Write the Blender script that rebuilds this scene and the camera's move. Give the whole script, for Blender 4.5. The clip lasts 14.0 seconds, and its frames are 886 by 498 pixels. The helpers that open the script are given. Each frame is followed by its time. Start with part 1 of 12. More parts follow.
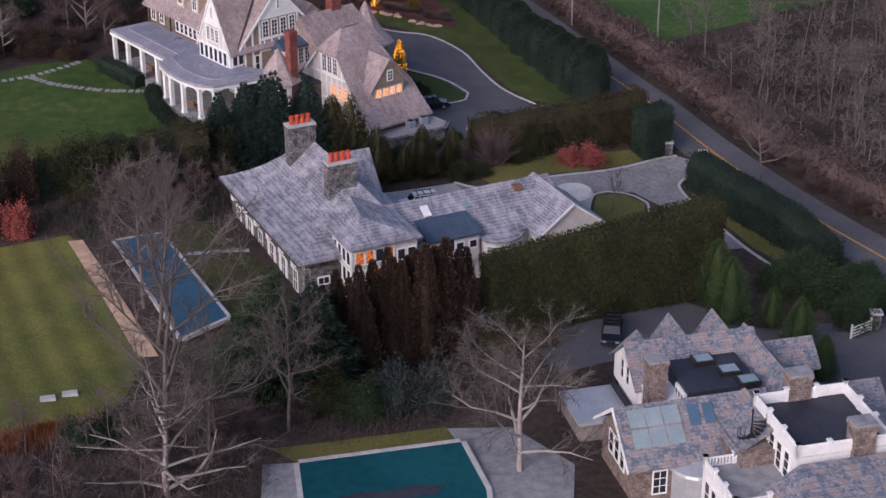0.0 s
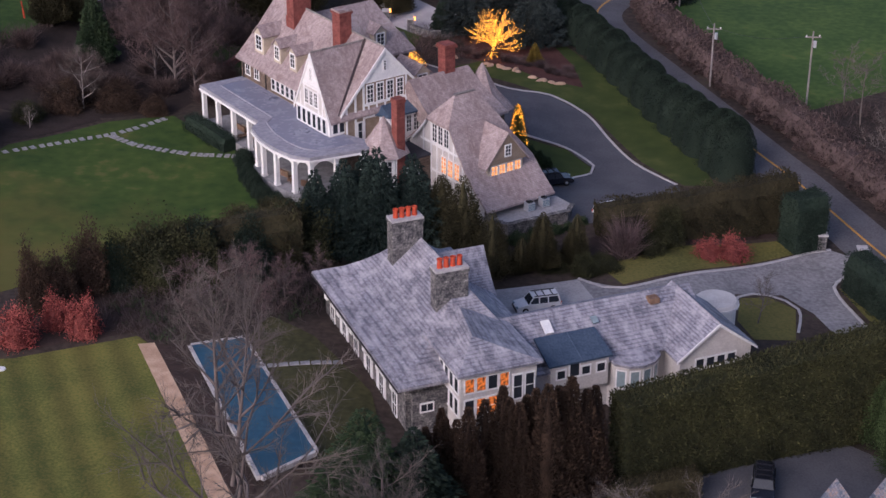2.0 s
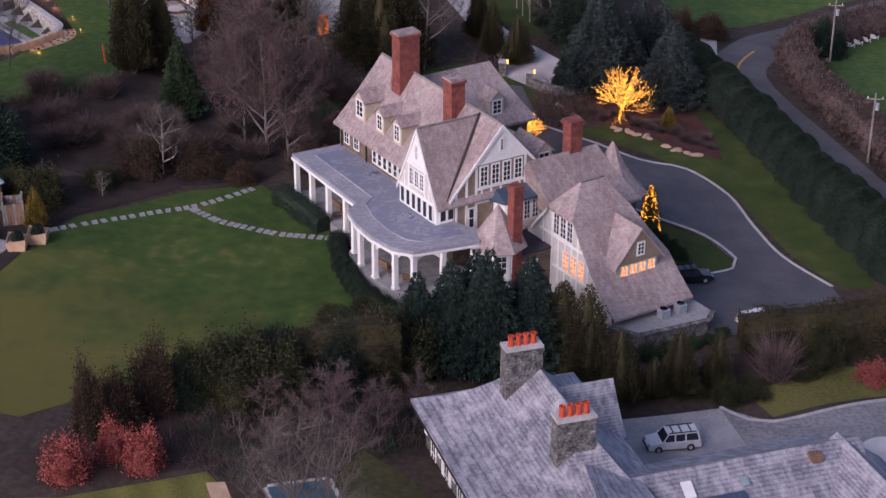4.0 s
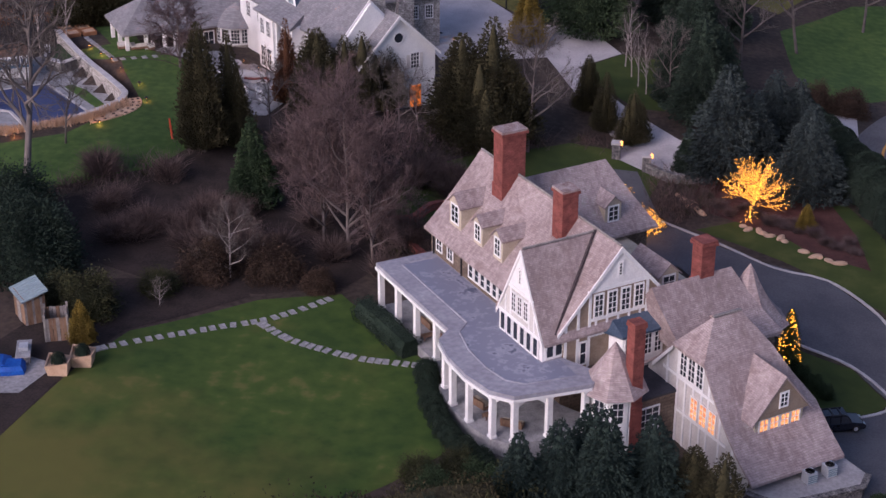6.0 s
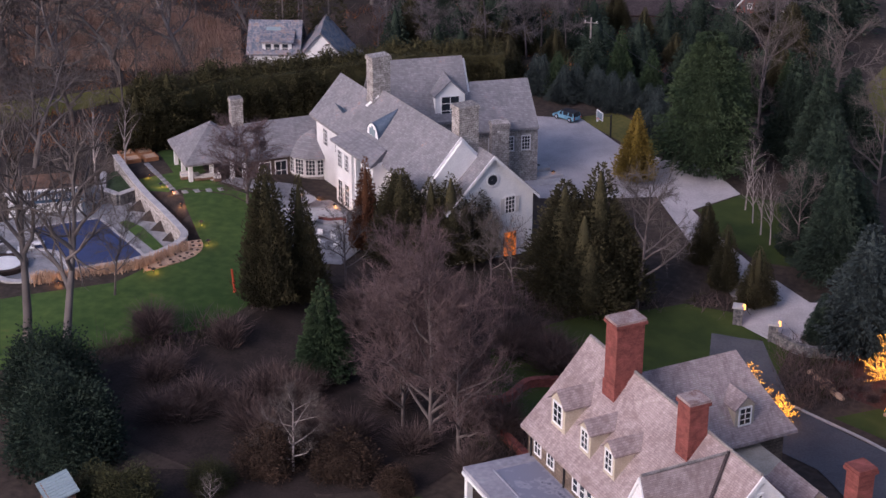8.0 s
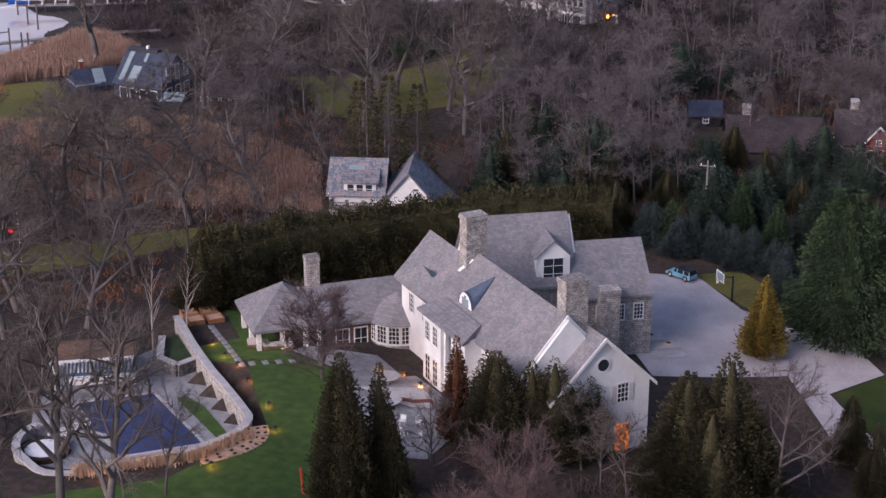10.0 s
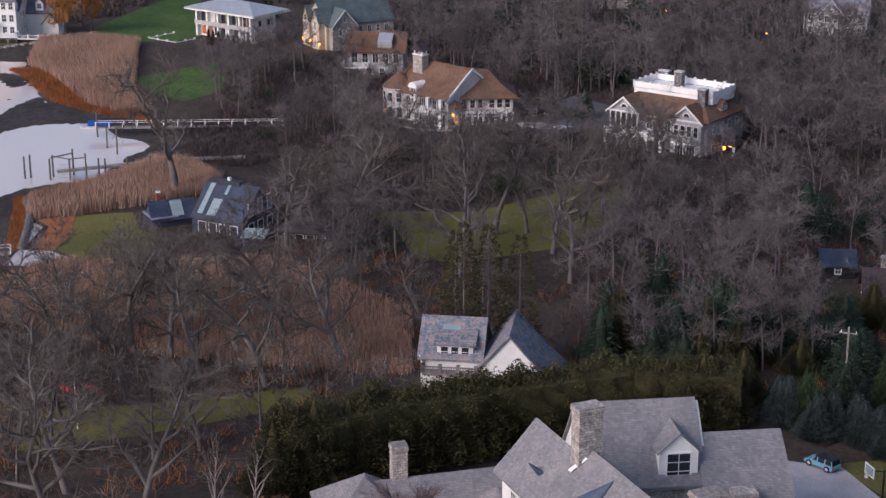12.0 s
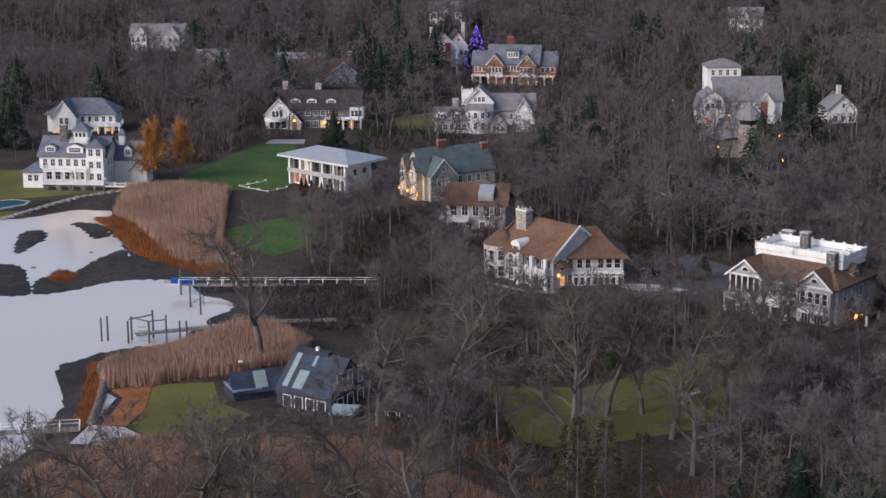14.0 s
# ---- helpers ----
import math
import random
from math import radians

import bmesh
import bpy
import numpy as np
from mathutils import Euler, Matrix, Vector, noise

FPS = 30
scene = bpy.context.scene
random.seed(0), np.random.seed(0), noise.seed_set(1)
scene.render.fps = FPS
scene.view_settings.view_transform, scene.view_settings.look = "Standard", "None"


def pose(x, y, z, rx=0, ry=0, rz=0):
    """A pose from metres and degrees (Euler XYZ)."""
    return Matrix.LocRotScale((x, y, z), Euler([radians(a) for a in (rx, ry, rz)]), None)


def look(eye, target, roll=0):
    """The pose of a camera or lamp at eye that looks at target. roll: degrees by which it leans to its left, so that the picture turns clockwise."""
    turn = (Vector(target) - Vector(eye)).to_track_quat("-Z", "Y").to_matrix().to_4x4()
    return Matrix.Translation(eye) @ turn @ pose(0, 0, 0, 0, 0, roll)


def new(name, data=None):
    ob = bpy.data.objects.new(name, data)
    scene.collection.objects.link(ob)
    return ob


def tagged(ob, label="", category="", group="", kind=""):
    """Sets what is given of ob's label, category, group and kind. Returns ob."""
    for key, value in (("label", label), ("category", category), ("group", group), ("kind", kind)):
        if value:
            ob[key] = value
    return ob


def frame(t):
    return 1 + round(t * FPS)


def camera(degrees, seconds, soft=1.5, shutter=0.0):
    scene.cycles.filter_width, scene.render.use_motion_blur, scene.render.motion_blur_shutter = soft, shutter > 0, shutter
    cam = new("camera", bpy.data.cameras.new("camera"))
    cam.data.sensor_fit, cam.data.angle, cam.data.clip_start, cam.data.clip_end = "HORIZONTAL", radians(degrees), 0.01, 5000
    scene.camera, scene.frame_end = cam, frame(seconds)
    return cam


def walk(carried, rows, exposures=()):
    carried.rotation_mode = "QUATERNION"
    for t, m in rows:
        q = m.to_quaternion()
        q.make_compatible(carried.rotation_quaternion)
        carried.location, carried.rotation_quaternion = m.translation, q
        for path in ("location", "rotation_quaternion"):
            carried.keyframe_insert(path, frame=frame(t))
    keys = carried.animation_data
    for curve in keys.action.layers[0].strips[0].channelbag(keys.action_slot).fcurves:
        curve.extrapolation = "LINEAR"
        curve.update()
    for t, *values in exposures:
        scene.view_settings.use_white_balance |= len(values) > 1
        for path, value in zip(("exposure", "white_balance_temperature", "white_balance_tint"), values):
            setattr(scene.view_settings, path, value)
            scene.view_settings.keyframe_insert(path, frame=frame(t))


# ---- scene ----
cam = camera(28.8, 14.0)


def fly(t, x, y, z, yaw, pitch, roll):
    return t, Matrix.Translation((x, y, z)) @ pose(0, 0, 0, 0, 0, yaw) @ pose(0, 0, 0, 90 + pitch) @ pose(0, 0, 0, 0, 0, roll)


PATH = [
    fly(0, 0.000, -0.000, 87.499, 0.000, -26.141, -0.131),
    fly(0.5, -0.447, 7.029, 87.327, 0.879, -26.155, -0.086),
    fly(1, -0.953, 14.082, 87.157, 1.782, -26.179, -0.032),
    fly(1.5, -1.615, 21.172, 86.987, 2.724, -26.209, 0.043),
    fly(2, -2.444, 28.276, 86.803, 3.727, -26.250, 0.077),
    fly(2.5, -3.367, 35.379, 86.629, 4.657, -26.293, 0.133),
    fly(3, -4.385, 42.468, 86.469, 5.572, -26.372, 0.194),
    fly(3.2, -4.797, 45.311, 86.408, 5.956, -26.415, 0.234),
    fly(5.3, -9.709, 75.556, 85.507, 9.805, -26.700, -0.035),
    fly(5.5, -10.359, 78.327, 85.393, 10.097, -26.658, -0.026),
    fly(6, -12.013, 85.236, 85.117, 10.818, -26.400, 0.016),
    fly(6.5, -13.729, 92.099, 84.860, 11.552, -25.948, 0.043),
    fly(7, -15.511, 98.847, 84.620, 12.285, -25.413, 0.091),
    fly(7.5, -17.327, 105.502, 84.403, 13.015, -24.840, 0.124),
    fly(8, -19.234, 112.078, 84.193, 13.719, -24.188, 0.150),
    fly(8.5, -21.268, 118.596, 83.960, 14.449, -23.467, 0.146),
    fly(9, -23.365, 124.985, 83.666, 15.178, -22.709, 0.130),
    fly(9.2, -24.215, 127.536, 83.548, 15.476, -22.412, 0.106),
    fly(11.3, -33.608, 154.046, 82.260, 18.772, -19.085, -0.001),
    fly(11.5, -34.543, 156.447, 82.172, 19.099, -18.746, -0.018),
    fly(12, -36.894, 162.407, 81.959, 19.924, -17.839, -0.057),
    fly(12.5, -39.362, 168.245, 81.813, 20.725, -16.806, -0.110),
    fly(13, -41.931, 173.968, 81.728, 21.534, -15.692, -0.154),
    fly(13.5, -44.530, 179.555, 81.623, 22.361, -14.532, -0.228),
    fly(14, -47.114, 185.051, 81.514, 23.170, -13.454, -0.298),
]
walk(cam, PATH, exposures=[(0.0, 1.02, 6050, 23), (5.5, 1.02, 6020, 30), (7.5, 1.03, 6050, 28), (9.0, 1.15, 6150, 27), (11.5, 1.08, 6130, 20), (14.0, 1.05, 6150, 11)])

# ---- light: dusk under a thin overcast ----
world = bpy.data.worlds.new("dusk")
scene.world = world
world.use_nodes = True
wn = world.node_tree.nodes
sky = wn.new("ShaderNodeTexSky")
sky.sky_type = "NISHITA"
sky.sun_disc = False
sky.sun_elevation, sky.sun_rotation = radians(28), radians(213)
sky.air_density, sky.dust_density, sky.ozone_density = 1.0, 3.0, 1.0
wn["Background"].inputs["Strength"].default_value = 0.07
world.node_tree.links.new(sky.outputs[0], wn["Background"].inputs["Color"])

sun_data = bpy.data.lights.new("sun", "SUN")
sun_data.energy, sun_data.angle, sun_data.color = 0.8, radians(32), (1.0, 0.95, 0.93)
new("sun", sun_data).matrix_world = look((-60, -100, 64), (0, 0, 0))

# ---- materials ----
def M(name, c1, c2, scale=1.0, rough=0.85, bump=0.3, stretch=(1, 1, 1), fine=9.0, rows=None, island=0.0, metal=0.0, spots=None, span=(0.44, 0.66)):
    """Two-scale mottled surface. rows: (width, height, joint colour) lays courses; island: spread of tone from leaf to leaf."""
    m = bpy.data.materials.new(name)
    m.use_nodes = True
    n, l = m.node_tree.nodes, m.node_tree.links
    b = n["Principled BSDF"]
    b.inputs["Roughness"].default_value, b.inputs["Metallic"].default_value = rough, metal
    b.inputs["Specular IOR Level"].default_value = 0.3
    tc, mp = n.new("ShaderNodeTexCoord"), n.new("ShaderNodeMapping")
    mp.inputs["Scale"].default_value = stretch
    l.new(tc.outputs["Object"], mp.inputs["Vector"])
    a, f = n.new("ShaderNodeTexNoise"), n.new("ShaderNodeTexNoise")
    for t, s in ((a, scale), (f, scale * fine)):
        t.inputs["Scale"].default_value, t.inputs["Detail"].default_value = s, 5
        l.new(mp.outputs[0], t.inputs["Vector"])
    add = n.new("ShaderNodeMath")
    add.operation = "MULTIPLY_ADD"
    add.inputs[1].default_value = 0.55
    l.new(f.outputs[0], add.inputs[0])
    half = n.new("ShaderNodeMath")
    half.operation = "MULTIPLY"
    half.inputs[1].default_value = 0.55
    l.new(a.outputs[0], half.inputs[0])
    l.new(half.outputs[0], add.inputs[2])
    ramp = n.new("ShaderNodeValToRGB")
    ramp.color_ramp.elements[0].position, ramp.color_ramp.elements[1].position = span
    ramp.color_ramp.elements[0].color, ramp.color_ramp.elements[1].color = (*c1, 1), (*c2, 1)
    if spots:
        e = ramp.color_ramp.elements.new(span[1] + 0.09)
        e.color = (*spots, 1)
    l.new(add.outputs[0], ramp.inputs[0])
    out, height = ramp.outputs[0], add.outputs[0]
    if rows:
        w, h, joint = rows[:3]
        sep, com = n.new("ShaderNodeSeparateXYZ"), n.new("ShaderNodeCombineXYZ")
        l.new(tc.outputs["Object"], sep.inputs[0])
        s = n.new("ShaderNodeMath")
        l.new(sep.outputs[0], s.inputs[0]), l.new(sep.outputs[1], s.inputs[1])
        l.new(s.outputs[0], com.inputs[0]), l.new(sep.outputs[2], com.inputs[1])
        br = n.new("ShaderNodeTexBrick")
        br.inputs["Scale"].default_value = 1.0
        br.inputs["Brick Width"].default_value, br.inputs["Row Height"].default_value = w, h
        br.inputs["Mortar Size"].default_value = (rows[3] if len(rows) > 3 else 0.12) * h
        br.inputs["Mortar Smooth"].default_value = 0.3
        br.inputs["Color1"].default_value, br.inputs["Color2"].default_value = (0.84, 0.84, 0.84, 1), (1.13, 1.13, 1.13, 1)
        br.inputs["Mortar"].default_value = (*joint, 1)
        l.new(com.outputs[0], br.inputs["Vector"])
        mul = n.new("ShaderNodeMix")
        mul.data_type, mul.blend_type = "RGBA", "MULTIPLY"
        mul.inputs[0].default_value = 1.0
        l.new(out, mul.inputs[6]), l.new(br.outputs[0], mul.inputs[7])
        out, height = mul.outputs[2], br.outputs[0]
    if island:
        g, hs = n.new("ShaderNodeNewGeometry"), n.new("ShaderNodeHueSaturation")
        mr = n.new("ShaderNodeMapRange")
        mr.inputs[3].default_value, mr.inputs[4].default_value = 1 - island, 1 + island
        l.new(g.outputs["Random Per Island"], mr.inputs[0])
        l.new(mr.outputs[0], hs.inputs["Value"]), l.new(out, hs.inputs["Color"])
        out = hs.outputs[0]
    l.new(out, b.inputs["Base Color"])
    if bump:
        bp = n.new("ShaderNodeBump")
        bp.inputs["Strength"].default_value, bp.inputs["Distance"].default_value = bump, 0.05
        l.new(height, bp.inputs["Height"]), l.new(bp.outputs[0], b.inputs["Normal"])
    return m


def glow(name, colour, strength):
    m = bpy.data.materials.new(name)
    m.use_nodes = True
    b = m.node_tree.nodes["Principled BSDF"]
    b.inputs["Base Color"].default_value = (*colour, 1)
    b.inputs["Emission Color"].default_value, b.inputs["Emission Strength"].default_value = (*colour, 1), strength
    return m


def lit_room(name, low, high, strength):
    """A lit room behind a pane: uneven warm light."""
    m = glow(name, high, strength)
    m.node_tree.nodes["Principled BSDF"].inputs["Base Color"].default_value = (0.03, 0.02, 0.016, 1)
    n, l = m.node_tree.nodes, m.node_tree.links
    tc, t, r = n.new("ShaderNodeTexCoord"), n.new("ShaderNodeTexNoise"), n.new("ShaderNodeValToRGB")
    t.inputs["Scale"].default_value = 3.4
    r.color_ramp.elements[0].position, r.color_ramp.elements[1].position = 0.4, 0.62
    r.color_ramp.elements[0].color, r.color_ramp.elements[1].color = (*low, 1), (*high, 1)
    l.new(tc.outputs["Object"], t.inputs["Vector"]), l.new(t.outputs[0], r.inputs[0])
    l.new(r.outputs[0], n["Principled BSDF"].inputs["Emission Color"])
    return m


def gloss(name, colour, rough, metal=0.0, spec=0.5):
    m = M(name, [c * 0.9 for c in colour], [min(1, c * 1.1) for c in colour], 0.6, rough, 0.03, metal=metal)
    m.node_tree.nodes["Principled BSDF"].inputs["Specular IOR Level"].default_value = spec
    return m


litter = M("leaf_litter", (0.031, 0.024, 0.02), (0.072, 0.052, 0.043), 0.1, 0.95, 0.4, fine=14, spots=(0.05, 0.057, 0.024))
grass = M("winter_lawn", (0.026, 0.046, 0.01), (0.05, 0.07, 0.015), 0.06, 0.95, 0.3, fine=6, spots=(0.075, 0.09, 0.022), span=(0.42, 0.62))
lawn_main = M("patchy_lawn", (0.024, 0.055, 0.009), (0.05, 0.088, 0.014), 0.08, 0.95, 0.3, fine=7, spots=(0.1, 0.105, 0.028), span=(0.42, 0.62))
grass_dull = M("dull_lawn", (0.042, 0.044, 0.017), (0.08, 0.074, 0.03), 0.12, 0.95, 0.3, fine=12)
grass_dry = M("dry_lawn", (0.085, 0.09, 0.022), (0.16, 0.14, 0.04), 0.10, 0.95, 0.3, fine=30)
stripes = M("mown_lawn", (0.075, 0.09, 0.02), (0.16, 0.145, 0.035), 0.16, 0.95, 0.3, fine=24)


def banded(m, degrees, width, depth):
    """Mown bands of lighter and darker grass."""
    n, l = m.node_tree.nodes, m.node_tree.links
    b, tc = n["Principled BSDF"], next(q for q in n if q.type == "TEX_COORD")
    mp, w, mr, hs = n.new("ShaderNodeMapping"), n.new("ShaderNodeTexWave"), n.new("ShaderNodeMapRange"), n.new("ShaderNodeHueSaturation")
    mp.vector_type, mp.inputs["Rotation"].default_value = "TEXTURE", (0, 0, radians(degrees))
    w.inputs["Scale"].default_value, w.inputs["Distortion"].default_value = 0.314 / width, 0.8
    mr.inputs[3].default_value, mr.inputs[4].default_value = 1 - depth, 1 + depth
    old = b.inputs["Base Color"].links[0].from_socket
    l.new(tc.outputs["Object"], mp.inputs["Vector"]), l.new(mp.outputs[0], w.inputs["Vector"]), l.new(w.outputs["Fac"], mr.inputs[0])
    l.new(mr.outputs[0], hs.inputs["Value"]), l.new(old, hs.inputs["Color"]), l.new(hs.outputs[0], b.inputs["Base Color"])


def yellowed(m, colour, way, lo, hi):
    """Winter-yellow turf that grows stronger along one way of the plan, its edge broken up."""
    n, l = m.node_tree.nodes, m.node_tree.links
    b, tc = n["Principled BSDF"], next(q for q in n if q.type == "TEX_COORD")
    dot, mr, t, add, r, mix = n.new("ShaderNodeVectorMath"), n.new("ShaderNodeMapRange"), n.new("ShaderNodeTexNoise"), n.new("ShaderNodeMath"), n.new("ShaderNodeValToRGB"), n.new("ShaderNodeMix")
    dot.operation, dot.inputs[1].default_value = "DOT_PRODUCT", (*way, 0)
    mr.inputs[1].default_value, mr.inputs[2].default_value = lo, hi
    t.inputs["Scale"].default_value, t.inputs["Detail"].default_value = 0.16, 5
    r.color_ramp.elements[0].position, r.color_ramp.elements[1].position = 0.55, 1.25 / 1.3
    r.color_ramp.elements[0].color, r.color_ramp.elements[1].color = (0, 0, 0, 1), (0.85, 0.85, 0.85, 1)
    mix.data_type, mix.inputs[7].default_value = "RGBA", (*colour, 1)
    old = b.inputs["Base Color"].links[0].from_socket
    l.new(tc.outputs["Object"], dot.inputs[0]), l.new(dot.outputs["Value"], mr.inputs[0]), l.new(tc.outputs["Object"], t.inputs["Vector"])
    mr.inputs[4].default_value = 0.55
    l.new(mr.outputs[0], add.inputs[0]), l.new(t.outputs[0], add.inputs[1]), l.new(add.outputs[0], r.inputs[0])
    l.new(r.outputs[0], mix.inputs[0]), l.new(old, mix.inputs[6]), l.new(mix.outputs[2], b.inputs["Base Color"])


yellowed(lawn_main, (0.11, 0.1, 0.024), (-0.6, -0.8), -142, -112)
banded(stripes, 24, 3.4, 0.17)
grass_deep = M("deep_lawn", (0.034, 0.076, 0.016), (0.07, 0.12, 0.026), 0.1, 0.95, 0.3, fine=9, spots=(0.1, 0.12, 0.03))
# darker ground cover for the hollow and the lawn-edge bed
mulch_dark = M("dark_leaf_litter", (0.018, 0.013, 0.012), (0.04, 0.028, 0.025), 0.5, 0.95, 0.5)
mulch_red = M("red_bark_mulch", (0.055, 0.022, 0.02), (0.1, 0.045, 0.04), 0.6, 0.95, 0.5)
mulch = M("bark_mulch", (0.03, 0.02, 0.017), (0.06, 0.038, 0.032), 0.7, 0.95, 0.5)
asphalt = M("asphalt", (0.075, 0.075, 0.088), (0.11, 0.11, 0.125), 0.25, 0.85, 0.2, fine=20)
road_top = M("worn_asphalt", (0.085, 0.082, 0.092), (0.135, 0.13, 0.14), 0.2, 0.85, 0.2, fine=20)
drive_grey = M("old_drive", (0.17, 0.165, 0.175), (0.3, 0.29, 0.3), 0.15, 0.85, 0.2, fine=16, spots=(0.36, 0.35, 0.36))
gravel = M("pale_gravel", (0.38, 0.355, 0.37), (0.52, 0.49, 0.505), 0.3, 0.95, 0.3, fine=20)
paver = M("court_paving", (0.27, 0.26, 0.27), (0.38, 0.37, 0.38), 0.4, 0.85, 0.2)
kerbstone = M("kerb_stone", (0.38, 0.36, 0.37), (0.52, 0.5, 0.5), 1.0, 0.85, 0.2)
yellow_line = M("yellow_line", (0.5, 0.25, 0.06), (0.62, 0.32, 0.08), 2.0, 0.8, 0.05)
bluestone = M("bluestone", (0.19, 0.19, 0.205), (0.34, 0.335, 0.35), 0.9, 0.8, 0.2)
# bluestone again, darkened so its colour carries the shade under the porch
bluestone_shaded = M("shaded_bluestone", (0.075, 0.066, 0.066), (0.15, 0.135, 0.135), 0.9, 0.8, 0.2)
marsh = M("marsh_mud", (0.022, 0.019, 0.018), (0.058, 0.047, 0.042), 0.1, 0.8, 0.4, fine=10)
reed_mat = M("dry_reed", (0.3, 0.19, 0.145), (0.44, 0.29, 0.225), 0.08, 0.95, 0.2, island=0.3)
rust_mat = M("rust_grass", (0.19, 0.072, 0.028), (0.32, 0.122, 0.044), 0.3, 0.95, 0.2, island=0.3)
straw = M("straw", (0.42, 0.27, 0.18), (0.6, 0.42, 0.3), 0.8, 0.95, 0.3, fine=14)
cover = M("pool_cover", (0.022, 0.075, 0.125), (0.035, 0.105, 0.165), 0.15, 0.6, 0.1, spots=(0.05, 0.11, 0.16))
cover_teal = M("teal_pool_cover", (0.0, 0.05, 0.065), (0.005, 0.08, 0.095), 0.12, 0.55, 0.1)
cover_blue = M("blue_pool_cover", (0.03, 0.045, 0.115), (0.045, 0.062, 0.15), 0.12, 0.6, 0.1)

slate = M("weathered_slate", (0.18, 0.178, 0.212), (0.32, 0.314, 0.365), 0.35, 0.6, 0.4, stretch=(1, 1, 0.6), rows=(0.7, 0.21, (0.6, 0.6, 0.63), 0.2), spots=(0.48, 0.46, 0.5))


def frosted(m, colour, scale, lo, hi, warp):
    """Bends the courses and lays pale frost and lichen in drifting streaks over a roof."""
    n, l = m.node_tree.nodes, m.node_tree.links
    b, tc = n["Principled BSDF"], next(q for q in n if q.type == "TEX_COORD")
    bend, add, sc = n.new("ShaderNodeTexNoise"), n.new("ShaderNodeVectorMath"), n.new("ShaderNodeVectorMath")
    bend.inputs["Scale"].default_value, sc.operation, sc.inputs["Scale"].default_value = 0.22, "SCALE", warp
    l.new(tc.outputs["Object"], bend.inputs["Vector"]), l.new(bend.outputs["Color"], sc.inputs[0])
    l.new(tc.outputs["Object"], add.inputs[0]), l.new(sc.outputs[0], add.inputs[1])
    sep = next(q for q in n if q.type == "SEPXYZ")
    l.new(add.outputs[0], sep.inputs[0])
    mp, t, r, mix = n.new("ShaderNodeMapping"), n.new("ShaderNodeTexNoise"), n.new("ShaderNodeValToRGB"), n.new("ShaderNodeMix")
    mp.inputs["Scale"].default_value = (1.5, 0.6, 0.5)
    t.inputs["Scale"].default_value, t.inputs["Detail"].default_value, t.inputs["Roughness"].default_value = scale, 7, 0.68
    r.color_ramp.elements[0].position, r.color_ramp.elements[1].position = lo, hi
    r.color_ramp.elements[0].color, r.color_ramp.elements[1].color = (0, 0, 0, 1), (1, 1, 1, 1)
    mix.data_type = "RGBA"
    mix.inputs[7].default_value = (*colour, 1)
    old = b.inputs["Base Color"].links[0].from_socket
    l.new(add.outputs[0], mp.inputs["Vector"]), l.new(mp.outputs[0], t.inputs["Vector"]), l.new(t.outputs[0], r.inputs[0])
    l.new(r.outputs[0], mix.inputs[0]), l.new(old, mix.inputs[6]), l.new(mix.outputs[2], b.inputs["Base Color"])


frosted(slate, (0.56, 0.53, 0.575), 0.8, 0.44, 0.8, 0.14)
slate_grey = M("grey_slate", (0.19, 0.185, 0.2), (0.26, 0.248, 0.264), 0.45, 0.65, 0.25, fine=5, rows=(0.4, 0.18, (0.82, 0.82, 0.84)), spots=(0.32, 0.225, 0.21))
slate_mix = M("mixed_slate", (0.12, 0.145, 0.19), (0.27, 0.255, 0.28), 1.0, 0.6, 0.4, fine=3.5, rows=(0.45, 0.2, (0.75, 0.75, 0.78)), spots=(0.33, 0.24, 0.21), span=(0.47, 0.58))
shingle = M("cedar_shingle", (0.285, 0.222, 0.223), (0.43, 0.35, 0.347), 0.22, 0.85, 0.4, stretch=(1, 1, 0.5), rows=(0.3, 0.14, (0.75, 0.73, 0.73)), spots=(0.42, 0.37, 0.35))
frosted(shingle, (0.19, 0.142, 0.14), 0.55, 0.56, 0.86, 0.05)
frosted(shingle, (0.2, 0.145, 0.142), 0.5, 0.54, 0.74, 0.5)
shingle_brown = M("brown_shingle", (0.135, 0.075, 0.05), (0.205, 0.12, 0.082), 0.3, 0.85, 0.3, rows=(0.3, 0.16, (0.7, 0.7, 0.7)))
shingle_dark = M("dark_shingle", (0.0425, 0.032, 0.036), (0.0765, 0.06, 0.064), 0.4, 0.8, 0.3, rows=(0.3, 0.16, (0.7, 0.7, 0.7)))
slate_blue = M("blue_slate", (0.12, 0.13, 0.165), (0.2, 0.21, 0.25), 0.4, 0.65, 0.3, rows=(0.5, 0.3, (0.8, 0.8, 0.82)))
slate_teal = M("teal_slate", (0.075, 0.1, 0.11), (0.125, 0.16, 0.17), 0.4, 0.65, 0.3, rows=(0.5, 0.3, (0.8, 0.8, 0.82)))
navy_slate = M("navy_roof", (0.03, 0.04, 0.068), (0.055, 0.07, 0.11), 0.5, 0.5, 0.2, rows=(0.6, 0.35, (0.8, 0.8, 0.85)))
pale_blue = M("pale_blue_board", (0.32, 0.37, 0.42), (0.42, 0.47, 0.52), 0.8, 0.7, 0.1)
lead = M("blue_lead", (0.04, 0.065, 0.105), (0.075, 0.105, 0.155), 0.5, 0.45, 0.1)
lead_porch = M("porch_lead", (0.235, 0.23, 0.275), (0.35, 0.345, 0.395), 0.22, 0.5, 0.15, spots=(0.45, 0.45, 0.5))
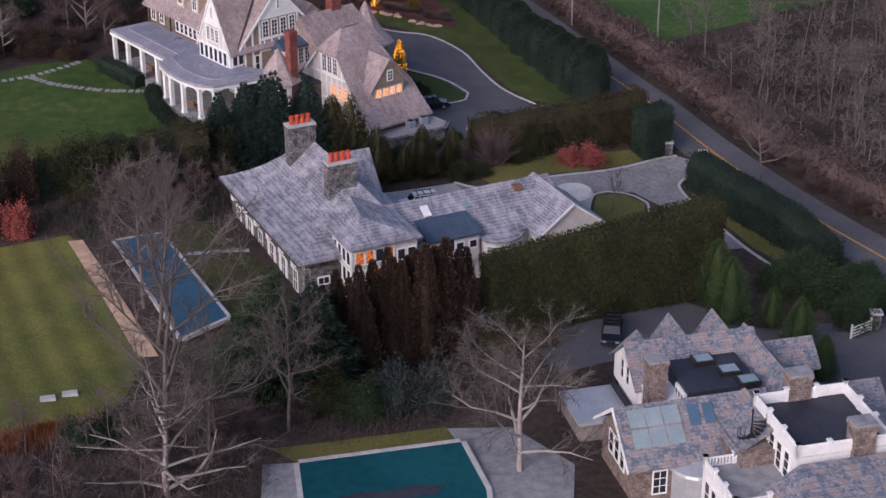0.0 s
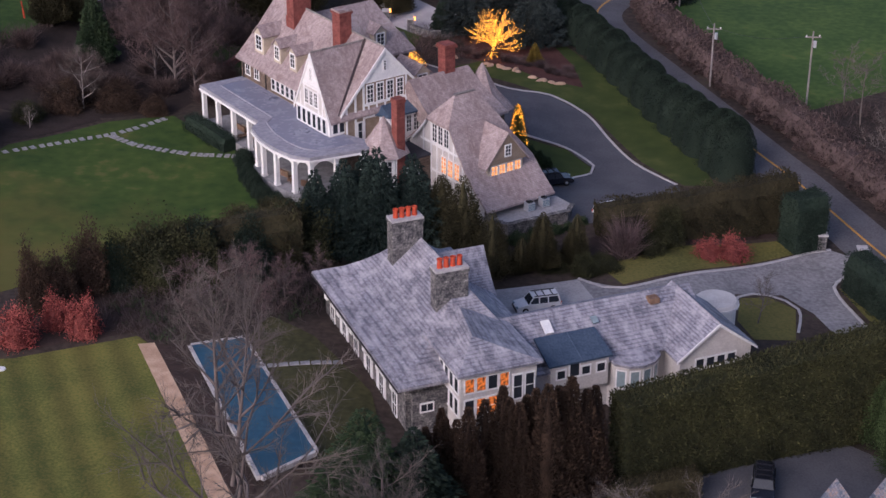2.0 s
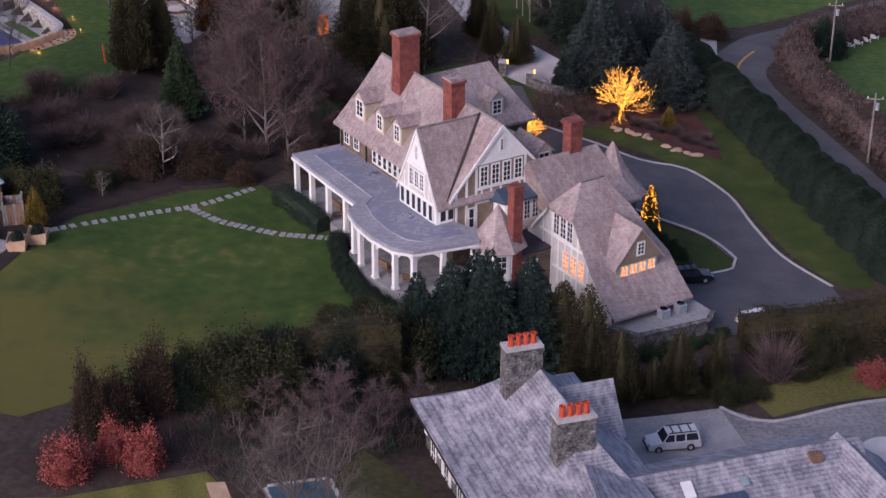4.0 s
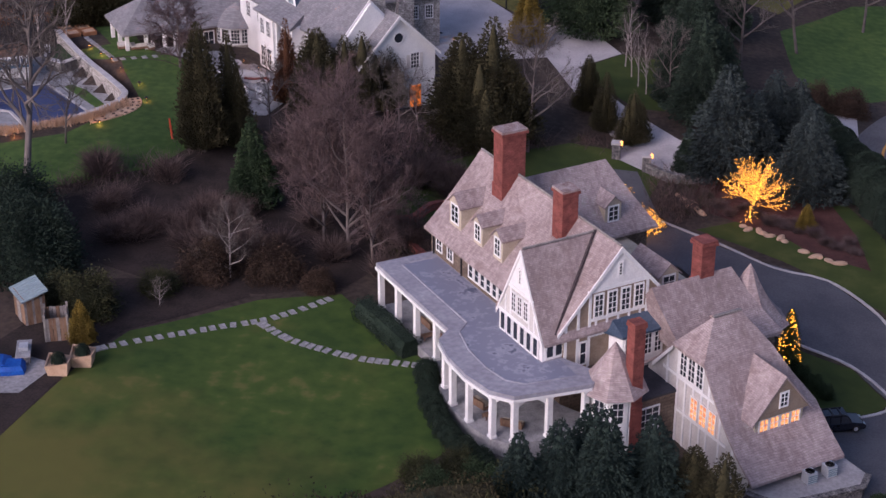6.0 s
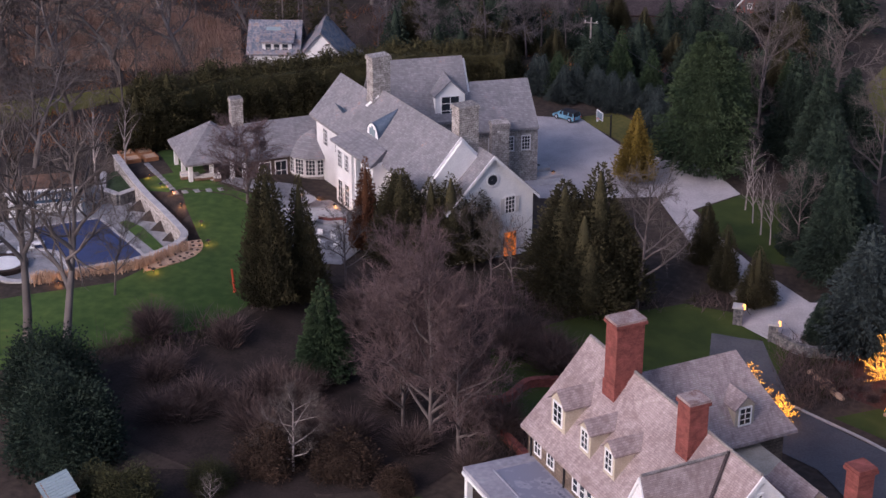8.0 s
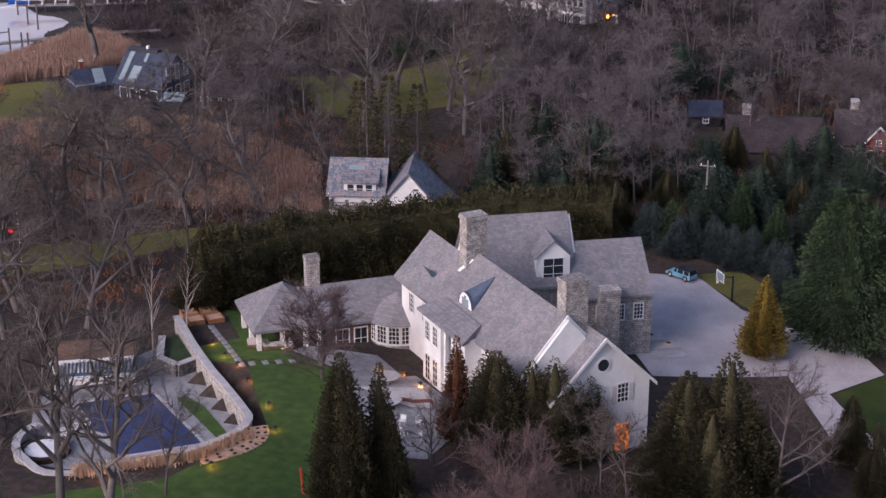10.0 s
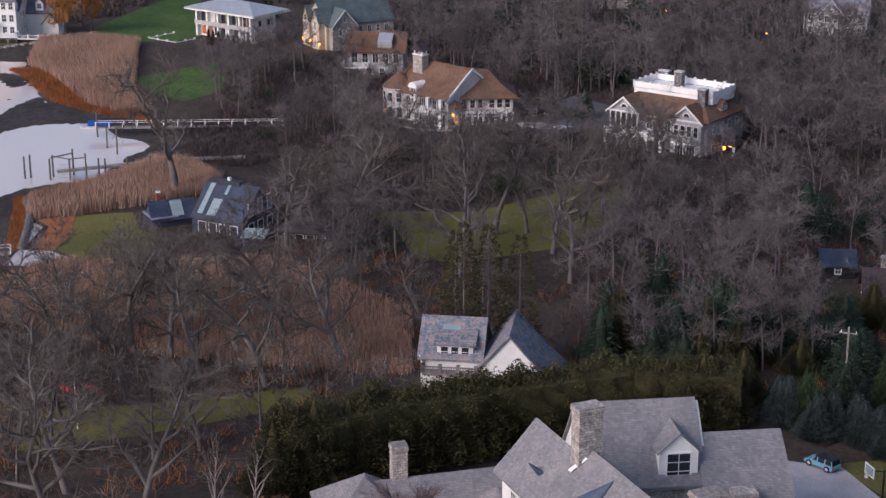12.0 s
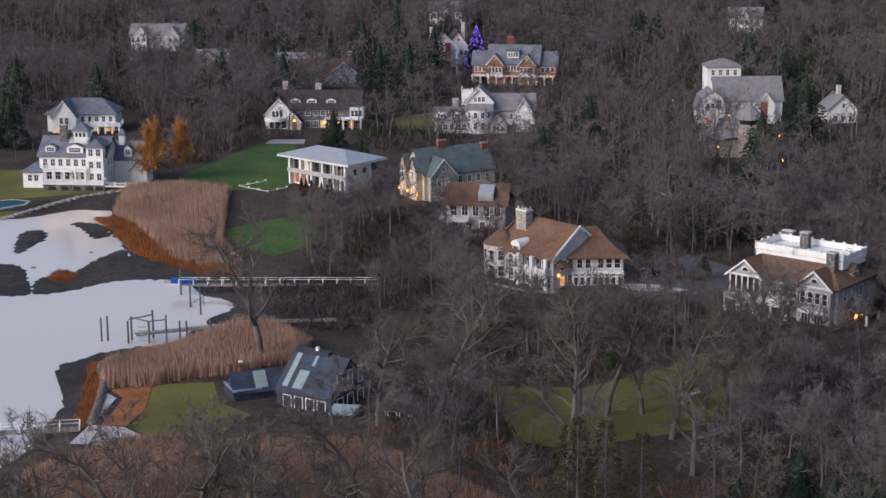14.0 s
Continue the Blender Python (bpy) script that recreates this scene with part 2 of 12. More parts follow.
lead_wet = M("damp_lead", (0.2, 0.21, 0.28), (0.31, 0.315, 0.39), 0.3, 0.4, 0.15, fine=5, spots=(0.075, 0.085, 0.14), span=(0.56, 0.63))
flat_roof = M("black_membrane", (0.022, 0.024, 0.036), (0.045, 0.047, 0.064), 0.5, 0.5, 0.1)
tin = gloss("zinc", (0.5, 0.52, 0.56), 0.35, 0.4)
white = M("white_paint", (0.72, 0.71, 0.72), (0.84, 0.83, 0.83), 0.7, 0.6, 0.05)
cream = M("cream_stucco", (0.42, 0.36, 0.28), (0.55, 0.48, 0.39), 0.8, 0.85, 0.2)
tan_stucco = M("tan_stucco", (0.23, 0.17, 0.125), (0.31, 0.24, 0.185), 0.9, 0.85, 0.2)
pale_stucco = M("pale_stucco", (0.5, 0.47, 0.46), (0.63, 0.6, 0.58), 0.6, 0.85, 0.15)
mauve_stone = M("mauve_rubble", (0.14, 0.105, 0.095), (0.3, 0.235, 0.215), 1.5, 0.9, 0.6, fine=3, rows=(0.5, 0.26, (0.7, 0.7, 0.7)), spots=(0.42, 0.36, 0.34))
brown_stone = M("brown_stone", (0.1, 0.075, 0.06), (0.22, 0.165, 0.13), 1.2, 0.9, 0.6, rows=(0.7, 0.35, (0.7, 0.7, 0.7)))
grey_stone = M("grey_stone", (0.055, 0.055, 0.062), (0.23, 0.215, 0.21), 1.6, 0.9, 0.6, fine=3, rows=(0.55, 0.3, (0.8, 0.8, 0.8)), spots=(0.5, 0.47, 0.45))
pale_stone = M("pale_stone", (0.24, 0.215, 0.205), (0.5, 0.465, 0.445), 1.8, 0.9, 0.6, fine=3, rows=(0.5, 0.26, (0.6, 0.6, 0.6)), spots=(0.68, 0.65, 0.63))
red_brick = M("red_brick", (0.155, 0.046, 0.04), (0.28, 0.09, 0.074), 1.6, 0.85, 0.4, rows=(0.5, 0.16, (0.9, 0.85, 0.85)))
clay_cap = M("worn_brick_cap", (0.2, 0.12, 0.11), (0.4, 0.33, 0.32), 1.4, 0.85, 0.3)
clay = M("clay_pot", (0.42, 0.055, 0.025), (0.56, 0.09, 0.04), 1.5, 0.7, 0.1)
grey_shingle = M("grey_shingle_wall", (0.36, 0.345, 0.36), (0.5, 0.48, 0.495), 0.8, 0.85, 0.2, rows=(0.4, 0.22, (0.8, 0.8, 0.8)))
navy_wall = M("navy_board", (0.02, 0.026, 0.05), (0.042, 0.05, 0.085), 0.5, 0.6, 0.1)
black_paint = M("black_paint", (0.012, 0.012, 0.015), (0.03, 0.03, 0.034), 1.0, 0.45, 0.05)
wood = M("brown_wood", (0.13, 0.075, 0.05), (0.24, 0.15, 0.1), 1.0, 0.8, 0.3, stretch=(1, 1, 0.2))
orange_wood = M("orange_cladding", (0.27, 0.12, 0.06), (0.38, 0.18, 0.09), 0.8, 0.8, 0.2)
grey_wood = M("grey_wood", (0.16, 0.145, 0.14), (0.3, 0.27, 0.26), 1.0, 0.85, 0.3)
glass = gloss("window_glass", (0.03, 0.035, 0.045), 0.12, 0.0, 0.6)
glass_blue = gloss("sky_glass", (0.07, 0.13, 0.2), 0.15, 0.0, 0.8)
glass_pale = gloss("pale_glass", (0.25, 0.32, 0.35), 0.2, 0.0, 0.8)
lit_pane = lit_room("lit_room", (0.5, 0.1, 0.02), (1.0, 0.5, 0.17), 0.75)
dim_pane = lit_room("dim_room", (0.012, 0.004, 0.003), (0.9, 0.22, 0.03), 0.5)
bulb_gold = glow("gold_bulb", (1.0, 0.4, 0.028), 3.6)
bulb_warm = glow("warm_lamp", (1.0, 0.36, 0.05), 2.5)
bulb_violet = glow("violet_bulb", (0.25, 0.12, 0.9), 0.6)

bark = M("grey_bark", (0.09, 0.073, 0.071), (0.17, 0.142, 0.137), 2.0, 0.9, 0.4)
bark_oak = M("oak_bark", (0.1, 0.086, 0.083), (0.185, 0.16, 0.154), 1.2, 0.9, 0.4)
leaf_screen = M("screen_olive", (0.036, 0.034, 0.014), (0.07, 0.062, 0.025), 0.3, 0.9, 0, island=0.22)
bark_pale = M("pale_bark", (0.26, 0.22, 0.21), (0.42, 0.37, 0.355), 2.0, 0.9, 0.4)
twig = M("bare_twig", (0.09, 0.076, 0.07), (0.158, 0.134, 0.123), 0.4, 0.95, 0, island=0.3)
twig_far = M("far_twig", (0.089, 0.077, 0.079), (0.157, 0.136, 0.139), 0.05, 0.95, 0, fine=6, island=0.16)
brush_far = M("far_brush", (0.0448, 0.035, 0.037), (0.084, 0.065, 0.068), 0.06, 0.95, 0, fine=6, island=0.2)
twig_red = M("red_twig", (0.087, 0.06, 0.06), (0.15, 0.104, 0.103), 0.4, 0.95, 0, island=0.25)
leaf_dark = M("spruce_green", (0.013, 0.024, 0.016), (0.03, 0.047, 0.031), 0.5, 0.9, 0, island=0.3)
leaf_blue = M("blue_spruce", (0.022, 0.032, 0.032), (0.045, 0.06, 0.058), 0.5, 0.9, 0, island=0.25)
leaf_green = M("yew_green", (0.016, 0.034, 0.014), (0.04, 0.064, 0.027), 0.5, 0.9, 0, island=0.26)
leaf_yew = M("cone_yew_green", (0.028, 0.05, 0.016), (0.06, 0.088, 0.03), 0.5, 0.9, 0, island=0.3)
leaf_teal = M("teal_spruce", (0.012, 0.024, 0.02), (0.028, 0.046, 0.038), 0.5, 0.9, 0, island=0.25)
leaf_yew_dark = M("arborvitae_green", (0.022, 0.04, 0.018), (0.046, 0.068, 0.03), 0.5, 0.9, 0, island=0.25)
leaf_box = M("clipped_green", (0.01, 0.021, 0.014), (0.024, 0.04, 0.027), 0.3, 0.9, 0, island=0.3)
leaf_cedar = M("cedar_brown_green", (0.032, 0.03, 0.014), (0.07, 0.06, 0.027), 0.4, 0.9, 0, island=0.26)
leaf_hedge = M("hedge_olive", (0.022, 0.025, 0.01), (0.05, 0.05, 0.018), 0.25, 0.9, 0, island=0.3)
leaf_boundary = M("boundary_olive", (0.024, 0.021, 0.01), (0.052, 0.043, 0.02), 0.3, 0.9, 0, island=0.3)
leaf_bronze = M("winter_bronze", (0.034, 0.021, 0.014), (0.066, 0.04, 0.027), 0.4, 0.9, 0, island=0.3)
leaf_copper = M("copper_conifer", (0.09, 0.036, 0.018), (0.15, 0.065, 0.03), 0.4, 0.9, 0, island=0.25)
leaf_gold = M("gold_conifer", (0.12, 0.085, 0.014), (0.24, 0.165, 0.03), 0.5, 0.9, 0, island=0.35)
leaf_red = M("red_leaf", (0.2, 0.045, 0.04), (0.36, 0.1, 0.085), 0.6, 0.9, 0, island=0.4)
leaf_willow = M("willow_gold", (0.36, 0.16, 0.04), (0.5, 0.25, 0.075), 0.5, 0.9, 0, island=0.3)
bush_mauve = M("bare_shrub", (0.066, 0.046, 0.043), (0.118, 0.083, 0.077), 0.4, 0.95, 0, island=0.3)
brush_dim = M("dim_mauve_brush", (0.05, 0.038, 0.038), (0.095, 0.073, 0.073), 0.4, 0.95, 0, island=0.25)

wm = bpy.data.materials.new("tidal_water")
wm.use_nodes = True
wb = wm.node_tree.nodes["Principled BSDF"]
# pale pink base and part metallic stand in for the bright reflected sky
wb.inputs["Base Color"].default_value = (0.9, 0.78, 0.72, 1)
wb.inputs["Metallic"].default_value = 0.35
wb.inputs["Roughness"].default_value, wb.inputs["Specular IOR Level"].default_value = 0.12, 1.0
wt, wbm = wm.node_tree.nodes.new("ShaderNodeTexNoise"), wm.node_tree.nodes.new("ShaderNodeBump")
wt.inputs["Scale"].default_value, wbm.inputs["Strength"].default_value = 4.0, 0.06
wm.node_tree.links.new(wt.outputs[0], wbm.inputs["Height"])
wm.node_tree.links.new(wbm.outputs[0], wb.inputs["Normal"])
water_mat = wm

# ---- building blocks ----
class Geo:
    """Vertices and faces of one mesh."""

    def __init__(self):
        self.v, self.f = [], []

    def add(self, verts, faces):
        k = len(self.v)
        self.v += [tuple(p) for p in verts]
        self.f += [tuple(i + k for i in q) for q in faces]
        return self

    def box(self, x0, x1, y0, y1, z0, z1):
        v = [(x, y, z) for z in (z0, z1) for y in (y0, y1) for x in (x0, x1)]
        return self.add(v, [(0, 2, 3, 1), (4, 5, 7, 6), (0, 1, 5, 4), (2, 6, 7, 3), (0, 4, 6, 2), (1, 3, 7, 5)])

    def slab(self, poly, z0, z1):
        """A prism over a plan polygon."""
        n = len(poly)
        v = [(x, y, z0) for x, y in poly] + [(x, y, z1) for x, y in poly]
        return self.add(v, [tuple(reversed(range(n))), tuple(range(n, 2 * n))] + [(i, (i + 1) % n, n + (i + 1) % n, n + i) for i in range(n)])

    def tube(self, a, b, r0, r1, n=6):
        a, b = Vector(a), Vector(b)
        w = (b - a).normalized()
        s = w.orthogonal().normalized()
        t = w.cross(s)
        ring = [s * math.cos(i * math.tau / n) + t * math.sin(i * math.tau / n) for i in range(n)]
        v = [a + r0 * d for d in ring] + [b + r1 * d for d in ring]
        return self.add(v, [(i, (i + 1) % n, n + (i + 1) % n, n + i) for i in range(n)] + [tuple(reversed(range(n))), tuple(range(n, 2 * n))])

    def spin(self, profile, cx=0.0, cy=0.0, n=16, a0=0.0, a1=math.tau):
        """A surface of revolution; profile: rows of radius and height."""
        full = abs(a1 - a0 - math.tau) < 1e-6
        m = n if full else n + 1
        v = [(cx + r * math.cos(a0 + (a1 - a0) * i / n), cy + r * math.sin(a0 + (a1 - a0) * i / n), z) for r, z in profile for i in range(m)]
        f = [(k * m + i, k * m + (i + 1) % m, (k + 1) * m + (i + 1) % m, (k + 1) * m + i) for k in range(len(profile) - 1) for i in range(n)]
        return self.add(v, f)

    def mesh(self, name):
        me = bpy.data.meshes.new(name)
        me.from_pydata(self.v, [], self.f)
        bm = bmesh.new()
        bm.from_mesh(me)
        bmesh.ops.remove_doubles(bm, verts=bm.verts, dist=1e-4)
        bmesh.ops.recalc_face_normals(bm, faces=bm.faces)
        bm.to_mesh(me)
        bm.free()
        return me


class Wing:
    """A slanted or shifted stretch of a thing: parts given to it become the thing's own."""

    def __init__(self, ob, m):
        self.ob, self.m = (ob.ob, ob.m @ m) if isinstance(ob, Wing) else (ob, m)


def part(name, geo, material, parent, label="", m=None, kind=""):
    """Links a Geo or a ready mesh as one mesh object under a thing or a part."""
    if isinstance(parent, Wing):
        m, parent = parent.m @ (m if m is not None else Matrix()), parent.ob
    me = geo.mesh(name) if isinstance(geo, Geo) else geo
    if material and not me.materials:
        me.materials.append(material)
    ob = new(name, me)
    ob.parent = parent
    if m is not None:
        ob.matrix_basis = m
    if label:
        ob["label"] = label
    if kind:
        ob["kind"] = kind
    return ob


def thing(name, label, category, m=None, group="", kind=""):
    ob = new(name)
    ob.matrix_basis = m if m is not None else Matrix()
    return tagged(ob, label, category, group, kind)


def solid(name, geo, material, label, category, m=None, group="", kind=""):
    """A thing that is one mesh."""
    ob = part(name, geo, material, None)
    ob.matrix_basis = m if m is not None else Matrix()
    return tagged(ob, label, category, group, kind)


# ---- the lie of the land ----
HEIGHTS = [
    (30, 206, -4.3), (62, 225, -6), (20, 330, -4), (4, 233, -3),
    (-2, 215, -1), (2, 200, -1.6), (-33, 172, 2.2), (-60, 170, 2.5),
    (0, 170, -1), (12, 150, 0), (40, 150, -3), (0, 120, 1),
    (-40, 120, 3), (-58, 231, 1.5), (-41, 225, 1.2), (-20, 235, 0.5),
]
HEIGHTS += [
    (-75, 215, 2.5), (-36, 311, 1), (-57, 336, 1.5), (-24, 270, -1.5),
    (-60, 275, 2.5), (-95, 286, 5), (-87, 278, 4.5), (-110, 280, 3),
    (-80, 340, 1), (-150, 330, -2), (-180, 420, -4), (-220, 430, -5),
    (-110, 380, -2), (-100, 480, -1), (-170, 480, -3), (-150, 520, -2),
    (-230, 560, -3), (-250, 470, -5), (0, 430, -2),
]
HP = np.array(HEIGHTS, float)
CREEK = [(-195.2, 367.7), (-196.4, 380), (-202.9, 397.9), (-208.8, 405), (-214.4, 411.3), (-216, 416), (-214.7, 421.2), (-213.4, 425.5), (-210, 430), (-204.8, 431), (-203.9, 434.2),
         (-206.5, 443), (-208, 450.8), (-206.5, 455.8), (-207.5, 460), (-212, 463.5), (-216.6, 464), (-222.3, 469), (-233.6, 477), (-239.3, 481.5), (-246.8, 485), (-255.2, 493.5), (-267.9, 505),
         (-272.2, 513), (-277, 524), (-286.2, 521), (-292, 508), (-304, 500), (-330, 490), (-350, 470), (-360, 400), (-320, 350), (-260, 320), (-215, 330)]
LEVEL = -4.9


def inside(poly, x, y):
    p = np.array(poly)
    q = np.roll(p, -1, 0)
    x, y = np.asarray(x, float), np.asarray(y, float)
    hit = np.zeros(x.shape, bool)
    for (x0, y0), (x1, y1) in zip(p, q):
        if y0 != y1:
            hit ^= ((y0 > y) != (y1 > y)) & (x < (x1 - x0) * (y - y0) / (y1 - y0) + x0)
    return hit


def shore_gap(poly, x, y):
    """Distance to the edge of a plan polygon."""
    p = np.array(poly)
    best = np.full(np.shape(x), 1e9)
    for a, b in zip(p, np.roll(p, -1, 0)):
        d = b - a
        t = np.clip(((x - a[0]) * d[0] + (y - a[1]) * d[1]) / (d @ d), 0, 1)
        best = np.minimum(best, np.hypot(x - a[0] - t * d[0], y - a[1] - t * d[1]))
    return best


POOL_C = [(-117, 283), (-110, 302.5), (-103, 295.6), (-98.3, 290.2), (-91.3, 282.4), (-89.9, 280), (-90, 277.4), (-93, 272.5), (-101, 268.5), (-108, 267.5), (-113, 272)]


def lie(x, y):
    """Height of the ground, for arrays."""
    x, y = np.atleast_1d(np.asarray(x, float)), np.atleast_1d(np.asarray(y, float))
    z, s = np.zeros(x.shape), np.zeros(x.shape)
    for a, b, h in HP:
        w = 1 / ((x - a) ** 2 + (y - b) ** 2 + 60) ** 1.5
        z += w * h
        s += w
    z = z / s
    z = z + 4.0 * np.clip((y - 620) / 400, 0, 6) ** 1.2
    near = (x < -150) & (y > 300) & (y < 560)
    gap = np.full(x.shape, 1e9)
    gap[near] = shore_gap(CREEK, x[near], y[near])
    fade = np.clip(gap / 9, 0, 1)
    z = np.where(inside(CREEK, x, y), LEVEL - np.minimum(1.2, 0.25 * gap), LEVEL + (z - LEVEL) * fade * fade * (3 - 2 * fade))
    return np.where(inside(POOL_C, x, y), np.minimum(z, 2.3), z)


def gz(x, y):
    return float(lie(x, y)[0])


def sheet(name, xs, ys, material):
    gx, gy = np.meshgrid(xs, ys)
    v = np.stack([gx.ravel(), gy.ravel(), lie(gx.ravel(), gy.ravel())], 1)
    nx, ny = len(xs), len(ys)
    i = (np.arange(ny - 1)[:, None] * nx + np.arange(nx - 1)).ravel()
    me = bpy.data.meshes.new(name)
    me.from_pydata(v.tolist(), [], np.stack([i, i + 1, i + nx + 1, i + nx], 1).tolist())
    me.materials.append(material)
    me.polygons.foreach_set("use_smooth", [True] * len(me.polygons))
    return new(name, me)


xs = np.r_[np.linspace(-4000, -450, 24), np.arange(-440, 120, 2.5), np.linspace(125, 2500, 24)]
ys = np.r_[np.linspace(-800, 60, 8), np.arange(70, 700, 2.5), np.linspace(705, 4500, 40)]
tagged(sheet("ground", xs, ys, litter), "leaf-strewn brown woodland ground with a gentle slope", "ground", kind="structure")

from mathutils.geometry import delaunay_2d_cdt


KEEP = []  # plan polygons kept free of trees


def drape(name, poly, material, label, category, lift=0.05, step=2.0, kind="structure", thick=0.0):
    """A surface laid over the land inside a plan polygon."""
    p = np.array(poly)
    if "bed" not in name:
        KEEP.append(poly)
    ring = []
    for a, b in zip(p, np.roll(p, -1, 0)):
        k = max(1, int(np.linalg.norm(b - a) / step))
        ring += [tuple(a + (b - a) * i / k) for i in range(k)]
    gx, gy = np.meshgrid(np.arange(p[:, 0].min(), p[:, 0].max(), step), np.arange(p[:, 1].min(), p[:, 1].max(), step))
    ok = inside(poly, gx.ravel(), gy.ravel())
    pts = ring + list(zip(gx.ravel()[ok], gy.ravel()[ok]))
    n = len(ring)
    v, _, f, *_ = delaunay_2d_cdt([Vector(q) for q in pts], [(i, (i + 1) % n) for i in range(n)], [], 1, 1e-4)
    z = lie([q[0] for q in v], [q[1] for q in v]) + lift
    me = bpy.data.meshes.new(name)
    me.from_pydata([(q[0], q[1], h) for q, h in zip(v, z)], [], [tuple(t) for t in f])
    me.materials.append(material)
    me.polygons.foreach_set("use_smooth", [True] * len(me.polygons))
    ob = new(name, me)
    return tagged(ob, label, category, kind=kind)


def smooth(points, step=1.5):
    """A Catmull-Rom line through plan points."""
    p = [Vector(q) for q in points]
    out = []
    for i in range(len(p) - 1):
        a, b, c, d = p[max(i - 1, 0)], p[i], p[i + 1], p[min(i + 2, len(p) - 1)]
        k = max(1, int((c - b).length / step))
        for j in range(k):
            t = j / k
            out.append(0.5 * ((2 * b) + (c - a) * t + (2 * a - 5 * b + 4 * c - d) * t * t + (3 * b - a - 3 * c + d) * t ** 3))
    return out + [p[-1]]


def ribbon(name, points, width, material, label, category, lift=0.1, high=0.0, m=1.5, parent=None, offset=0.0):
    """A strip along a line on the land; high: its raised edge."""
    line = smooth(points, m)
    g = Geo()
    rows = []
    for i, q in enumerate(line):
        d = (line[min(i + 1, len(line) - 1)] - line[max(i - 1, 0)]).normalized()
        s = Vector((-d.y, d.x))
        a, b = q + s * (offset + width / 2), q + s * (offset - width / 2)
        za, zb = gz(*a) + lift, gz(*b) + lift
        rows.append([(a.x, a.y, za - high), (a.x, a.y, za), (b.x, b.y, zb), (b.x, b.y, zb - high)])
    for r0, r1 in zip(rows, rows[1:]):
        g.add(r0 + r1, [(k, k + 1, k + 5, k + 4) for k in range(3)] if high else [(1, 2, 6, 5)])
    ob = part(name, g, material, parent)
    if parent is None:
        tagged(ob, label, category, kind="structure")
    return ob

# ---- lawns, drives, roads, water ----
drape("lawn", [(-54, 172), (-43, 178), (-38, 172.5), (-30, 150.5), (-31, 137), (-40, 131), (-70, 130), (-75, 168)], stripes, "striped dry winter lawn beside the long pool", "lawn")
drape("lawn", [(-30.5, 184), (-25.4, 180), (-18.6, 170.5), (-17, 164), (-18, 158), (-22.2, 158.6), (-32, 177.5)], grass_dull, "narrow dry lawn between pool and stone house", "lawn")
drape("lawn", [(-75, 204), (-73, 216), (-70.5, 226), (-60, 235.5), (-52, 238.5), (-46, 232), (-41, 227), (-36, 212), (-40, 206), (-46, 199), (-52, 193.5), (-56, 189.5), (-62, 184), (-72, 186)], lawn_main, "patchy green winter lawn beside the timbered house", "lawn")
drape("lawn", [(-7, 259.5), (3.5, 251), (10, 236.5), (15, 229), (19, 229), (17, 240), (10, 256), (0, 276), (-10, 271), (-17, 266.5)], grass, "grass verge along the clipped hedge", "lawn")
drape("lawn", [(-5.6, 241), (0.2, 239.4), (3.6, 234), (2.6, 232.2), (-2, 229), (-7, 233)], grass, "grass island in the asphalt drive", "lawn")
drape("lawn", [(6.5, 199.5), (17.4, 206.8), (29.1, 214.4), (28, 217), (14, 211), (4, 203.5)], grass_dry, "dry verge beside the old drive", "lawn")
drape("lawn", [(18.6, 193.5), (19.5, 199.7), (22.9, 201.4), (25.6, 198.8), (24.5, 190), (20, 189)], grass_dry, "dry grass island in the old drive", "lawn")
drape("lawn", [(31.2, 205.2), (32.4, 200.9), (36.8, 183.6), (40, 178), (41.5, 181), (34.2, 203)], grass_dry, "dry verge below the roadside hedge", "lawn")
drape("lawn", [(-96.5, 294), (-93.5, 288), (-88, 279), (-94, 268), (-102, 264), (-112, 258), (-100, 247), (-80, 262), (-76, 274), (-79.5, 282), (-85, 290.5), (-90, 293.5)], grass_deep, "deep green lawn above the pool terrace", "lawn")
drape("lawn", [(-103.5, 296.5), (-98, 302), (-93, 297.5), (-86.5, 294.5), (-83, 291.5), (-85.2, 290.8), (-90, 293.8), (-96.3, 294.4), (-99, 291)], grass_deep, "green lawn before the open pavilion", "lawn")
drape("lawn", [(-106, 309), (-99, 298.5), (-96, 301), (-102, 311)], grass_deep, "deep green lawn beside the open pavilion", "lawn")
drape("lawn", [(-35.4, 311), (-30.5, 317.5), (-24, 316), (-23, 298), (-27, 298), (-32, 304)], grass, "green lawn inside the gravel drive", "lawn")
drape("lawn", [(-52, 268), (-44, 278), (-34, 286), (-27, 286), (-22, 280), (-24, 268), (-38, 256), (-50, 254)], grass, "shaded green lawn below the firs", "lawn")
drape("lawn", [(-55.5, 339.5), (-48, 331.5), (-43, 328), (-40, 332), (-50, 343)], grass_dry, "dry strip behind the ball court", "lawn")
drape("lawn", [(-194.1, 409.8), (-185.8, 414.8), (-179.6, 406), (-171.8, 402.3), (-171.6, 384.1), (-176, 384.8), (-185.6, 389.8), (-188.4, 398.7)], grass_dry, "dry lawn beside the dark shore house", "lawn")
drape("lawn", [(-128.5, 401.5), (-136, 414), (-146, 426), (-128, 429), (-118, 443), (-117, 450), (-109.5, 455.5), (-102, 440), (-104, 424), (-106.5, 415), (-121, 401)], grass_dry, "dull green field under bare trees", "lawn")
drape("lawn", [(-281, 561), (-284, 606), (-275, 612), (-262, 585), (-244, 575), (-250, 552), (-262, 546), (-271, 548)], grass_deep, "green shore lawn beside the flat-roofed house", "lawn")
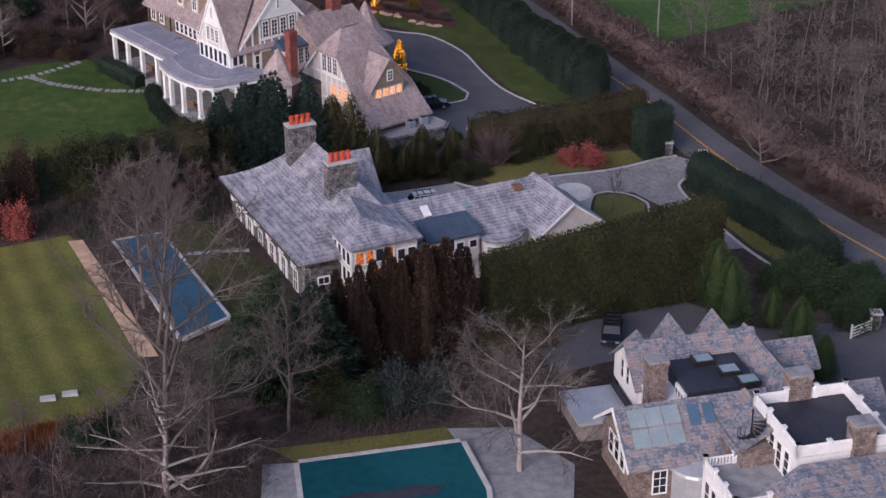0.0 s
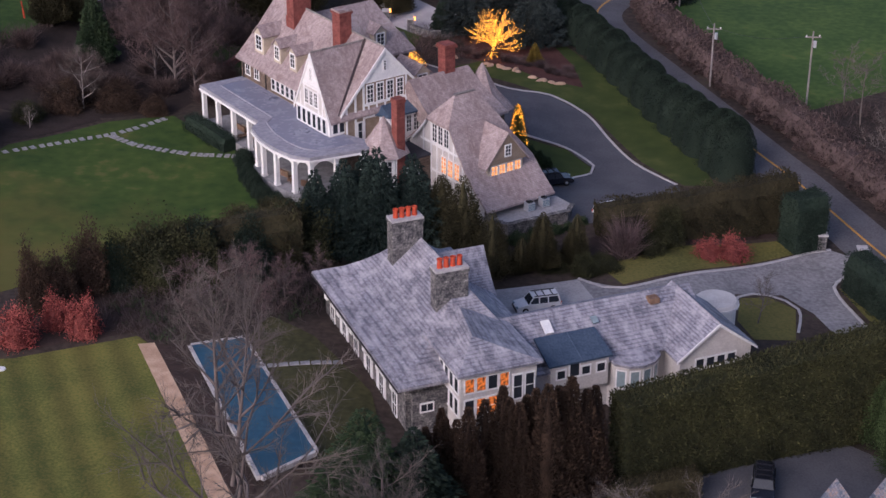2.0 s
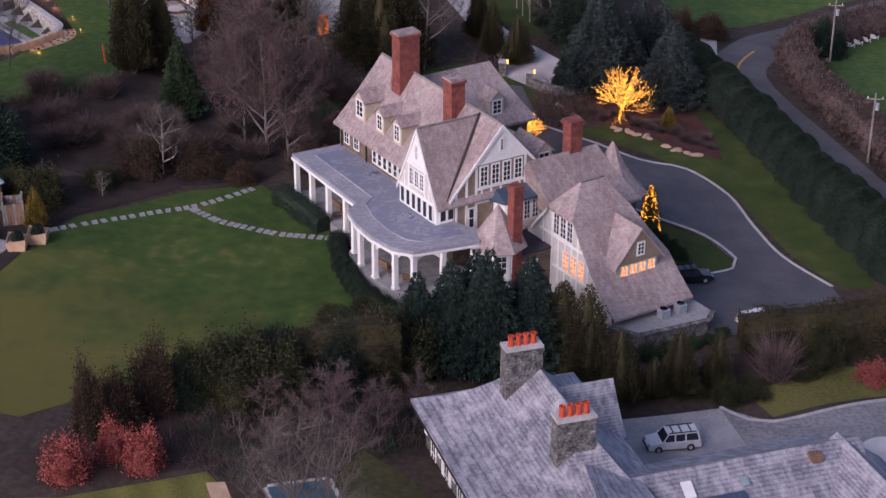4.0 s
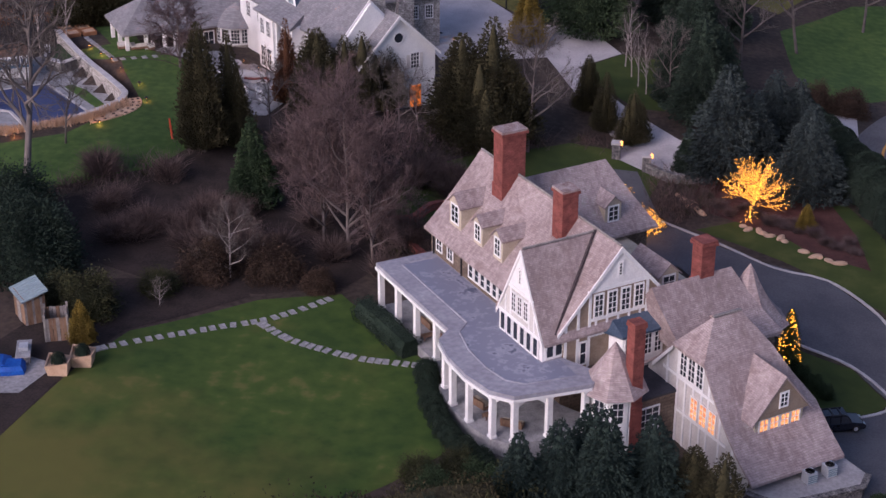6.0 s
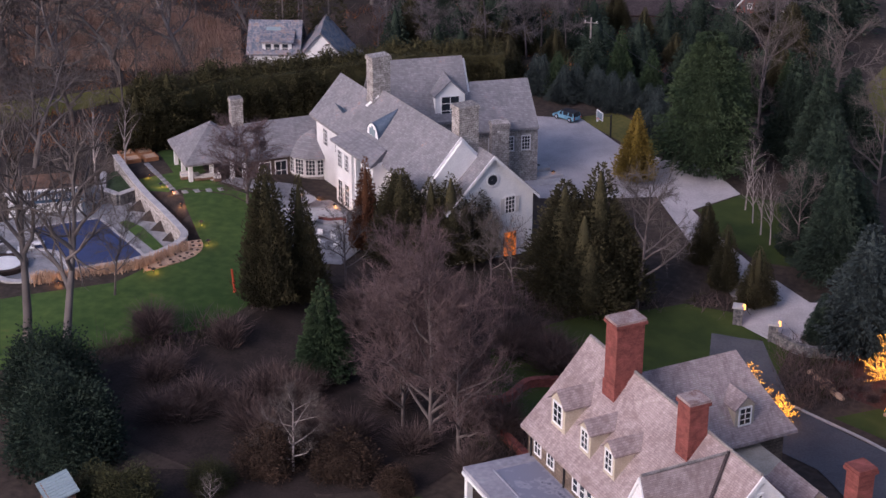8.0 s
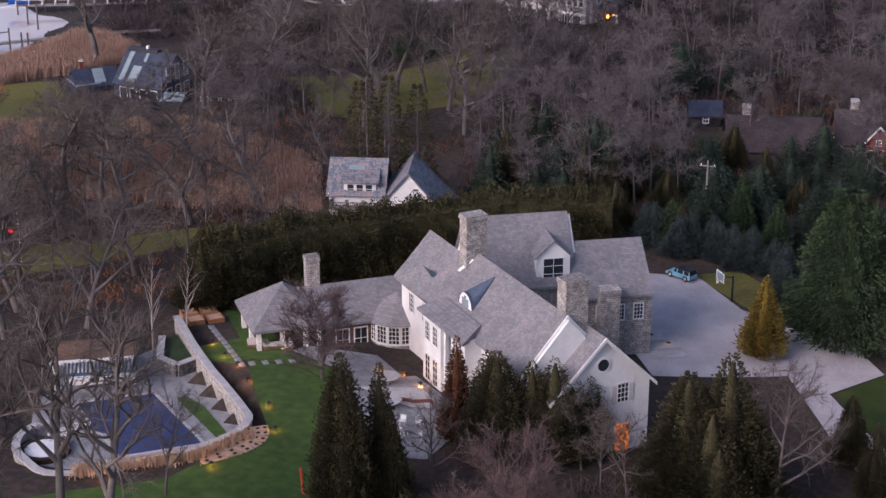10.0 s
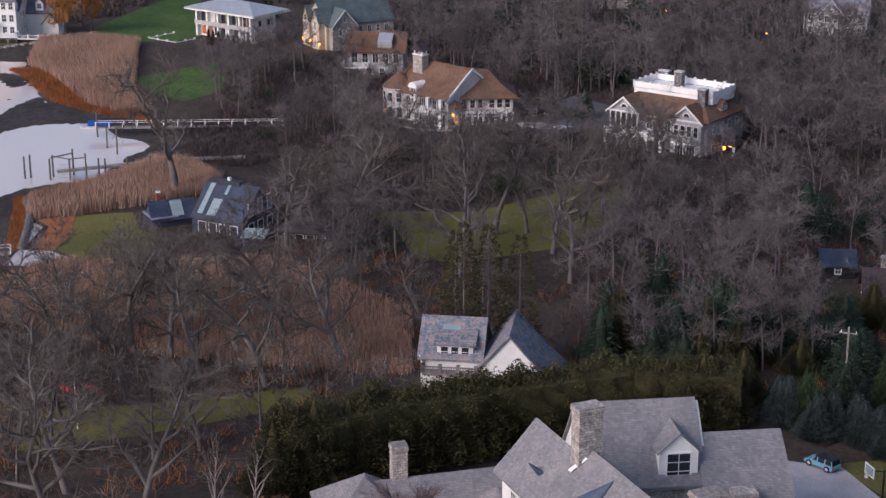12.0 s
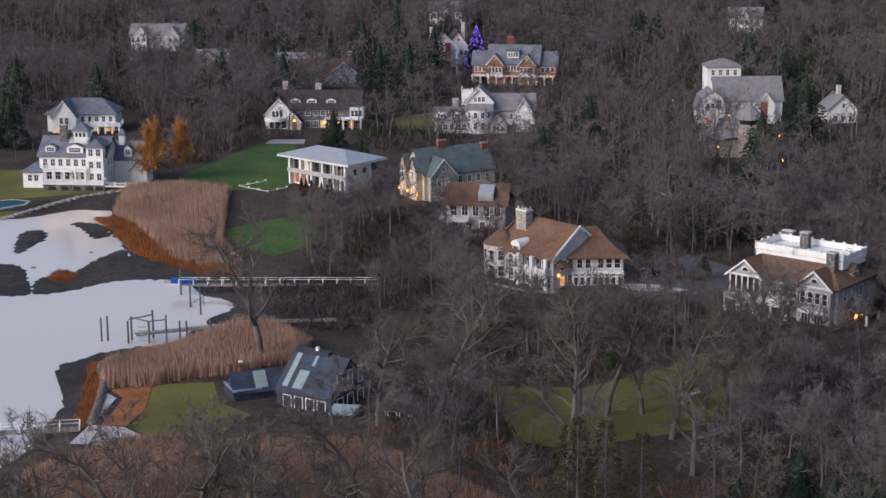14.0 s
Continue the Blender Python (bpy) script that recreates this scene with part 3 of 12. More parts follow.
drape("lawn", [(-241, 511), (-229, 531), (-220, 518), (-214, 505), (-218, 494), (-230, 500)], grass_deep, "damp green strip above the reed bed", "lawn")
drape("lawn", [(-256, 640), (-246, 668), (-262, 700), (-240, 700), (-236, 650)], grass_deep, "green lawn below the hillside houses", "lawn")
drape("lawn", [(-291, 527.3), (-288.1, 533.2), (-284.8, 540), (-290, 552), (-315, 556), (-345, 540), (-340, 500), (-310, 494), (-299, 504.2), (-296.9, 506), (-295, 510.3), (-293.4, 518.5)], grass_dry, "dry shore lawn below the white house", "lawn")
drape("lawn", [(-150, 330), (-120, 345), (-118, 338), (-146, 318)], grass_dry, "dull grass clearing under bare trees", "lawn")
drape("lawn", [(33, 255), (27, 263), (20, 284), (17, 300), (22, 314), (50, 335), (120, 360), (120, 300), (60, 275)], grass_deep, "green field beyond the road", "lawn")
drape("lawn", [(-2.4, 308), (5, 314.5), (11, 321.5), (20, 331.5), (40, 346), (30, 366), (2.4, 355), (-3.5, 346), (-8.6, 338.5), (-6.4, 320)], grass_deep, "green field in the bend of the lane", "lawn")
drape("lawn", [(-20, 352), (-9, 346), (6, 380), (-10, 395)], grass_dry, "dry field behind the dark firs", "lawn")
drape("lawn", [(-16, 134.5), (0.3, 139.5), (1.6, 135.6), (-13, 132)], grass_dry, "dry strip beside the teal-covered pool", "lawn")

ROAD = [(190, -120), (140, -10), (100, 76), (70, 140), (60, 163), (52, 180), (46.6, 192), (38.8, 210.7), (30.6, 229.6), (25.2, 240.5), (19.6, 253), (13.6, 266), (8.3, 278), (5.4, 286.5), (4.9, 292.5), (6.6, 299), (11, 309.3), (18.5, 319), (32, 333), (70, 358)]
ribbon("road", ROAD, 8.0, road_top, "worn grey asphalt lane with a yellow centre line", "road", 0.1)
ribbon("centre_line", ROAD, 0.34, yellow_line, "faded orange-yellow line painted on the lane", "road marking", 0.13)
ribbon("verge", ROAD, 3.0, litter, "leaf-covered verge beside the lane", "verge", 0.07, offset=-5.0)

drape("drive", [(-10, 259), (-2.2, 256), (3, 250), (5.8, 243.3), (9.1, 235.8), (14.1, 228.7), (16, 222), (6, 214.5), (-2, 214), (-5, 220), (-6, 226), (-2, 228.3), (2.8, 231.7),
                (3.9, 233.8), (0.1, 239.8), (-5.6, 241.9), (-12, 244), (-18, 255), (-27, 262), (-30, 272), (-30.5, 281), (-25, 281), (-21, 268), (-15, 262.8)], asphalt, "smooth dark grey asphalt drive and forecourt", "drive", 0.1)
ribbon("kerb", [(-21, 268), (-14.5, 263), (-8, 257.5), (-2.2, 256), (3, 250.2), (5.8, 243.4), (9.1, 236), (14.1, 229)], 0.3, kerbstone, "pale stone kerb along the asphalt drive", "kerb", 0.2, 0.15)
ribbon("kerb", [(-12, 244), (-5.6, 241.9), (0.1, 239.8), (3.7, 235), (3.3, 232.4), (-2, 228.5), (-6, 226)], 0.3, kerbstone, "pale stone kerb round the grass island", "kerb", 0.2, 0.15)
drape("drive", [(-9, 196), (1.5, 200.3), (6.5, 198.5), (17.4, 205.8), (29.1, 213.5), (31.5, 214.5), (35, 212), (30.6, 206), (31.5, 200.7), (35.8, 183.6), (32, 182), (27.5, 198), (24.5, 202.3),
                (19, 200.5), (17.8, 193), (15, 191), (2, 186.5), (-6, 186)], drive_grey, "stained pale grey old drive with turning court", "drive", 0.1)
ribbon("kerb", [(1.5, 200.4), (6.5, 198.6), (17.4, 205.9), (29.1, 213.6), (31.5, 214.5)], 0.35, kerbstone, "pale kerb along the old drive", "kerb", 0.2, 0.15)
ribbon("kerb", [(34.5, 210), (31.2, 206.5), (30.8, 203.5), (32.6, 196), (35.8, 183.6), (39, 176)], 0.35, kerbstone, "pale kerb along the old drive", "kerb", 0.2, 0.15)
ribbon("kerb", [(18, 193), (19.3, 199.8), (22.9, 201.8), (25.9, 198.9), (25, 192)], 0.3, kerbstone, "pale kerb round the dry grass island", "kerb", 0.18, 0.12)
drape("court", [(-9, 195.9), (1.5, 200.1), (4.6, 192), (-5.5, 188)], paver, "pale paved parking court behind the slate roof", "court", 0.16)
drape("drive", [(-62.5, 338.5), (-54.5, 338.8), (-48, 330.3), (-41.7, 327), (-36, 327), (-30.6, 317.5), (-36, 310.8), (-32, 303.5), (-27.5, 297), (-20.5, 290.3), (-14, 292), (-10, 300), (2, 306), (2, 296), (-8, 286),
                (-18, 279), (-24.5, 281.5), (-28.2, 284), (-28.5, 288), (-34.9, 300.3), (-40.8, 314), (-46, 312), (-55, 309), (-60, 318)], gravel, "pale gravel drive with a wide forecourt", "drive", 0.1)
drape("drive", [(15, 168), (20, 172), (34, 163), (48, 166), (54, 172), (52, 158), (44, 148), (38, 150), (28, 158), (12, 150), (8, 158)], asphalt, "asphalt drive at the slate-roofed house", "drive", 0.09)
drape("terrace", [(0.3, 139.1), (6.5, 139.6), (12, 133), (11, 121), (3.5, 122), (3.8, 128), (1.8, 135.4)], bluestone, "grey stone terrace beside the covered pool", "terrace", 0.1)
drape("terrace", [(-16.4, 131.6), (-13.2, 132.2), (-11.5, 122), (-15.6, 121)], bluestone, "grey stone terrace beside the covered pool", "terrace", 0.1)
drape("terrace", [(-47, 237), (-38, 226), (-36.5, 221), (-31.5, 212), (-25, 214), (-20, 224), (-36, 242)], bluestone_shaded, "bluestone terrace coloured darker for the shade under the covered porch", "terrace", 0.14)
drape("terrace", [(-86.3, 294.7), (-82.8, 291.9), (-79.5, 296), (-84, 300.5), (-92, 300), (-93, 297.9)], bluestone, "grey stone paving before the garden room", "terrace", 0.1)
drape("terrace", [(-86, 290), (-78.5, 297), (-70, 290), (-72, 280), (-78.5, 277.5), (-81.5, 283)], bluestone, "grey stone terrace below the white house", "terrace", 0.12)
drape("mulch_bed", [(4, 204), (14, 211.5), (27, 217.5), (26, 221), (12, 216), (2, 210)], mulch, "dark bark bed below the brown hedge", "bed", 0.06)
drape("mulch_bed", [(-43, 179), (-55, 173), (-60, 176), (-56, 186), (-44, 188)], mulch, "dark bark bed with red-leaved shrubs", "bed", 0.06)
drape("mulch_bed", [(-18.5, 273.5), (-16.4, 271.6), (-11.6, 268.7), (-6.9, 265.6), (-4.4, 262.8), (-1.2, 261), (2.5, 259.5), (1, 268), (-4, 282), (-8, 292), (-16, 284)], mulch_red, "red-brown bark bed round the lit tree", "bed", 0.07)
drape("mulch_bed", [(-75, 204), (-73.2, 216), (-71, 226), (-61, 236), (-64, 240), (-78, 236), (-84, 214)], mulch_dark, "dark bed along the lawn edge", "bed", 0.06)
drape("leaf_litter", [(-60.5, 236.6), (-72, 237), (-86, 242), (-97, 244.5), (-79.4, 259.5), (-74.8, 273), (-66, 278), (-54, 274), (-53, 266), (-52, 252), (-49, 247), (-52, 240)], mulch_dark, "dark leaf litter in the hollow", "leaf litter", 0.05)
drape("straw_strip", [(-42.6, 176.2), (-41, 176.6), (-28.6, 151), (-30.6, 150.6)], straw, "strip of pale straw mulch beside the long pool", "bed", 0.1)
drape("mulch_bed", [(-41, 176.3), (-38, 176.5), (-26.8, 152.5), (-28.4, 150.6)], mulch, "dark bed between straw strip and pool", "bed", 0.08)

drape("drive", [(-141, 487), (-128, 486), (-116, 492), (-114, 500), (-124, 512), (-136, 520), (-138, 512), (-128, 503), (-134, 496)], asphalt, "dark asphalt drive between the shore houses", "drive", 0.1)
drape("drive", [(-141, 489), (-130, 488.5), (-128, 491.5), (-136, 494), (-141, 493)], gravel, "pale gravel apron beside the brown-roofed house", "drive", 0.16)
drape("lawn", [(-264.6, 648), (-268, 660), (-262, 668), (-252, 690), (-246, 690), (-250, 660), (-252, 644), (-259, 640)], grass_dry, "dry hillside lawn with a round clipped bush", "lawn")
# tidal creek
g = Geo()
g.add([(x, y, LEVEL) for x, y in [(-180, 345), (-186, 395), (-195, 420), (-195, 460), (-214, 474), (-250, 500), (-266, 520), (-280, 532), (-296, 520), (-380, 500), (-380, 300), (-230, 300)]], [tuple(range(12))])
solid("water", g, water_mat, "still tidal water painted pale for the reflected dusk sky", "water", kind="structure")
drape("mud_shore", [(-216.8, 414.5), (-205, 400.8), (-203.6, 396.7), (-197, 382), (-189, 380), (-192, 388), (-199, 398), (-205, 408), (-209.5, 416), (-209, 421.5), (-205, 426), (-200, 434), (-200, 444), (-204, 447), (-208, 444), (-207, 436), (-213, 434), (-215.9, 429), (-217.5, 424.7), (-218, 419.3)], marsh, "dark wet mud along the creek", "mud", 0.08)
drape("mud_shore", [(-209, 449), (-203, 448), (-201, 456), (-203, 464), (-214, 471), (-226, 477), (-236, 484), (-248, 490), (-256, 497), (-259, 492), (-250, 483), (-238, 477), (-226, 469), (-217, 462.5), (-209, 459)], marsh, "dark wet mud under the reed bed", "mud", 0.08)
drape("mud_shore", [(-258, 498), (-270, 509), (-276, 520), (-287, 524), (-296, 512), (-310, 504), (-318, 510), (-300, 524), (-290, 534), (-278, 530), (-270, 520), (-262, 508)], marsh, "dark wet mud below the shore lawn", "mud", 0.1)


def mud_flat(poly, label, mat, rise=0.35, name="mud_flat"):
    """A low mud bank lying in the creek, its edge ragged."""
    edge = smooth(poly + poly[:1], 0.9)[:-1]
    edge = [q + Vector((0.4 * math.sin(i * 1.9), 0.7 * math.sin(i * 2.7 + 1))) for i, q in enumerate(edge)]
    p = np.array([tuple(q) for q in edge])
    gx, gy = np.meshgrid(np.arange(p[:, 0].min(), p[:, 0].max(), 1.2), np.arange(p[:, 1].min(), p[:, 1].max(), 1.2))
    x, y = gx.ravel(), gy.ravel()
    ok = inside(p, x, y) & (shore_gap(p, x, y) > 0.5)
    pts = [Vector(q) for q in p] + [Vector(q) for q in zip(x[ok], y[ok])]
    n = len(edge)
    v, _, f, *_ = delaunay_2d_cdt(pts, [(i, (i + 1) % n) for i in range(n)], [], 1, 1e-4)
    vx, vy = np.array([q[0] for q in v]), np.array([q[1] for q in v])
    z = LEVEL - 0.04 + rise * (1 - np.exp(-shore_gap(p, vx, vy) / 1.5)) * (1 + 0.5 * np.sin(vx * 1.3) * np.cos(vy * 1.1))
    me = bpy.data.meshes.new(name)
    me.from_pydata(list(zip(vx, vy, z)), [], [tuple(t) for t in f])
    me.materials.append(mat)
    me.polygons.foreach_set("use_smooth", [True] * len(me.polygons))
    return tagged(new(name, me), label, "mud", kind="structure")


mud_flat([(-248.7, 451.2), (-245, 454.2), (-242.5, 458.1), (-240.8, 463.2), (-236.8, 468.6), (-230.8, 471.3), (-226, 473), (-232, 478), (-239.3, 483.5), (-246.8, 486), (-253.6, 491), (-253.4, 479), (-252, 472.3), (-253.2, 467.8), (-254.8, 461.9)], "dark mud bar across the head of the creek", marsh)
mud_flat([(-262, 447), (-248.7, 451), (-256.6, 462.5), (-265.7, 470.8), (-280, 468), (-284, 455)], "dark weedy mud bank in the creek", marsh)
mud_flat([(-273.4, 479.1), (-278.2, 486), (-284, 497), (-279.8, 500), (-274.1, 492.3), (-272.6, 485.3), (-271.1, 479.1)], "dark weedy mud islet in the creek", marsh)
mud_flat([(-262, 500), (-268, 508), (-274, 511), (-280, 509), (-272, 503), (-265, 497)], "dark mud islet below the reeds", marsh)
for x, y, r in ((-262, 478, 1.4), (-259.5, 474.5, 1.1), (-264, 481, 1.0), (-259.8, 483, 1.2), (-257.8, 486.5, 1.5), (-263, 488, 1.2), (-266, 475, 1.3), (-261, 470.5, 1.6), (-258.5, 479, 0.9), (-268, 484, 1.0)):
    mud_flat([(x - r, y - 0.3), (x, y - 0.9 * r), (x + r, y), (x + 0.3, y + 0.9 * r)], "small dark mud hummock in the shallows", marsh, 0.3)
drape("slipway", [(-191.5, 388.2), (-185.8, 389), (-180.8, 386.2), (-175.6, 384.2), (-170.8, 381.2), (-173.9, 378.5), (-184.2, 379.8), (-188.5, 378.8)], gravel, "pale gravel slip beside the creek", "slipway", 0.2)
drape("shore_bed", [(-199.3, 405.3), (-194.6, 402), (-191, 392.6), (-189.8, 388.6), (-186, 389.8), (-188.4, 398.7), (-194.1, 409.6)], rust_mat, "rust-brown planted strip behind the sea wall", "bed", 0.1)
drape("shingle_bed", [(-200, 404.5), (-195.5, 401.5), (-192.6, 393), (-191.6, 389.5), (-194, 394.5), (-199, 402.5)], gravel, "pale stones behind the sea wall", "bed", 0.16)


def pool(name, pts, material, label, margin=0.9, kerb=kerbstone, lift=0.0):
    """A pool under a winter cover, with a stone coping of single blocks."""
    z = max(gz(*p) for p in pts) + 0.12 + lift
    t = thing(name, label, "swimming pool")
    KEEP.append(pts)
    part("cover", Geo().slab(pts, z - 0.3, z), material, t)
    c = Vector((sum(p[0] for p in pts) / len(pts), sum(p[1] for p in pts) / len(pts)))
    for a, b in zip(pts, pts[1:] + pts[:1]):
        a, b = Vector(a), Vector(b)
        d, n = (b - a).normalized(), max(1, round((b - a).length / 1.3))
        s = Vector((d.y, -d.x))
        if s.dot(a - c) < 0:
            s = -s
        for i in range(n):
            p, q = a + (b - a) * i / n + d * 0.02, a + (b - a) * (i + 1) / n - d * 0.02
            part("coping_stone", Geo().slab([p, q, q + s * margin, p + s * margin], z - 0.4, z + 0.05 + 0.012 * (i % 3)), kerb, t)
    return t


pool("swimming_pool", [(-37.2, 176.2), (-32.3, 178.1), (-22.4, 158.0), (-26.6, 153.6)], cover, "long narrow pool under a dark blue winter cover", 0.35)
teal = pool("swimming_pool", [(-13.1, 131.9), (1.6, 135.4), (3.8, 127.6), (4, 116), (-10.5, 114)], cover_teal, "pool under a teal winter cover with stains", 0.5)
stain = [(-9.6, 126.2), (-7.6, 127.2), (-5.0, 127.4), (-2.6, 128.4), (0.2, 128.2), (-0.6, 126.9), (-3.4, 126.2), (-6.2, 125.4), (-8.8, 125.2)]
zp = max(gz(*p) for p in ((-13.1, 131.9), (1.6, 135.4), (3.8, 127.6), (4, 116), (-10.5, 114))) + 0.12
part("water_stain", Geo().slab(stain, zp, zp + 0.012), flat_roof, teal, "dark puddle of standing water")
pool("swimming_pool", [(-111.0, 282.3), (-104.4, 286.8), (-94.8, 277.9), (-101.4, 273.0), (-105.0, 277.0), (-107.3, 277.2), (-109.2, 276.4), (-109.4, 277.9), (-107.9, 279.2)], cover_blue, "angular pool under a dark blue winter cover", 0.35, lift=0.3)

# stepping stones across the lawn
path = thing("stepping_stone_path", "curving rows of grey stepping stones across the lawn", "path", kind="structure")
for line, n in (([(-72.1, 221.4), (-67.4, 225.4), (-62.5, 228.9), (-58.5, 231.2), (-55.5, 234), (-53.0, 237)], 24), ([(-58.3, 230.6), (-56, 228.9), (-53.7, 227.7), (-47.8, 226.2), (-44, 226), (-40.9, 226.0)], 22)):
    pts = smooth(line, 0.2)
    stone = Geo().slab([(-0.5, -0.3), (0.45, -0.34), (0.5, 0.28), (-0.42, 0.33)], -0.1, 0.06)
    me = stone.mesh("stepping_stone")
    for i in range(n):
        k = int(i * (len(pts) - 1) / (n - 1))
        d = pts[min(k + 2, len(pts) - 1)] - pts[max(k - 2, 0)]
        part("stepping_stone", me, bluestone, path, m=pose(pts[k].x, pts[k].y, gz(*pts[k]) + 0.08, 0, 0, math.degrees(math.atan2(d.y, d.x)) + 90 + 8 * math.sin(i * 2.3)))
path = thing("stepping_stone_path", "short row of pale stepping stones beside the pool", "path", kind="structure")
for i in range(8):
    p = Vector((-29.6, 172.6)).lerp(Vector((-22.4, 175)), i / 7)
    part("stepping_stone", me, bluestone, path, m=pose(p.x, p.y, gz(*p) + 0.08, 0, 0, 20))
path = thing("stepping_stone_path", "ladder of square pale pavers across the pavilion lawn", "path", kind="structure")
for i in range(14):
    p = Vector((-104.6, 302.6)).lerp(Vector((-96.6, 292.4)), i / 9) if i < 10 else Vector((-95.6, 292.9)).lerp(Vector((-91.8, 295.0)), (i - 10) / 3)
    part("stepping_stone", me, bluestone, path, m=pose(p.x, p.y, gz(*p) + 0.08, 0, 0, -50))

# ---- house parts ----
def roof_gable(h, x0, x1, y0, y1, ze, zr, along, material, over=0.4, t=0.22, flare=0.0, name="roof", mid=None):
    """A pitched roof over a rectangle, open at its gables. flare: how far the slope sags."""
    a0, a1, b0, b1 = (x0, x1, y0, y1) if along == "x" else (y0, y1, x0, x1)
    c = (b0 + b1) / 2 if mid is None else mid
    k = (zr - ze) / ((b1 - b0) / 2)
    n = 5
    left = [(b0 - over + (c - b0 + over) * i / n, i / n) for i in range(n + 1)]
    right = [(b1 + over - (b1 + over - c) * i / n, i / n) for i in range(n, -1, -1)]
    top = [(b, ze - k * over * 0.6 + (zr - ze + k * over * 0.6) * s - flare * math.sin(math.pi * s)) for b, s in left + right[1:]]
    poly = top + [(b, z - t) for b, z in reversed(top)]
    g, m = Geo(), len(poly)
    put = (lambda a, b, z: (a, b, z)) if along == "x" else (lambda a, b, z: (b, a, z))
    for i in range(m):
        (b, z), (d, w) = poly[i], poly[(i + 1) % m]
        g.add([put(a0 - over, b, z), put(a1 + over, b, z), put(a1 + over, d, w), put(a0 - over, d, w)], [(0, 1, 2, 3)])
    for a in (a0 - over, a1 + over):
        for i in range(len(top) - 1):
            (b, z), (d, w) = top[i], top[i + 1]
            g.add([put(a, b, z), put(a, d, w), put(a, d, w - t), put(a, b, z - t)], [(0, 1, 2, 3)])
    return part(name, g, material, h)


def roof_hip(h, x0, x1, y0, y1, ze, zr, ridge, material, over=0.5, t=0.3, flare=0.0, name="roof"):
    """A hipped roof; ridge: its two ends (x, y), (x, y)."""
    n, g, rings = 6, Geo(), []
    (ax, ay), (bx, by) = ridge
    xa, xb, ya, yb = x0 - over, x1 + over, y0 - over, y1 + over
    # corners go round from the one nearest the first ridge end
    low = [(xa, ya), (xb, ya), (xb, yb), (xa, yb)]
    if abs(bx - ax) > abs(by - ay):
        high = [(ax, ay), (bx, by), (bx, by), (ax, ay)]
    else:
        high = [(ax, ay), (ax, ay), (bx, by), (bx, by)]
    for i in range(n + 1):
        s = i / n
        z = ze + (zr - ze) * s - flare * math.sin(math.pi * s)
        rings.append([(p[0] + (q[0] - p[0]) * s, p[1] + (q[1] - p[1]) * s, z) for p, q in zip(low, high)])
    g.add([(x, y, ze - t) for x, y in low] + rings[0], [(0, 1, 2, 3), (0, 1, 5, 4), (1, 2, 6, 5), (2, 3, 7, 6), (3, 0, 4, 7)])
    for r0, r1 in zip(rings, rings[1:]):
        g.add(r0 + r1, [(k, (k + 1) % 4, 4 + (k + 1) % 4, 4 + k) for k in range(4)])
    return part(name, g, material, h)


def walls(h, x0, x1, y0, y1, z0, ze, material, zr=None, along="x", ends=(1, 1), name="wall"):
    """A block of wall; with zr its ends rise into gables."""
    g = Geo().box(x0, x1, y0, y1, z0, ze)
    if zr:
        if along == "x":
            for a, e, s in ((x0, ends[0], 1), (x1, ends[1], -1)):
                if e:
                    v = [(a, y0, ze), (a, y1, ze), (a, (y0 + y1) / 2, zr), (a + 0.3 * s, y0, ze), (a + 0.3 * s, y1, ze), (a + 0.3 * s, (y0 + y1) / 2, zr)]
                    g.add(v, [(0, 1, 2), (3, 5, 4), (0, 2, 5, 3), (1, 4, 5, 2)])
        else:
            for a, e, s in ((y0, ends[0], 1), (y1, ends[1], -1)):
                if e:
                    v = [(x0, a, ze), (x1, a, ze), ((x0 + x1) / 2, a, zr), (x0, a + 0.3 * s, ze), (x1, a + 0.3 * s, ze), ((x0 + x1) / 2, a + 0.3 * s, zr)]
                    g.add(v, [(0, 1, 2), (3, 5, 4), (0, 2, 5, 3), (1, 4, 5, 2)])
    return part(name, g, material, h)


FACE = {"S": 0, "E": 90, "N": 180, "W": 270}
frames, panes = {}, {}


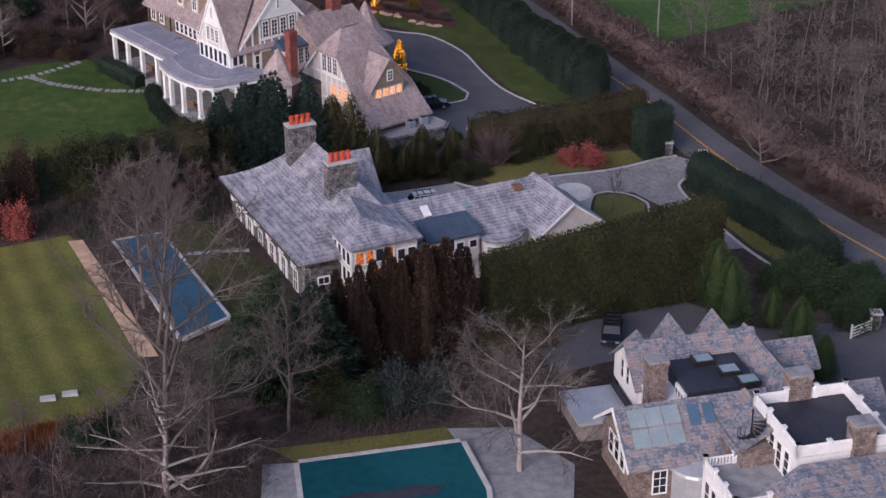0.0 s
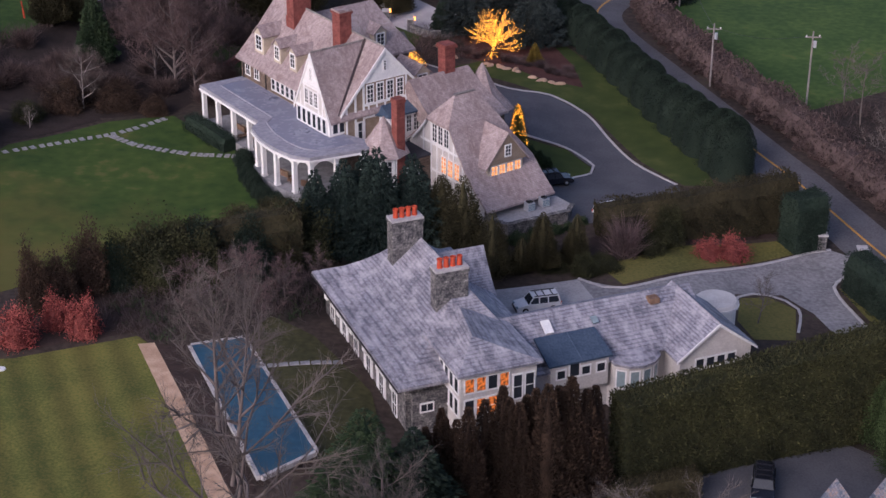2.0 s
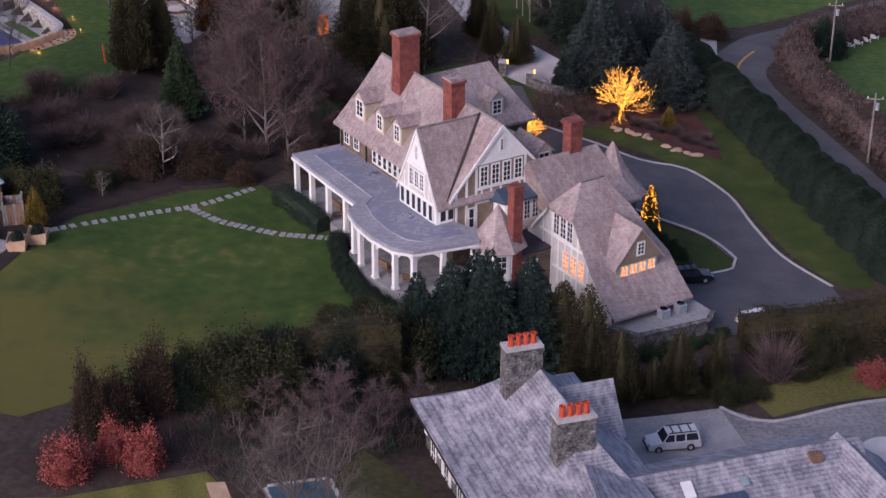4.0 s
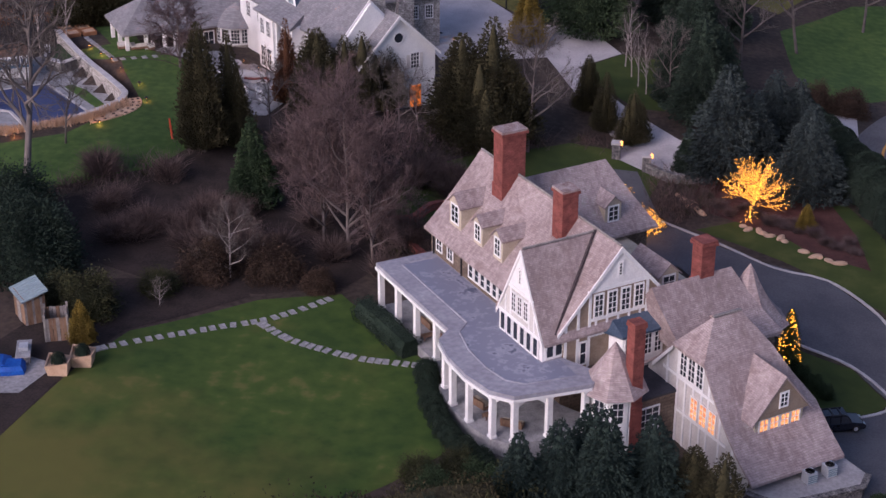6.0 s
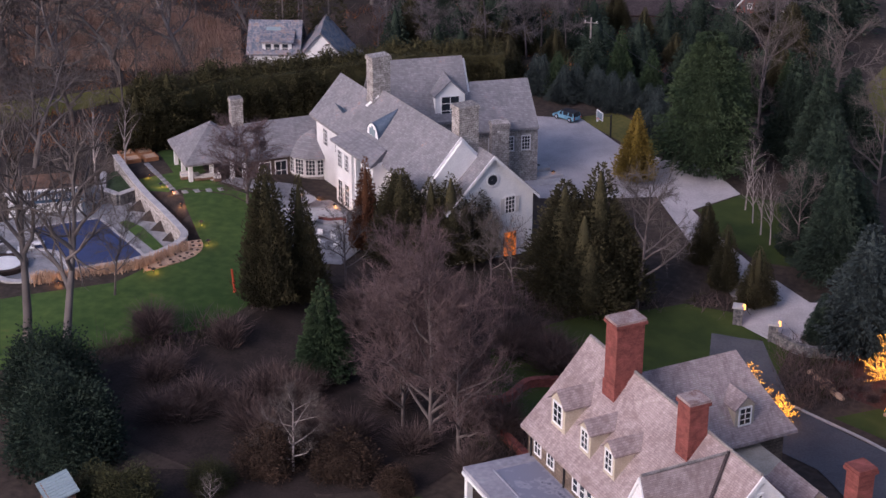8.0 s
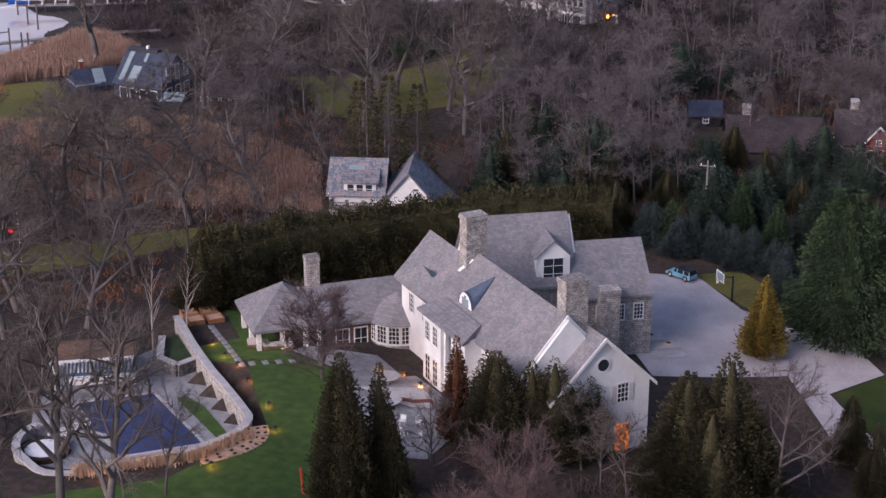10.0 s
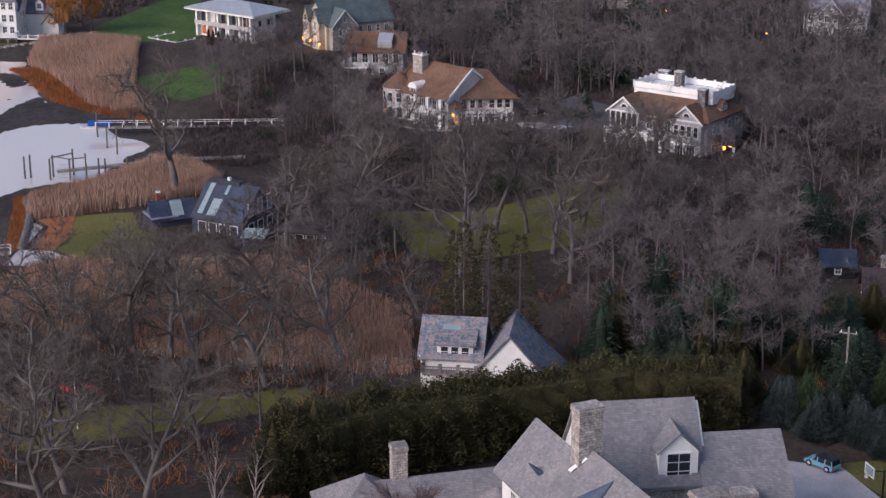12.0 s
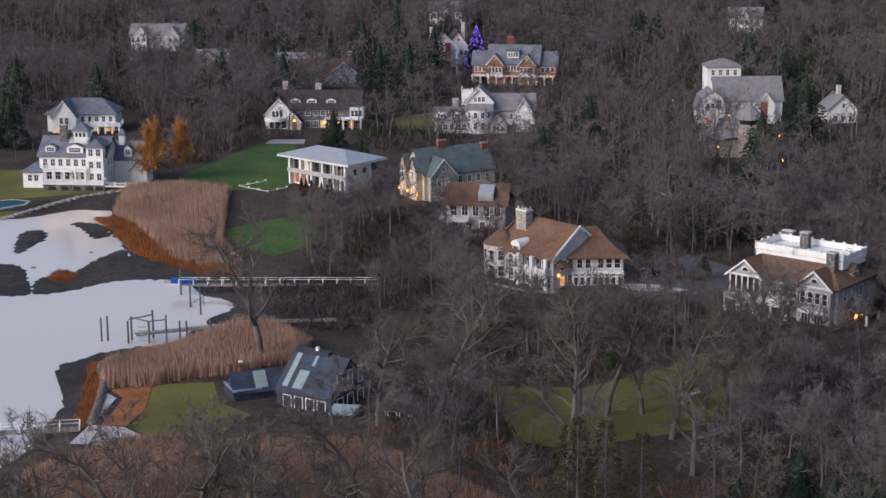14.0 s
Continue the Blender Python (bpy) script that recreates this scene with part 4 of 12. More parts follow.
def window(h, x, y, z, face, w, hgt, cols=2, rows=3, pane=None, arch=False, trim=None):
    """A window proud of its wall; (x, y, z) is the middle of its sill line on the wall."""
    key = (w, hgt, cols, rows, (trim or white).name)
    if key not in frames:
        xs = sorted(q for i in range(cols + 1) for q in ((-w / 2 + w * i / cols) - (0.07 if i in (0, cols) else 0.03), (-w / 2 + w * i / cols) + (0.07 if i in (0, cols) else 0.03)))
        zs = sorted(q for j in range(rows + 1) for q in (hgt * j / rows - (0.08 if j in (0, rows) else 0.028), hgt * j / rows + (0.08 if j in (0, rows) else 0.028)))
        g, bar = Geo(), lambda i, j: 0 <= i < len(xs) - 1 and 0 <= j < len(zs) - 1 and (i % 2 == 0 or j % 2 == 0)
        for i in range(len(xs) - 1):
            for j in range(len(zs) - 1):
                if bar(i, j):
                    (a, b), (c, d) = xs[i:i + 2], zs[j:j + 2]
                    g.add([(a, -0.09, c), (b, -0.09, c), (b, -0.09, d), (a, -0.09, d), (a, 0.02, c), (b, 0.02, c), (b, 0.02, d), (a, 0.02, d)],
                          [(0, 1, 2, 3)] + [f for f, n in (((0, 4, 5, 1), (i, j - 1)), ((1, 5, 6, 2), (i + 1, j)), ((2, 6, 7, 3), (i, j + 1)), ((3, 7, 4, 0), (i - 1, j))) if not bar(*n)])
        frames[key] = g.mesh("window")
        frames[key].materials.append(trim or white)
    pk = (w, hgt, (pane or glass).name)
    if pk not in panes:
        panes[pk] = Geo().box(-w / 2, w / 2, -0.045, 0.0, 0, hgt).mesh("pane")
        panes[pk].materials.append(pane or glass)
    turn = FACE[face] if isinstance(face, str) else face
    ob = part("window", frames[key], None, h, m=pose(x, y, z, 0, 0, turn))
    part("pane", panes[pk], None, ob)
    return ob


def row(h, x0, y0, x1, y1, z, face, n, w, hgt, cols=2, rows=3, pane=None, lit=(), litmat=None, trim_fill=None):
    for i in range(n):
        s = (i + 0.5) / n
        window(h, x0 + (x1 - x0) * s, y0 + (y1 - y0) * s, z, face, w, hgt, cols, rows, (litmat or lit_pane) if i in lit else pane, trim=trim_fill)


def chimney(h, x, y, z0, z1, sx, sy, material, cap=None, pots=0, along="x", corbel=0.12, label=""):
    g = Geo().box(x - sx / 2, x + sx / 2, y - sy / 2, y + sy / 2, z0, z1 - 0.5)
    g.box(x - sx / 2 - corbel, x + sx / 2 + corbel, y - sy / 2 - corbel, y + sy / 2 + corbel, z1 - 0.5, z1 - 0.22)
    g.box(x - sx / 2 - corbel / 2, x + sx / 2 + corbel / 2, y - sy / 2 - corbel / 2, y + sy / 2 + corbel / 2, z0, z0 + (z1 - z0) * 0.42)
    c = part("chimney", g, material, h, label)
    part("chimney_cap", Geo().box(x - sx / 2 - corbel * 0.6, x + sx / 2 + corbel * 0.6, y - sy / 2 - corbel * 0.6, y + sy / 2 + corbel * 0.6, z1 - 0.22, z1), cap or kerbstone, c)
    for i in range(pots):
        o = (i - (pots - 1) / 2) * (sx if along == "x" else sy) * 0.82 / pots
        px, py = (x + o, y) if along == "x" else (x, y + o)
        part("chimney_pot", Geo().spin([(0.0, z1), (0.3, z1), (0.24, z1 + 0.75), (0.3, z1 + 0.8), (0.3, z1 + 0.95), (0.2, z1 + 0.95), (0.2, z1 + 0.6)], px, py, 10), clay, c)
    return c


def dormer(h, x, y, z, face, w, hgt, deep, wmat, rmat, cols=2, rows=3, pane=None, rise=None, ww=None):
    """A gabled dormer whose front stands at (x, y), sill height z."""
    turn = FACE[face] if isinstance(face, str) else face
    part("dormer", Geo().box(-w / 2, w / 2, 0, deep, -0.6, hgt).add([(-w / 2, 0, hgt), (w / 2, 0, hgt), (0, 0, hgt + (rise or w * 0.5)), (-w / 2, 0.3, hgt), (w / 2, 0.3, hgt), (0, 0.3, hgt + (rise or w * 0.5))], [(0, 1, 2), (3, 5, 4), (0, 2, 5, 3), (1, 4, 5, 2)]), wmat, h, m=pose(x, y, z, 0, 0, turn))
    d = Wing(h, pose(x, y, z, 0, 0, turn))
    roof_gable(d, -w / 2, w / 2, 0, deep + 1.5, hgt, hgt + (rise or w * 0.5), "y", rmat, 0.25, 0.14, name="dormer_roof")
    window(d, 0, -0.01, 0.15, "S", ww or w * 0.62, hgt - 0.35, cols, rows, pane)
    return d


def rail(h, pts, z, high=1.0, solidity=0.6, material=None, post=3.0, name="balustrade"):
    """A white balustrade along plan points: posts, rails and balusters."""
    for a, b in zip(pts, pts[1:]):
        a, b = Vector(a), Vector(b)
        n = max(1, round((b - a).length / post))
        d = (b - a).normalized()
        s = Vector((-d.y, d.x)) * 0.06
        for lo, hi in ((0.1, 0.2), (high - 0.14, high)):
            part(name, Geo().slab([a + s, b + s, b - s, a - s], z + lo, z + hi), material or white, h)
        if solidity:
            k = int((b - a).length / 0.28)
            g = Geo()
            for i in range(k):
                p = a.lerp(b, (i + 0.5) / k)
                e = 0.14 * solidity
                g.box(p.x - e, p.x + e, p.y - e, p.y + e, z + 0.2, z + high - 0.14)
            part("baluster_infill", g, material or white, h, kind="stuff")
        for i in range(n + 1):
            p = a.lerp(b, i / n)
            part("newel", Geo().box(p.x - 0.17, p.x + 0.17, p.y - 0.17, p.y + 0.17, z, z + high + 0.16).box(p.x - 0.24, p.x + 0.24, p.y - 0.24, p.y + 0.24, z + high + 0.16, z + high + 0.26), material or white, h)


def column(h, x, y, z0, z1, r=0.22, material=None):
    part("column", Geo().box(x - r - 0.08, x + r + 0.08, y - r - 0.08, y + r + 0.08, z0, z0 + 0.25).box(x - r, x + r, y - r, y + r, z0 + 0.25, z1 - 0.2).box(x - r - 0.07, x + r + 0.07, y - r - 0.07, y + r + 0.07, z1 - 0.2, z1), material or white, h)


def timber(h, face, at, a, z0, z1, w=0.28, material=None):
    """One upright board on a half-timbered wall: face W or S, at its plane, a along it."""
    g = Geo().box(at - 0.06, at + 0.02, a - w / 2, a + w / 2, z0, z1) if face == "W" else Geo().box(a - w / 2, a + w / 2, at - 0.06, at + 0.02, z0, z1)
    part("timber", g, material or white, h)


def beam(h, face, at, a0, a1, z, w=0.3):
    g = Geo().box(at - 0.07, at + 0.02, a0, a1, z - w / 2, z + w / 2) if face == "W" else Geo().box(a0, a1, at - 0.07, at + 0.02, z - w / 2, z + w / 2)
    part("timber", g, white, h)


def verge(h, face, at, c, half, ze, zr, w=0.35, over=0.45, material=None):
    """The two barge boards of a gable."""
    for s in (-1, 1):
        v = []
        for d in (-0.1, 0.02):
            v += [(c + s * (half + over), ze - over * (zr - ze) / half, d), (c, zr, d), (c, zr - w * 1.3, d), (c + s * (half + over), ze - over * (zr - ze) / half - w, d)]
        q = [(at + d, b, z) if face == "W" else (b, at + d, z) for b, z, d in v]
        part("barge_board", Geo().add(q, [(0, 1, 2, 3), (4, 7, 6, 5), (0, 4, 5, 1), (1, 5, 6, 2), (2, 6, 7, 3), (3, 7, 4, 0)]), material or white, h)


# ---- the stone house with the weathered slate roof ----
A = thing("stone_house", "large grey stone house under a sagging weathered slate roof", "house", pose(-15.3, 163.7, 0, 0, 0, 25.5))
walls(A, 1.0, 14.6, 1.0, 24.6, -3, 5.3, grey_stone)
roof_hip(A, 0.4, 15.0, 0.4, 25.2, 5.4, 10.9, ((9.6, 8.6), (9.3, 19.8)), slate, 0.5, 0.3, flare=0.9)
roof_gable(A, 9.3, 15.6, 14.6, 21.0, 5.4, 9.2, "x", slate, 0.3, flare=0.3)
walls(A, 10, 15.4, 15, 20.6, -3, 5.3, pale_stucco, 9.0)
chimney(A, 7.9, 19.2, 5, 13.2, 3.3, 1.5, grey_stone, kerbstone, 4, "x", 0.1, "rubble stone chimney stack with four clay pots")
chimney(A, 8.2, 8.0, 5, 12.8, 3.3, 1.5, grey_stone, kerbstone, 4, "x", 0.1, "rubble stone chimney stack with four clay pots")
# glazed bay
walls(A, 5.0, 12.6, -2.7, 3, -3, 7.2, pale_stucco)
roof_hip(A, 4.9, 12.7, -2.8, 5.5, 7.4, 9.3, ((7.4, 0.4), (8.4, 6.0)), slate, 0.35, 0.25, flare=0.1)
row(A, 5.3, -2.71, 9.9, -2.71, 5.2, "S", 4, 1.0, 1.55, 1, 1, lit=(0, 1, 3), litmat=dim_pane)
row(A, 5.3, -2.71, 9.9, -2.71, 2.6, "S", 4, 1.0, 1.9, 1, 2, lit=(1, 2), litmat=dim_pane)
row(A, 10.1, -2.71, 12.5, -2.71, 3.6, "S", 2, 0.95, 2.6, 1, 2)
row(A, 4.99, 2.4, 4.99, -2.4, 5.0, "W", 4, 0.95, 1.6, 1, 1)
row(A, 4.99, 2.4, 4.99, -2.4, 2.6, "W", 4, 0.95, 1.8, 1, 1)
for i in range(6):
    y = 3.2 + i * 3.9
    part("bracket", Geo().box(0.35, 0.95, y - 0.35, y + 0.35, 3.5, 5.2), white, A, "white carved eaves bracket")
row(A, 0.99, 24.0, 0.99, 2.0, 0.3, "W", 6, 1.2, 2.5, 2, 2)
for i in (1, 3, 4):
    y = 22.2 - i * 3.66
    for s in (-0.95, 0.95):
        part("shutter", Geo().box(0.9, 1.0, y + s - 0.3, y + s + 0.3, 0.3, 2.8), white, A)
part("gutter", Geo().box(-0.2, 0.15, -0.1, 25.6, 5.0, 5.15), black_paint, A)
walls(A, 1.5, 5.0, 0.4, 1.2, -3, 4.2, grey_stone)
window(A, 2.9, 0.39, 2.2, "S", 1.3, 0.9, 2, 1)
# east wing
walls(A, 12.4, 34, 0.0, 10.4, -4, 4.4, pale_stucco)
roof_gable(A, 10.5, 32.5, -0.4, 10.8, 4.5, 7.7, "x", slate, 0.35, flare=0.12)
walls(A, 27.6, 35.4, -3.0, 9, -4, 4.4, pale_stucco, 7.4, "y", (1, 0))
roof_gable(A, 27.4, 35.6, -3.0, 6.0, 4.5, 7.7, "y", slate, 0.3, flare=0.1)
verge(A, "S", -3.33, 31.5, 4.1, 4.5, 7.6, 0.25, 0.3)
row(A, 29.2, -3.01, 33.8, -3.01, 2.9, "S", 4, 0.95, 1.1, 1, 1)
part("skylight", Geo().box(-0.45, 0.45, -0.75, 0.75, 0, 0.16), white, A, "white framed roof light", pose(16.4, 3.3, 6.85, 29, 0, 0))
part("roof_vent", Geo().box(-0.5, 0.5, -0.5, 0.5, 0, 0.55), wood, A, "", pose(28.2, 4.0, 7.0))
part("roof_vent", Geo().box(-0.3, 0.3, -0.4, 0.4, 0, 0.2), glass_pale, A, "", pose(21.4, 3.2, 6.7, 29, 0, 0))
# lead-covered dormer and bow
walls(A, 15.0, 21.0, -0.9, 3, 2, 5.1, pale_stucco)
part("lead_roof", Geo().add([(14.6, -1.2, 5.05), (21.3, -1.2, 5.05), (21.0, 2.4, 6.3), (14.6, 2.4, 6.3), (14.6, -1.2, 5.25), (21.3, -1.2, 5.25), (21.0, 2.4, 6.5), (14.6, 2.4, 6.5)],
     [(0, 3, 2, 1), (4, 5, 6, 7), (0, 1, 5, 4), (1, 2, 6, 5), (2, 3, 7, 6), (3, 0, 4, 7)]), lead, A, "dark blue lead roof with standing seams")
for i in range(3):
    part("seam", Geo().add([(15.6 + i * 2.4, -1.2, 5.25), (15.7 + i * 2.4, -1.2, 5.32), (15.7 + i * 2.4, 2.4, 6.55), (15.6 + i * 2.4, 2.4, 6.5)], [(0, 1, 2, 3)]), lead, A)
for x in (16.0, 17.4, 18.6, 20.2):
    window(A, x, -0.91, 3.5, "S", 0.95 if x != 17.4 else 1.1, 1.0 if x != 17.4 else 1.7, 1, 1)
bow = [(21.4, 0.2), (21.6, -1.1), (22.6, -2.0), (23.9, -2.3), (25.2, -2.0), (26.3, -1.1), (26.6, 0.2), (26.6, 1.0), (21.4, 1.0)]
part("bow_wall", Geo().slab(bow, -3, 4.0), pale_stucco, A)
part("bow_roof", Geo().add([(x * 1.06 - 1.44, y * 1.12 - 0.1, 4.0) for x, y in bow[:7]] + [(x * 1.06 - 1.44, y * 1.12 - 0.1, 4.25) for x, y in bow[:7]] + [(21.5 + i * 0.82, 2.0, 5.1) for i in range(7)],
     [(i, i + 1, i + 8, i + 7) for i in range(6)] + [(i + 7, i + 8, i + 15, i + 14) for i in range(6)]), slate, A, "pale slate bow roof")
for (xa, ya), (xb, yb) in zip(bow[1:6], bow[2:7]):
    window(A, (xa + xb) / 2, (ya + yb) / 2, 1.6, math.degrees(math.atan2(yb - ya, xb - xa)), 0.95, 1.9, 1, 1, glass_pale)
part("turret", Geo().spin([(2.1, -5), (2.1, 2.5), (2.4, 2.5), (2.4, 2.8), (2.0, 3.0), (0.01, 3.1)], 38.3, 8.6, 20), white, A, "round white turret with a flat zinc roof")
part("turret_roof", Geo().spin([(2.38, 2.82), (2.1, 3.1), (0.01, 3.25)], 38.3, 8.6, 20), pale_stucco, A)

# ---- the timbered house ----
B = thing("timbered_house", "half-timbered mansion with steep cedar roofs and brick chimneys", "house", pose(-28.4, 218.8, 0, 0, 0, 39.5))
walls(B, 1.9, 13.7, 0.0, 24.6, -3, 10.0, brown_stone)
roof_gable(B, 1.6, 14.0, 0.05, 24.6, 10.1, 17.0, "y", shingle, 0.35, 0.25, flare=0.25)
walls(B, 2.0, 13.6, -0.12, 24.7, 10.0, 10.1, tan_stucco, 16.7, "y", (1, 1))
# south gable: white peak, tan stucco with white boards
part("gable_peak", Geo().add([(4.6, -0.22, 13.15), (11.0, -0.22, 13.15), (7.8, -0.22, 16.75), (4.6, -0.1, 13.15), (11.0, -0.1, 13.15), (7.8, -0.1, 16.75)], [(0, 1, 2), (3, 5, 4), (0, 3, 4, 1), (1, 4, 5, 2), (2, 5, 3, 0)]), white, B, "white boarded gable peak")
part("stucco_wall", Geo().add([(1.9, -0.18, 5.5), (13.7, -0.18, 5.5), (13.7, -0.18, 10.0), (11.0, -0.18, 13.1), (4.6, -0.18, 13.1), (1.9, -0.18, 10.0)], [(0, 1, 2, 3, 4, 5)]), tan_stucco, B, "tan stucco infill")
verge(B, "S", -0.33, 7.8, 6.2, 10.1, 17.0, 0.4, 0.35)
for x in (2.2, 3.5, 4.7, 10.9, 12.2, 13.4):
    timber(B, "S", -0.2, x, 5.5, min(13.1, 9.9 + 1.15 * min(x - 1.7, 13.9 - x)))
for x in (5.4, 6.6, 7.8, 9.0, 10.2):
    timber(B, "S", -0.2, x, 8.6, 10.3, 0.22)
beam(B, "S", -0.2, 4.4, 11.2, 13.1, 0.3), beam(B, "S", -0.2, 4.7, 10.9, 10.2, 0.3), beam(B, "S", -0.2, 4.7, 10.9, 8.6, 0.25)
row(B, 4.9, -0.2, 10.7, -0.2, 10.4, "S", 4, 0.95, 2.3, 2, 4)
window(B, 7.8, -0.23, 14.1, "S", 0.4, 1.3, 1, 4)
window(B, 4.1, -0.2, 5.9, "S", 0.7, 2.3, 1, 2)
# lead-roofed bay under the gable
part("bay_wall", Geo().slab([(6.9, -0.1), (7.5, -1.6), (12.0, -1.6), (12.6, -0.1)], 4.5, 8.6), white, B)
part("bay_roof", Geo().slab([(6.2, -0.1), (7.0, -2.3), (12.5, -2.3), (13.3, -0.1)], 8.6, 8.85).add([(6.2, -0.1, 8.85), (7.0, -2.3, 8.85), (12.5, -2.3, 8.85), (13.3, -0.1, 8.85), (12.3, -0.1, 9.7), (7.2, -0.1, 9.7)], [(0, 1, 5), (1, 2, 4, 5), (2, 3, 4)]), lead, B, "blue lead bay roof")
row(B, 7.6, -1.61, 11.9, -1.61, 6.0, "S", 4, 0.8, 2.2, 2, 4)
# west gable with jettied window band
walls(B, -0.1, 7.5, 0.0, 7.6, 7.0, 9.6, white, 16.3, "x", (1, 0))
roof_gable(B, 0.15, 7.8, -0.2, 7.8, 9.5, 16.8, "x", shingle, 0.35, 0.25, flare=0.2)
part("gable_wall", Geo().add([(-0.17, 0.1, 9.3), (-0.17, 7.5, 9.3), (-0.17, 5.9, 12.6), (-0.17, 1.7, 12.6)], [(0, 1, 2, 3)]), pale_stucco, B)
part("gable_peak", Geo().add([(-0.2, 1.75, 12.5), (-0.2, 5.85, 12.5), (-0.2, 3.8, 16.4)], [(0, 1, 2)]), white, B, "white boarded gable peak")
verge(B, "W", -0.24, 3.8, 3.8, 9.5, 16.8, 0.4, 0.3)
row(B, -0.2, 7.3, -0.2, 0.4, 7.3, "W", 6, 0.85, 1.9, 1, 1)
row(B, 0.2, -0.02, 3.0, -0.02, 7.4, "S", 3, 0.8, 1.7, 1, 1)
for y in (1.3, 2.2, 5.4, 6.3):
    timber(B, "W", -0.2, y, 9.3, 12.3 if 1.6 < y < 6 else 11.2, 0.2)
beam(B, "W", -0.2, -0.1, 7.7, 9.35, 0.3), beam(B, "W", -0.2, 1.5, 6.1, 12.5, 0.3)
row(B, -0.2, 5.4, -0.2, 2.2, 10.1, "W", 3, 0.75, 1.9, 2, 4)
window(B, -0.22, 3.8, 13.3, "W", 0.35, 1.5, 1, 4)
part("valley", Geo().tube((7.62, 3.8, 16.95), (1.1, -0.15, 9.65), 0.14, 0.14, 6), shingle_dark, B, "dark lead-lined roof valley")
part("ridge_cap", Geo().tube((-0.1, 3.8, 16.85), (7.6, 3.8, 16.85), 0.13, 0.13, 6), grey_wood, B)
part("ridge_cap", Geo().tube((7.8, -0.2, 17.05), (7.8, 24.8, 17.05), 0.13, 0.13, 6), grey_wood, B)
# west front above the porch
row(B, 1.89, 24, 1.89, 19.5, 7.8, "W", 2, 1.1, 1.5, 2, 2)
row(B, 1.89, 17, 1.89, 9.0, 7.7, "W", 7, 0.85, 1.5, 1, 2)
for y in (18.2, 23.9, 8.6):
    part("downpipe", Geo().tube((1.75, y, 3), (1.75, y, 9.9), 0.08, 0.08), black_paint, B)
for y, w, hg in ((20.9, 2.3, 2.3), (16.4, 1.7, 2.1), (12.6, 1.7, 2.2)):
    dormer(B, 2.6, y, 11.5, "W", w, hg, 4.0, cream, shingle, 2, 3)
# rear wing
walls(B, 8, 22, 15.5, 23.5, -3, 9.6, brown_stone)
roof_hip(B, 8, 22, 14.8, 24.2, 9.6, 15.6, ((7.8, 19.5), (19.2, 19.5)), shingle, 0.5, 0.3, flare=0.2)
dormer(B, 17.6, 15.4, 10.6, "S", 1.9, 2.0, 3.0, cream, shingle, 2, 3)
walls(B, 13.5, 19, 3, 15.5, -3, 8.8, cream)
part("link_roof", Geo().box(13.6, 18, 4, 10, 8.8, 9.1), shingle, B)
dormer(B, 14.6, 1.6, 9.4, "S", 2.2, 2.4, 3.0, cream, shingle, 2, 3)
chimney(B, 7.2, 18.4, 12, 21.8, 2.6, 1.7, red_brick, clay_cap, 0, "x", 0.18, "tall red brick chimney stack")
chimney(B, 6.8, 7.6, 11, 19.9, 1.7, 1.7, red_brick, clay_cap, 0, "x", 0.15, "tall red brick chimney stack")
chimney(B, 16.6, -0.8, 9, 15.9, 1.5, 1.5, red_brick, red_brick, 0, "x", 0.2, "red brick chimney with a corbelled head")
chimney(B, 5.35, -6.6, -1, 13.1, 1.15, 1.15, red_brick, red_brick, 0, "x", 0.1, "slender red brick chimney")
# east wing and stair turret
walls(B, 12, 21.5, -4.6, 3.5, -3, 7.6, brown_stone)
roof_hip(B, 12, 21.8, -5.6, 3.6, 7.4, 12.6, ((10.5, -1.3), (19.5, -1.3)), shingle, 0.5, 0.3, flare=0.35)
walls(B, 20.0, 23.6, -3.6, 0.6, -3, 7.0, brown_stone)
part("turret_roof", Geo().spin([(4.1, 7.0), (3.6, 7.4), (2.7, 8.4), (1.8, 9.6), (1.0, 11.0), (0.42, 12.2), (0.02, 12.8)], 21.2, -2.0, 8), shingle, B, "flared pointed turret roof")
# great swept south wing, half-hipped to the west
wall_top = [(-17.3, 1.7), (-16, 2.9), (-14, 4.7), (-12.2, 6.9), (-10.5, 9.1), (-6.0, 9.1), (-3.2, 6.2), (-2.0, 5.4)]
walls(B, 10.5, 19.4, -17.0, 2.0, -3, 1.9, brown_stone)
g, m = Geo(), len(wall_top)
g.add([(10.2, y, z) for y, z in wall_top] + [(10.2, y, -3) for y, z in wall_top] + [(10.6, y, z) for y, z in wall_top], [(k, k + 1, k + 1 + m, k + m) for k in range(m - 1)] + [(k, k + 2 * m, k + 1 + 2 * m, k + 1) for k in range(m - 1)])
part("gable_wall", g, pale_stucco, B, "pale stucco gable with white boards")
prof = [(-18.3, 1.45, 9.85, 20.0), (-16, 3.1, 9.8, 20.0), (-14, 5.0, 9.8, 19.9), (-12.2, 7.2, 9.8, 18.5), (-10.6, 9.5, 9.8, 17.3), (-8, 12.3, 12.6, 15.4)]
back = [(-8, 12.3, 12.6), (-6, 9.5, 9.8), (-4, 7.2, 9.8), (-2.0, 5.5, 9.8), (1.5, 3.8, 9.8)]
slope, th = Geo(), 0.28
for (ya, za, wa, ea), (yb, zb, wb2, eb) in zip(prof, prof[1:]):
    slope.add([(wa, ya, za), (ea, ya, za), (eb, yb, zb), (wb2, yb, zb), (wa, ya, za - th), (ea, ya, za - th), (eb, yb, zb - th), (wb2, yb, zb - th)], [(0, 1, 2, 3), (7, 6, 5, 4), (0, 4, 5, 1), (3, 7, 4, 0), (1, 5, 6, 2)])
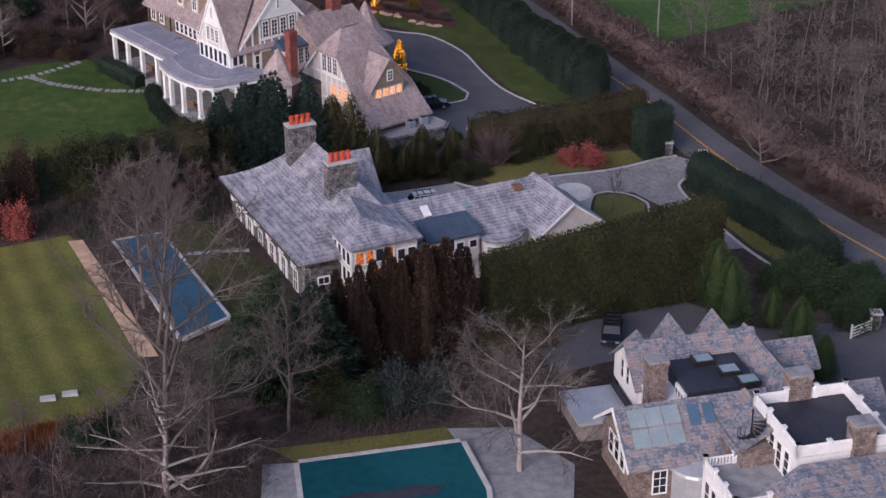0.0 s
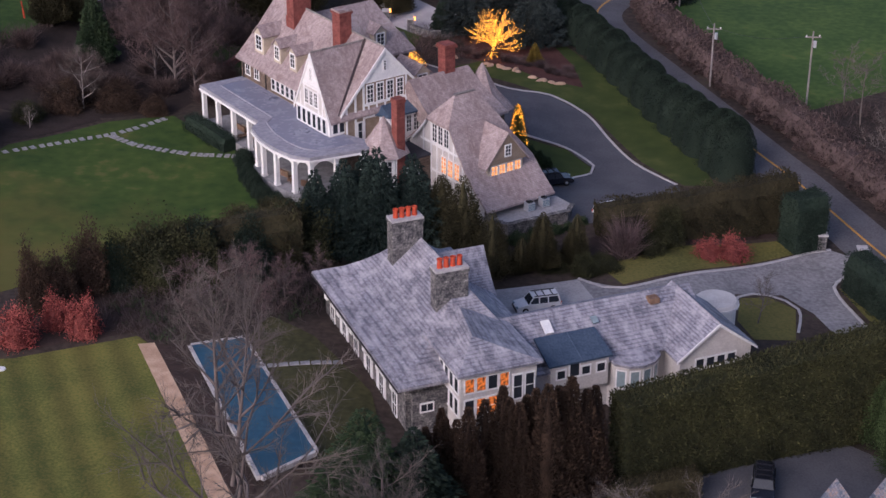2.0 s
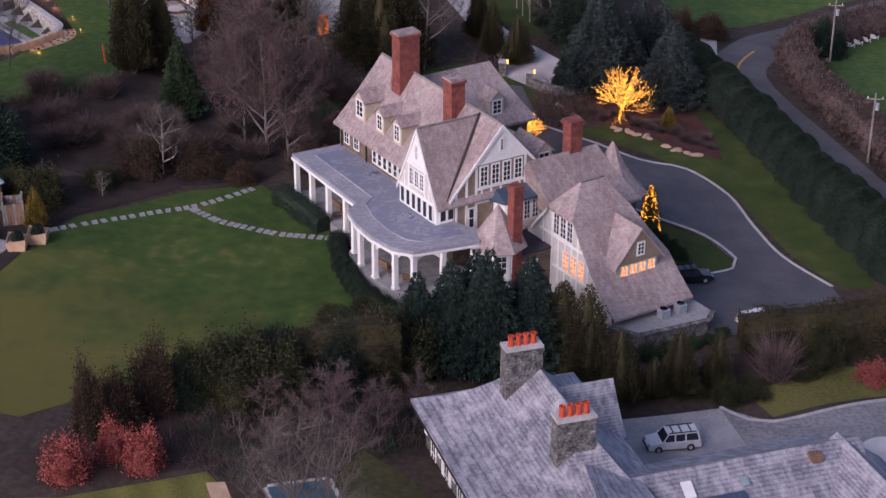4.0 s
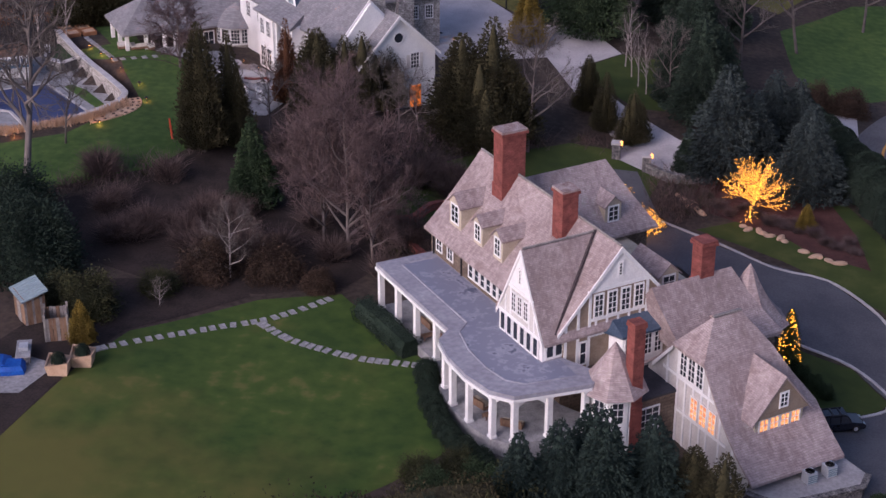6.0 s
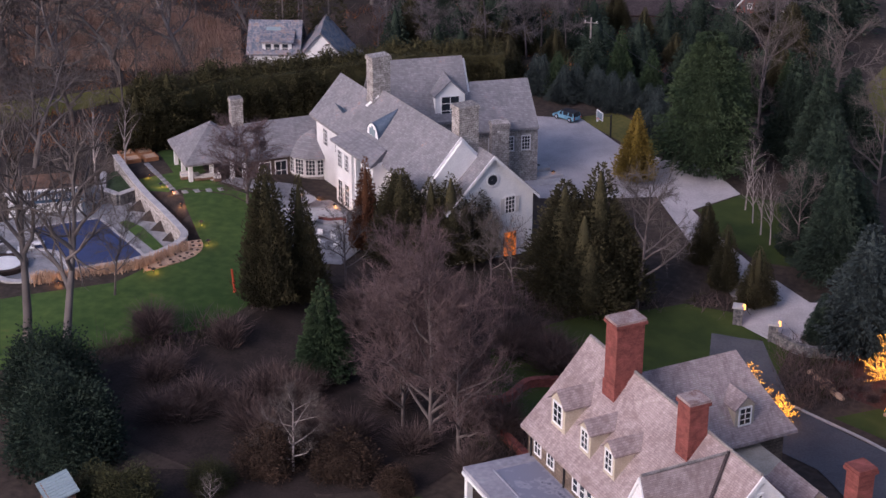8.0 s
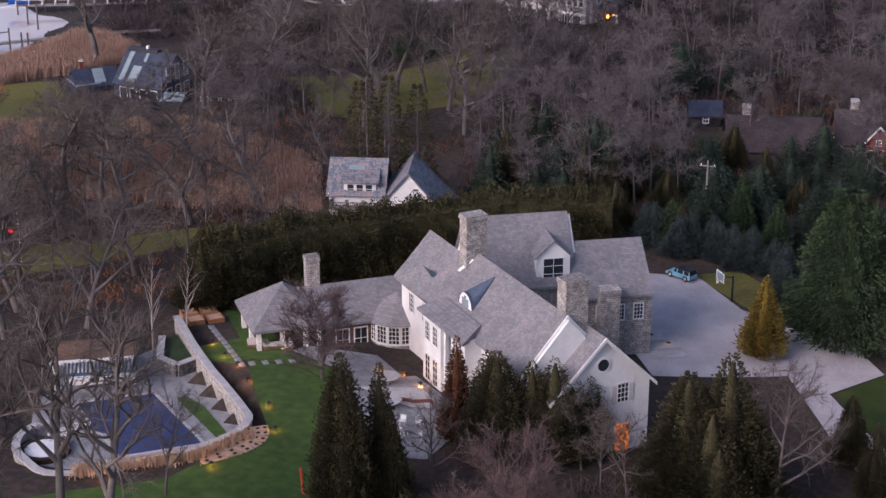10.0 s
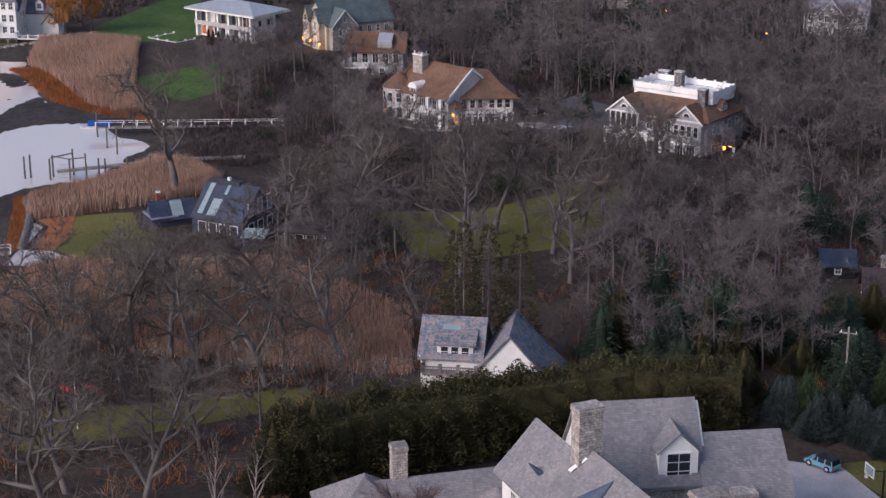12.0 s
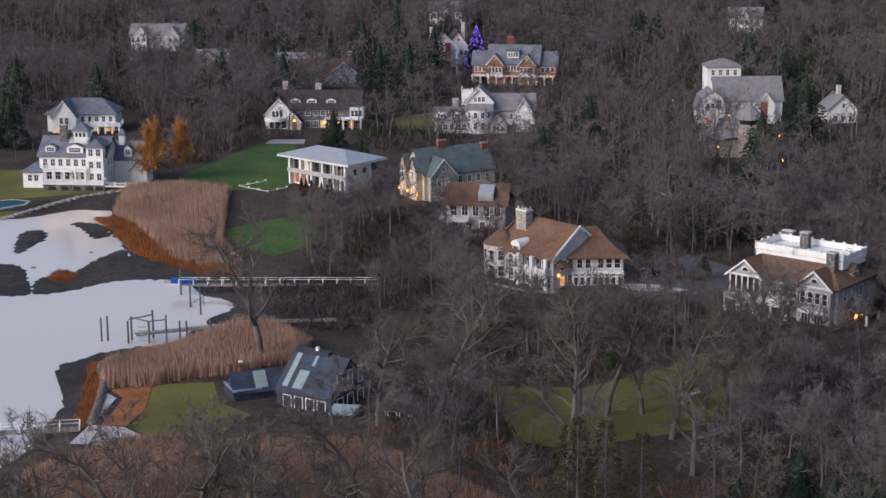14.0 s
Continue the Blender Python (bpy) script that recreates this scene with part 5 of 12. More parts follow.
for (ya, za, wa), (yb, zb, wb2) in zip(back, back[1:]):
    slope.add([(wa, ya, za), (15.4, ya, za), (15.4, yb, zb), (wb2, yb, zb), (wa, ya, za - th), (wb2, yb, zb - th)], [(0, 3, 2, 1), (0, 4, 5, 3)])
slope.add([(12.6, -8, 12.3), (9.8, -6, 9.5), (9.75, -8.3, 9.42), (9.8, -10.6, 9.5), (9.8, -6, 9.2), (9.75, -8.3, 9.12), (9.8, -10.6, 9.2)], [(0, 1, 2), (0, 2, 3), (1, 4, 5, 2), (2, 5, 6, 3)])
slope.add([(15.4, -8, 12.3), (17.3, -10.6, 9.5), (18.5, -12.2, 7.2), (19.9, -14, 5.0), (20.2, 1.5, 4.4), (15.4, 1.5, 6.4)], [(0, 1, 2, 3, 4, 5)])
part("roof", slope, shingle, B, "great swept half-hipped cedar roof")
part("ridge_cap", Geo().box(12.5, 15.5, -8.16, -7.84, 12.24, 12.4), grey_wood, B)
part("barge_board", Geo().add([(9.72, -6.0, 9.2), (9.72, -3.2, 6.1), (9.72, -3.2, 5.7), (9.72, -6.0, 8.8), (9.86, -6.0, 9.2), (9.86, -3.2, 6.1), (9.86, -3.2, 5.7), (9.86, -6.0, 8.8)], [(0, 1, 2, 3), (0, 4, 5, 1), (4, 7, 6, 5), (2, 6, 7, 3)]), white, B)
for y in (-15.0, -13.0, -11.2, -10.2, -9.0, -7.8, -6.6, -5.0):
    timber(B, "W", 10.15, y, -0.5, np.interp(y, [a for a, b in wall_top], [b for a, b in wall_top]) - 0.1, 0.24)
beam(B, "W", 10.14, -12.0, -4.4, 6.3, 0.3), beam(B, "W", 10.14, -14.0, -4.0, 2.9, 0.28)
row(B, 10.13, -6.8, 10.13, -10.4, 6.6, "W", 3, 1.0, 2.4, 2, 4)
row(B, 10.13, -8.6, 10.13, -12.6, 3.1, "W", 3, 1.05, 2.2, 2, 4, lit=(0, 1, 2))
# gabled dormer over a lit window band
d = Wing(B, pose(15.1, -14.9, 0))
part("dormer", Geo().box(-2.6, 2.6, 0, 4, 2.0, 5.6), cream, d)
part("dormer_gable", Geo().add([(-2.9, -0.35, 5.5), (2.9, -0.35, 5.5), (0, -0.35, 9.15), (-2.9, 0.2, 5.5), (2.9, 0.2, 5.5), (0, 0.2, 9.15)], [(0, 1, 2), (0, 3, 4, 1), (3, 5, 4)]), tan_stucco, d, "tan stucco dormer gable")
roof_gable(d, -3.0, 3.0, -0.2, 5.6, 5.5, 9.3, "y", shingle, 0.3, 0.2, name="dormer_roof")
row(d, -2.3, -0.02, 2.3, -0.02, 3.35, "S", 4, 0.98, 1.95, 2, 3, lit=(0, 1, 2, 3))
part("sill", Geo().box(-2.5, 2.5, -0.2, 0.05, 3.12, 3.28), white, d)
window(d, 0.0, -0.37, 6.3, "S", 0.85, 1.4, 2, 3)
# polygonal stair tower
part("tower", Geo().spin([(2.3, -3), (2.3, 6.2)], 4.4, -4.9, 8), white, B, "white glazed polygonal tower")
part("tower_roof", Geo().spin([(3.2, 6.0), (2.9, 6.4), (1.7, 8.0), (0.02, 10.5)], 4.4, -4.9, 8), shingle, B, "flared pointed cedar tower roof")
for i in range(4):
    a = radians(157.5 + i * 45)
    for z in (0.6, 3.4):
        window(B, 4.4 + 2.14 * math.cos(a), -4.9 + 2.14 * math.sin(a), z, math.degrees(a) + 90, 1.1, 2.1, 2, 3)
walls(B, 6, 10.15, -6.5, -0.2, -3, 4.6, brown_stone)
part("flat_roof", Geo().box(6, 12, -6.6, -0.2, 4.6, 4.8), flat_roof, B)
window(B, 7.2, -6.55, 1.2, "S", 2.2, 2.6, 3, 4)
# porch
porch = [(1.9, 24.4), (-4.3, 24.8), (-4.5, 9.4), (-6.2, 8.2), (-7.0, 5.0), (-7.2, 1.5), (-6.7, -2.0), (-5.3, -3.9), (1.9, -5.4), (3.5, -4.0), (1.9, -0.1)]
part("porch_roof", Geo().slab(porch, 6.75, 7.15), lead_porch, B, "broad flat lead porch roof with damp stains")
part("porch_trim", Geo().slab([(x - 0.12, y) for x, y in porch], 6.45, 6.74), white, B)
inner = [(1.7, 23.0), (-2.2, 23.2), (-2.4, 9.6), (-3.9, 8.4), (-4.8, 5.0), (-5.0, 1.6), (-4.6, -1.2), (-3.4, -2.6), (1.4, -3.6), (1.6, -0.3), (-0.3, -0.3), (-0.3, 7.8), (1.7, 8.0)]
part("lead_flat", Geo().slab(inner, 7.12, 7.17), lead_wet, B, "bluish damp lead flat inside the porch roof")
for (xa, ya), (xb, yb) in zip(inner[:8], inner[1:9]):
    part("lead_roll", Geo().tube((xa, ya, 7.17), (xb, yb, 7.17), 0.09, 0.09, 6), lead_porch, B)
for x, y in ((-4.0, 24.3), (-4.1, 20.4), (-4.1, 16.5), (-4.1, 12.5), (-5.8, 7.6), (-6.7, 4.6), (-6.8, 1.4), (-6.3, -1.9), (-5.0, -3.5), (-1.9, -4.2), (1.4, -4.9)):
    column(B, x, y, 2.2, 6.5, 0.26)
for (xa, ya), (xb, yb) in (((-6.8, 1.4), (-6.3, -1.9)), ((-6.3, -1.9), (-5.0, -3.5)), ((-5.0, -3.5), (-1.9, -4.2))):
    g = Geo()
    for i in range(10):
        s, e = i / 10, (i + 1) / 10
        zz = [5.3 + 1.0 * math.sin(math.pi * q) for q in (s, e)]
        p, q = (xa + (xb - xa) * s, ya + (yb - ya) * s), (xa + (xb - xa) * e, ya + (yb - ya) * e)
        g.add([(*p, zz[0]), (*q, zz[1]), (*q, 6.5), (*p, 6.5), (p[0] + 0.25, p[1] + 0.2, zz[0]), (q[0] + 0.25, q[1] + 0.2, zz[1])], [(0, 1, 2, 3), (0, 4, 5, 1)])
    part("arch", g, white, B, "white arched porch spandrel")
part("porch_floor", Geo().slab([(x, y) for x, y in porch], -2, 2.2), bluestone, B)
row(B, 1.88, 22, 1.88, 1, 2.6, "W", 6, 1.6, 2.8, 3, 3)

# ---- the white house with the grey slate roof ----
C = thing("white_house", "white stucco mansion with grey slate roofs and stone chimneys", "house", pose(-60.2, 287.8, 0, 0, 0, 43))
walls(C, -4.3, 4.7, -0.4, 28.6, -1, 11.4, white)
roof_gable(C, -4.6, 4.9, 0.6, 20.9, 11.55, 16.7, "y", slate_grey, 0.4, 0.3, flare=0.1)
roof_gable(C, -4.6, 3.6, 20.9, 28.8, 11.55, 15.95, "y", slate_grey, 0.4, 0.3, flare=0.1)
walls(C, -4.3, 4.5, -0.3, 20.5, 11.3, 11.5, white, 16.4, "y", (1, 1))
walls(C, -4.3, 3.4, 20.5, 28.5, 11.3, 11.5, white, 15.7, "y", (0, 1))
# south gable, lower
walls(C, -2.6, 8.4, -2.2, 3.0, -1, 9.3, white, 14.6, "y", (1, 0))
roof_gable(C, -2.8, 8.6, -2.2, 4.0, 9.4, 14.95, "y", slate_grey, 0.4, 0.28)
verge(C, "S", -2.63, 2.9, 5.7, 9.4, 14.95, 0.35, 0.4)
verge(C, "S", 0.1, 0.15, 4.75, 11.6, 16.8, 0.55, 0.3)
part("round_window", Geo().spin([(0.02, 0.06), (0.62, 0.06), (0.72, 0.0)], 0, 0, 20), glass, C, "round gable window", pose(2.9, -2.28, 11.9, 90, 0, 0))
part("round_frame", Geo().spin([(0.62, 0.0), (0.62, 0.12), (0.78, 0.12), (0.78, 0.0)], 0, 0, 20).box(-0.65, 0.65, -0.03, 0.03, 0, 0.1).box(-0.03, 0.03, -0.65, 0.65, 0, 0.1), white, C, "", pose(2.9, -2.22, 11.9, 90, 0, 0))
window(C, 5.3, -2.22, 7.4, "S", 1.3, 2.1, 3, 4)
for x in (4.35, 6.25):
    part("shutter", Geo().box(x - 0.25, x + 0.25, -2.3, -2.21, 7.4, 9.3), pale_stucco, C)
part("doorway", Geo().box(4.6, 6.2, -2.28, -2.2, 2.0, 5.0), dim_pane, C, "lit doorway")
# west front: two bays and a tall recessed entrance under one lean-to roof
for ya, yb in ((15.0, 19.2), (9.5, 11.4)):
    part("bay_wall", Geo().box(-6.2, -4.2, ya, yb, -1, 11.4), white, C)
part("bay_roof", Geo().add([(-6.7, 9.0, 11.4), (-6.7, 19.7, 11.4), (-4.0, 18.6, 12.6), (-4.0, 10.2, 12.6), (-6.7, 9.0, 11.15), (-6.7, 19.7, 11.15), (-4.0, 18.6, 11.4), (-4.0, 10.2, 11.4)], [(0, 3, 2, 1), (0, 1, 5, 4), (1, 2, 6, 5), (0, 4, 7, 3)]), slate_grey, C, "slate lean-to roof over the bays")
part("entrance", Geo().box(-4.55, -4.28, 11.6, 14.8, 3.0, 10.6), glass_blue, C, "tall teal glazed entrance")
for y in (11.5, 13.2, 14.9):
    column(C, -5.6, y, 3.0, 11.1, 0.2)
row(C, -6.21, 18.9, -6.21, 15.3, 8.2, "W", 2, 1.15, 2.2, 3, 4)
row(C, -6.21, 18.9, -6.21, 15.3, 3.6, "W", 2, 1.15, 3.0, 2, 4)
window(C, -6.21, 10.4, 8.2, "W", 1.1, 2.2, 3, 4)
row(C, -4.32, 8.6, -4.32, 0.5, 8.2, "W", 3, 1.2, 2.2, 3, 4, lit=(0,))
row(C, -4.32, 27.6, -4.32, 21.0, 8.0, "W", 2, 1.2, 2.2, 3, 4)
# lead eyebrow dormer: half a cone running back into the slope
arc = [(1.55 * math.cos(math.pi * k / 12), 1.75 * math.sin(math.pi * k / 12)) for k in range(13)]
part("eyebrow_dormer", Geo().add([(-3.55, 14.7 + a, 12.65 + b) for a, b in arc] + [(-3.2, 14.7 + a, 12.65 + b) for a, b in arc] + [(-0.55, 13.6, 16.1)], [(k, k + 1, k + 14, k + 13) for k in range(12)] + [(k + 13, k + 14, 26) for k in range(12)]), lead, C, "dark lead eyebrow dormer")
part("lunette", Geo().add([(-3.5, 14.7 + a * 0.95, 12.65 + b * 0.95) for a, b in arc] + [(-3.5, 14.7, 12.65)], [(k + 1, k, 13) for k in range(12)]), white, C, "white half-round window")
for k in range(3):
    part("lunette_pane", Geo().box(-3.56, -3.49, 14.0 + k * 0.5, 14.4 + k * 0.5, 12.85, 13.7 + (0.3 if k == 1 else 0)), glass_pale, C)
part("roof_ventilator", Geo().spin([(0.6, 0), (0.02, 1.7)], 0, 0, 12, 0, math.pi), lead, C, "small lead eyebrow vent", pose(-2.9, 23.2, 13.4, -52, 0, 90))
chimney(C, -0.1, 19.6, 12, 20.9, 2.4, 1.6, pale_stone, pale_stone, 0, "x", 0.12, "pale rubble stone chimney")
chimney(C, 1.5, 1.5, 12, 20.0, 2.5, 1.7, pale_stone, pale_stone, 0, "x", 0.12, "pale rubble stone chimney")
part("flashing", Geo().add([(-1.9, 19.2, 14.75), (-0.6, 18.4, 16.15), (-0.6, 18.9, 16.2), (-1.9, 19.7, 14.8)], [(0, 1, 2, 3)]), white, C, "pale lead flashing")
# rear wings stand at a slant
C2 = Wing(C, pose(*(Matrix.Rotation(radians(-43), 2) @ Vector((-16.3, 24.8))), 0, 0, 0, -16))
walls(C2, -1, 11, -5.2, 5.2, -1, 9.9, pale_stone)
walls(C2, -1.0, 11.0, -5.2, 5.2, 9.9, 10.1, white, 16.2, "x")
roof_gable(C2, -1.0, 10.4, -5.5, 5.5, 10.1, 16.6, "x", slate_grey, 0.3, 0.3)
walls(C2, 10.5, 19, -7.0, 3.5, -1, 9.0, pale_stone, 13.0, "x")
roof_gable(C2, 10.5, 18.6, -7.3, 3.6, 9.1, 13.6, "x", slate_grey, 0.35, 0.3)
dormer(C2, 8.0, -5.0, 10.0, "S", 3.8, 3.2, 4.5, white, slate_grey, 2, 3)
row(C2, 12, -7.01, 18.5, -7.01, 5.8, "S", 3, 1.1, 1.9, 3, 4)
part("wreath", Geo().spin([(0.55, 0), (0.7, 0.15), (0.85, 0), (0.7, -0.15), (0.55, 0)], 0, 0, 16), leaf_gold, C2, "dried golden wreath", pose(14.2, -7.15, 7.2, 90, 0, 0))
chimney(C2, 13.6, -8.2, -1, 10.3, 2.2, 1.6, pale_stone, pale_stone, 0, "x", 0.1, "squat stone chimney on the outer wall")
# garden room and pavilion
C3 = Wing(C, pose(*(Matrix.Rotation(radians(-43), 2) @ Vector((-31.8, 17.1))), 0, 0, 0, -8))
walls(C3, -0.5, 9.5, -3.6, 3.6, -1, 6.6, brown_stone)
roof_gable(C3, -4, 9.0, -4.0, 4.0, 6.4, 9.6, "x", slate_grey, 0.3, 0.25)
roof_hip(C3, -8.6, -1.2, -4.4, 4.4, 6.9, 10.4, ((-4.6, -0.3), (-4.4, 0.3)), slate_grey, 0.4, 0.3)
for a in ((-8.2, -4.0), (-5.6, -4.2), (-3.0, -4.2), (-8.2, 0), (-8.2, 4.0), (-1.4, -4.0)):
    column(C3, *a, 3.0, 6.6, 0.24)
chimney(C3, -1.0, 0.4, 6, 13.0, 1.5, 1.3, pale_stone, pale_stone, 0, "x", 0.08, "pale stone chimney")
row(C3, 0.3, -3.61, 4.5, -3.61, 2.8, "S", 2, 1.5, 2.6, 2, 2)
part("bow_room", Geo().spin([(3.3, 2.0), (3.3, 6.2)], 8.0, -3.0, 12), white, C3, "white bow window room")
part("bow_base", Geo().spin([(3.4, 0), (3.4, 3.6)], 8.0, -3.0, 12), pale_stone, C3)
part("bow_roof", Geo().spin([(3.9, 6.1), (3.6, 6.4), (1.9, 7.6), (0.02, 8.9)], 8.0, -3.0, 12), slate_grey, C3)
for i in range(6):
    a = radians(195 + i * 25)
    window(C3, 8.0 + 3.3 * math.cos(a), -3.0 + 3.3 * math.sin(a), 3.8, math.degrees(a) + 90, 1.25, 2.1, 3, 4)

# ---- the slate-roofed house with the roof terrace ----
H = thing("slate_house", "white stone-trimmed house with mixed slate roofs and railed terrace", "house", pose(22, 126, 0, 0, 0, 14))
walls(H, -0.6, 12.5, 6.5, 18, -3, 5.6, white)
roof_gable(H, -1.0, 11.5, 12.6, 19.4, 5.4, 8.4, "x", slate_mix, 0.3)
roof_gable(H, 8.6, 14.2, 3.5, 17, 5.0, 8.2, "y", slate_mix, 0.3)
walls(H, -0.9, 0, 12.8, 19.2, 3, 5.5, white, 8.1, "x", (1, 0))
row(H, -0.91, 17.5, -0.91, 14.5, 4.2, "W", 2, 0.8, 2.0, 1, 2)
part("flat_roof", Geo().box(2.2, 9.2, 8.2, 14.4, 5.6, 6.9), flat_roof, H, "black membrane flat roof")
part("lantern_wall", Geo().box(2.0, 6.2, 8.4, 10.8, 4, 6.6), white, H)
row(H, 1.99, 10.6, 1.99, 8.6, 5.0, "W", 3, 0.6, 1.4, 1, 2)
for x, y in ((5.6, 13.2), (7.2, 10.8), (8.2, 8.6)):
    s = part("roof_light", Geo().slab([(x - 1.0, y - 0.8), (x + 1.0, y - 0.8), (x + 1.0, y + 0.8), (x - 1.0, y + 0.8)], 6.9, 7.35), black_paint, H)
    part("pane", Geo().slab([(x - 0.8, y - 0.6), (x + 0.8, y - 0.6), (x + 0.8, y + 0.6), (x - 0.8, y + 0.6)], 7.35, 7.42), glass_pale, s)
for x, y in ((5.0, 19.2), (9.4, 19.0), (1.6, 18.6)):
    roof_gable(H, x - 1.8, x + 1.8, y - 3.2, y + 1.4, 5.6, 8.3 if x > 2 else 7.2, "y", slate_mix, 0.2)
    walls(H, x - 1.7, x + 1.7, y - 1, y + 1.3, -2, 5.6, white)
walls(H, 12, 17, 13, 17, -3, 5.2, white)
roof_gable(H, 11.5, 17.2, 12.8, 17.2, 5.2, 7.2, "x", slate_mix, 0.3)
walls(H, 14, 19.5, 4, 9, -3, 4.6, white)
roof_gable(H, 13, 20, 3.6, 9.4, 4.6, 7.0, "x", slate_mix, 0.3)
# west wing with glass roof
walls(H, -5.0, 7.5, 2.2, 10.4, -3, 4.0, mauve_stone, 7.3, "x", (1, 0))
roof_gable(H, -5.2, 8.5, 2.0, 10.8, 4.1, 7.6, "x", slate_mix, 0.4)
verge(H, "W", -5.65, 6.4, 4.4, 4.1, 7.6, 0.3, 0.3)
gl = part("glass_roof", Geo().add([(-4.6, 3.1, 5.15), (0.2, 3.1, 5.15), (0.2, 5.9, 7.4), (-4.6, 5.9, 7.4)], [(0, 1, 2, 3)]), glass_pale, H, "pale glazed roof panels")
for i in range(4):
    x = -4.6 + i * 1.6
    part("glazing_bar", Geo().add([(x - 0.06, 3.0, 5.12), (x + 0.06, 3.0, 5.12), (x + 0.06, 5.95, 7.5), (x - 0.06, 5.95, 7.5)], [(0, 1, 2, 3)]), grey_wood, gl)
part("glazing_bar", Geo().add([(-4.6, 4.4, 6.24), (0.2, 4.4, 6.24), (0.2, 4.55, 6.36), (-4.6, 4.55, 6.36)], [(0, 1, 2, 3)]), grey_wood, gl)
for x in (1.0, 2.4):
    part("skylight", Geo().add([(x, 4.2, 6.06), (x + 1.0, 4.2, 6.06), (x + 1.0, 5.7, 7.3), (x, 5.7, 7.3)], [(0, 1, 2, 3)]), glass_blue, H, "blue roof light")
row(H, -3.5, 2.19, 0.5, 2.19, 0.8, "S", 2, 1.3, 2.4, 2, 3)
row(H, -5.01, 8.6, -5.01, 4.2, 2.0, "W", 3, 1.1, 2.2, 1, 2)
part("bow", Geo().spin([(2.6, -3), (2.6, 3.2), (2.9, 3.2), (2.8, 3.5), (0.02, 4.1)], 1.2, 2.4, 16), tin, H, "bowed bay with a zinc roof")
walls(H, 3.4, 6.6, -1.5, 6.4, -3, 6.2, mauve_stone)
part("side_roof", Geo().add([(3.0, -0.8, 5.9), (6.8, -0.8, 8.0), (6.8, 6.2, 8.0), (3.0, 6.2, 5.9), (3.0, -0.8, 5.6), (6.8, -0.8, 7.7)], [(0, 1, 2, 3), (0, 4, 5, 1)]), slate_mix, H)
# roof terrace
walls(H, 6.5, 15.0, -5.6, 3.1, -3, 7.9, white)
part("deck", Geo().box(6.6, 14.9, -5.5, 3.0, 7.9, 8.0), flat_roof, H, "black roof deck")
rail(H, [(6.5, 3.1), (6.5, -5.6), (15.0, -5.6), (15.0, 3.1), (6.5, 3.1)], 7.9, 1.2, 1.0)
row(H, 6.49, 1.5, 6.49, -4.6, 4.9, "W", 4, 1.0, 2.6, 1, 3)
chimney(H, 10.6, 3.6, 4, 10.6, 2.1, 1.5, mauve_stone, bluestone, 0, "x", 0.1, "rubble stone chimney with a slab cap")
chimney(H, 12.4, -5.3, 4, 10.6, 2.0, 1.6, mauve_stone, bluestone, 0, "x", 0.1, "rubble stone chimney with a slab cap")
chimney(H, -0.2, 10.2, 1, 9.8, 1.8, 1.4, mauve_stone, bluestone, 0, "x", 0.1, "rubble stone chimney with a slab cap")
# lower terrace
walls(H, 0.4, 6.5, -7.2, -0.4, -3, 4.7, white)
part("terrace_floor", Geo().box(0.5, 6.5, -7.1, -0.5, 4.7, 4.8), bluestone, H)
rail(H, [(3.2, -0.5), (0.5, -0.5), (0.5, -7.1), (3.6, -7.1)], 4.7, 1.0, 0.5, None, 2.2)
row(H, 0.39, -1.0, 0.39, -6.6, 1.6, "W", 4, 1.0, 2.4, 1, 2)
stair = part("stair_post", Geo().tube((5.1, 0.6, 4.8), (5.1, 0.6, 9.3), 0.08, 0.08, 8), black_paint, H, "black spiral stair")
for i in range(15):
    a = i * 0.42
    part("tread", Geo().slab([(5.1, 0.6), (5.1 + 1.2 * math.cos(a), 0.6 + 1.2 * math.sin(a)), (5.1 + 1.2 * math.cos(a + 0.42), 0.6 + 1.2 * math.sin(a + 0.42))], 5.0 + i * 0.21, 5.06 + i * 0.21), black_paint, stair)
    part("spindle", Geo().tube((5.1 + 1.18 * math.cos(a), 0.6 + 1.18 * math.sin(a), 5.0 + i * 0.21), (5.1 + 1.18 * math.cos(a), 0.6 + 1.18 * math.sin(a), 6.0 + i * 0.21), 0.03, 0.03, 5), black_paint, stair)
walls(H, 2.5, 22, -18, -7.2, -3, 4.0, brown_stone)
roof_hip(H, 2.6, 22, -18, -5.7, 4.0, 7.8, ((6.4, -6.4), (19.0, -6.4)), slate_mix, 0.4)
part("flat_roof", Geo().box(10.0, 17.5, -14.5, -9.8, 4.2, 6.3), flat_roof, H)
walls(H, 15, 23, -5.6, 4, -3, 4.8, white)
roof_hip(H, 14.8, 23, -6, 4.4, 4.8, 7.6, ((18, -1), (20, -1)), slate_mix, 0.3)
walls(H, -6.2, -1.4, 13.2, 19.0, -3, 1.7, grey_wood)
part("flat_roof", Geo().slab([(-6.4, 13.0), (-1.2, 13.0), (-1.2, 19.2), (-6.4, 19.2)], 1.7, 2.0), tin, H, "weathered lead flat roof")
part("railing", Geo().box(-1.2, -1.1, 11.5, 20, 2.0, 2.9), black_paint, H)

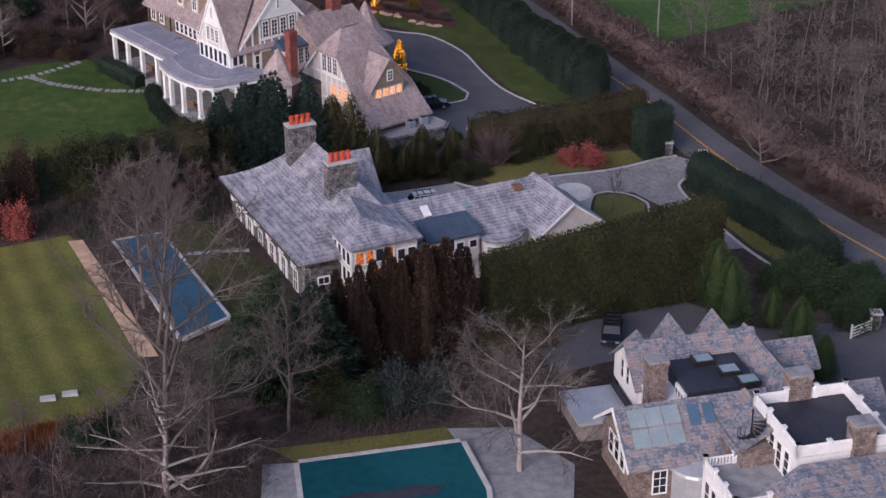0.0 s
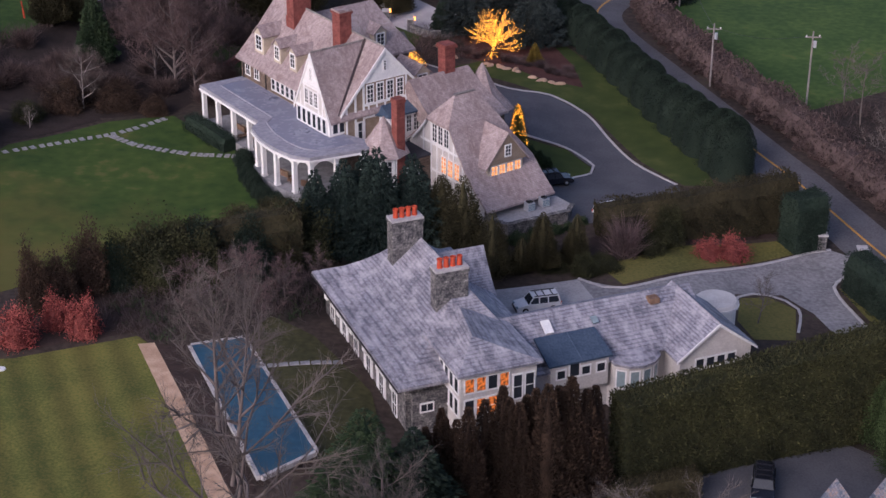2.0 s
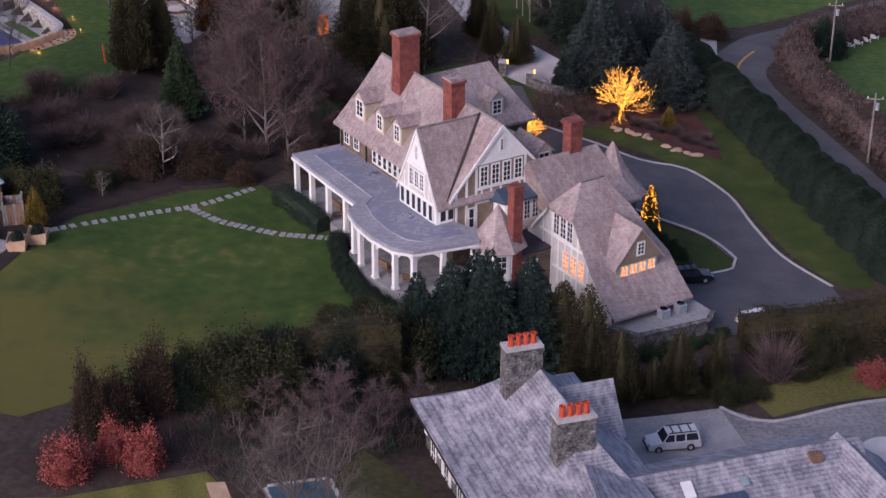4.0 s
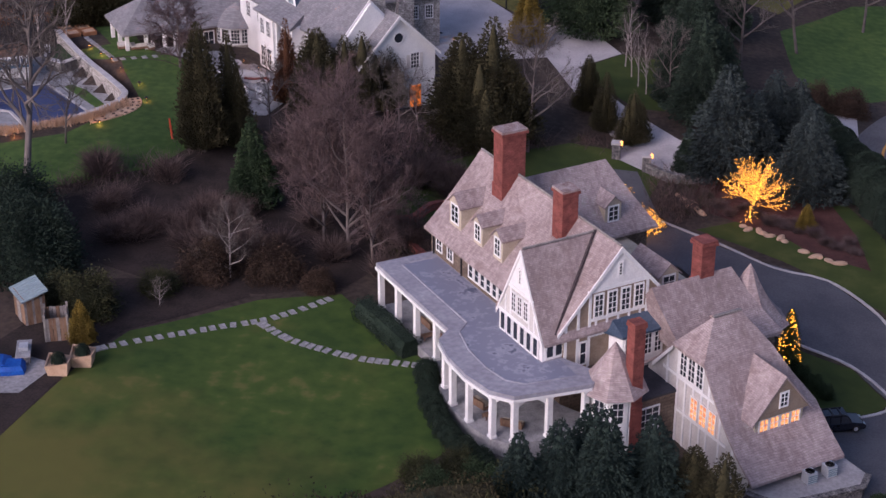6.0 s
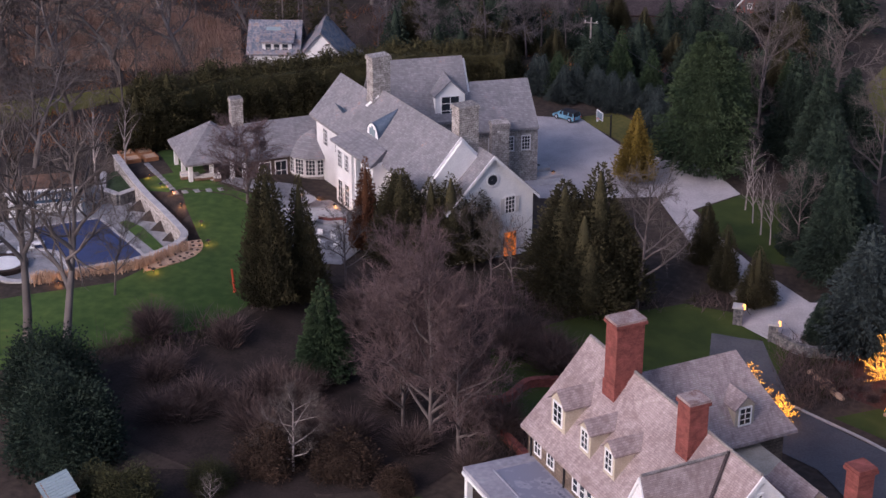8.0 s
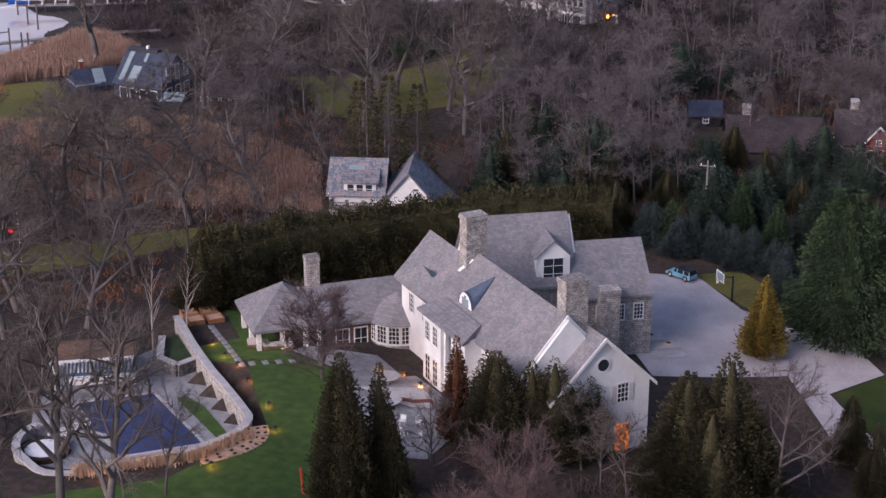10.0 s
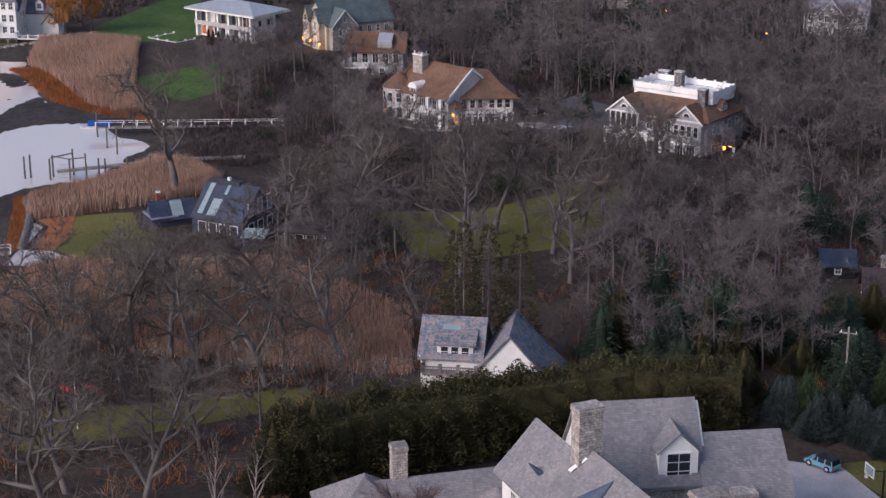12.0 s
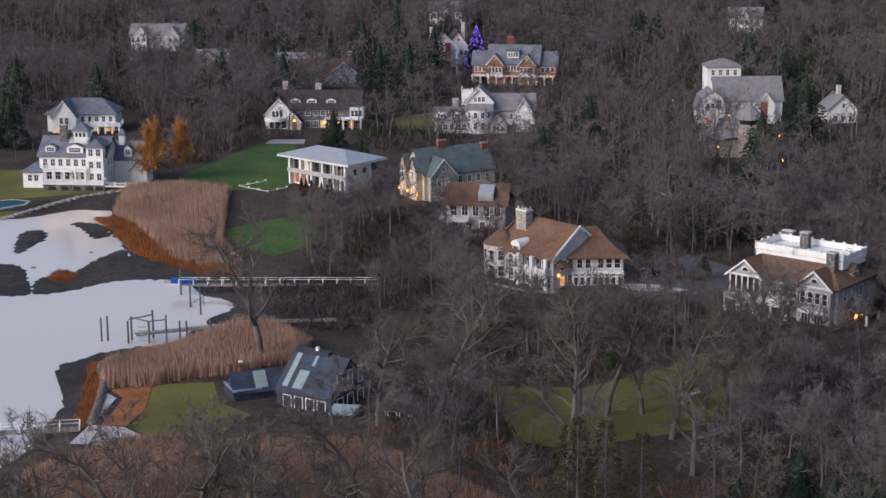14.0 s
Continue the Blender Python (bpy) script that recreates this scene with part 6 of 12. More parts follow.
# ---- the brown-roofed house on the shore ----
D = thing("shingle_house", "cream house with a sweeping brown shingle roof and white trim", "house", pose(-153.0, 485.7, -2.9, 0, 0, -25))
walls(D, -15.8, 0.0, 0.0, 14.1, -4, 6.4, pale_stucco, 11.2, "x", (0, 1))
roof_gable(D, -15.8, -0.2, -0.5, 14.6, 6.4, 11.6, "x", shingle_brown, 0.45, 0.35, flare=0.45)
for s in (-1, 1):
    part("barge_board", Geo().add([(0.3, 7.05 + s * 7.9, 6.0), (0.3, 7.05, 11.75), (0.3, 7.05, 11.1), (0.3, 7.05 + s * 7.9, 5.4), (0.05, 7.05 + s * 7.9, 6.0), (0.05, 7.05, 11.75), (0.05, 7.05, 11.1), (0.05, 7.05 + s * 7.9, 5.4)], [(0, 1, 2, 3), (4, 7, 6, 5), (0, 4, 5, 1), (2, 6, 7, 3)]), white, D)
part("hip", Geo().add([(-16.3, -0.9, 6.2), (-16.3, 15.0, 6.2), (-15.6, 7.05, 11.6), (-20.0, 1.5, 5.6), (-20.0, 12.5, 5.6)], [(0, 3, 2), (3, 4, 2), (4, 1, 2)]), shingle_brown, D, "hipped end of the brown roof")
# recessed balcony over two arches
# flat black sheet on the wall paints the shade of a balcony niche
part("recess_shade", Geo().box(-8.2, -0.9, -0.03, 0.02, 0.3, 5.9), black_paint, D, "black sheet painted for the shade behind the balcony")
part("balcony", Geo().box(-8.4, -0.6, -1.5, 0.05, 2.9, 3.2), white, D, "white balcony")
rail(D, [(-8.4, -0.05), (-8.4, -1.45), (-0.7, -1.45), (-0.7, -0.05)], 3.2, 0.95, 0.5, None, 2.6)
for x in (-8.2, -4.5, -0.8):
    column(D, x, -1.25, -1, 6.2, 0.3)
for xa, xb in ((-8.2, -4.5), (-4.5, -0.8)):
    g = Geo()
    for i in range(8):
        p, q = xa + (xb - xa) * i / 8, xa + (xb - xa) * (i + 1) / 8
        zp, zq = 1.7 + 0.9 * math.sin(math.pi * i / 8), 1.7 + 0.9 * math.sin(math.pi * (i + 1) / 8)
        g.add([(p, -1.5, zp), (q, -1.5, zq), (q, -1.5, 2.9), (p, -1.5, 2.9), (p, -1.2, zp), (q, -1.2, zq)], [(0, 1, 2, 3), (0, 4, 5, 1)])
    part("arch", g, pale_stucco, D, "stucco porch arch")
row(D, -7.8, -0.05, -1.2, -0.05, 3.4, "S", 4, 1.2, 2.2, 2, 2)
row(D, -7.8, -0.05, -1.2, -0.05, 0.4, "S", 3, 1.5, 2.0, 2, 2)
row(D, -12.4, -0.01, -8.8, -0.01, 3.4, "S", 2, 1.2, 1.9, 2, 2)
row(D, -12.4, -0.01, -8.8, -0.01, 0.2, "S", 2, 1.3, 2.3, 2, 3)
# arched dormer breaking the eaves
part("dormer", Geo().slab([(-10.9, -0.25), (-8.9, -0.25), (-8.9, 3.0), (-10.9, 3.0)], 5.0, 7.2).add([(-9.9 + 1.25 * math.cos(a * math.pi / 8), y, 7.2 + 1.2 * math.sin(a * math.pi / 8)) for y in (-0.5, 3.4) for a in range(9)], [(a, a + 1, a + 10, a + 9) for a in range(8)] + [tuple(range(9))]), white, D, "white arched dormer")
window(D, -9.9, -0.27, 5.3, "S", 1.5, 1.9, 3, 2)
# round bay at the west end
part("bay", Geo().spin([(3.4, -4), (3.4, 6.2), (3.75, 6.2), (3.75, 6.45)], -16.0, 1.8, 14), pale_stucco, D, "round stucco bay")
part("bay_roof", Geo().spin([(3.8, 6.46), (2.4, 7.6), (0.02, 9.6)], -16.0, 1.8, 14), shingle_brown, D)
for i in range(5):
    a = radians(185 + i * 32)
    for z, hh in ((0.4, 2.2), (3.6, 2.0)):
        window(D, -16.0 + 3.42 * math.cos(a), 1.8 + 3.42 * math.sin(a), z, math.degrees(a) + 90, 1.2, hh, 1, 2, lit_pane if i == 2 and z < 1 else None)
# east gable wall
row(D, 0.01, 1.4, 0.01, 5.6, 3.6, "E", 2, 1.2, 1.9, 2, 2)
row(D, 0.01, 1.4, 0.01, 5.6, 0.5, "E", 2, 1.2, 2.0, 2, 2, lit=(0,))
part("porch_hood", Geo().add([(0, 0.2, 5.1), (2.0, 0.6, 4.6), (2.0, 3.2, 4.6), (0, 3.6, 5.1), (0, 1.9, 5.9)], [(0, 1, 4), (1, 2, 4), (2, 3, 4), (0, 3, 2, 1)]), shingle_brown, D)
part("wall_lamp", Geo().box(0.05, 0.35, 1.2, 1.5, 2.6, 3.0), bulb_warm, D, "glowing wall lantern")
# angled wing with the glazed ground floor
D2 = Wing(D, pose(0.4, 4.8, 0, 0, 0, 48))
walls(D2, 0, 9.8, 0, 9.5, -4, 6.0, pale_stucco)
roof_hip(D2, -0.6, 10.2, -0.3, 9.9, 6.0, 10.8, ((2.2, 5.2), (5.0, 5.2)), shingle_brown, 0.6, 0.35, flare=0.5)
part("sun_room", Geo().box(-0.1, 9.9, -0.5, 0.1, -3, 3.1), white, D2, "white glazed ground-floor bay")
row(D2, 0.1, -0.52, 9.7, -0.52, 0.5, "S", 8, 0.8, 1.6, 1, 1)
row(D2, 0.1, -0.52, 9.7, -0.52, 2.25, "S", 8, 0.8, 0.5, 2, 1)
row(D2, 0.6, -0.01, 3.8, -0.01, 3.7, "S", 2, 1.1, 1.8, 1, 2)
row(D2, 4.6, -0.01, 9.4, -0.01, 3.7, "S", 3, 1.2, 1.9, 1, 2)
row(D2, 9.81, 1, 9.81, 8.5, 3.7, "E", 3, 1.1, 1.8, 1, 2)
for x, y in ((0.05, -0.1), (9.75, -0.1)):
    part("downpipe", Geo().tube((x, y, 0), (x, y, 5.9), 0.08, 0.08), grey_wood, D2)
chimney(D, -13.0, 5.0, 5, 13.2, 2.8, 1.8, pale_stone, white, 0, "x", 0.12, "rubble stone chimney with a little roof")
for x, y in ((-14.1, 4.4), (-11.9, 4.4), (-14.1, 5.6), (-11.9, 5.6)):
    part("chimney_leg", Geo().box(x - 0.1, x + 0.1, y - 0.1, y + 0.1, 13.2, 14.0), white, D)
part("chimney_hood", Geo().add([(-14.8, 3.8, 14.0), (-11.2, 3.8, 14.0), (-11.2, 6.2, 14.0), (-14.8, 6.2, 14.0), (-13.0, 3.8, 15.4), (-13.0, 6.2, 15.4)], [(0, 1, 4), (2, 3, 5), (0, 4, 5, 3), (1, 2, 5, 4), (0, 3, 2, 1)]), shingle_dark, D)
part("terrace_wall", Geo().slab([(-13, -5.2), (-2, -4.6), (1.5, -1.5), (1.5, 0), (-0.5, 0), (-2.6, -3.8), (-13, -4.4)], -4, 0.2), pale_stone, D, "curved rubble terrace wall")
# shaded rear wing on the slope to the west
R = thing("shingle_house", "grey shingled house with a brown roof behind bare trees", "house", pose(-192.4, 526.5, -3.2, 0, 0, 14))
walls(R, 0, 13, 0, 9, -4, 6.4, grey_shingle, 9.6, "x", (1, 1))
roof_gable(R, -0.3, 13.3, -0.3, 9.3, 6.4, 10.2, "x", shingle_brown, 0.4, 0.3, flare=0.3)
part("zinc_roof", Geo().add([(7, 0.2, 8.6), (10.4, 0.2, 8.6), (10.4, 4.0, 10.0), (7, 4.0, 10.0), (7, 0.2, 7.0), (10.4, 0.2, 7.0)], [(0, 1, 2, 3), (0, 4, 5, 1)]), tin, R, "pale zinc lean-to roof")
row(R, 0.5, -0.01, 12.5, -0.01, 3.6, "S", 5, 1.4, 2.2, 2, 2)
row(R, 0.5, -0.01, 12.5, -0.01, 0.4, "S", 4, 1.2, 2.0, 2, 2)
part("balcony", Geo().box(-1, 5, -2.2, 0, 2.6, 2.9), white, R)
rail(R, [(-1, 0), (-1, -2.1), (5, -2.1), (5, 0)], 2.9, 0.9, 0.4)

# ---- the flat-roofed white house ----
E = thing("modern_house", "white flat-roofed two-storey house with long balconies", "house", pose(-252.7, 560.2, -3.0, 0, 0, -18))
walls(E, 3.0, 22.0, 2.4, 11.0, -2, 7.2, white)
roof_hip(E, 0.6, 24.4, 0.2, 13.2, 7.5, 9.6, ((8, 6.6), (17, 6.6)), tin, 0.4, 0.35)
part("roof_edge", Geo().box(0.1, 24.9, -0.3, 13.7, 6.95, 7.2), white, E, "thick white roof edge")
part("balcony", Geo().box(2.6, 22.5, 0.9, 2.4, 3.1, 3.45), grey_shingle, E, "long grey balcony front")
part("balcony_front", Geo().box(2.6, 22.5, 0.84, 0.94, 3.45, 4.2), grey_shingle, E)
for i in range(6):
    part("pier", Geo().box(2.8 + i * 3.85, 3.35 + i * 3.85, 1.1, 2.45, -1, 7.0), white, E)
row(E, 3.5, 2.38, 21.9, 2.38, 3.9, "S", 10, 1.5, 2.7, 1, 1, trim_fill=grey_wood)
row(E, 3.5, 2.38, 21.9, 2.38, 0.4, "S", 8, 1.7, 2.4, 1, 1, lit=(0, 1), litmat=dim_pane)
part("curtain", Geo().box(6.8, 8.8, 2.26, 2.36, 3.8, 6.8), white, E)
row(E, 2.99, 10, 2.99, 3.4, 3.8, "W", 3, 1.6, 2.6, 1, 1)
row(E, 22.01, 3.4, 22.01, 10, 3.8, "E", 2, 1.2, 1.6, 1, 1)
part("deck", Geo().box(-4.0, 6.4, -9.5, -0.5, -3.0, -0.6), pale_stucco, E, "raised pale pool deck")
part("spa_cover", Geo().box(-1.0, 5.4, -8.6, -2.4, -0.6, -0.35), lead_porch, E, "grey-blue pool cover on the deck")
rail(E, [(-3.9, -0.6), (-3.9, -9.4), (6.3, -9.4), (6.3, -3)], -0.6, 0.8, 0.15)

# ---- the dark shore house ----
F = thing("dark_house", "navy boarded shore house with steep roofs and long skylights", "house", pose(-170.8, 408.4, -4.2, 0, 0, -8))
walls(F, 0.0, 10.2, 0.0, 10.4, -2, 3.0, navy_wall, 7.6, "x", (1, 1))
roof_gable(F, 0.0, 10.2, -0.2, 10.6, 3.0, 8.0, "x", navy_slate, 0.15, 0.2)


def pitch_light(h, x0, x1, y0, y1, zf, label="long pale roof light", bars=0):
    part("skylight", Geo().add([(x0, y0, zf(y0)), (x1, y0, zf(y0)), (x1, y1, zf(y1)), (x0, y1, zf(y1)), (x0, y0, zf(y0) - 0.15), (x1, y0, zf(y0) - 0.15), (x1, y1, zf(y1) - 0.15), (x0, y1, zf(y1) - 0.15)], [(0, 1, 2, 3), (0, 4, 5, 1), (1, 5, 6, 2), (2, 6, 7, 3), (3, 7, 4, 0)]), glass_pale, h, label)
    for i in range(1, bars + 1):
        y = y0 + (y1 - y0) * i / (bars + 1)
        part("glazing_bar", Geo().add([(x0, y - 0.05, zf(y - 0.05) + 0.04), (x1, y - 0.05, zf(y - 0.05) + 0.04), (x1, y + 0.05, zf(y + 0.05) + 0.04), (x0, y + 0.05, zf(y + 0.05) + 0.04)], [(0, 1, 2, 3)]), grey_wood, h)


zf = lambda y: 3.0 + 5.0 * (y + 0.2) / 5.4 + 0.16
pitch_light(F, 0.9, 1.9, 0.3, 4.7, zf, bars=4)
pitch_light(F, 2.8, 4.6, 0.2, 2.6, zf, bars=2)
pitch_light(F, 4.4, 5.0, 3.4, 4.9, zf)
part("ridge_lantern", Geo().box(0.4, 6.6, 4.7, 6.1, 7.6, 8.35), flat_roof, F, "dark flat ridge lantern")
part("flue", Geo().box(4.0, 4.5, 5.0, 5.5, 8.0, 8.9), white, F)
row(F, 10.21, 1.0, 10.21, 9.4, 3.6, "E", 3, 1.3, 2.6, 1, 2, pane=glass_pale)
row(F, 10.21, 1.0, 10.21, 9.4, 0.2, "E", 3, 1.6, 2.2, 1, 1)
row(F, 1.0, -0.02, 9.5, -0.02, 0.3, "S", 4, 1.5, 2.0, 1, 1)
F2 = Wing(F, pose(-6.6, -1.6, 0, 0, 0, 50))
walls(F2, -0.4, 7.4, 0.0, 5.6, -2, 1.6, navy_wall, 3.6, "x", (1, 1))
roof_gable(F2, -0.4, 7.4, -0.2, 5.8, 1.6, 4.2, "x", navy_slate, 0.15)
zf = lambda y: 1.6 + 2.6 * (y + 0.2) / 3.0 + 0.14
pitch_light(F2, 3.2, 5.2, 0.2, 2.5, zf, "pale roof light", 2)
chimney(F2, 1.6, 3.6, 2, 5.6, 0.6, 0.6, red_brick, white, 0, "x", 0.05)
part("lean_to", Geo().slab([(-11.0, 1.0), (-6.5, -2.0), (-4.0, 1.5), (-8.5, 4.5)], -2, 1.8), navy_wall, F, "low flat-roofed navy annexe")
part("lean_to_roof", Geo().slab([(-11.2, 1.0), (-6.5, -2.3), (-3.8, 1.5), (-8.5, 4.8)], 1.8, 2.0), lead_wet, F)
part("porch_glass", Geo().add([(11.4, -2.6, 1.6), (15.2, -1.2, 1.6), (15.0, 0.8, 2.6), (11.2, -0.6, 2.6), (11.4, -2.6, 1.4), (15.2, -1.2, 1.4)], [(0, 1, 2, 3), (0, 4, 5, 1)]), glass_pale, F, "sloping glass porch roof")
part("porch_wall", Geo().slab([(10.3, -2.4), (15.0, -1.0), (15.0, 2.0), (10.3, 2.0)], -2, 1.4), navy_wall, F)
F3 = Wing(F, pose(16.5, 1.5, 0, 0, 0, 14))
walls(F3, 0, 8.6, 0, 6, -2, 2.4, navy_wall)
roof_hip(F3, 0, 8.6, 0, 6, 2.4, 4.0, ((3, 3), (5.6, 3)), shingle_dark, 0.8, 0.2)
row(F3, 0.6, -0.01, 8.0, -0.01, 0.2, "S", 4, 1.4, 1.8, 1, 1)

# ---- the grey shingle house with the roof deck ----
K = thing("grey_house", "grey shingled house with brown roofs, white porches and roof deck", "house", pose(-118.0, 480.0, -1.6, 0, 0, -17))
walls(K, 0.3, 21.0, 1.6, 15.5, -3, 7.3, grey_shingle)
roof_hip(K, 0.0, 21.3, 0.9, 16.0, 7.3, 10.8, ((5.0, 7.0), (16.5, 7.0)), shingle_brown, 0.45, 0.3)
part("deck", Geo().box(2.4, 19.6, 5.6, 14.2, 9.4, 10.7), white, K, "white roof deck")
rail(K, [(2.4, 14.2), (2.4, 5.6), (9.8, 5.6), (10.6, 5.6), (19.6, 5.6), (19.6, 14.2), (2.4, 14.2)], 10.7, 1.25, 1.0, None, 2.1)
for x, half in ((3.6, 3.3), (17.2, 3.2)):
    walls(K, x - half, x + half, 0.0, 4, -3, 7.2, grey_shingle, 9.7, "y", (1, 0))
    roof_gable(K, x - half - 0.2, x + half + 0.2, 0.0, 7, 7.2, 10.1, "y", shingle_brown, 0.4, 0.25)
    verge(K, "S", -0.45, x, half + 0.2, 7.2, 10.1, 0.32, 0.4)
    part("gable_band", Geo().box(x - half - 0.1, x + half + 0.1, -0.12, 0.0, 6.9, 7.25), white, K)
    part("lunette", Geo().spin([(0.02, 0), (0.6, 0)], 0, 0, 12, 0, math.pi), glass, K, "half-round gable window", pose(x, -0.05, 7.9, 90, 0, 0))
    part("lunette_frame", Geo().spin([(0.62, 0), (0.62, 0.08), (0.82, 0.08), (0.82, 0)], 0, 0, 12, 0, math.pi), white, K, "", pose(x, -0.05, 7.9, 90, 0, 0))
# screened loggia upstairs, open porch below; their shade is painted as black sheets
part("loggia_shade", Geo().box(0.6, 6.6, -0.04, 0.03, 4.4, 6.8), black_paint, K, "black sheet painted for the shade behind the upstairs posts")
for i in range(6):
    part("loggia_post", Geo().box(0.5 + i * 1.2, 0.75 + i * 1.2, -0.16, 0.0, 3.4, 6.9), white, K)
part("balcony_front", Geo().box(0.2, 12.9, -1.7, -1.55, 3.0, 4.1), white, K, "white panelled balcony front")
part("balcony", Geo().box(0.2, 12.9, -1.6, 1.6, 2.7, 3.05), white, K, "white balcony floor")
for x in (0.5, 3.2, 6.4, 9.6, 12.6):
    column(K, x, -1.4, -3, 2.8, 0.24)
row(K, 7.4, 1.59, 13.4, 1.59, 4.0, "S", 3, 1.3, 2.3, 2, 2)
row(K, 14.4, -0.01, 20.0, -0.01, 4.1, "S", 4, 1.0, 2.1, 1, 2)
row(K, 0.8, 0.0, 6.4, 0.0, -0.2, "S", 4, 1.0, 2.3, 1, 2)
row(K, 14.6, -0.01, 19.6, -0.01, 0.3, "S", 2, 1.8, 2.0, 3, 1)
part("window_band", Geo().box(14.2, 20.2, -0.1, 0, 2.4, 2.8), white, K)
# black sheet in place of the porch's shaded depth
part("porch_shade", Geo().box(7.0, 11.8, 1.5, 1.65, -1, 2.3), black_paint, K, "black sheet painted for the shade inside the porch")
row(K, 21.01, 2.6, 21.01, 14.5, 4.3, "E", 4, 1.1, 1.8, 2, 2)
row(K, 21.01, 2.6, 21.01, 10.5, 0.6, "E", 3, 1.1, 1.8, 2, 2)
dormer(K, 20.6, 8.5, 7.6, "E", 2.6, 1.4, 3.0, grey_shingle, shingle_brown, 2, 2)
chimney(K, 3.6, 15.2, 6, 12.6, 2.2, 1.2, grey_stone, kerbstone, 0, "x", 0.1, "broad grey stone chimney")
chimney(K, 9.2, 11.2, 8, 13.8, 1.6, 1.3, grey_stone, kerbstone, 0, "x", 0.1, "grey stone chimney")
chimney(K, 18.0, 4.6, 7, 12.6, 1.6, 1.3, grey_stone, kerbstone, 0, "x", 0.1, "grey stone chimney")
part("porch_hood", Geo().add([(21, 4, 3.2), (25.5, 4, 2.4), (25.5, 9, 2.4), (21, 9, 3.2), (21, 6.5, 4.6), (24.2, 6.5, 4.2)], [(0, 1, 5, 4), (1, 2, 5), (2, 3, 4, 5), (0, 3, 2, 1)]), shingle_dark, K, "dark hipped entrance roof")
for x, y in ((25.2, 4.3), (25.2, 8.7)):
    column(K, x, y, -3, 2.4, 0.18)
for y in (5.0, 7.6):
    part("wall_lamp", Geo().box(22.6, 23.0, y - 0.2, y + 0.2, 1.4, 2.0), bulb_warm, K, "glowing wall lantern")
part("stone_terrace", Geo().slab([(-3, -4.5), (0, -1.7), (13, -1.7), (13.5, -8), (9, -11), (3, -10)], -4, -1.0), bluestone, K, "blue-grey stone terrace")
part("terrace_wall", Geo().slab([(-4, -12), (14.5, -13.5), (14.5, -12.9), (-4, -11.4)], -4, -1.4), grey_stone, K, "grey stone terrace wall")
for i in range(4):
    part("terrace_step", Geo().box(4.5, 9.5, -12.0 - i * 0.5, -11.5 - i * 0.5, -4, -1.5 - i * 0.3), grey_stone, K)


# ---- houses round the creek and up the hillside ----
def block(h, x0, x1, y0, y1, eave, ridge, wmat, rmat, along="x", over=0.4, ends=(1, 1), base=-2):
    """A plain gabled volume: walls and roof."""
    walls(h, x0, x1, y0, y1, base, eave, wmat, ridge - 0.25, along, ends)
    roof_gable(h, x0 - 0.1, x1 + 0.1, y0 - 0.1, y1 + 0.1, eave, ridge, along, rmat, over, 0.25)


def front_gable(h, c, half, y0, y1, eave, ridge, wmat, rmat):
    """A gable looking forward out of a long roof, with its barge boards."""
    block(h, c - half, c + half, y0, y1, eave, ridge, wmat, rmat, "y", 0.3, (1, 0))
    verge(h, "S", y0 - 0.43, c, half + 0.1, eave, ridge, 0.3, 0.3)


V = thing("white_villa", "tall white shore house with dormers, cupola and long porch", "house", pose(-297.8, 536.6, -3.6, 0, 0, 17))
block(V, -8.5, 8.5, 0.8, 11.4, 8.4, 12.5, white, slate_blue)
block(V, 7.0, 15.5, 7.5, 14.5, 6.6, 10.6, white, slate_blue)
block(V, 13.2, 17.2, 6.4, 12.0, 4.0, 6.4, white, slate_blue, "y")
dormer(V, 12.2, 7.6, 7.4, "S", 2.0, 1.7, 2.5, white, slate_blue, 2, 2)
part("left_wing", Geo().box(-12.6, -7.4, -0.2, 6.5, -2, 4.4), white, V)
roof_hip(V, -12.7, -7.4, -0.3, 6.6, 4.4, 6.2, ((-10.2, 2.6), (-9.6, 4.2)), slate_blue, 0.4)
row(V, -11.6, -0.21, -8.4, -0.21, 2.0, "S", 2, 1.1, 1.6, 2, 2)
part("bay", Geo().box(4.3, 8.5, -1.4, 1.0, -2, 11.0), white, V)
roof_hip(V, 4.2, 8.6, -1.5, 5, 11.0, 12.6, ((6.2, 0.8), (6.6, 3.8)), slate_blue, 0.35)
for z in (2.6, 5.6, 8.7):
    row(V, 4.5, -1.41, 8.3, -1.41, z, "S", 2, 1.2, 1.8, 2, 2)
row(V, -8.0, 0.79, 3.8, 0.79, 5.7, "S", 6, 1.15, 1.8, 2, 2)
row(V, -7.2, 0.79, 3.8, 0.79, 2.3, "S", 5, 1.4, 2.2, 2, 2)
for z in (2.6, 5.6):
    row(V, 8.51, 1.8, 8.51, 10.6, z, "E", 4, 1.0, 1.8, 2, 2)
row(V, 8.51, 4.4, 8.51, 7.8, 9.0, "E", 2, 0.9, 1.5, 2, 2)
dormer(V, -5.8, 1.6, 9.0, "S", 2.6, 1.5, 3.0, white, slate_blue, 3, 2, rise=0.5, ww=2.0)
dormer(V, 0.6, 1.3, 8.9, "S", 4.2, 1.6, 3.6, white, slate_blue, 5, 2, rise=0.9, ww=3.0)
part("belvedere", Geo().box(-0.2, 3.4, 3.2, 6.6, 10, 14.4), white, V, "white roof belvedere")
roof_hip(V, -0.3, 3.5, 3.1, 6.7, 14.4, 16.2, ((1.5, 4.8), (1.7, 5.0)), slate_blue, 0.35)
row(V, 0.1, 3.19, 3.1, 3.19, 12.6, "S", 3, 0.8, 1.2, 1, 1)
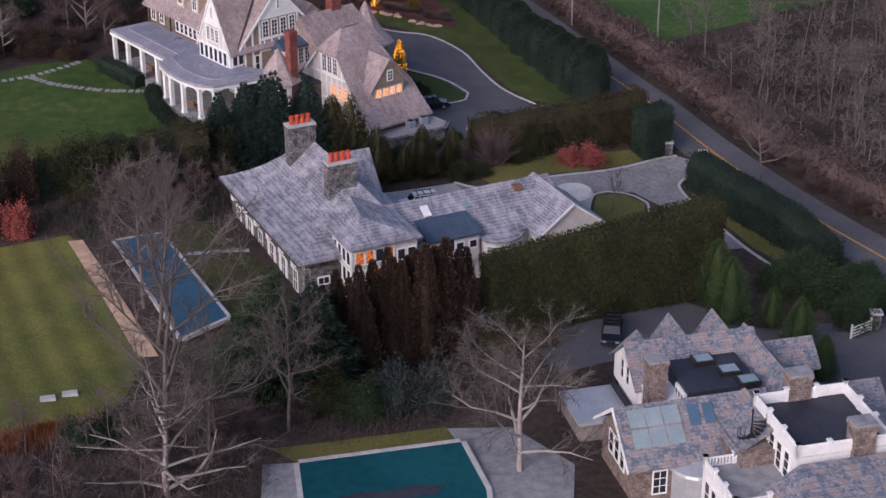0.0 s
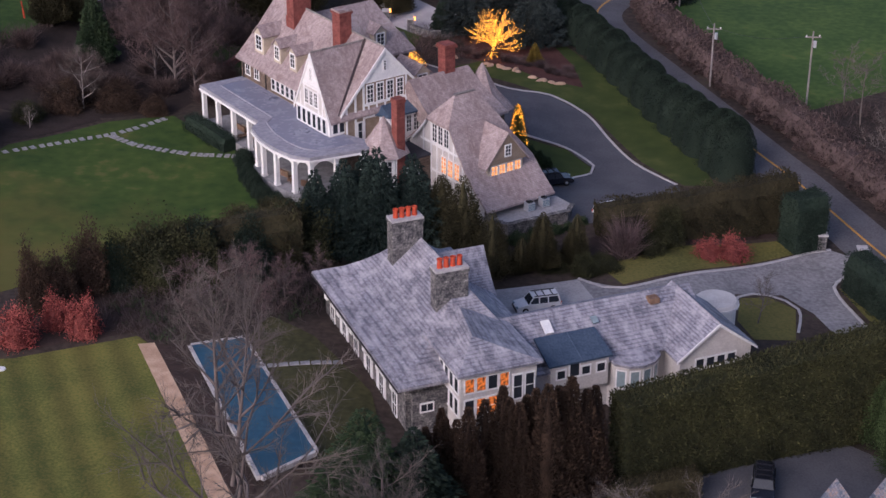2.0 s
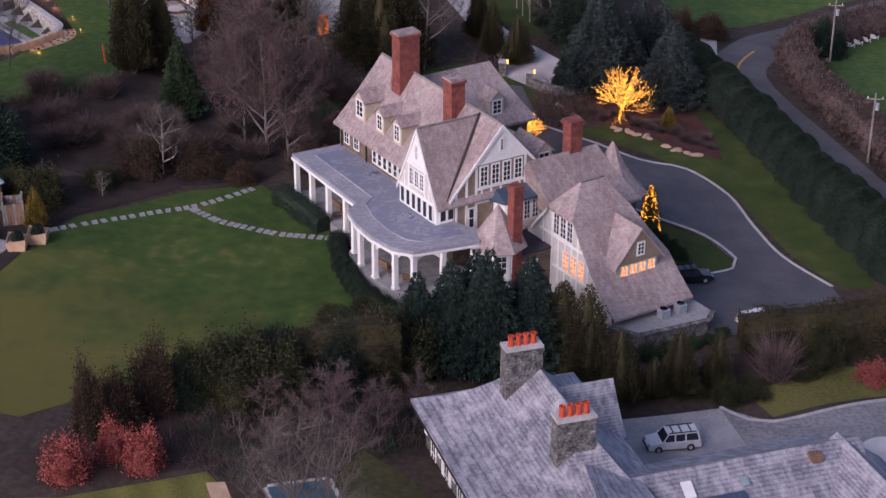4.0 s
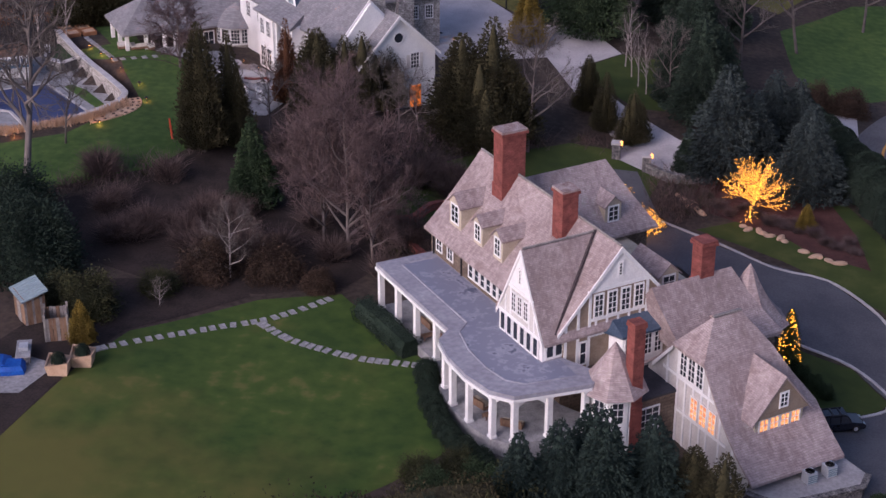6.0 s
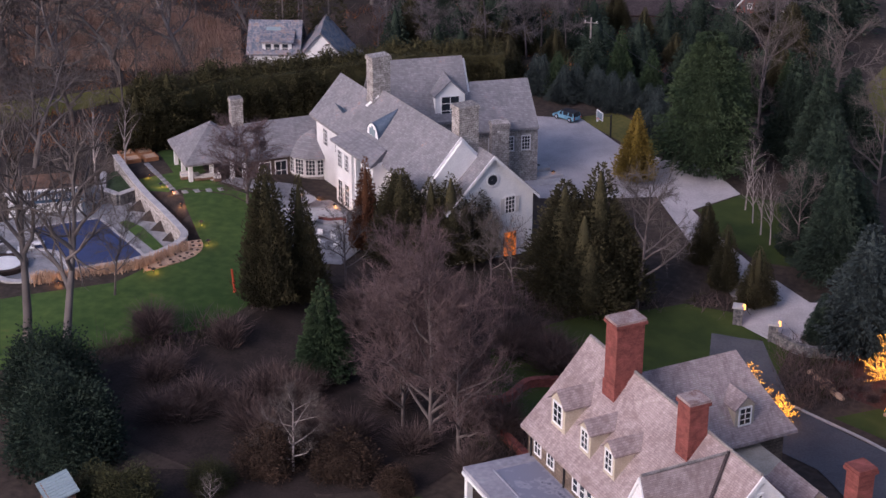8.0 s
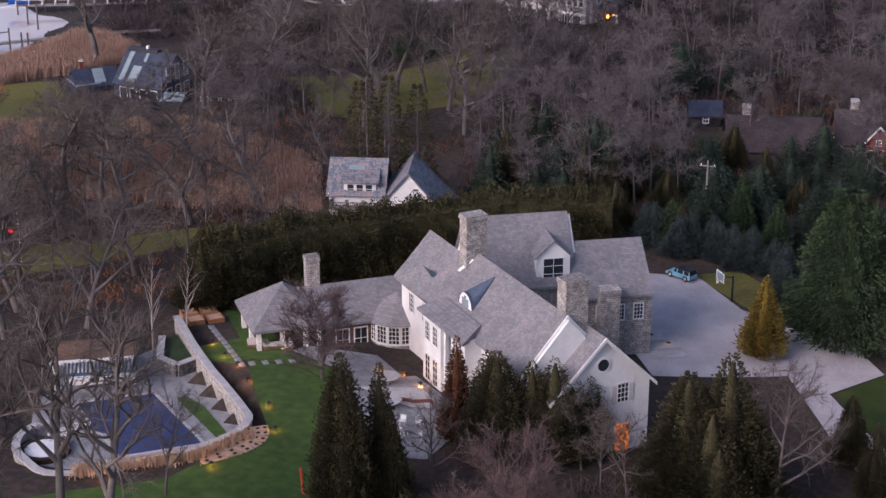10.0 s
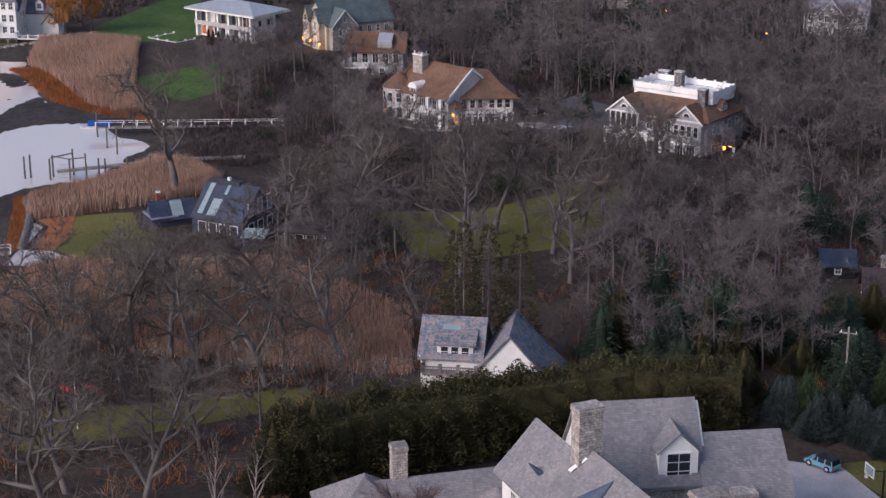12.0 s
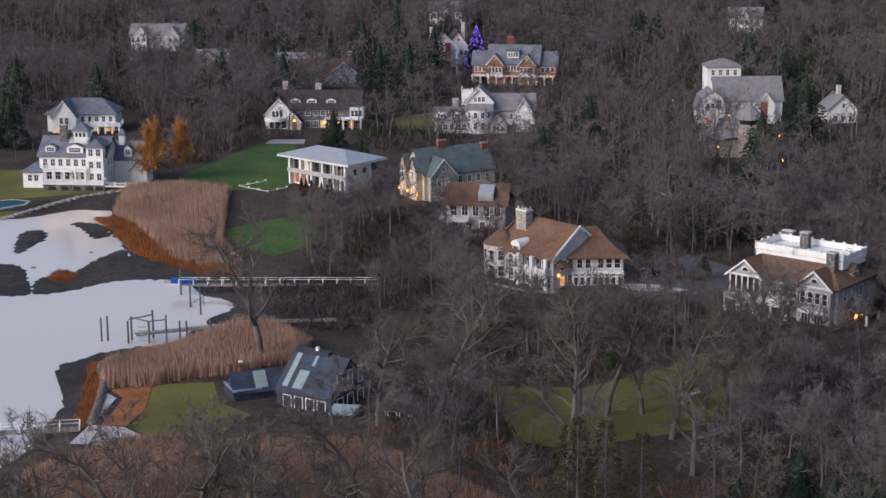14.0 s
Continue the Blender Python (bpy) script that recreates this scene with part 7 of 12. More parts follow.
rail(V, [(-0.6, 3.1), (-0.6, 1.6), (3.8, 1.6), (3.8, 3.1)], 11.4, 0.8, 0.5)
part("cupola", Geo().box(9.4, 10.8, 9.6, 11.0, 9.6, 12.4), white, V)
roof_hip(V, 9.3, 10.9, 9.5, 11.1, 12.4, 13.8, ((10.0, 10.3), (10.2, 10.3)), slate_blue, 0.2)
chimney(V, -3.2, 5.0, 9, 15.6, 1.7, 1.2, grey_stone, kerbstone, 0, "x", 0.1, "grey stone chimney")
part("porch_roof", Geo().box(-6.6, 4.3, -2.2, 0.8, 4.75, 5.0), white, V, "flat white porch roof")
rail(V, [(-6.6, 0.6), (-6.6, -2.1), (4.2, -2.1)], 5.0, 0.8, 0.6, None, 2.6)
part("porch_floor", Geo().box(-6.8, 8.9, -2.9, 0.8, 1.7, 2.0), white, V)
rail(V, [(-6.7, -0.3), (-6.7, -2.8), (8.8, -2.8), (8.8, -1.4)], 2.0, 0.9, 0.5, None, 2.8)
for x in (-6.3, -4.2, -1.4, 1.4, 4.0):
    column(V, x, -1.9, 2.0, 4.8, 0.2)
part("foundation", Geo().box(-6.7, 8.8, -2.7, 0.8, -2, 1.7), grey_stone, V, "grey stone foundation")
# flat black arches laid on solid stone, painted for the shade under the porch
for x in (-4.4, -1.2, 2.0, 5.2, 7.6):
    part("arch_shade", Geo().add([(x - 1.0, -2.74, -0.2), (x + 1.0, -2.74, -0.2), (x + 1.0, -2.74, 0.7)] + [(x + math.cos(a) * 1.0, -2.74, 0.7 + 0.7 * math.sin(a)) for a in (0.6, 1.2, 1.95, 2.5)] + [(x - 1.0, -2.74, 0.7)], [tuple(range(8))]), black_paint, V)
part("boardwalk", Geo().box(8.9, 17.0, -2.4, -1.2, 1.2, 1.4), white, V)
rail(V, [(8.9, -2.4), (17.0, -2.4)], 1.4, 0.9, 0.2)

V = thing("white_villa", "white hillside house with hipped roofs and lit porch", "house", pose(-341.5, 603.5, -4.6, 0, 0, 22))
walls(V, -10.5, 9.5, 3.0, 13, -2, 7.2, white)
roof_hip(V, -10.6, 9.6, 2.9, 13.1, 7.2, 11.2, ((-5, 8), (5, 8)), slate_blue, 0.8)
front_gable(V, -5.0, 3.6, 0.4, 8, 6.6, 11.6, white, slate_blue)
part("porch", Geo().box(3.0, 11.5, -1.0, 3.0, -2, 0.6), white, V)
part("porch_roof", Geo().box(2.6, 11.9, -1.4, 3.2, 4.0, 4.4), white, V)
for i in range(5):
    column(V, 3.2 + i * 2.05, -0.8, 0.5, 4.0, 0.24)
rail(V, [(2.7, 3.0), (2.7, -1.2), (11.8, -1.2), (11.8, 3)], 4.4, 0.8, 0.3)
row(V, 3.4, 2.98, 9.4, 2.98, 0.8, "S", 4, 1.2, 2.3, 2, 2, lit=(0, 2, 3))
row(V, -1.0, 2.98, 9.2, 2.98, 4.8, "S", 5, 1.1, 1.6, 2, 2)
row(V, -7.6, 0.38, -2.4, 0.38, 0.6, "S", 3, 1.3, 2.4, 2, 2, lit=(0, 1))
row(V, -6.6, 0.38, -3.4, 0.38, 4.6, "S", 2, 1.1, 1.8, 2, 2)
row(V, -10.51, 12, -10.51, 4, 4.6, "W", 3, 1.1, 1.8, 2, 2)

V = thing("grey_villa", "long stone house with a dark dormered roof and lit porch", "house", pose(-280.8, 635.0, -3.0, 0, 0, 20))
block(V, -10.5, 13.5, 2.0, 12.5, 6.2, 11.0, grey_stone, shingle_dark)
front_gable(V, -10.4, 4.2, -0.6, 8, 5.0, 9.6, white, shingle_dark)
part("bow_balcony", Geo().spin([(0.0, 2.9), (3.2, 2.9), (3.2, 3.9), (3.0, 3.9)], -11.6, -0.6, 14, math.pi, math.tau), white, V, "white bowed balcony")
row(V, -13.6, -0.61, -8.2, -0.61, 0.6, "S", 3, 1.3, 2.0, 2, 2)
row(V, -12.6, -0.61, -9.4, -0.61, 4.0, "S", 3, 0.9, 1.8, 1, 2)
front_gable(V, -5.8, 1.9, -1.6, 4, 2.9, 5.2, cream, shingle_dark)
part("door", Geo().box(-6.5, -5.1, -1.72, -1.6, 0.2, 2.6), wood, V, "brown front door")
part("wall_lamp", Geo().box(-6.0, -5.6, -2.0, -1.7, 2.8, 3.3), bulb_warm, V, "glowing entrance lamp")
row(V, -3.4, 1.99, 5.8, 1.99, 4.0, "S", 4, 1.5, 1.6, 3, 2)
row(V, -3.4, 1.99, 5.8, 1.99, 0.5, "S", 4, 1.6, 2.0, 3, 2, lit=(2,))
for x in (-6.0, -1.2, 4.6):
    dormer(V, x, 3.4, 6.9, "S", 2.9, 1.7, 3.0, white, shingle_dark, 3, 2, rise=0.6, ww=2.2)
part("porch_roof", Geo().box(3.0, 14.0, -1.6, 2.0, 3.3, 3.6), white, V)
for i in range(5):
    column(V, 3.4 + i * 2.6, -1.3, -0.4, 3.3, 0.2)
for x in (3.2, 7.4):
    part("wall_lamp", Geo().box(x - 0.25, x + 0.25, -1.75, -1.45, 2.3, 2.8), bulb_warm, V, "glowing wall lantern")
part("side_porch", Geo().box(10.5, 14.5, -0.5, 3.0, 3.6, 6.6), white, V, "white two-storey sun porch")
row(V, 10.8, -0.52, 14.2, -0.52, 4.2, "S", 3, 1.0, 1.8, 1, 2)
row(V, 8.2, 1.99, 13.2, 1.99, 0.4, "S", 3, 1.2, 2.2, 1, 2, lit=(1,))
chimney(V, -9.6, 8.0, 6, 13.4, 1.5, 1.2, pale_stone, kerbstone, 0, "x", 0.08, "pale stone chimney")
chimney(V, 0.4, 8.0, 8, 12.8, 1.8, 1.3, pale_stone, kerbstone, 0, "x", 0.08, "pale stone chimney")
part("terrace_wall", Geo().slab([(-4, -6), (13, -6), (13, -1.8), (-4, -1.8)], -3, -0.1), grey_stone, V, "rubble terrace wall")
drape("terrace", [(-282.6, 607.8), (-284.2, 614.5), (-275.2, 618.0), (-272.0, 611.4)], paver, "pale paved terrace on the hillside lawn", "terrace", 0.15)

V = thing("cream_villa", "cream gabled house with slate-blue roof and brick chimney", "house", pose(-209.5, 553.4, -3.2, 0, 0, 50))
block(V, 0, 19.0, 0, 11.0, 6.6, 12.0, cream, slate_teal, "x", 0.3)
front_gable(V, 4.2, 3.4, -1.8, 6, 6.4, 10.4, pale_stone, slate_teal)
for y, half in ((3.0, 2.0), (8.4, 1.8)):
    part("side_gable", Geo().add([(-1.6, y - half, -2), (-1.6, y + half, -2), (-1.6, y + half, 7.2), (-1.6, y, 10.2), (-1.6, y - half, 7.2), (1, y - half, -2), (1, y + half, -2), (1, y + half, 7.2), (2.5, y, 10.2), (1, y - half, 7.2)], [(0, 4, 3, 2, 1), (0, 5, 9, 4), (1, 2, 7, 6)]), cream, V, "narrow cream gable")
    for s in (-1, 1):
        part("side_roof", Geo().add([(-1.9, y, 10.5), (-1.9, y + s * (half + 0.3), 6.9), (2.0, y + s * (half + 0.3), 6.9), (3.0, y, 10.5)], [(0, 1, 2, 3)]), slate_teal, V)
    window(V, -1.62, y, 5.0, "W", 1.0, 2.0, 2, 3)
    window(V, -1.62, y, 1.2, "W", 1.3, 2.2, 2, 3, lit_pane)
for y in (0.6, 5.8, 10.4):
    part("wall_lamp", Geo().box(-1.9, -1.6, y - 0.25, y + 0.25, 1.6, 2.2), bulb_warm, V, "glowing wall lantern")
window(V, 4.2, -1.82, 7.2, "S", 0.8, 1.3, 2, 2)
row(V, 2.0, -1.82, 6.4, -1.82, 3.8, "S", 2, 1.0, 1.7, 2, 3)
row(V, 8.4, -0.02, 18.2, -0.02, 3.8, "S", 4, 1.0, 1.7, 2, 2)
row(V, 8.4, -0.02, 18.2, -0.02, 0.6, "S", 4, 1.1, 1.8, 2, 2)
chimney(V, 7.4, 5.5, 9, 13.6, 2.2, 1.0, red_brick, clay_cap, 0, "x", 0.08, "low red brick chimney")
chimney(V, 18.4, 4.6, 5, 12.2, 1.5, 1.3, red_brick, clay_cap, 0, "x", 0.08, "red brick chimney")

V = thing("grey_villa", "rambling grey house with white gables, towers and porches", "house", pose(-235.0, 645.0, -3.0, 0, 0, 20))
block(V, -10.5, -0.5, -1.0, 8.0, 4.6, 7.6, grey_shingle, slate_grey)
for x in (-8.4, -4.2):
    part("box_dormer", Geo().box(x - 1.5, x + 1.5, -0.7, 2.5, 4.5, 6.3), white, V, "white flat-roofed dormer")
    row(V, x - 1.3, -0.72, x + 1.3, -0.72, 4.8, "S", 3, 0.7, 1.2, 1, 2)
row(V, -10, -1.02, -1, -1.02, 1.4, "S", 5, 1.3, 1.8, 2, 2)
chimney(V, -4.6, 5.0, 4, 9.8, 1.8, 1.4, pale_stone, kerbstone, 0, "x", 0.08, "rubble stone chimney")
block(V, -1.5, 6.5, 1.0, 9.0, 9.6, 13.6, white, slate_grey, "y")
verge(V, "S", 0.5, 2.5, 4.1, 9.6, 13.6, 0.4, 0.3)
part("belt_roof", Geo().add([(-1.8, -1.6, 7.2), (6.8, -1.6, 7.2), (6.2, 1.0, 8.8), (-1.2, 1.0, 8.8)], [(0, 1, 2, 3)]), slate_grey, V)
part("bow", Geo().spin([(4.0, -2), (4.0, 7.2)], 2.5, 1.6, 14, math.pi, math.tau), white, V, "white bowed front")
for i in range(6):
    a = radians(195 + i * 30)
    for z in (2.0, 5.0):
        window(V, 2.5 + 4.02 * math.cos(a), 1.6 + 4.02 * math.sin(a), z, math.degrees(a) + 90, 1.1, 1.7, 2, 2)
row(V, 0.8, 0.98, 4.2, 0.98, 9.4, "S", 3, 0.9, 1.4, 2, 2)
part("roof_deck", Geo().box(-2.8, 0.4, 3.4, 7.0, 8, 12.0), white, V)
rail(V, [(-2.8, 7.0), (-2.8, 3.4), (0.4, 3.4)], 12.0, 0.8, 0.5)
block(V, 6.0, 18.5, 2.5, 11.0, 7.0, 11.2, grey_shingle, slate_grey)
front_gable(V, 15.6, 2.2, 0.8, 7, 7.0, 10.6, white, slate_grey)
block(V, 5.6, 10.5, -1.4, 5.0, 3.2, 6.2, grey_shingle, slate_grey, "y")
row(V, 6.2, -1.42, 9.8, -1.42, 1.0, "S", 3, 0.9, 1.6, 2, 2)
row(V, 10.8, 2.48, 18.0, 2.48, 4.0, "S", 4, 1.1, 1.7, 2, 2)
row(V, 10.8, 2.48, 18.0, 2.48, 0.8, "S", 4, 1.1, 1.7, 2, 2)
part("porch_roof", Geo().box(10.4, 18.4, 0.2, 2.5, 3.0, 3.3), white, V)
rail(V, [(10.4, 0.3), (18.4, 0.3)], 3.3, 0.8, 0.5)

V = thing("brown_villa", "orange-brown gabled mansion with blue-grey roofs and white balconies", "house", pose(-256.5, 735.0, -1.6, 0, 0, 14))
block(V, -8.5, 9.0, 2.0, 12, 7.4, 13.2, orange_wood, slate_blue)
block(V, -14.0, -8.0, 3.0, 11, 6.8, 11.0, orange_wood, slate_blue)
block(V, 8.5, 15.0, 3.0, 11, 6.8, 11.0, orange_wood, slate_blue)
for x in (-5.8, 5.2):
    front_gable(V, x, 2.8, -0.6, 7, 7.2, 10.6, orange_wood, slate_blue)
    part("gable_ornament", Geo().add([(x - 0.6, -0.72, 9.0), (x, -0.72, 8.4), (x + 0.6, -0.72, 9.0), (x, -0.72, 9.6)], [(0, 1, 2, 3)]), straw, V)
    row(V, x - 2.4, -0.62, x + 2.4, -0.62, 4.4, "S", 4, 0.9, 1.8, 1, 2)
    part("balcony", Geo().box(x - 2.8, x + 2.8, -2.2, -0.6, 3.0, 4.0), white, V, "white balcony")
part("box_dormer", Geo().box(-1.9, 2.0, 2.6, 6.5, 9.0, 11.2), white, V)
part("dormer_roof", Geo().add([(-2.2, 2.2, 11.2), (2.3, 2.2, 11.2), (2.3, 7.4, 12.2), (-2.2, 7.4, 12.2)], [(0, 1, 2, 3)]), slate_blue, V)
row(V, -1.7, 2.58, 1.8, 2.58, 9.4, "S", 4, 0.7, 1.5, 1, 2)
row(V, -2.8, 1.98, 2.4, 1.98, 4.6, "S", 5, 0.9, 1.7, 1, 2)
row(V, -13.4, 2.98, -9.4, 2.98, 4.2, "S", 3, 0.9, 1.6, 1, 2)
row(V, 9.6, 2.98, 14.4, 2.98, 4.2, "S", 3, 1.1, 1.7, 1, 2)
part("porch_roof", Geo().box(-14.0, 14.5, -0.9, 3.0, 3.0, 3.3), white, V, "long white porch roof")
for i in range(11):
    column(V, -13.6 + i * 2.76, -0.7, -0.6, 3.0, 0.2)
row(V, -13, 1.9, 13, 1.9, 0.3, "S", 9, 1.6, 2.2, 2, 2, lit=(3,), litmat=dim_pane)
part("podium", Geo().box(-14.2, 14.8, -1.0, 3, -3, -0.4), white, V)
for x in (6.6, 12.8):
    part("wall_lamp", Geo().box(x - 0.3, x + 0.3, -1.3, -0.95, 3.2, 3.9), bulb_warm, V, "glowing wall lantern")
chimney(V, -1.4, 7.6, 10, 15.8, 2.2, 1.2, red_brick, clay_cap, 0, "x", 0.1, "red brick chimney")

V = thing("white_villa", "white gabled house with a red brick chimney up its front", "house", pose(-293.8, 766.5, -1.4, 0, 0, 30))
block(V, -6.2, 4.4, 0, 9, 7.6, 12.6, white, shingle_dark, "y")
block(V, 0.5, 8.0, 3, 12, 7.8, 13.4, white, shingle_dark, "y")
verge(V, "S", -0.5, -0.9, 5.4, 7.6, 12.6, 0.4, 0.3)
chimney(V, 0.2, -0.4, -2, 9.4, 1.9, 0.9, red_brick, red_brick, 0, "x", 0.08, "broad red brick chimney stack")
chimney(V, -5.2, 6.0, 8, 14.6, 1.2, 1.0, pale_stucco, kerbstone)
chimney(V, 6.6, 6.4, 8, 16.2, 1.2, 1.0, pale_stucco, kerbstone)
row(V, -5.6, -0.02, -1.4, -0.02, 4.6, "S", 2, 1.1, 1.7, 2, 2)
row(V, -5.6, -0.02, -1.4, -0.02, 1.2, "S", 2, 1.1, 1.7, 2, 2)
row(V, 4.9, 2.98, 7.8, 2.98, 4.4, "S", 2, 1.0, 1.7, 2, 2)

V = thing("white_villa", "white gambrel-gabled house among bare trees with lamps", "house", pose(-164.5, 681.5, -2.2, 0, 0, 25))
block(V, -6.5, 13.5, 4.0, 14, 7.4, 13.8, white, slate_grey)
walls(V, -12.0, -4.0, 0, 9, -2, 5.0, white)
part("gambrel", Geo().add([(-12.2, 0, 5.0), (-3.8, 0, 5.0), (-5.0, 0, 8.6), (-8.0, 0, 10.6), (-11.0, 0, 8.6)] + [(-12.2, 9, 5.0), (-3.8, 9, 5.0), (-5.0, 9, 8.6), (-8.0, 9, 10.6), (-11.0, 9, 8.6)], [(0, 1, 2, 3, 4)]), white, V, "white gambrel gable")
for (xa, za), (xb, zb) in zip([(-12.5, 4.6), (-11.2, 8.7), (-8.0, 10.9), (-4.8, 8.7)], [(-11.2, 8.7), (-8.0, 10.9), (-4.8, 8.7), (-3.5, 4.6)]):
    part("roof", Geo().add([(xa, -0.4, za), (xb, -0.4, zb), (xb, 9.5, zb), (xa, 9.5, za), (xa, -0.4, za - 0.25), (xb, -0.4, zb - 0.25)], [(0, 1, 2, 3), (0, 4, 5, 1)]), slate_grey, V)
row(V, -10.2, -0.02, -5.8, -0.02, 5.2, "S", 3, 1.0, 1.8, 1, 2)
row(V, -11.4, -0.02, -4.6, -0.02, 1.0, "S", 3, 1.2, 1.9, 2, 2, lit=(0,))
front_gable(V, 8.4, 2.6, 2.2, 8, 6.0, 9.6, white, slate_grey)
row(V, -3.2, 3.98, 5.4, 3.98, 4.4, "S", 4, 1.0, 1.7, 2, 2, pane=glass_pale)
row(V, -3.2, 3.98, 5.4, 3.98, 1.0, "S", 4, 1.0, 1.7, 2, 2)
part("rear_block", Geo().box(-8.0, 2.0, 10, 18, 6, 16.5), white, V)
roof_hip(V, -8.0, 2.0, 10, 18, 16.5, 18.5, ((-4, 14), (-2, 14)), slate_grey, 0.4)
row(V, -7.4, 9.98, 1.4, 9.98, 14.0, "S", 4, 1.0, 1.6, 2, 2)
part("wall_lamp", Geo().box(-3.6, -3.0, -0.4, 0.0, 3.2, 3.9), bulb_warm, V, "glowing wall lantern")

V = thing("stone_villa", "stone tower house with a pointed grey roof and sheds", "house", pose(-150.0, 632.0, -2.4, 0, 0, 16))
part("tower", Geo().spin([(3.0, -2), (2.9, 9.6)], 0, 0, 12), pale_stone, V, "round rubble tower")
part("belfry", Geo().spin([(2.6, 9.6), (2.6, 11.2)], 0, 0, 8), black_paint, V)
part("tower_roof", Geo().spin([(4.3, 11.0), (4.1, 11.3), (0.02, 15.0)], 0, 0, 8), slate_grey, V, "broad pointed tower roof")
chimney(V, 3.8, 2.8, 4, 15.2, 1.8, 1.5, red_brick, clay_cap, 0, "x", 0.1, "red brick chimney")
chimney(V, -9.6, 2.0, 3, 13.2, 1.6, 1.3, pale_stone, kerbstone, 0, "x", 0.1, "rubble stone chimney")
walls(V, -12, 0, 1, 9, -2, 5.0, pale_stone)
part("swept_roof", Geo().add([(-13.5, 0.2, 4.6), (-2.0, -0.6, 6.0), (-2.0, 5.0, 11.8), (-6.0, 5.0, 10.6), (0.5, 9.5, 6.0), (-13.5, 9.5, 4.6)], [(0, 1, 2, 3), (0, 3, 5), (3, 2, 4, 5)]), slate_grey, V, "long swept grey roof")

V = thing("white_villa", "small white gabled house among trees", "house", pose(-136.6, 694.5, -2.0, 0, 0, 30))
block(V, -4.6, 4.4, 0, 9, 4.6, 9.0, white, slate_grey, "y")
chimney(V, 0, 5, 6, 11.2, 1.2, 1.0, pale_stucco, kerbstone)
row(V, -3.6, -0.02, 3.4, -0.02, 1.0, "S", 3, 1.1, 1.8, 2, 2)
window(V, 0, -0.02, 5.0, "S", 1.0, 1.4, 2, 2)

V = thing("brown_villa", "house with a brown roof and pale blue gable", "house", pose(-308.4, 709.0, -2.0, 0, 0, 34))
block(V, -16, 4.0, 2.5, 11.5, 5.6, 9.6, grey_shingle, shingle_brown)
front_gable(V, 0.6, 4.2, 0, 9, 5.6, 9.4, pale_blue, shingle_brown)
row(V, -2.0, -0.02, 3.2, -0.02, 2.0, "S", 2, 1.2, 1.8, 2, 2)
chimney(V, 3.6, 6, 6, 12.0, 1.2, 1.0, grey_stone, kerbstone)


def villa(x, y, yaw, w, d, storey, rise, wmat, rmat, label, name="house", gables=2, chim=1, porch=False, lit=(), base=None, dorm=0):
    """A house seen from far: body, roof, front gables, rows of windows."""
    z = (gz(x, y) if base is None else base) - 0.5
    h = thing(name, label, "house", pose(x, y, z, 0, 0, yaw))
    top = 3.1 * storey + 0.5
    walls(h, -w / 2, w / 2, 0, d, -2, top, wmat, top + rise - 0.2, "x")
    roof_gable(h, -w / 2, w / 2, -0.2, d + 0.2, top, top + rise, "x", rmat, 0.5)
    for i in range(gables):
        c = -w / 2 + w * (i + 0.5) / gables + (0.8 if i % 2 else -0.8)
        g = min(2.6, w / gables * 0.36)
        walls(h, c - g, c + g, -1.6, 3, -2, top, wmat, top + rise * 0.75, "y", (1, 0))
        roof_gable(h, c - g - 0.1, c + g + 0.1, -1.6, d / 2, top, top + rise * 0.82, "y", rmat, 0.35)
        verge(h, "S", -2.0, c, g + 0.1, top, top + rise * 0.82, 0.28, 0.35)
        window(h, c, -1.61, top - 0.1, "S", 0.8, 0.9, 2, 2)
        for s in range(storey):
            row(h, c - g + 0.3, -1.61, c + g - 0.3, -1.61, 0.9 + 3.1 * s, "S", 2, 1.0, 1.8, 2, 2, lit=(0,) if (i, s) in lit else ())
    for s in range(storey):
        n = int(w / 2.6)
        row(h, -w / 2 + 0.5, -0.01, w / 2 - 0.5, -0.01, 0.9 + 3.1 * s, "S", n, 1.0, 1.8, 2, 2, lit=tuple(b for a, b in lit if a == 9 and s == 0))
        row(h, -w / 2 - 0.01, d - 0.5, -w / 2 - 0.01, 0.5, 0.9 + 3.1 * s, "W", 3, 1.0, 1.8, 2, 2)
        row(h, w / 2 + 0.01, 0.5, w / 2 + 0.01, d - 0.5, 0.9 + 3.1 * s, "E", 3, 1.0, 1.8, 2, 2)
    for i in range(dorm):
        dormer(h, -w / 2 + w * (i + 0.5) / dorm, 0.6, top + 0.5, "S", 2.0, 1.5, 2.5, white, rmat, 2, 2)
    for i in range(chim):
        chimney(h, (-0.36 + 0.72 * i) * w if chim > 1 else -0.3 * w, d * 0.55, top, top + rise + 1.6, 1.2, 1.0, pale_stone, kerbstone)
    if porch:
        part("porch_roof", Geo().box(-w / 2, w / 2, -3.0, 0, 2.9, 3.15), rmat, h)
        part("porch_floor", Geo().box(-w / 2, w / 2, -3.0, 0, -1, 0.5), white, h)
        for i in range(7):
            column(h, -w / 2 + 0.3 + (w - 0.6) * i / 6, -2.8, 0.4, 2.9, 0.15)
        rail(h, [(-w / 2, -2.9), (w / 2, -2.9)], 3.15, 0.8, 0.4)
    return h


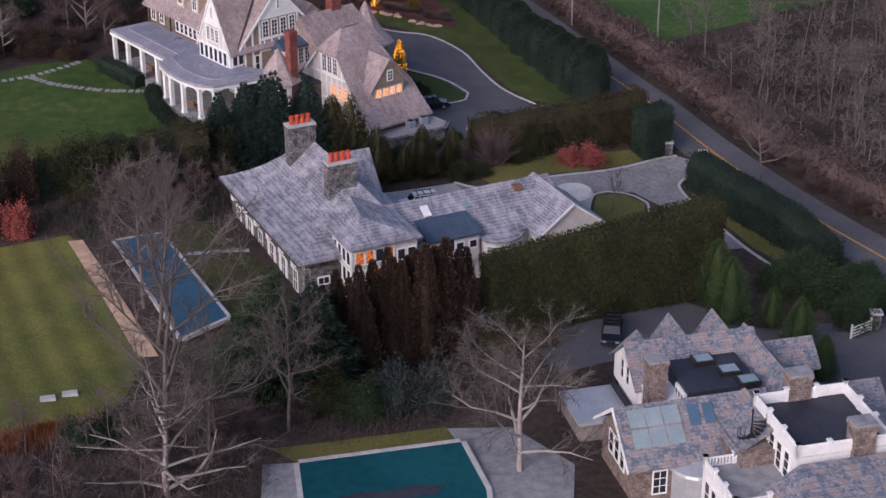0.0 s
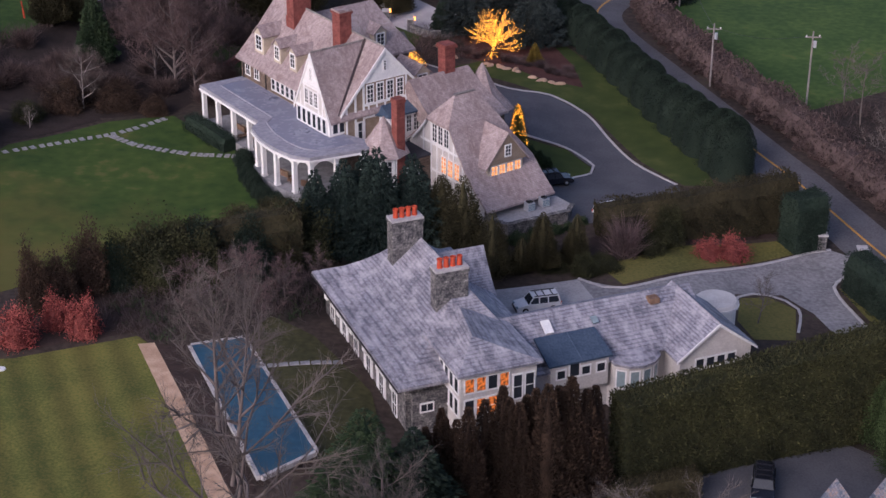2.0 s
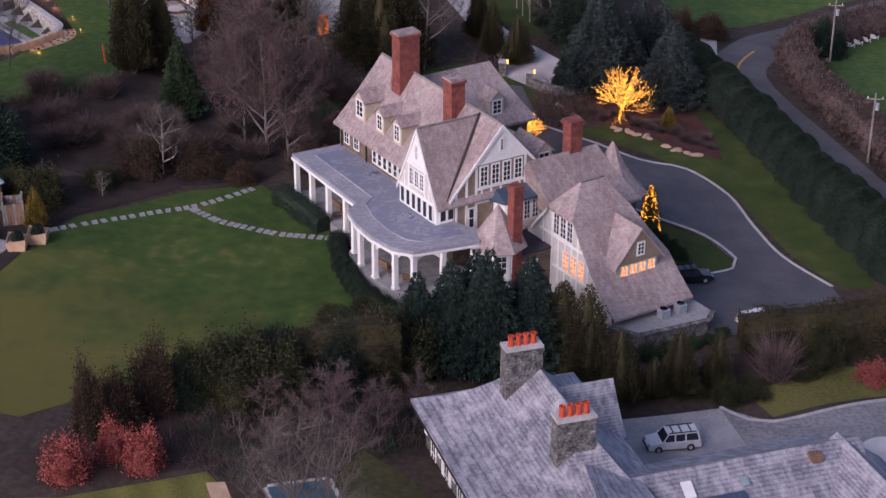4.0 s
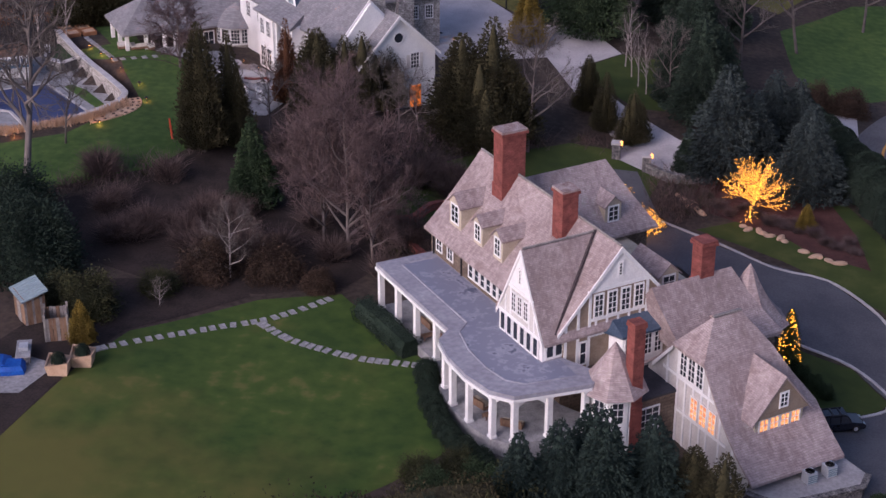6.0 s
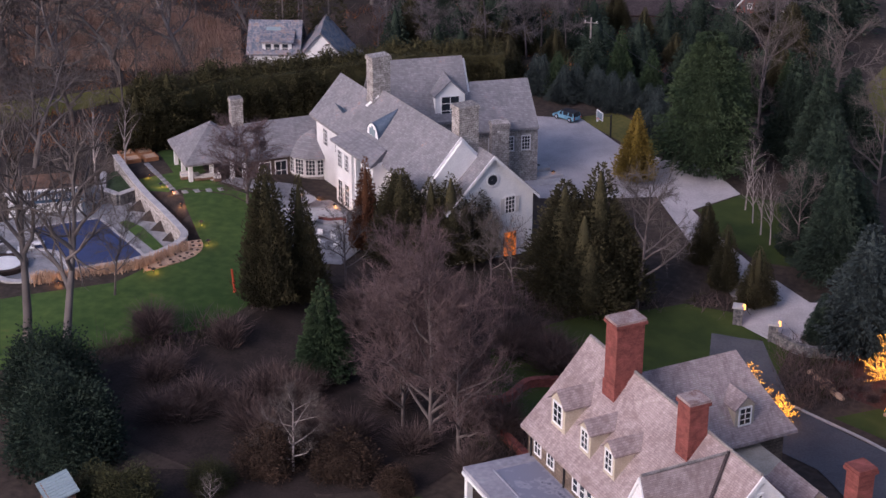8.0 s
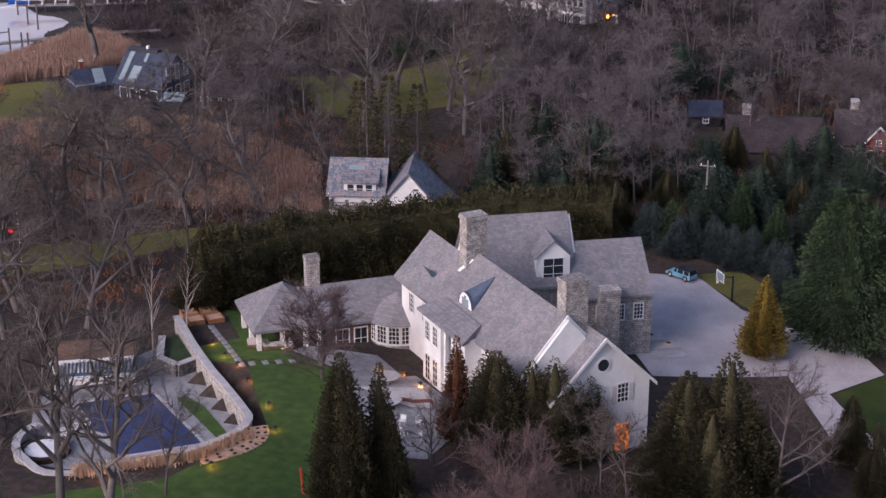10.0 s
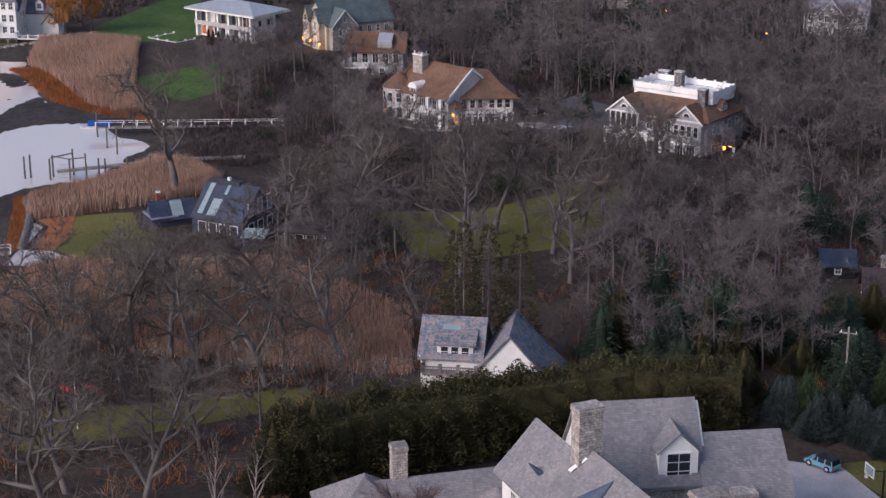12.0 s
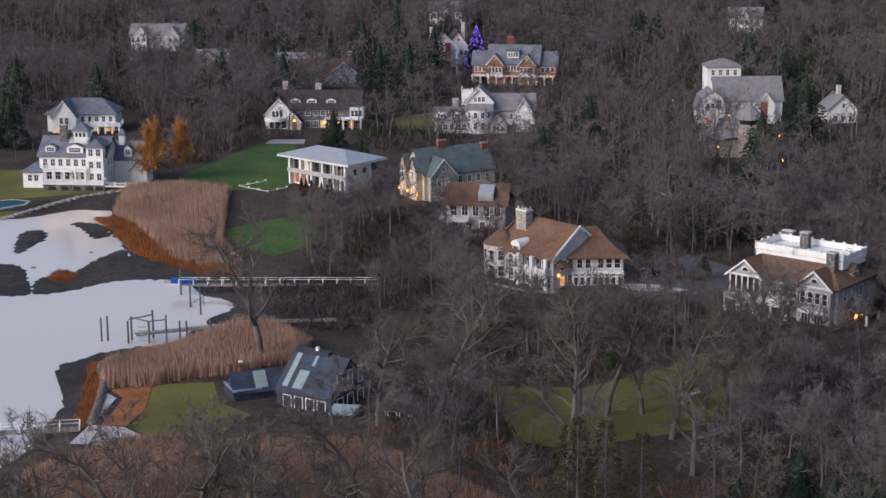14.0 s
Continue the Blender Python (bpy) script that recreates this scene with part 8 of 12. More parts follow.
villa(-420, 770, 20, 22, 10, 2, 4.0, white, slate_grey, "pale house far among trees", "white_villa", 2, 0)
villa(-375, 735, 20, 12, 8, 1, 3.5, grey_shingle, slate_mix, "low grey house far among trees", "grey_villa", 1, 0)
villa(-330, 720, 24, 16, 9, 2, 3.0, grey_shingle, slate_grey, "grey house far among trees", "grey_villa", 1, 0)
villa(-92, 610, 0, 16, 9, 2, 4.0, grey_shingle, slate_mix, "grey house far behind bare trees", "grey_villa", 1, 0, False, ((9, 2),))
villa(-345, 885, 20, 14, 9, 2, 4.0, white, slate_grey, "pale house far among trees", "white_villa", 1, 0)
villa(-215, 900, 14, 14, 9, 2, 4.0, white, slate_grey, "pale house far among trees", "white_villa", 1, 0)
villa(-60, 520, -4, 16, 10, 2, 4.0, grey_shingle, slate_grey, "grey house behind the dark firs", "grey_villa", 1, 0)
V = thing("white_outbuilding", "white garden house with slate roofs, balcony and dark garage door", "house", pose(-106.6, 346.6, -0.7, 0, 0, 12))
block(V, 0, 7.4, 0, 8.6, 5.6, 9.4, white, slate_mix, "x", 0.3)
block(V, 7.0, 15.0, -1.0, 8.0, 4.4, 9.2, white, slate_mix, "y", 0.3)
part("side_slope", Geo().add([(14.6, -1.4, 5.0), (18.4, -1.4, 1.6), (18.4, 8.4, 1.6), (14.6, 8.4, 5.0)], [(0, 1, 2, 3)]), slate_mix, V, "long slate catslide roof")
pitch_light(V, 2.4, 4.6, 2.0, 3.2, lambda y: 5.6 + 3.8 * y / 4.3 + 0.2, "pale roof light", 1)
part("box_dormer", Geo().box(2.0, 6.4, 0.3, 3.0, 5.2, 7.2), white, V)
part("dormer_roof", Geo().add([(1.6, -0.1, 7.2), (6.8, -0.1, 7.2), (6.8, 3.6, 8.5), (1.6, 3.6, 8.5), (1.6, -0.1, 7.0), (6.8, -0.1, 7.0)], [(0, 1, 2, 3), (0, 4, 5, 1)]), slate_mix, V)
row(V, 2.3, 0.28, 6.1, 0.28, 5.5, "S", 3, 1.0, 1.4, 1, 2)
part("balcony", Geo().box(0.4, 7.0, -1.4, 0, 3.6, 3.9), grey_wood, V)
rail(V, [(0.4, 0), (0.4, -1.3), (7.0, -1.3)], 3.9, 0.9, 0.4, grey_wood, 2.2)
part("garage_door", Geo().box(3.0, 6.0, -0.1, 0.02, 0.2, 2.8), black_paint, V, "dark boarded garage door")
part("barge_board", Geo().box(-0.12, 0.0, -0.3, 8.9, 5.3, 5.7), white, V)
row(V, -0.01, 7.4, -0.01, 1.2, 2.6, "W", 2, 1.2, 1.8, 2, 2)
window(V, -0.01, 4.3, 6.2, "W", 1.0, 1.4, 2, 2)
row(V, 8.0, -1.02, 14.0, -1.02, 1.4, "S", 3, 1.1, 1.8, 2, 2)
h = villa(-52, 398, 10, 14, 10, 1, 4.0, red_brick, shingle_dark, "red brick house with a dark brown roof", "brick_house", 0, 1, False, (), -2.8)
h = villa(-36, 408, 10, 14, 9, 1, 4.0, red_brick, shingle_dark, "red brick house with a dark brown roof", "brick_house", 1, 1, False, (), -3.2)

hut = thing("garden_shed", "black boarded shed with a small white window", "shed", pose(-64.5, 410.5, gz(-64.5, 411) - 0.1, 0, 0, 15))
walls(hut, -2.5, 2.5, 0, 4, -1, 2.2, black_paint, 4.0, "x")
roof_gable(hut, -2.5, 2.5, 0, 4, 2.2, 4.1, "x", navy_slate, 0.3)
window(hut, 0, -0.01, 0.8, "S", 0.9, 1.2, 2, 2)
hut = thing("garden_shed", "small cedar shed with a pale blue metal roof", "shed", pose(-80.9, 226.4, 2.2, 0, 0, -48))
walls(hut, -1.6, 1.6, -1.1, 1.1, -1, 3.0, wood)
part("roof", Geo().add([(-1.95, -1.4, 2.9), (1.95, -1.4, 2.9), (1.95, 1.4, 3.6), (-1.95, 1.4, 3.6), (-1.95, -1.4, 2.78), (1.95, -1.4, 2.78), (1.95, 1.4, 3.48), (-1.95, 1.4, 3.48)], [(0, 1, 2, 3), (0, 4, 5, 1), (1, 5, 6, 2), (7, 6, 5, 4), (3, 2, 6, 7), (0, 3, 7, 4)]), glass_pale, hut, "pale blue metal roof")
for i in range(9):
    x = -1.85 + i * 0.4625
    part("seam", Geo().add([(x - 0.03, -1.4, 2.9), (x + 0.03, -1.4, 2.9), (x + 0.03, 1.4, 3.6), (x - 0.03, 1.4, 3.6), (x - 0.02, -1.4, 2.96), (x + 0.02, -1.4, 2.96), (x + 0.02, 1.4, 3.66), (x - 0.02, 1.4, 3.66)], [(4, 5, 6, 7), (0, 4, 7, 3), (1, 2, 6, 5), (0, 1, 5, 4)]), glass_pale, hut)
for i in range(8):
    part("board", Geo().box(1.6, 1.63, -1.08 + i * 0.27, -0.84 + i * 0.27, 0, 2.95), wood if i % 3 else grey_wood, hut)
part("door", Geo().box(-0.5, 0.5, -1.16, -1.1, 0, 2.1), grey_wood, hut)

# ---- plants ----
rng = np.random.default_rng(7)


def np_mesh(name, v, f, material):
    me = bpy.data.meshes.new(name)
    v, f = np.asarray(v, np.float32), np.asarray(f, np.int32)
    k = f.shape[1]
    me.vertices.add(len(v))
    me.vertices.foreach_set("co", v.ravel())
    me.loops.add(f.size)
    me.loops.foreach_set("vertex_index", f.ravel())
    me.polygons.add(len(f))
    me.polygons.foreach_set("loop_start", np.arange(len(f), dtype=np.int32) * k)
    me.update(calc_edges=True)
    me.materials.append(material)
    return me


def unit(a):
    return a / np.maximum(np.linalg.norm(a, axis=-1, keepdims=True), 1e-9)


def blades(p, d, length, width):
    """Pointed leaf or twig slivers from points p along d: one triangle each."""
    d = unit(d)
    s = unit(np.cross(d, rng.normal(size=d.shape)))
    length, width = np.broadcast_to(length, len(p))[:, None], np.broadcast_to(width, len(p))[:, None]
    v = np.stack([p - s * width / 2, p + s * width / 2, p + d * length], 1).reshape(-1, 3)
    return v, np.arange(len(v)).reshape(-1, 3)


def tufts(p, d, length, width):
    """Leafy tufts: a bent diamond of two triangles each."""
    d = unit(d)
    s = unit(np.cross(d, rng.normal(size=d.shape)))
    length, width = np.broadcast_to(length, len(p))[:, None], np.broadcast_to(width, len(p))[:, None]
    m = p + d * length * 0.45
    v = np.stack([p, m - s * width / 2, p + d * length, m + s * width / 2], 1).reshape(-1, 3)
    i = np.arange(len(p))[:, None] * 4
    return v, np.concatenate([i + [0, 1, 2], i + [0, 2, 3]])


def grow(seed, height=1.0, limbs=11, subs=6, fine=5, open_=0.9, start=0.28, lean=0.0, twigs=13, stout=1.0, bend=0.16):
    """Branch segments of a bare tree of the given height: (from, to, radius, radius, level)."""
    r = np.random.default_rng(seed)
    segs, tips = [], []

    def arm(p, d, length, rad, level, n, lift):
        pts = [p]
        for i in range(n):
            d = unit(d + r.normal(size=3) * (0.05 + 0.4 * (bend - 0.16) if level == 0 else bend) + np.array([0, 0, lift]))
            q = p + d * length / n
            segs.append((p, q, rad * (1 - 0.8 * i / n), rad * (1 - 0.8 * (i + 1) / n), level))
            p = q
            pts.append(p)
        return pts, d

    def along(pts, s):
        k = min(int(s * (len(pts) - 1)), len(pts) - 2)
        f = s * (len(pts) - 1) - k
        return pts[k] * (1 - f) + pts[k + 1] * f, unit(pts[k + 1] - pts[k])

    trunk, _ = arm(np.zeros(3), np.array([lean, 0.0, 1.0]), height * 0.86, height * 0.014 * stout, 0, 5, 0.02)
    for i in range(limbs):
        s = start + (0.97 - start) * (i + r.random()) / limbs
        p, d = along(trunk, s)
        a = i * 2.4 + r.normal() * 0.4
        out = np.array([math.cos(a), math.sin(a), 0.0])
        l1, d1 = arm(p, unit(d * (0.45 + 0.5 * s) + out * open_), height * (0.47 - 0.27 * s) * r.uniform(0.8, 1.15), height * 0.0095 * stout * (1.25 - s), 1, 3, 0.07)
        for j in range(subs):
            s2 = 0.25 + 0.75 * (j + r.random()) / subs
            p2, d2 = along(l1, min(s2, 1))
            l2, d3 = arm(p2, unit(d2 + r.normal(size=3) * 0.6 + [0, 0, 0.15]), height * 0.15 * r.uniform(0.6, 1.2), height * 0.0038 * stout, 2, 2, 0.05)
            for k in range(fine):
                p3, d4 = along(l2, min(0.15 + 0.85 * (k + r.random()) / fine, 1))
                dd = unit(d4 + r.normal(size=3) * 0.6 + [0, 0, 0.2])
                q3 = p3 + dd * height * r.uniform(0.05, 0.09)
                segs.append((p3, q3, height * 0.0018, height * 0.001, 3))
                for _ in range(twigs):
                    b = r.random()
                    tips.append((p3 * (1 - b) + q3 * b, unit(dd + r.normal(size=3) * 0.7 + [0, 0, 0.2]), height * r.uniform(0.03, 0.075)))
    return segs, tips


def tubes(segs, sides):
    v, f, k = [], [], 0
    for a, b, r0, r1, _ in segs:
        w = unit(b - a)
        s = unit(np.cross(w, [0.31, 0.77, 0.13]))
        t = np.cross(w, s)
        for c, r in ((a, r0), (b, r1)):
            v += [c + r * (s * math.cos(i * math.tau / sides) + t * math.sin(i * math.tau / sides)) for i in range(sides)]
        f += [(k + i, k + (i + 1) % sides, k + sides + (i + 1) % sides, k + sides + i) for i in range(sides)]
        k += 2 * sides
    return np.array(v), np.array(f)


class Bare:
    """A kind of bare tree; its meshes are shared by all trees of the kind."""

    def __init__(self, seed, wood_mat, twig_mat, thick=1.0, **how):
        segs, tips = grow(seed, 1.0, **how)
        self.segs = segs
        v, f = tubes([s for s in segs if s[4] < 2], 6)
        self.trunk = np_mesh("trunk", v, f, wood_mat)
        v, f = tubes([s for s in segs if s[4] == 2], 3)
        a, b = blades(np.array([s[0] for s in segs if s[4] == 3]), np.array([s[1] - s[0] for s in segs if s[4] == 3]), np.array([np.linalg.norm(s[1] - s[0]) for s in segs if s[4] == 3]), 0.0030 * thick)
        c, d = blades(np.array([t[0] for t in tips]), np.array([t[1] for t in tips]), np.array([t[2] for t in tips]), 0.0017 * thick)
        tri = np.concatenate([f[:, [0, 1, 2]], f[:, [0, 2, 3]]])
        self.crown = np_mesh("crown", np.concatenate([v, a, c]), np.concatenate([tri, b + len(v), d + len(v) + len(a)]), twig_mat)


class Leafy:
    """A kind of plant that is one trunk and a crown of many small tufts."""

    def __init__(self, points, ways, length, width, mat, core=None):
        v, f = tufts(points, ways, length, width)
        if core is not None:
            cv, cf = core
            f = np.concatenate([f, cf + len(v)])
            v = np.concatenate([v, cv])
        self.crown = np_mesh("crown", v, f, mat)
        self.trunk = stem_mesh()


def stem_mesh():
    """The short woody stem of a shrub, shared."""
    if "stem" not in frames:
        a, b = tubes([(np.zeros(3), np.array([0, 0, 0.3]), 0.03, 0.02, 0)], 6)
        frames["stem"] = np_mesh("stem", a, b, bark)
    return frames["stem"]


def spun(profile, n=10):
    """Triangles of a surface of revolution."""
    v = np.array([(r * math.cos(i * math.tau / n), r * math.sin(i * math.tau / n), z) for r, z in profile for i in range(n)])
    f = []
    for k in range(len(profile) - 1):
        for i in range(n):
            a, b, c, d = k * n + i, k * n + (i + 1) % n, (k + 1) * n + (i + 1) % n, (k + 1) * n + i
            f += [(a, b, c), (a, c, d)]
    return v, np.array(f)


def conifer(seed, wide, mat, n=1500, shape=1.0, droop=0.35, size=0.075, lobes=9, base=0.04, full=True, tops=1):
    """A conifer of unit height; shape: 1 a cone, less a fuller column; droop > 0: layered boughs, else upright sprays."""
    r = np.random.default_rng(seed)
    s = 1 - np.sqrt(r.random(n)) if shape > 0.55 else r.random(n)
    s = np.clip(s + 0.05 * r.random(n), 0, 0.995)
    a = r.random(n) * math.tau
    p1, p2 = r.random(2) * math.tau
    u = np.sqrt(0.2 + 0.8 * r.random(n))
    if droop > 0:
        tiers = 17
        k = np.minimum((s * tiers).astype(int), tiers - 1)
        phase, reach = r.random(tiers) * math.tau, r.uniform(0.78, 1.16, (tiers, lobes))
        b = r.integers(lobes, size=n)
        a = phase[k] + (b + 0.24 * r.normal(size=n)) * math.tau / lobes
        body = np.clip(1 - (k + 0.3) / tiers, 0.03, 1) ** shape * np.minimum(1, (k / tiers + 0.06) / 0.12)
        rad = wide * body * reach[k, b] * u
        z = (k + 0.75 - 0.95 * u * np.minimum(1, 2.2 * body) + 0.16 * r.normal(size=n)) / tiers
        d = np.stack([np.cos(a), np.sin(a), -0.35 * droop + 0.3 * r.normal(size=n)], 1)
    else:
        rad = wide * np.clip(1 - s, 0.015, 1) ** shape * np.minimum(1, (s + 0.05) / 0.14) * (1 + 0.16 * np.sin(4 * a + 9 * s + p1) * np.sin(13 * s + 2 * a + p2) + 0.09 * np.sin(9 * a + p2)) * u * (1 + 0.1 * r.normal(size=n))
        z = s
        d = np.stack([np.cos(a), np.sin(a), -1.6 * droop + 0.35 * r.normal(size=n)], 1)
    p = np.stack([rad * np.cos(a), rad * np.sin(a), base + np.clip(z, 0, 1) * (0.97 - base)], 1)
    core = spun([(wide * 0.5 * max(0.01, 1 - q) ** shape * min(1, (q + 0.05) / 0.14), base + q * 0.88) for q in np.linspace(0, 1, 7)], 8)
    if tops > 1:
        which = r.integers(tops, size=n)
        turn, tall = np.arange(tops) * 2.4 + r.random(tops), np.r_[1.0, r.uniform(0.7, 0.95, tops - 1)]
        away = wide * np.r_[0.08, r.uniform(0.2, 0.4, tops - 1)]
        p = p * [0.8, 0.8, 1] * np.stack([np.ones(n), np.ones(n), tall[which]], 1) + np.stack([away[which] * np.cos(turn[which]), away[which] * np.sin(turn[which]), np.zeros(n)], 1)
        cv, cf = core
        core = (np.concatenate([cv * [0.7, 0.7, tall[i]] + [away[i] * math.cos(turn[i]), away[i] * math.sin(turn[i]), 0] for i in range(tops)]), np.concatenate([cf + i * len(cv) for i in range(tops)]))
    k = Leafy(p, d, size * (0.6 + 0.8 * r.random(n)) * (0.6 + 0.55 * (1 - s)), size * (0.42 if full else 0.3), mat, core if full else None)
    v, f = tubes([(np.zeros(3), np.array([0, 0, 0.3]), 0.02, 0.012, 0)] if full else [(np.zeros(3), np.array([0, 0, 0.95]), 0.012, 0.004, 0)], 6)
    k.trunk = np_mesh("trunk", v, f, bark)
    return k


def shrub(seed, mat, n=700, size=0.16, squash=1.0, ragged=0.15, top=1.0):
    """A rounded shrub of unit width and height."""
    r = np.random.default_rng(seed)
    u = unit(r.normal(size=(n, 3)))
    u[:, 2] = np.abs(u[:, 2])
    lump = 1 + ragged * np.sin(5 * u[:, 0] + seed) * np.cos(4 * u[:, 1] + seed) + ragged * 0.5 * r.normal(size=n)
    p = u * lump[:, None] * [0.5, 0.5, 1.0 * top] * (0.72 + 0.28 * r.random((n, 1)))
    core = spun([(0.34 * math.cos(q), 0.74 * top * math.sin(q)) for q in np.linspace(0, math.pi / 2, 6)], 9)
    return Leafy(p, u + 0.5 * r.normal(size=(n, 3)), size * (0.6 + 0.8 * r.random(n)), size * 0.6, mat, core)


class Stems:
    """A kind of plant that is one mesh of stems."""

    def __init__(self, mesh):
        self.crown, self.trunk = mesh, None


def thicket(seed, mat, n=500, thick=0.022):
    """A bare shrub of unit size: thin upright stems in a fan."""
    r = np.random.default_rng(seed)
    a, t = r.random(n) * math.tau, r.random(n) ** 0.6 * 0.8
    p = np.stack([np.cos(a) * t * 0.3, np.sin(a) * t * 0.3, r.random(n) * 0.55], 1)
    d = np.stack([np.cos(a) * t * 0.8, np.sin(a) * t * 0.8, np.full(n, 0.8)], 1) + 0.22 * r.normal(size=(n, 3))
    v, f = blades(p, d, 0.45 * (0.5 + r.random(n)), thick)
    return Stems(np_mesh("stems", v, f, mat))


def bullet(seed, mat, n=6500, size=0.034):
    """A clipped yew of unit width and height: upright sides under a dome."""
    r = np.random.default_rng(seed)
    s, a = r.random(n) ** 0.8, r.random(n) * math.tau
    rad = 0.5 * np.sqrt(np.clip(1 - np.clip((s - 0.15) / 0.85, 0, 1) ** 2.2, 0, 1)) * (0.94 + 0.06 * np.sin(3 * a + 9 * s)) * (0.96 + 0.05 * r.normal(size=n))
    top = r.random(n) < 0.3
    rad = np.where(top, rad * np.sqrt(r.random(n)), rad)
    s = np.where(top, 0.15 + 0.85 * np.clip(1 - (rad / 0.5) ** 2, 0, 1) ** (1 / 2.2), s)
    p = np.stack([rad * np.cos(a), rad * np.sin(a), s], 1)
    d = np.stack([np.cos(a), np.sin(a), 0.3 + 1.4 * np.clip(s - 0.5, 0, 1)], 1) + 0.4 * r.normal(size=(n, 3))
    core = spun([(0.435 * math.sqrt(max(0, 1 - max(0, (q - 0.15) / 0.85) ** 2.2)), q * 0.94) for q in np.linspace(0, 1, 10)], 14)
    return Leafy(p - unit(d) * size * 0.5, d, size * (0.6 + 0.8 * r.random(n)), size * 0.5, mat, core)


def plant(kind, name, label, category, x, y, h, wide=None, group="", z=None):
    """Sets one plant on the land, h high (and wide across, for shrubs)."""
    t = thing(name, label, category, group=group)
    w = h if wide is None else wide
    t.matrix_basis = pose(x, y, (gz(x, y) if z is None else z) - 0.1, 0, 0, rng.uniform(0, 360)) @ Matrix.Diagonal((w, w, h, 1))
    if kind.trunk:
        part("stem" if kind.trunk.name == "stem" else "trunk", kind.trunk, None, t)
    part("crown" if kind.trunk else "foliage", kind.crown, None, t, kind="stuff")
    return t


def hedge(name, label, line, width, heights, mat, dense=14, leaf=0.42, step=2.0, wave=0.25, base=None, round_=0.0):
    """A clipped hedge along plan points, its height going from point to point."""
    dense, leaf = dense * 3.2, leaf * 0.5
    pts = [Vector(q) for q in line]
    run = [0.0]
    for a, b in zip(pts, pts[1:]):
        run.append(run[-1] + (b - a).length)
    total = run[-1]
    g = Geo()

    def at(s):
        k = max(i for i in range(len(run) - 1) if run[i] <= s + 1e-6)
        f = (s - run[k]) / (run[k + 1] - run[k])
        q, d = pts[k].lerp(pts[k + 1], f), (pts[k + 1] - pts[k]).normalized()
        return q, d, heights[k] + (heights[k + 1] - heights[k]) * f

    n = max(2, int(total / step))
    rows = []
    for i in range(n + 1):
        q, d, hh = at(min(total * i / n, total - 1e-3))
        s = Vector((-d.y, d.x)) * (width / 2 - 0.25)
        z = gz(*q) if base is None else base
        rows.append([(*(q + s), z - 0.5), (*(q + s), z + hh - 0.3 - round_), (*(q + s * (1 - round_ / width)), z + hh - 0.25), (*(q - s * (1 - round_ / width)), z + hh - 0.25), (*(q - s), z + hh - 0.3 - round_), (*(q - s), z - 0.5)])
    for r0, r1 in zip(rows, rows[1:]):
        g.add(r0 + r1, [(k, k + 1, k + 7, k + 6) for k in range(5)])
    g.add(rows[0], [(0, 1, 2, 3, 4, 5)]), g.add(rows[-1], [(5, 4, 3, 2, 1, 0)])
    hm = sum(heights) / len(heights)
    side, ends = int(dense * (2 * total * hm + total * width)), int(dense * width * hm)
    S = np.r_[rng.random(side) * total, np.zeros(ends), np.full(ends, total)]
    xy, runs = np.array([tuple(q) for q in pts]), np.array(run)
    k = np.clip(np.searchsorted(runs, S, "right") - 1, 0, len(runs) - 2)
    f = (S - runs[k]) / (runs[k + 1] - runs[k])
    q, d = xy[k] + (xy[k + 1] - xy[k]) * f[:, None], unit(xy[k + 1] - xy[k])
    n2 = np.stack([-d[:, 1], d[:, 0]], 1)
    hh = np.array(heights)[k] * (1 - f) + np.array(heights)[k + 1] * f
    z0 = lie(q[:, 0], q[:, 1]) if base is None else np.full(len(S), base)
    c = len(S)
    kind = np.r_[np.where(rng.random(side) < width / (width + 2 * hm), 0, np.where(rng.random(side) < 0.5, 1, -1)), np.full(ends, -3), np.full(ends, 3)]
    over, sideways = kind == 0, np.abs(kind) == 1
    u, zz = rng.random(c) - 0.5, rng.random(c) * (hh - round_ * sideways)
    bump = wave * (np.sin(q[:, 0] * 0.9 + zz * 0.8) * np.cos(q[:, 1] * 1.1 - zz * 0.5) * 0.6 + 0.4 * np.sin(S * 2.1 + zz * 1.7)) + 0.07 * rng.normal(size=c)
    o = np.where(sideways, np.sign(kind) * (width / 2 + bump), u * width)
    z = np.where(over, hh + bump - round_ * (2 * np.abs(u)) ** 3, zz)
    P = np.concatenate([q + n2 * o[:, None] + d * (np.where(np.abs(kind) == 3, np.sign(kind) * 0.05, 0))[:, None], (z0 + z)[:, None]], 1)
    out = np.where(sideways[:, None], n2 * np.sign(kind)[:, None], np.where(over[:, None], 0, d * np.sign(kind)[:, None]))
    D = np.concatenate([out + 0.45 * rng.normal(size=(c, 2)), np.where(over, 1.0, 0.35)[:, None] + 0.3 * rng.normal(size=(c, 1))], 1)
    v, f = tufts(P - unit(D) * leaf * 0.4, D, leaf * (0.6 + 0.8 * rng.random(len(P))), leaf * 0.6)
    t = thing(name, label, "hedge")
    part("core", g, mat, t)
    part("foliage", np_mesh("foliage", v, f, mat), None, t, kind="stuff")
    return t


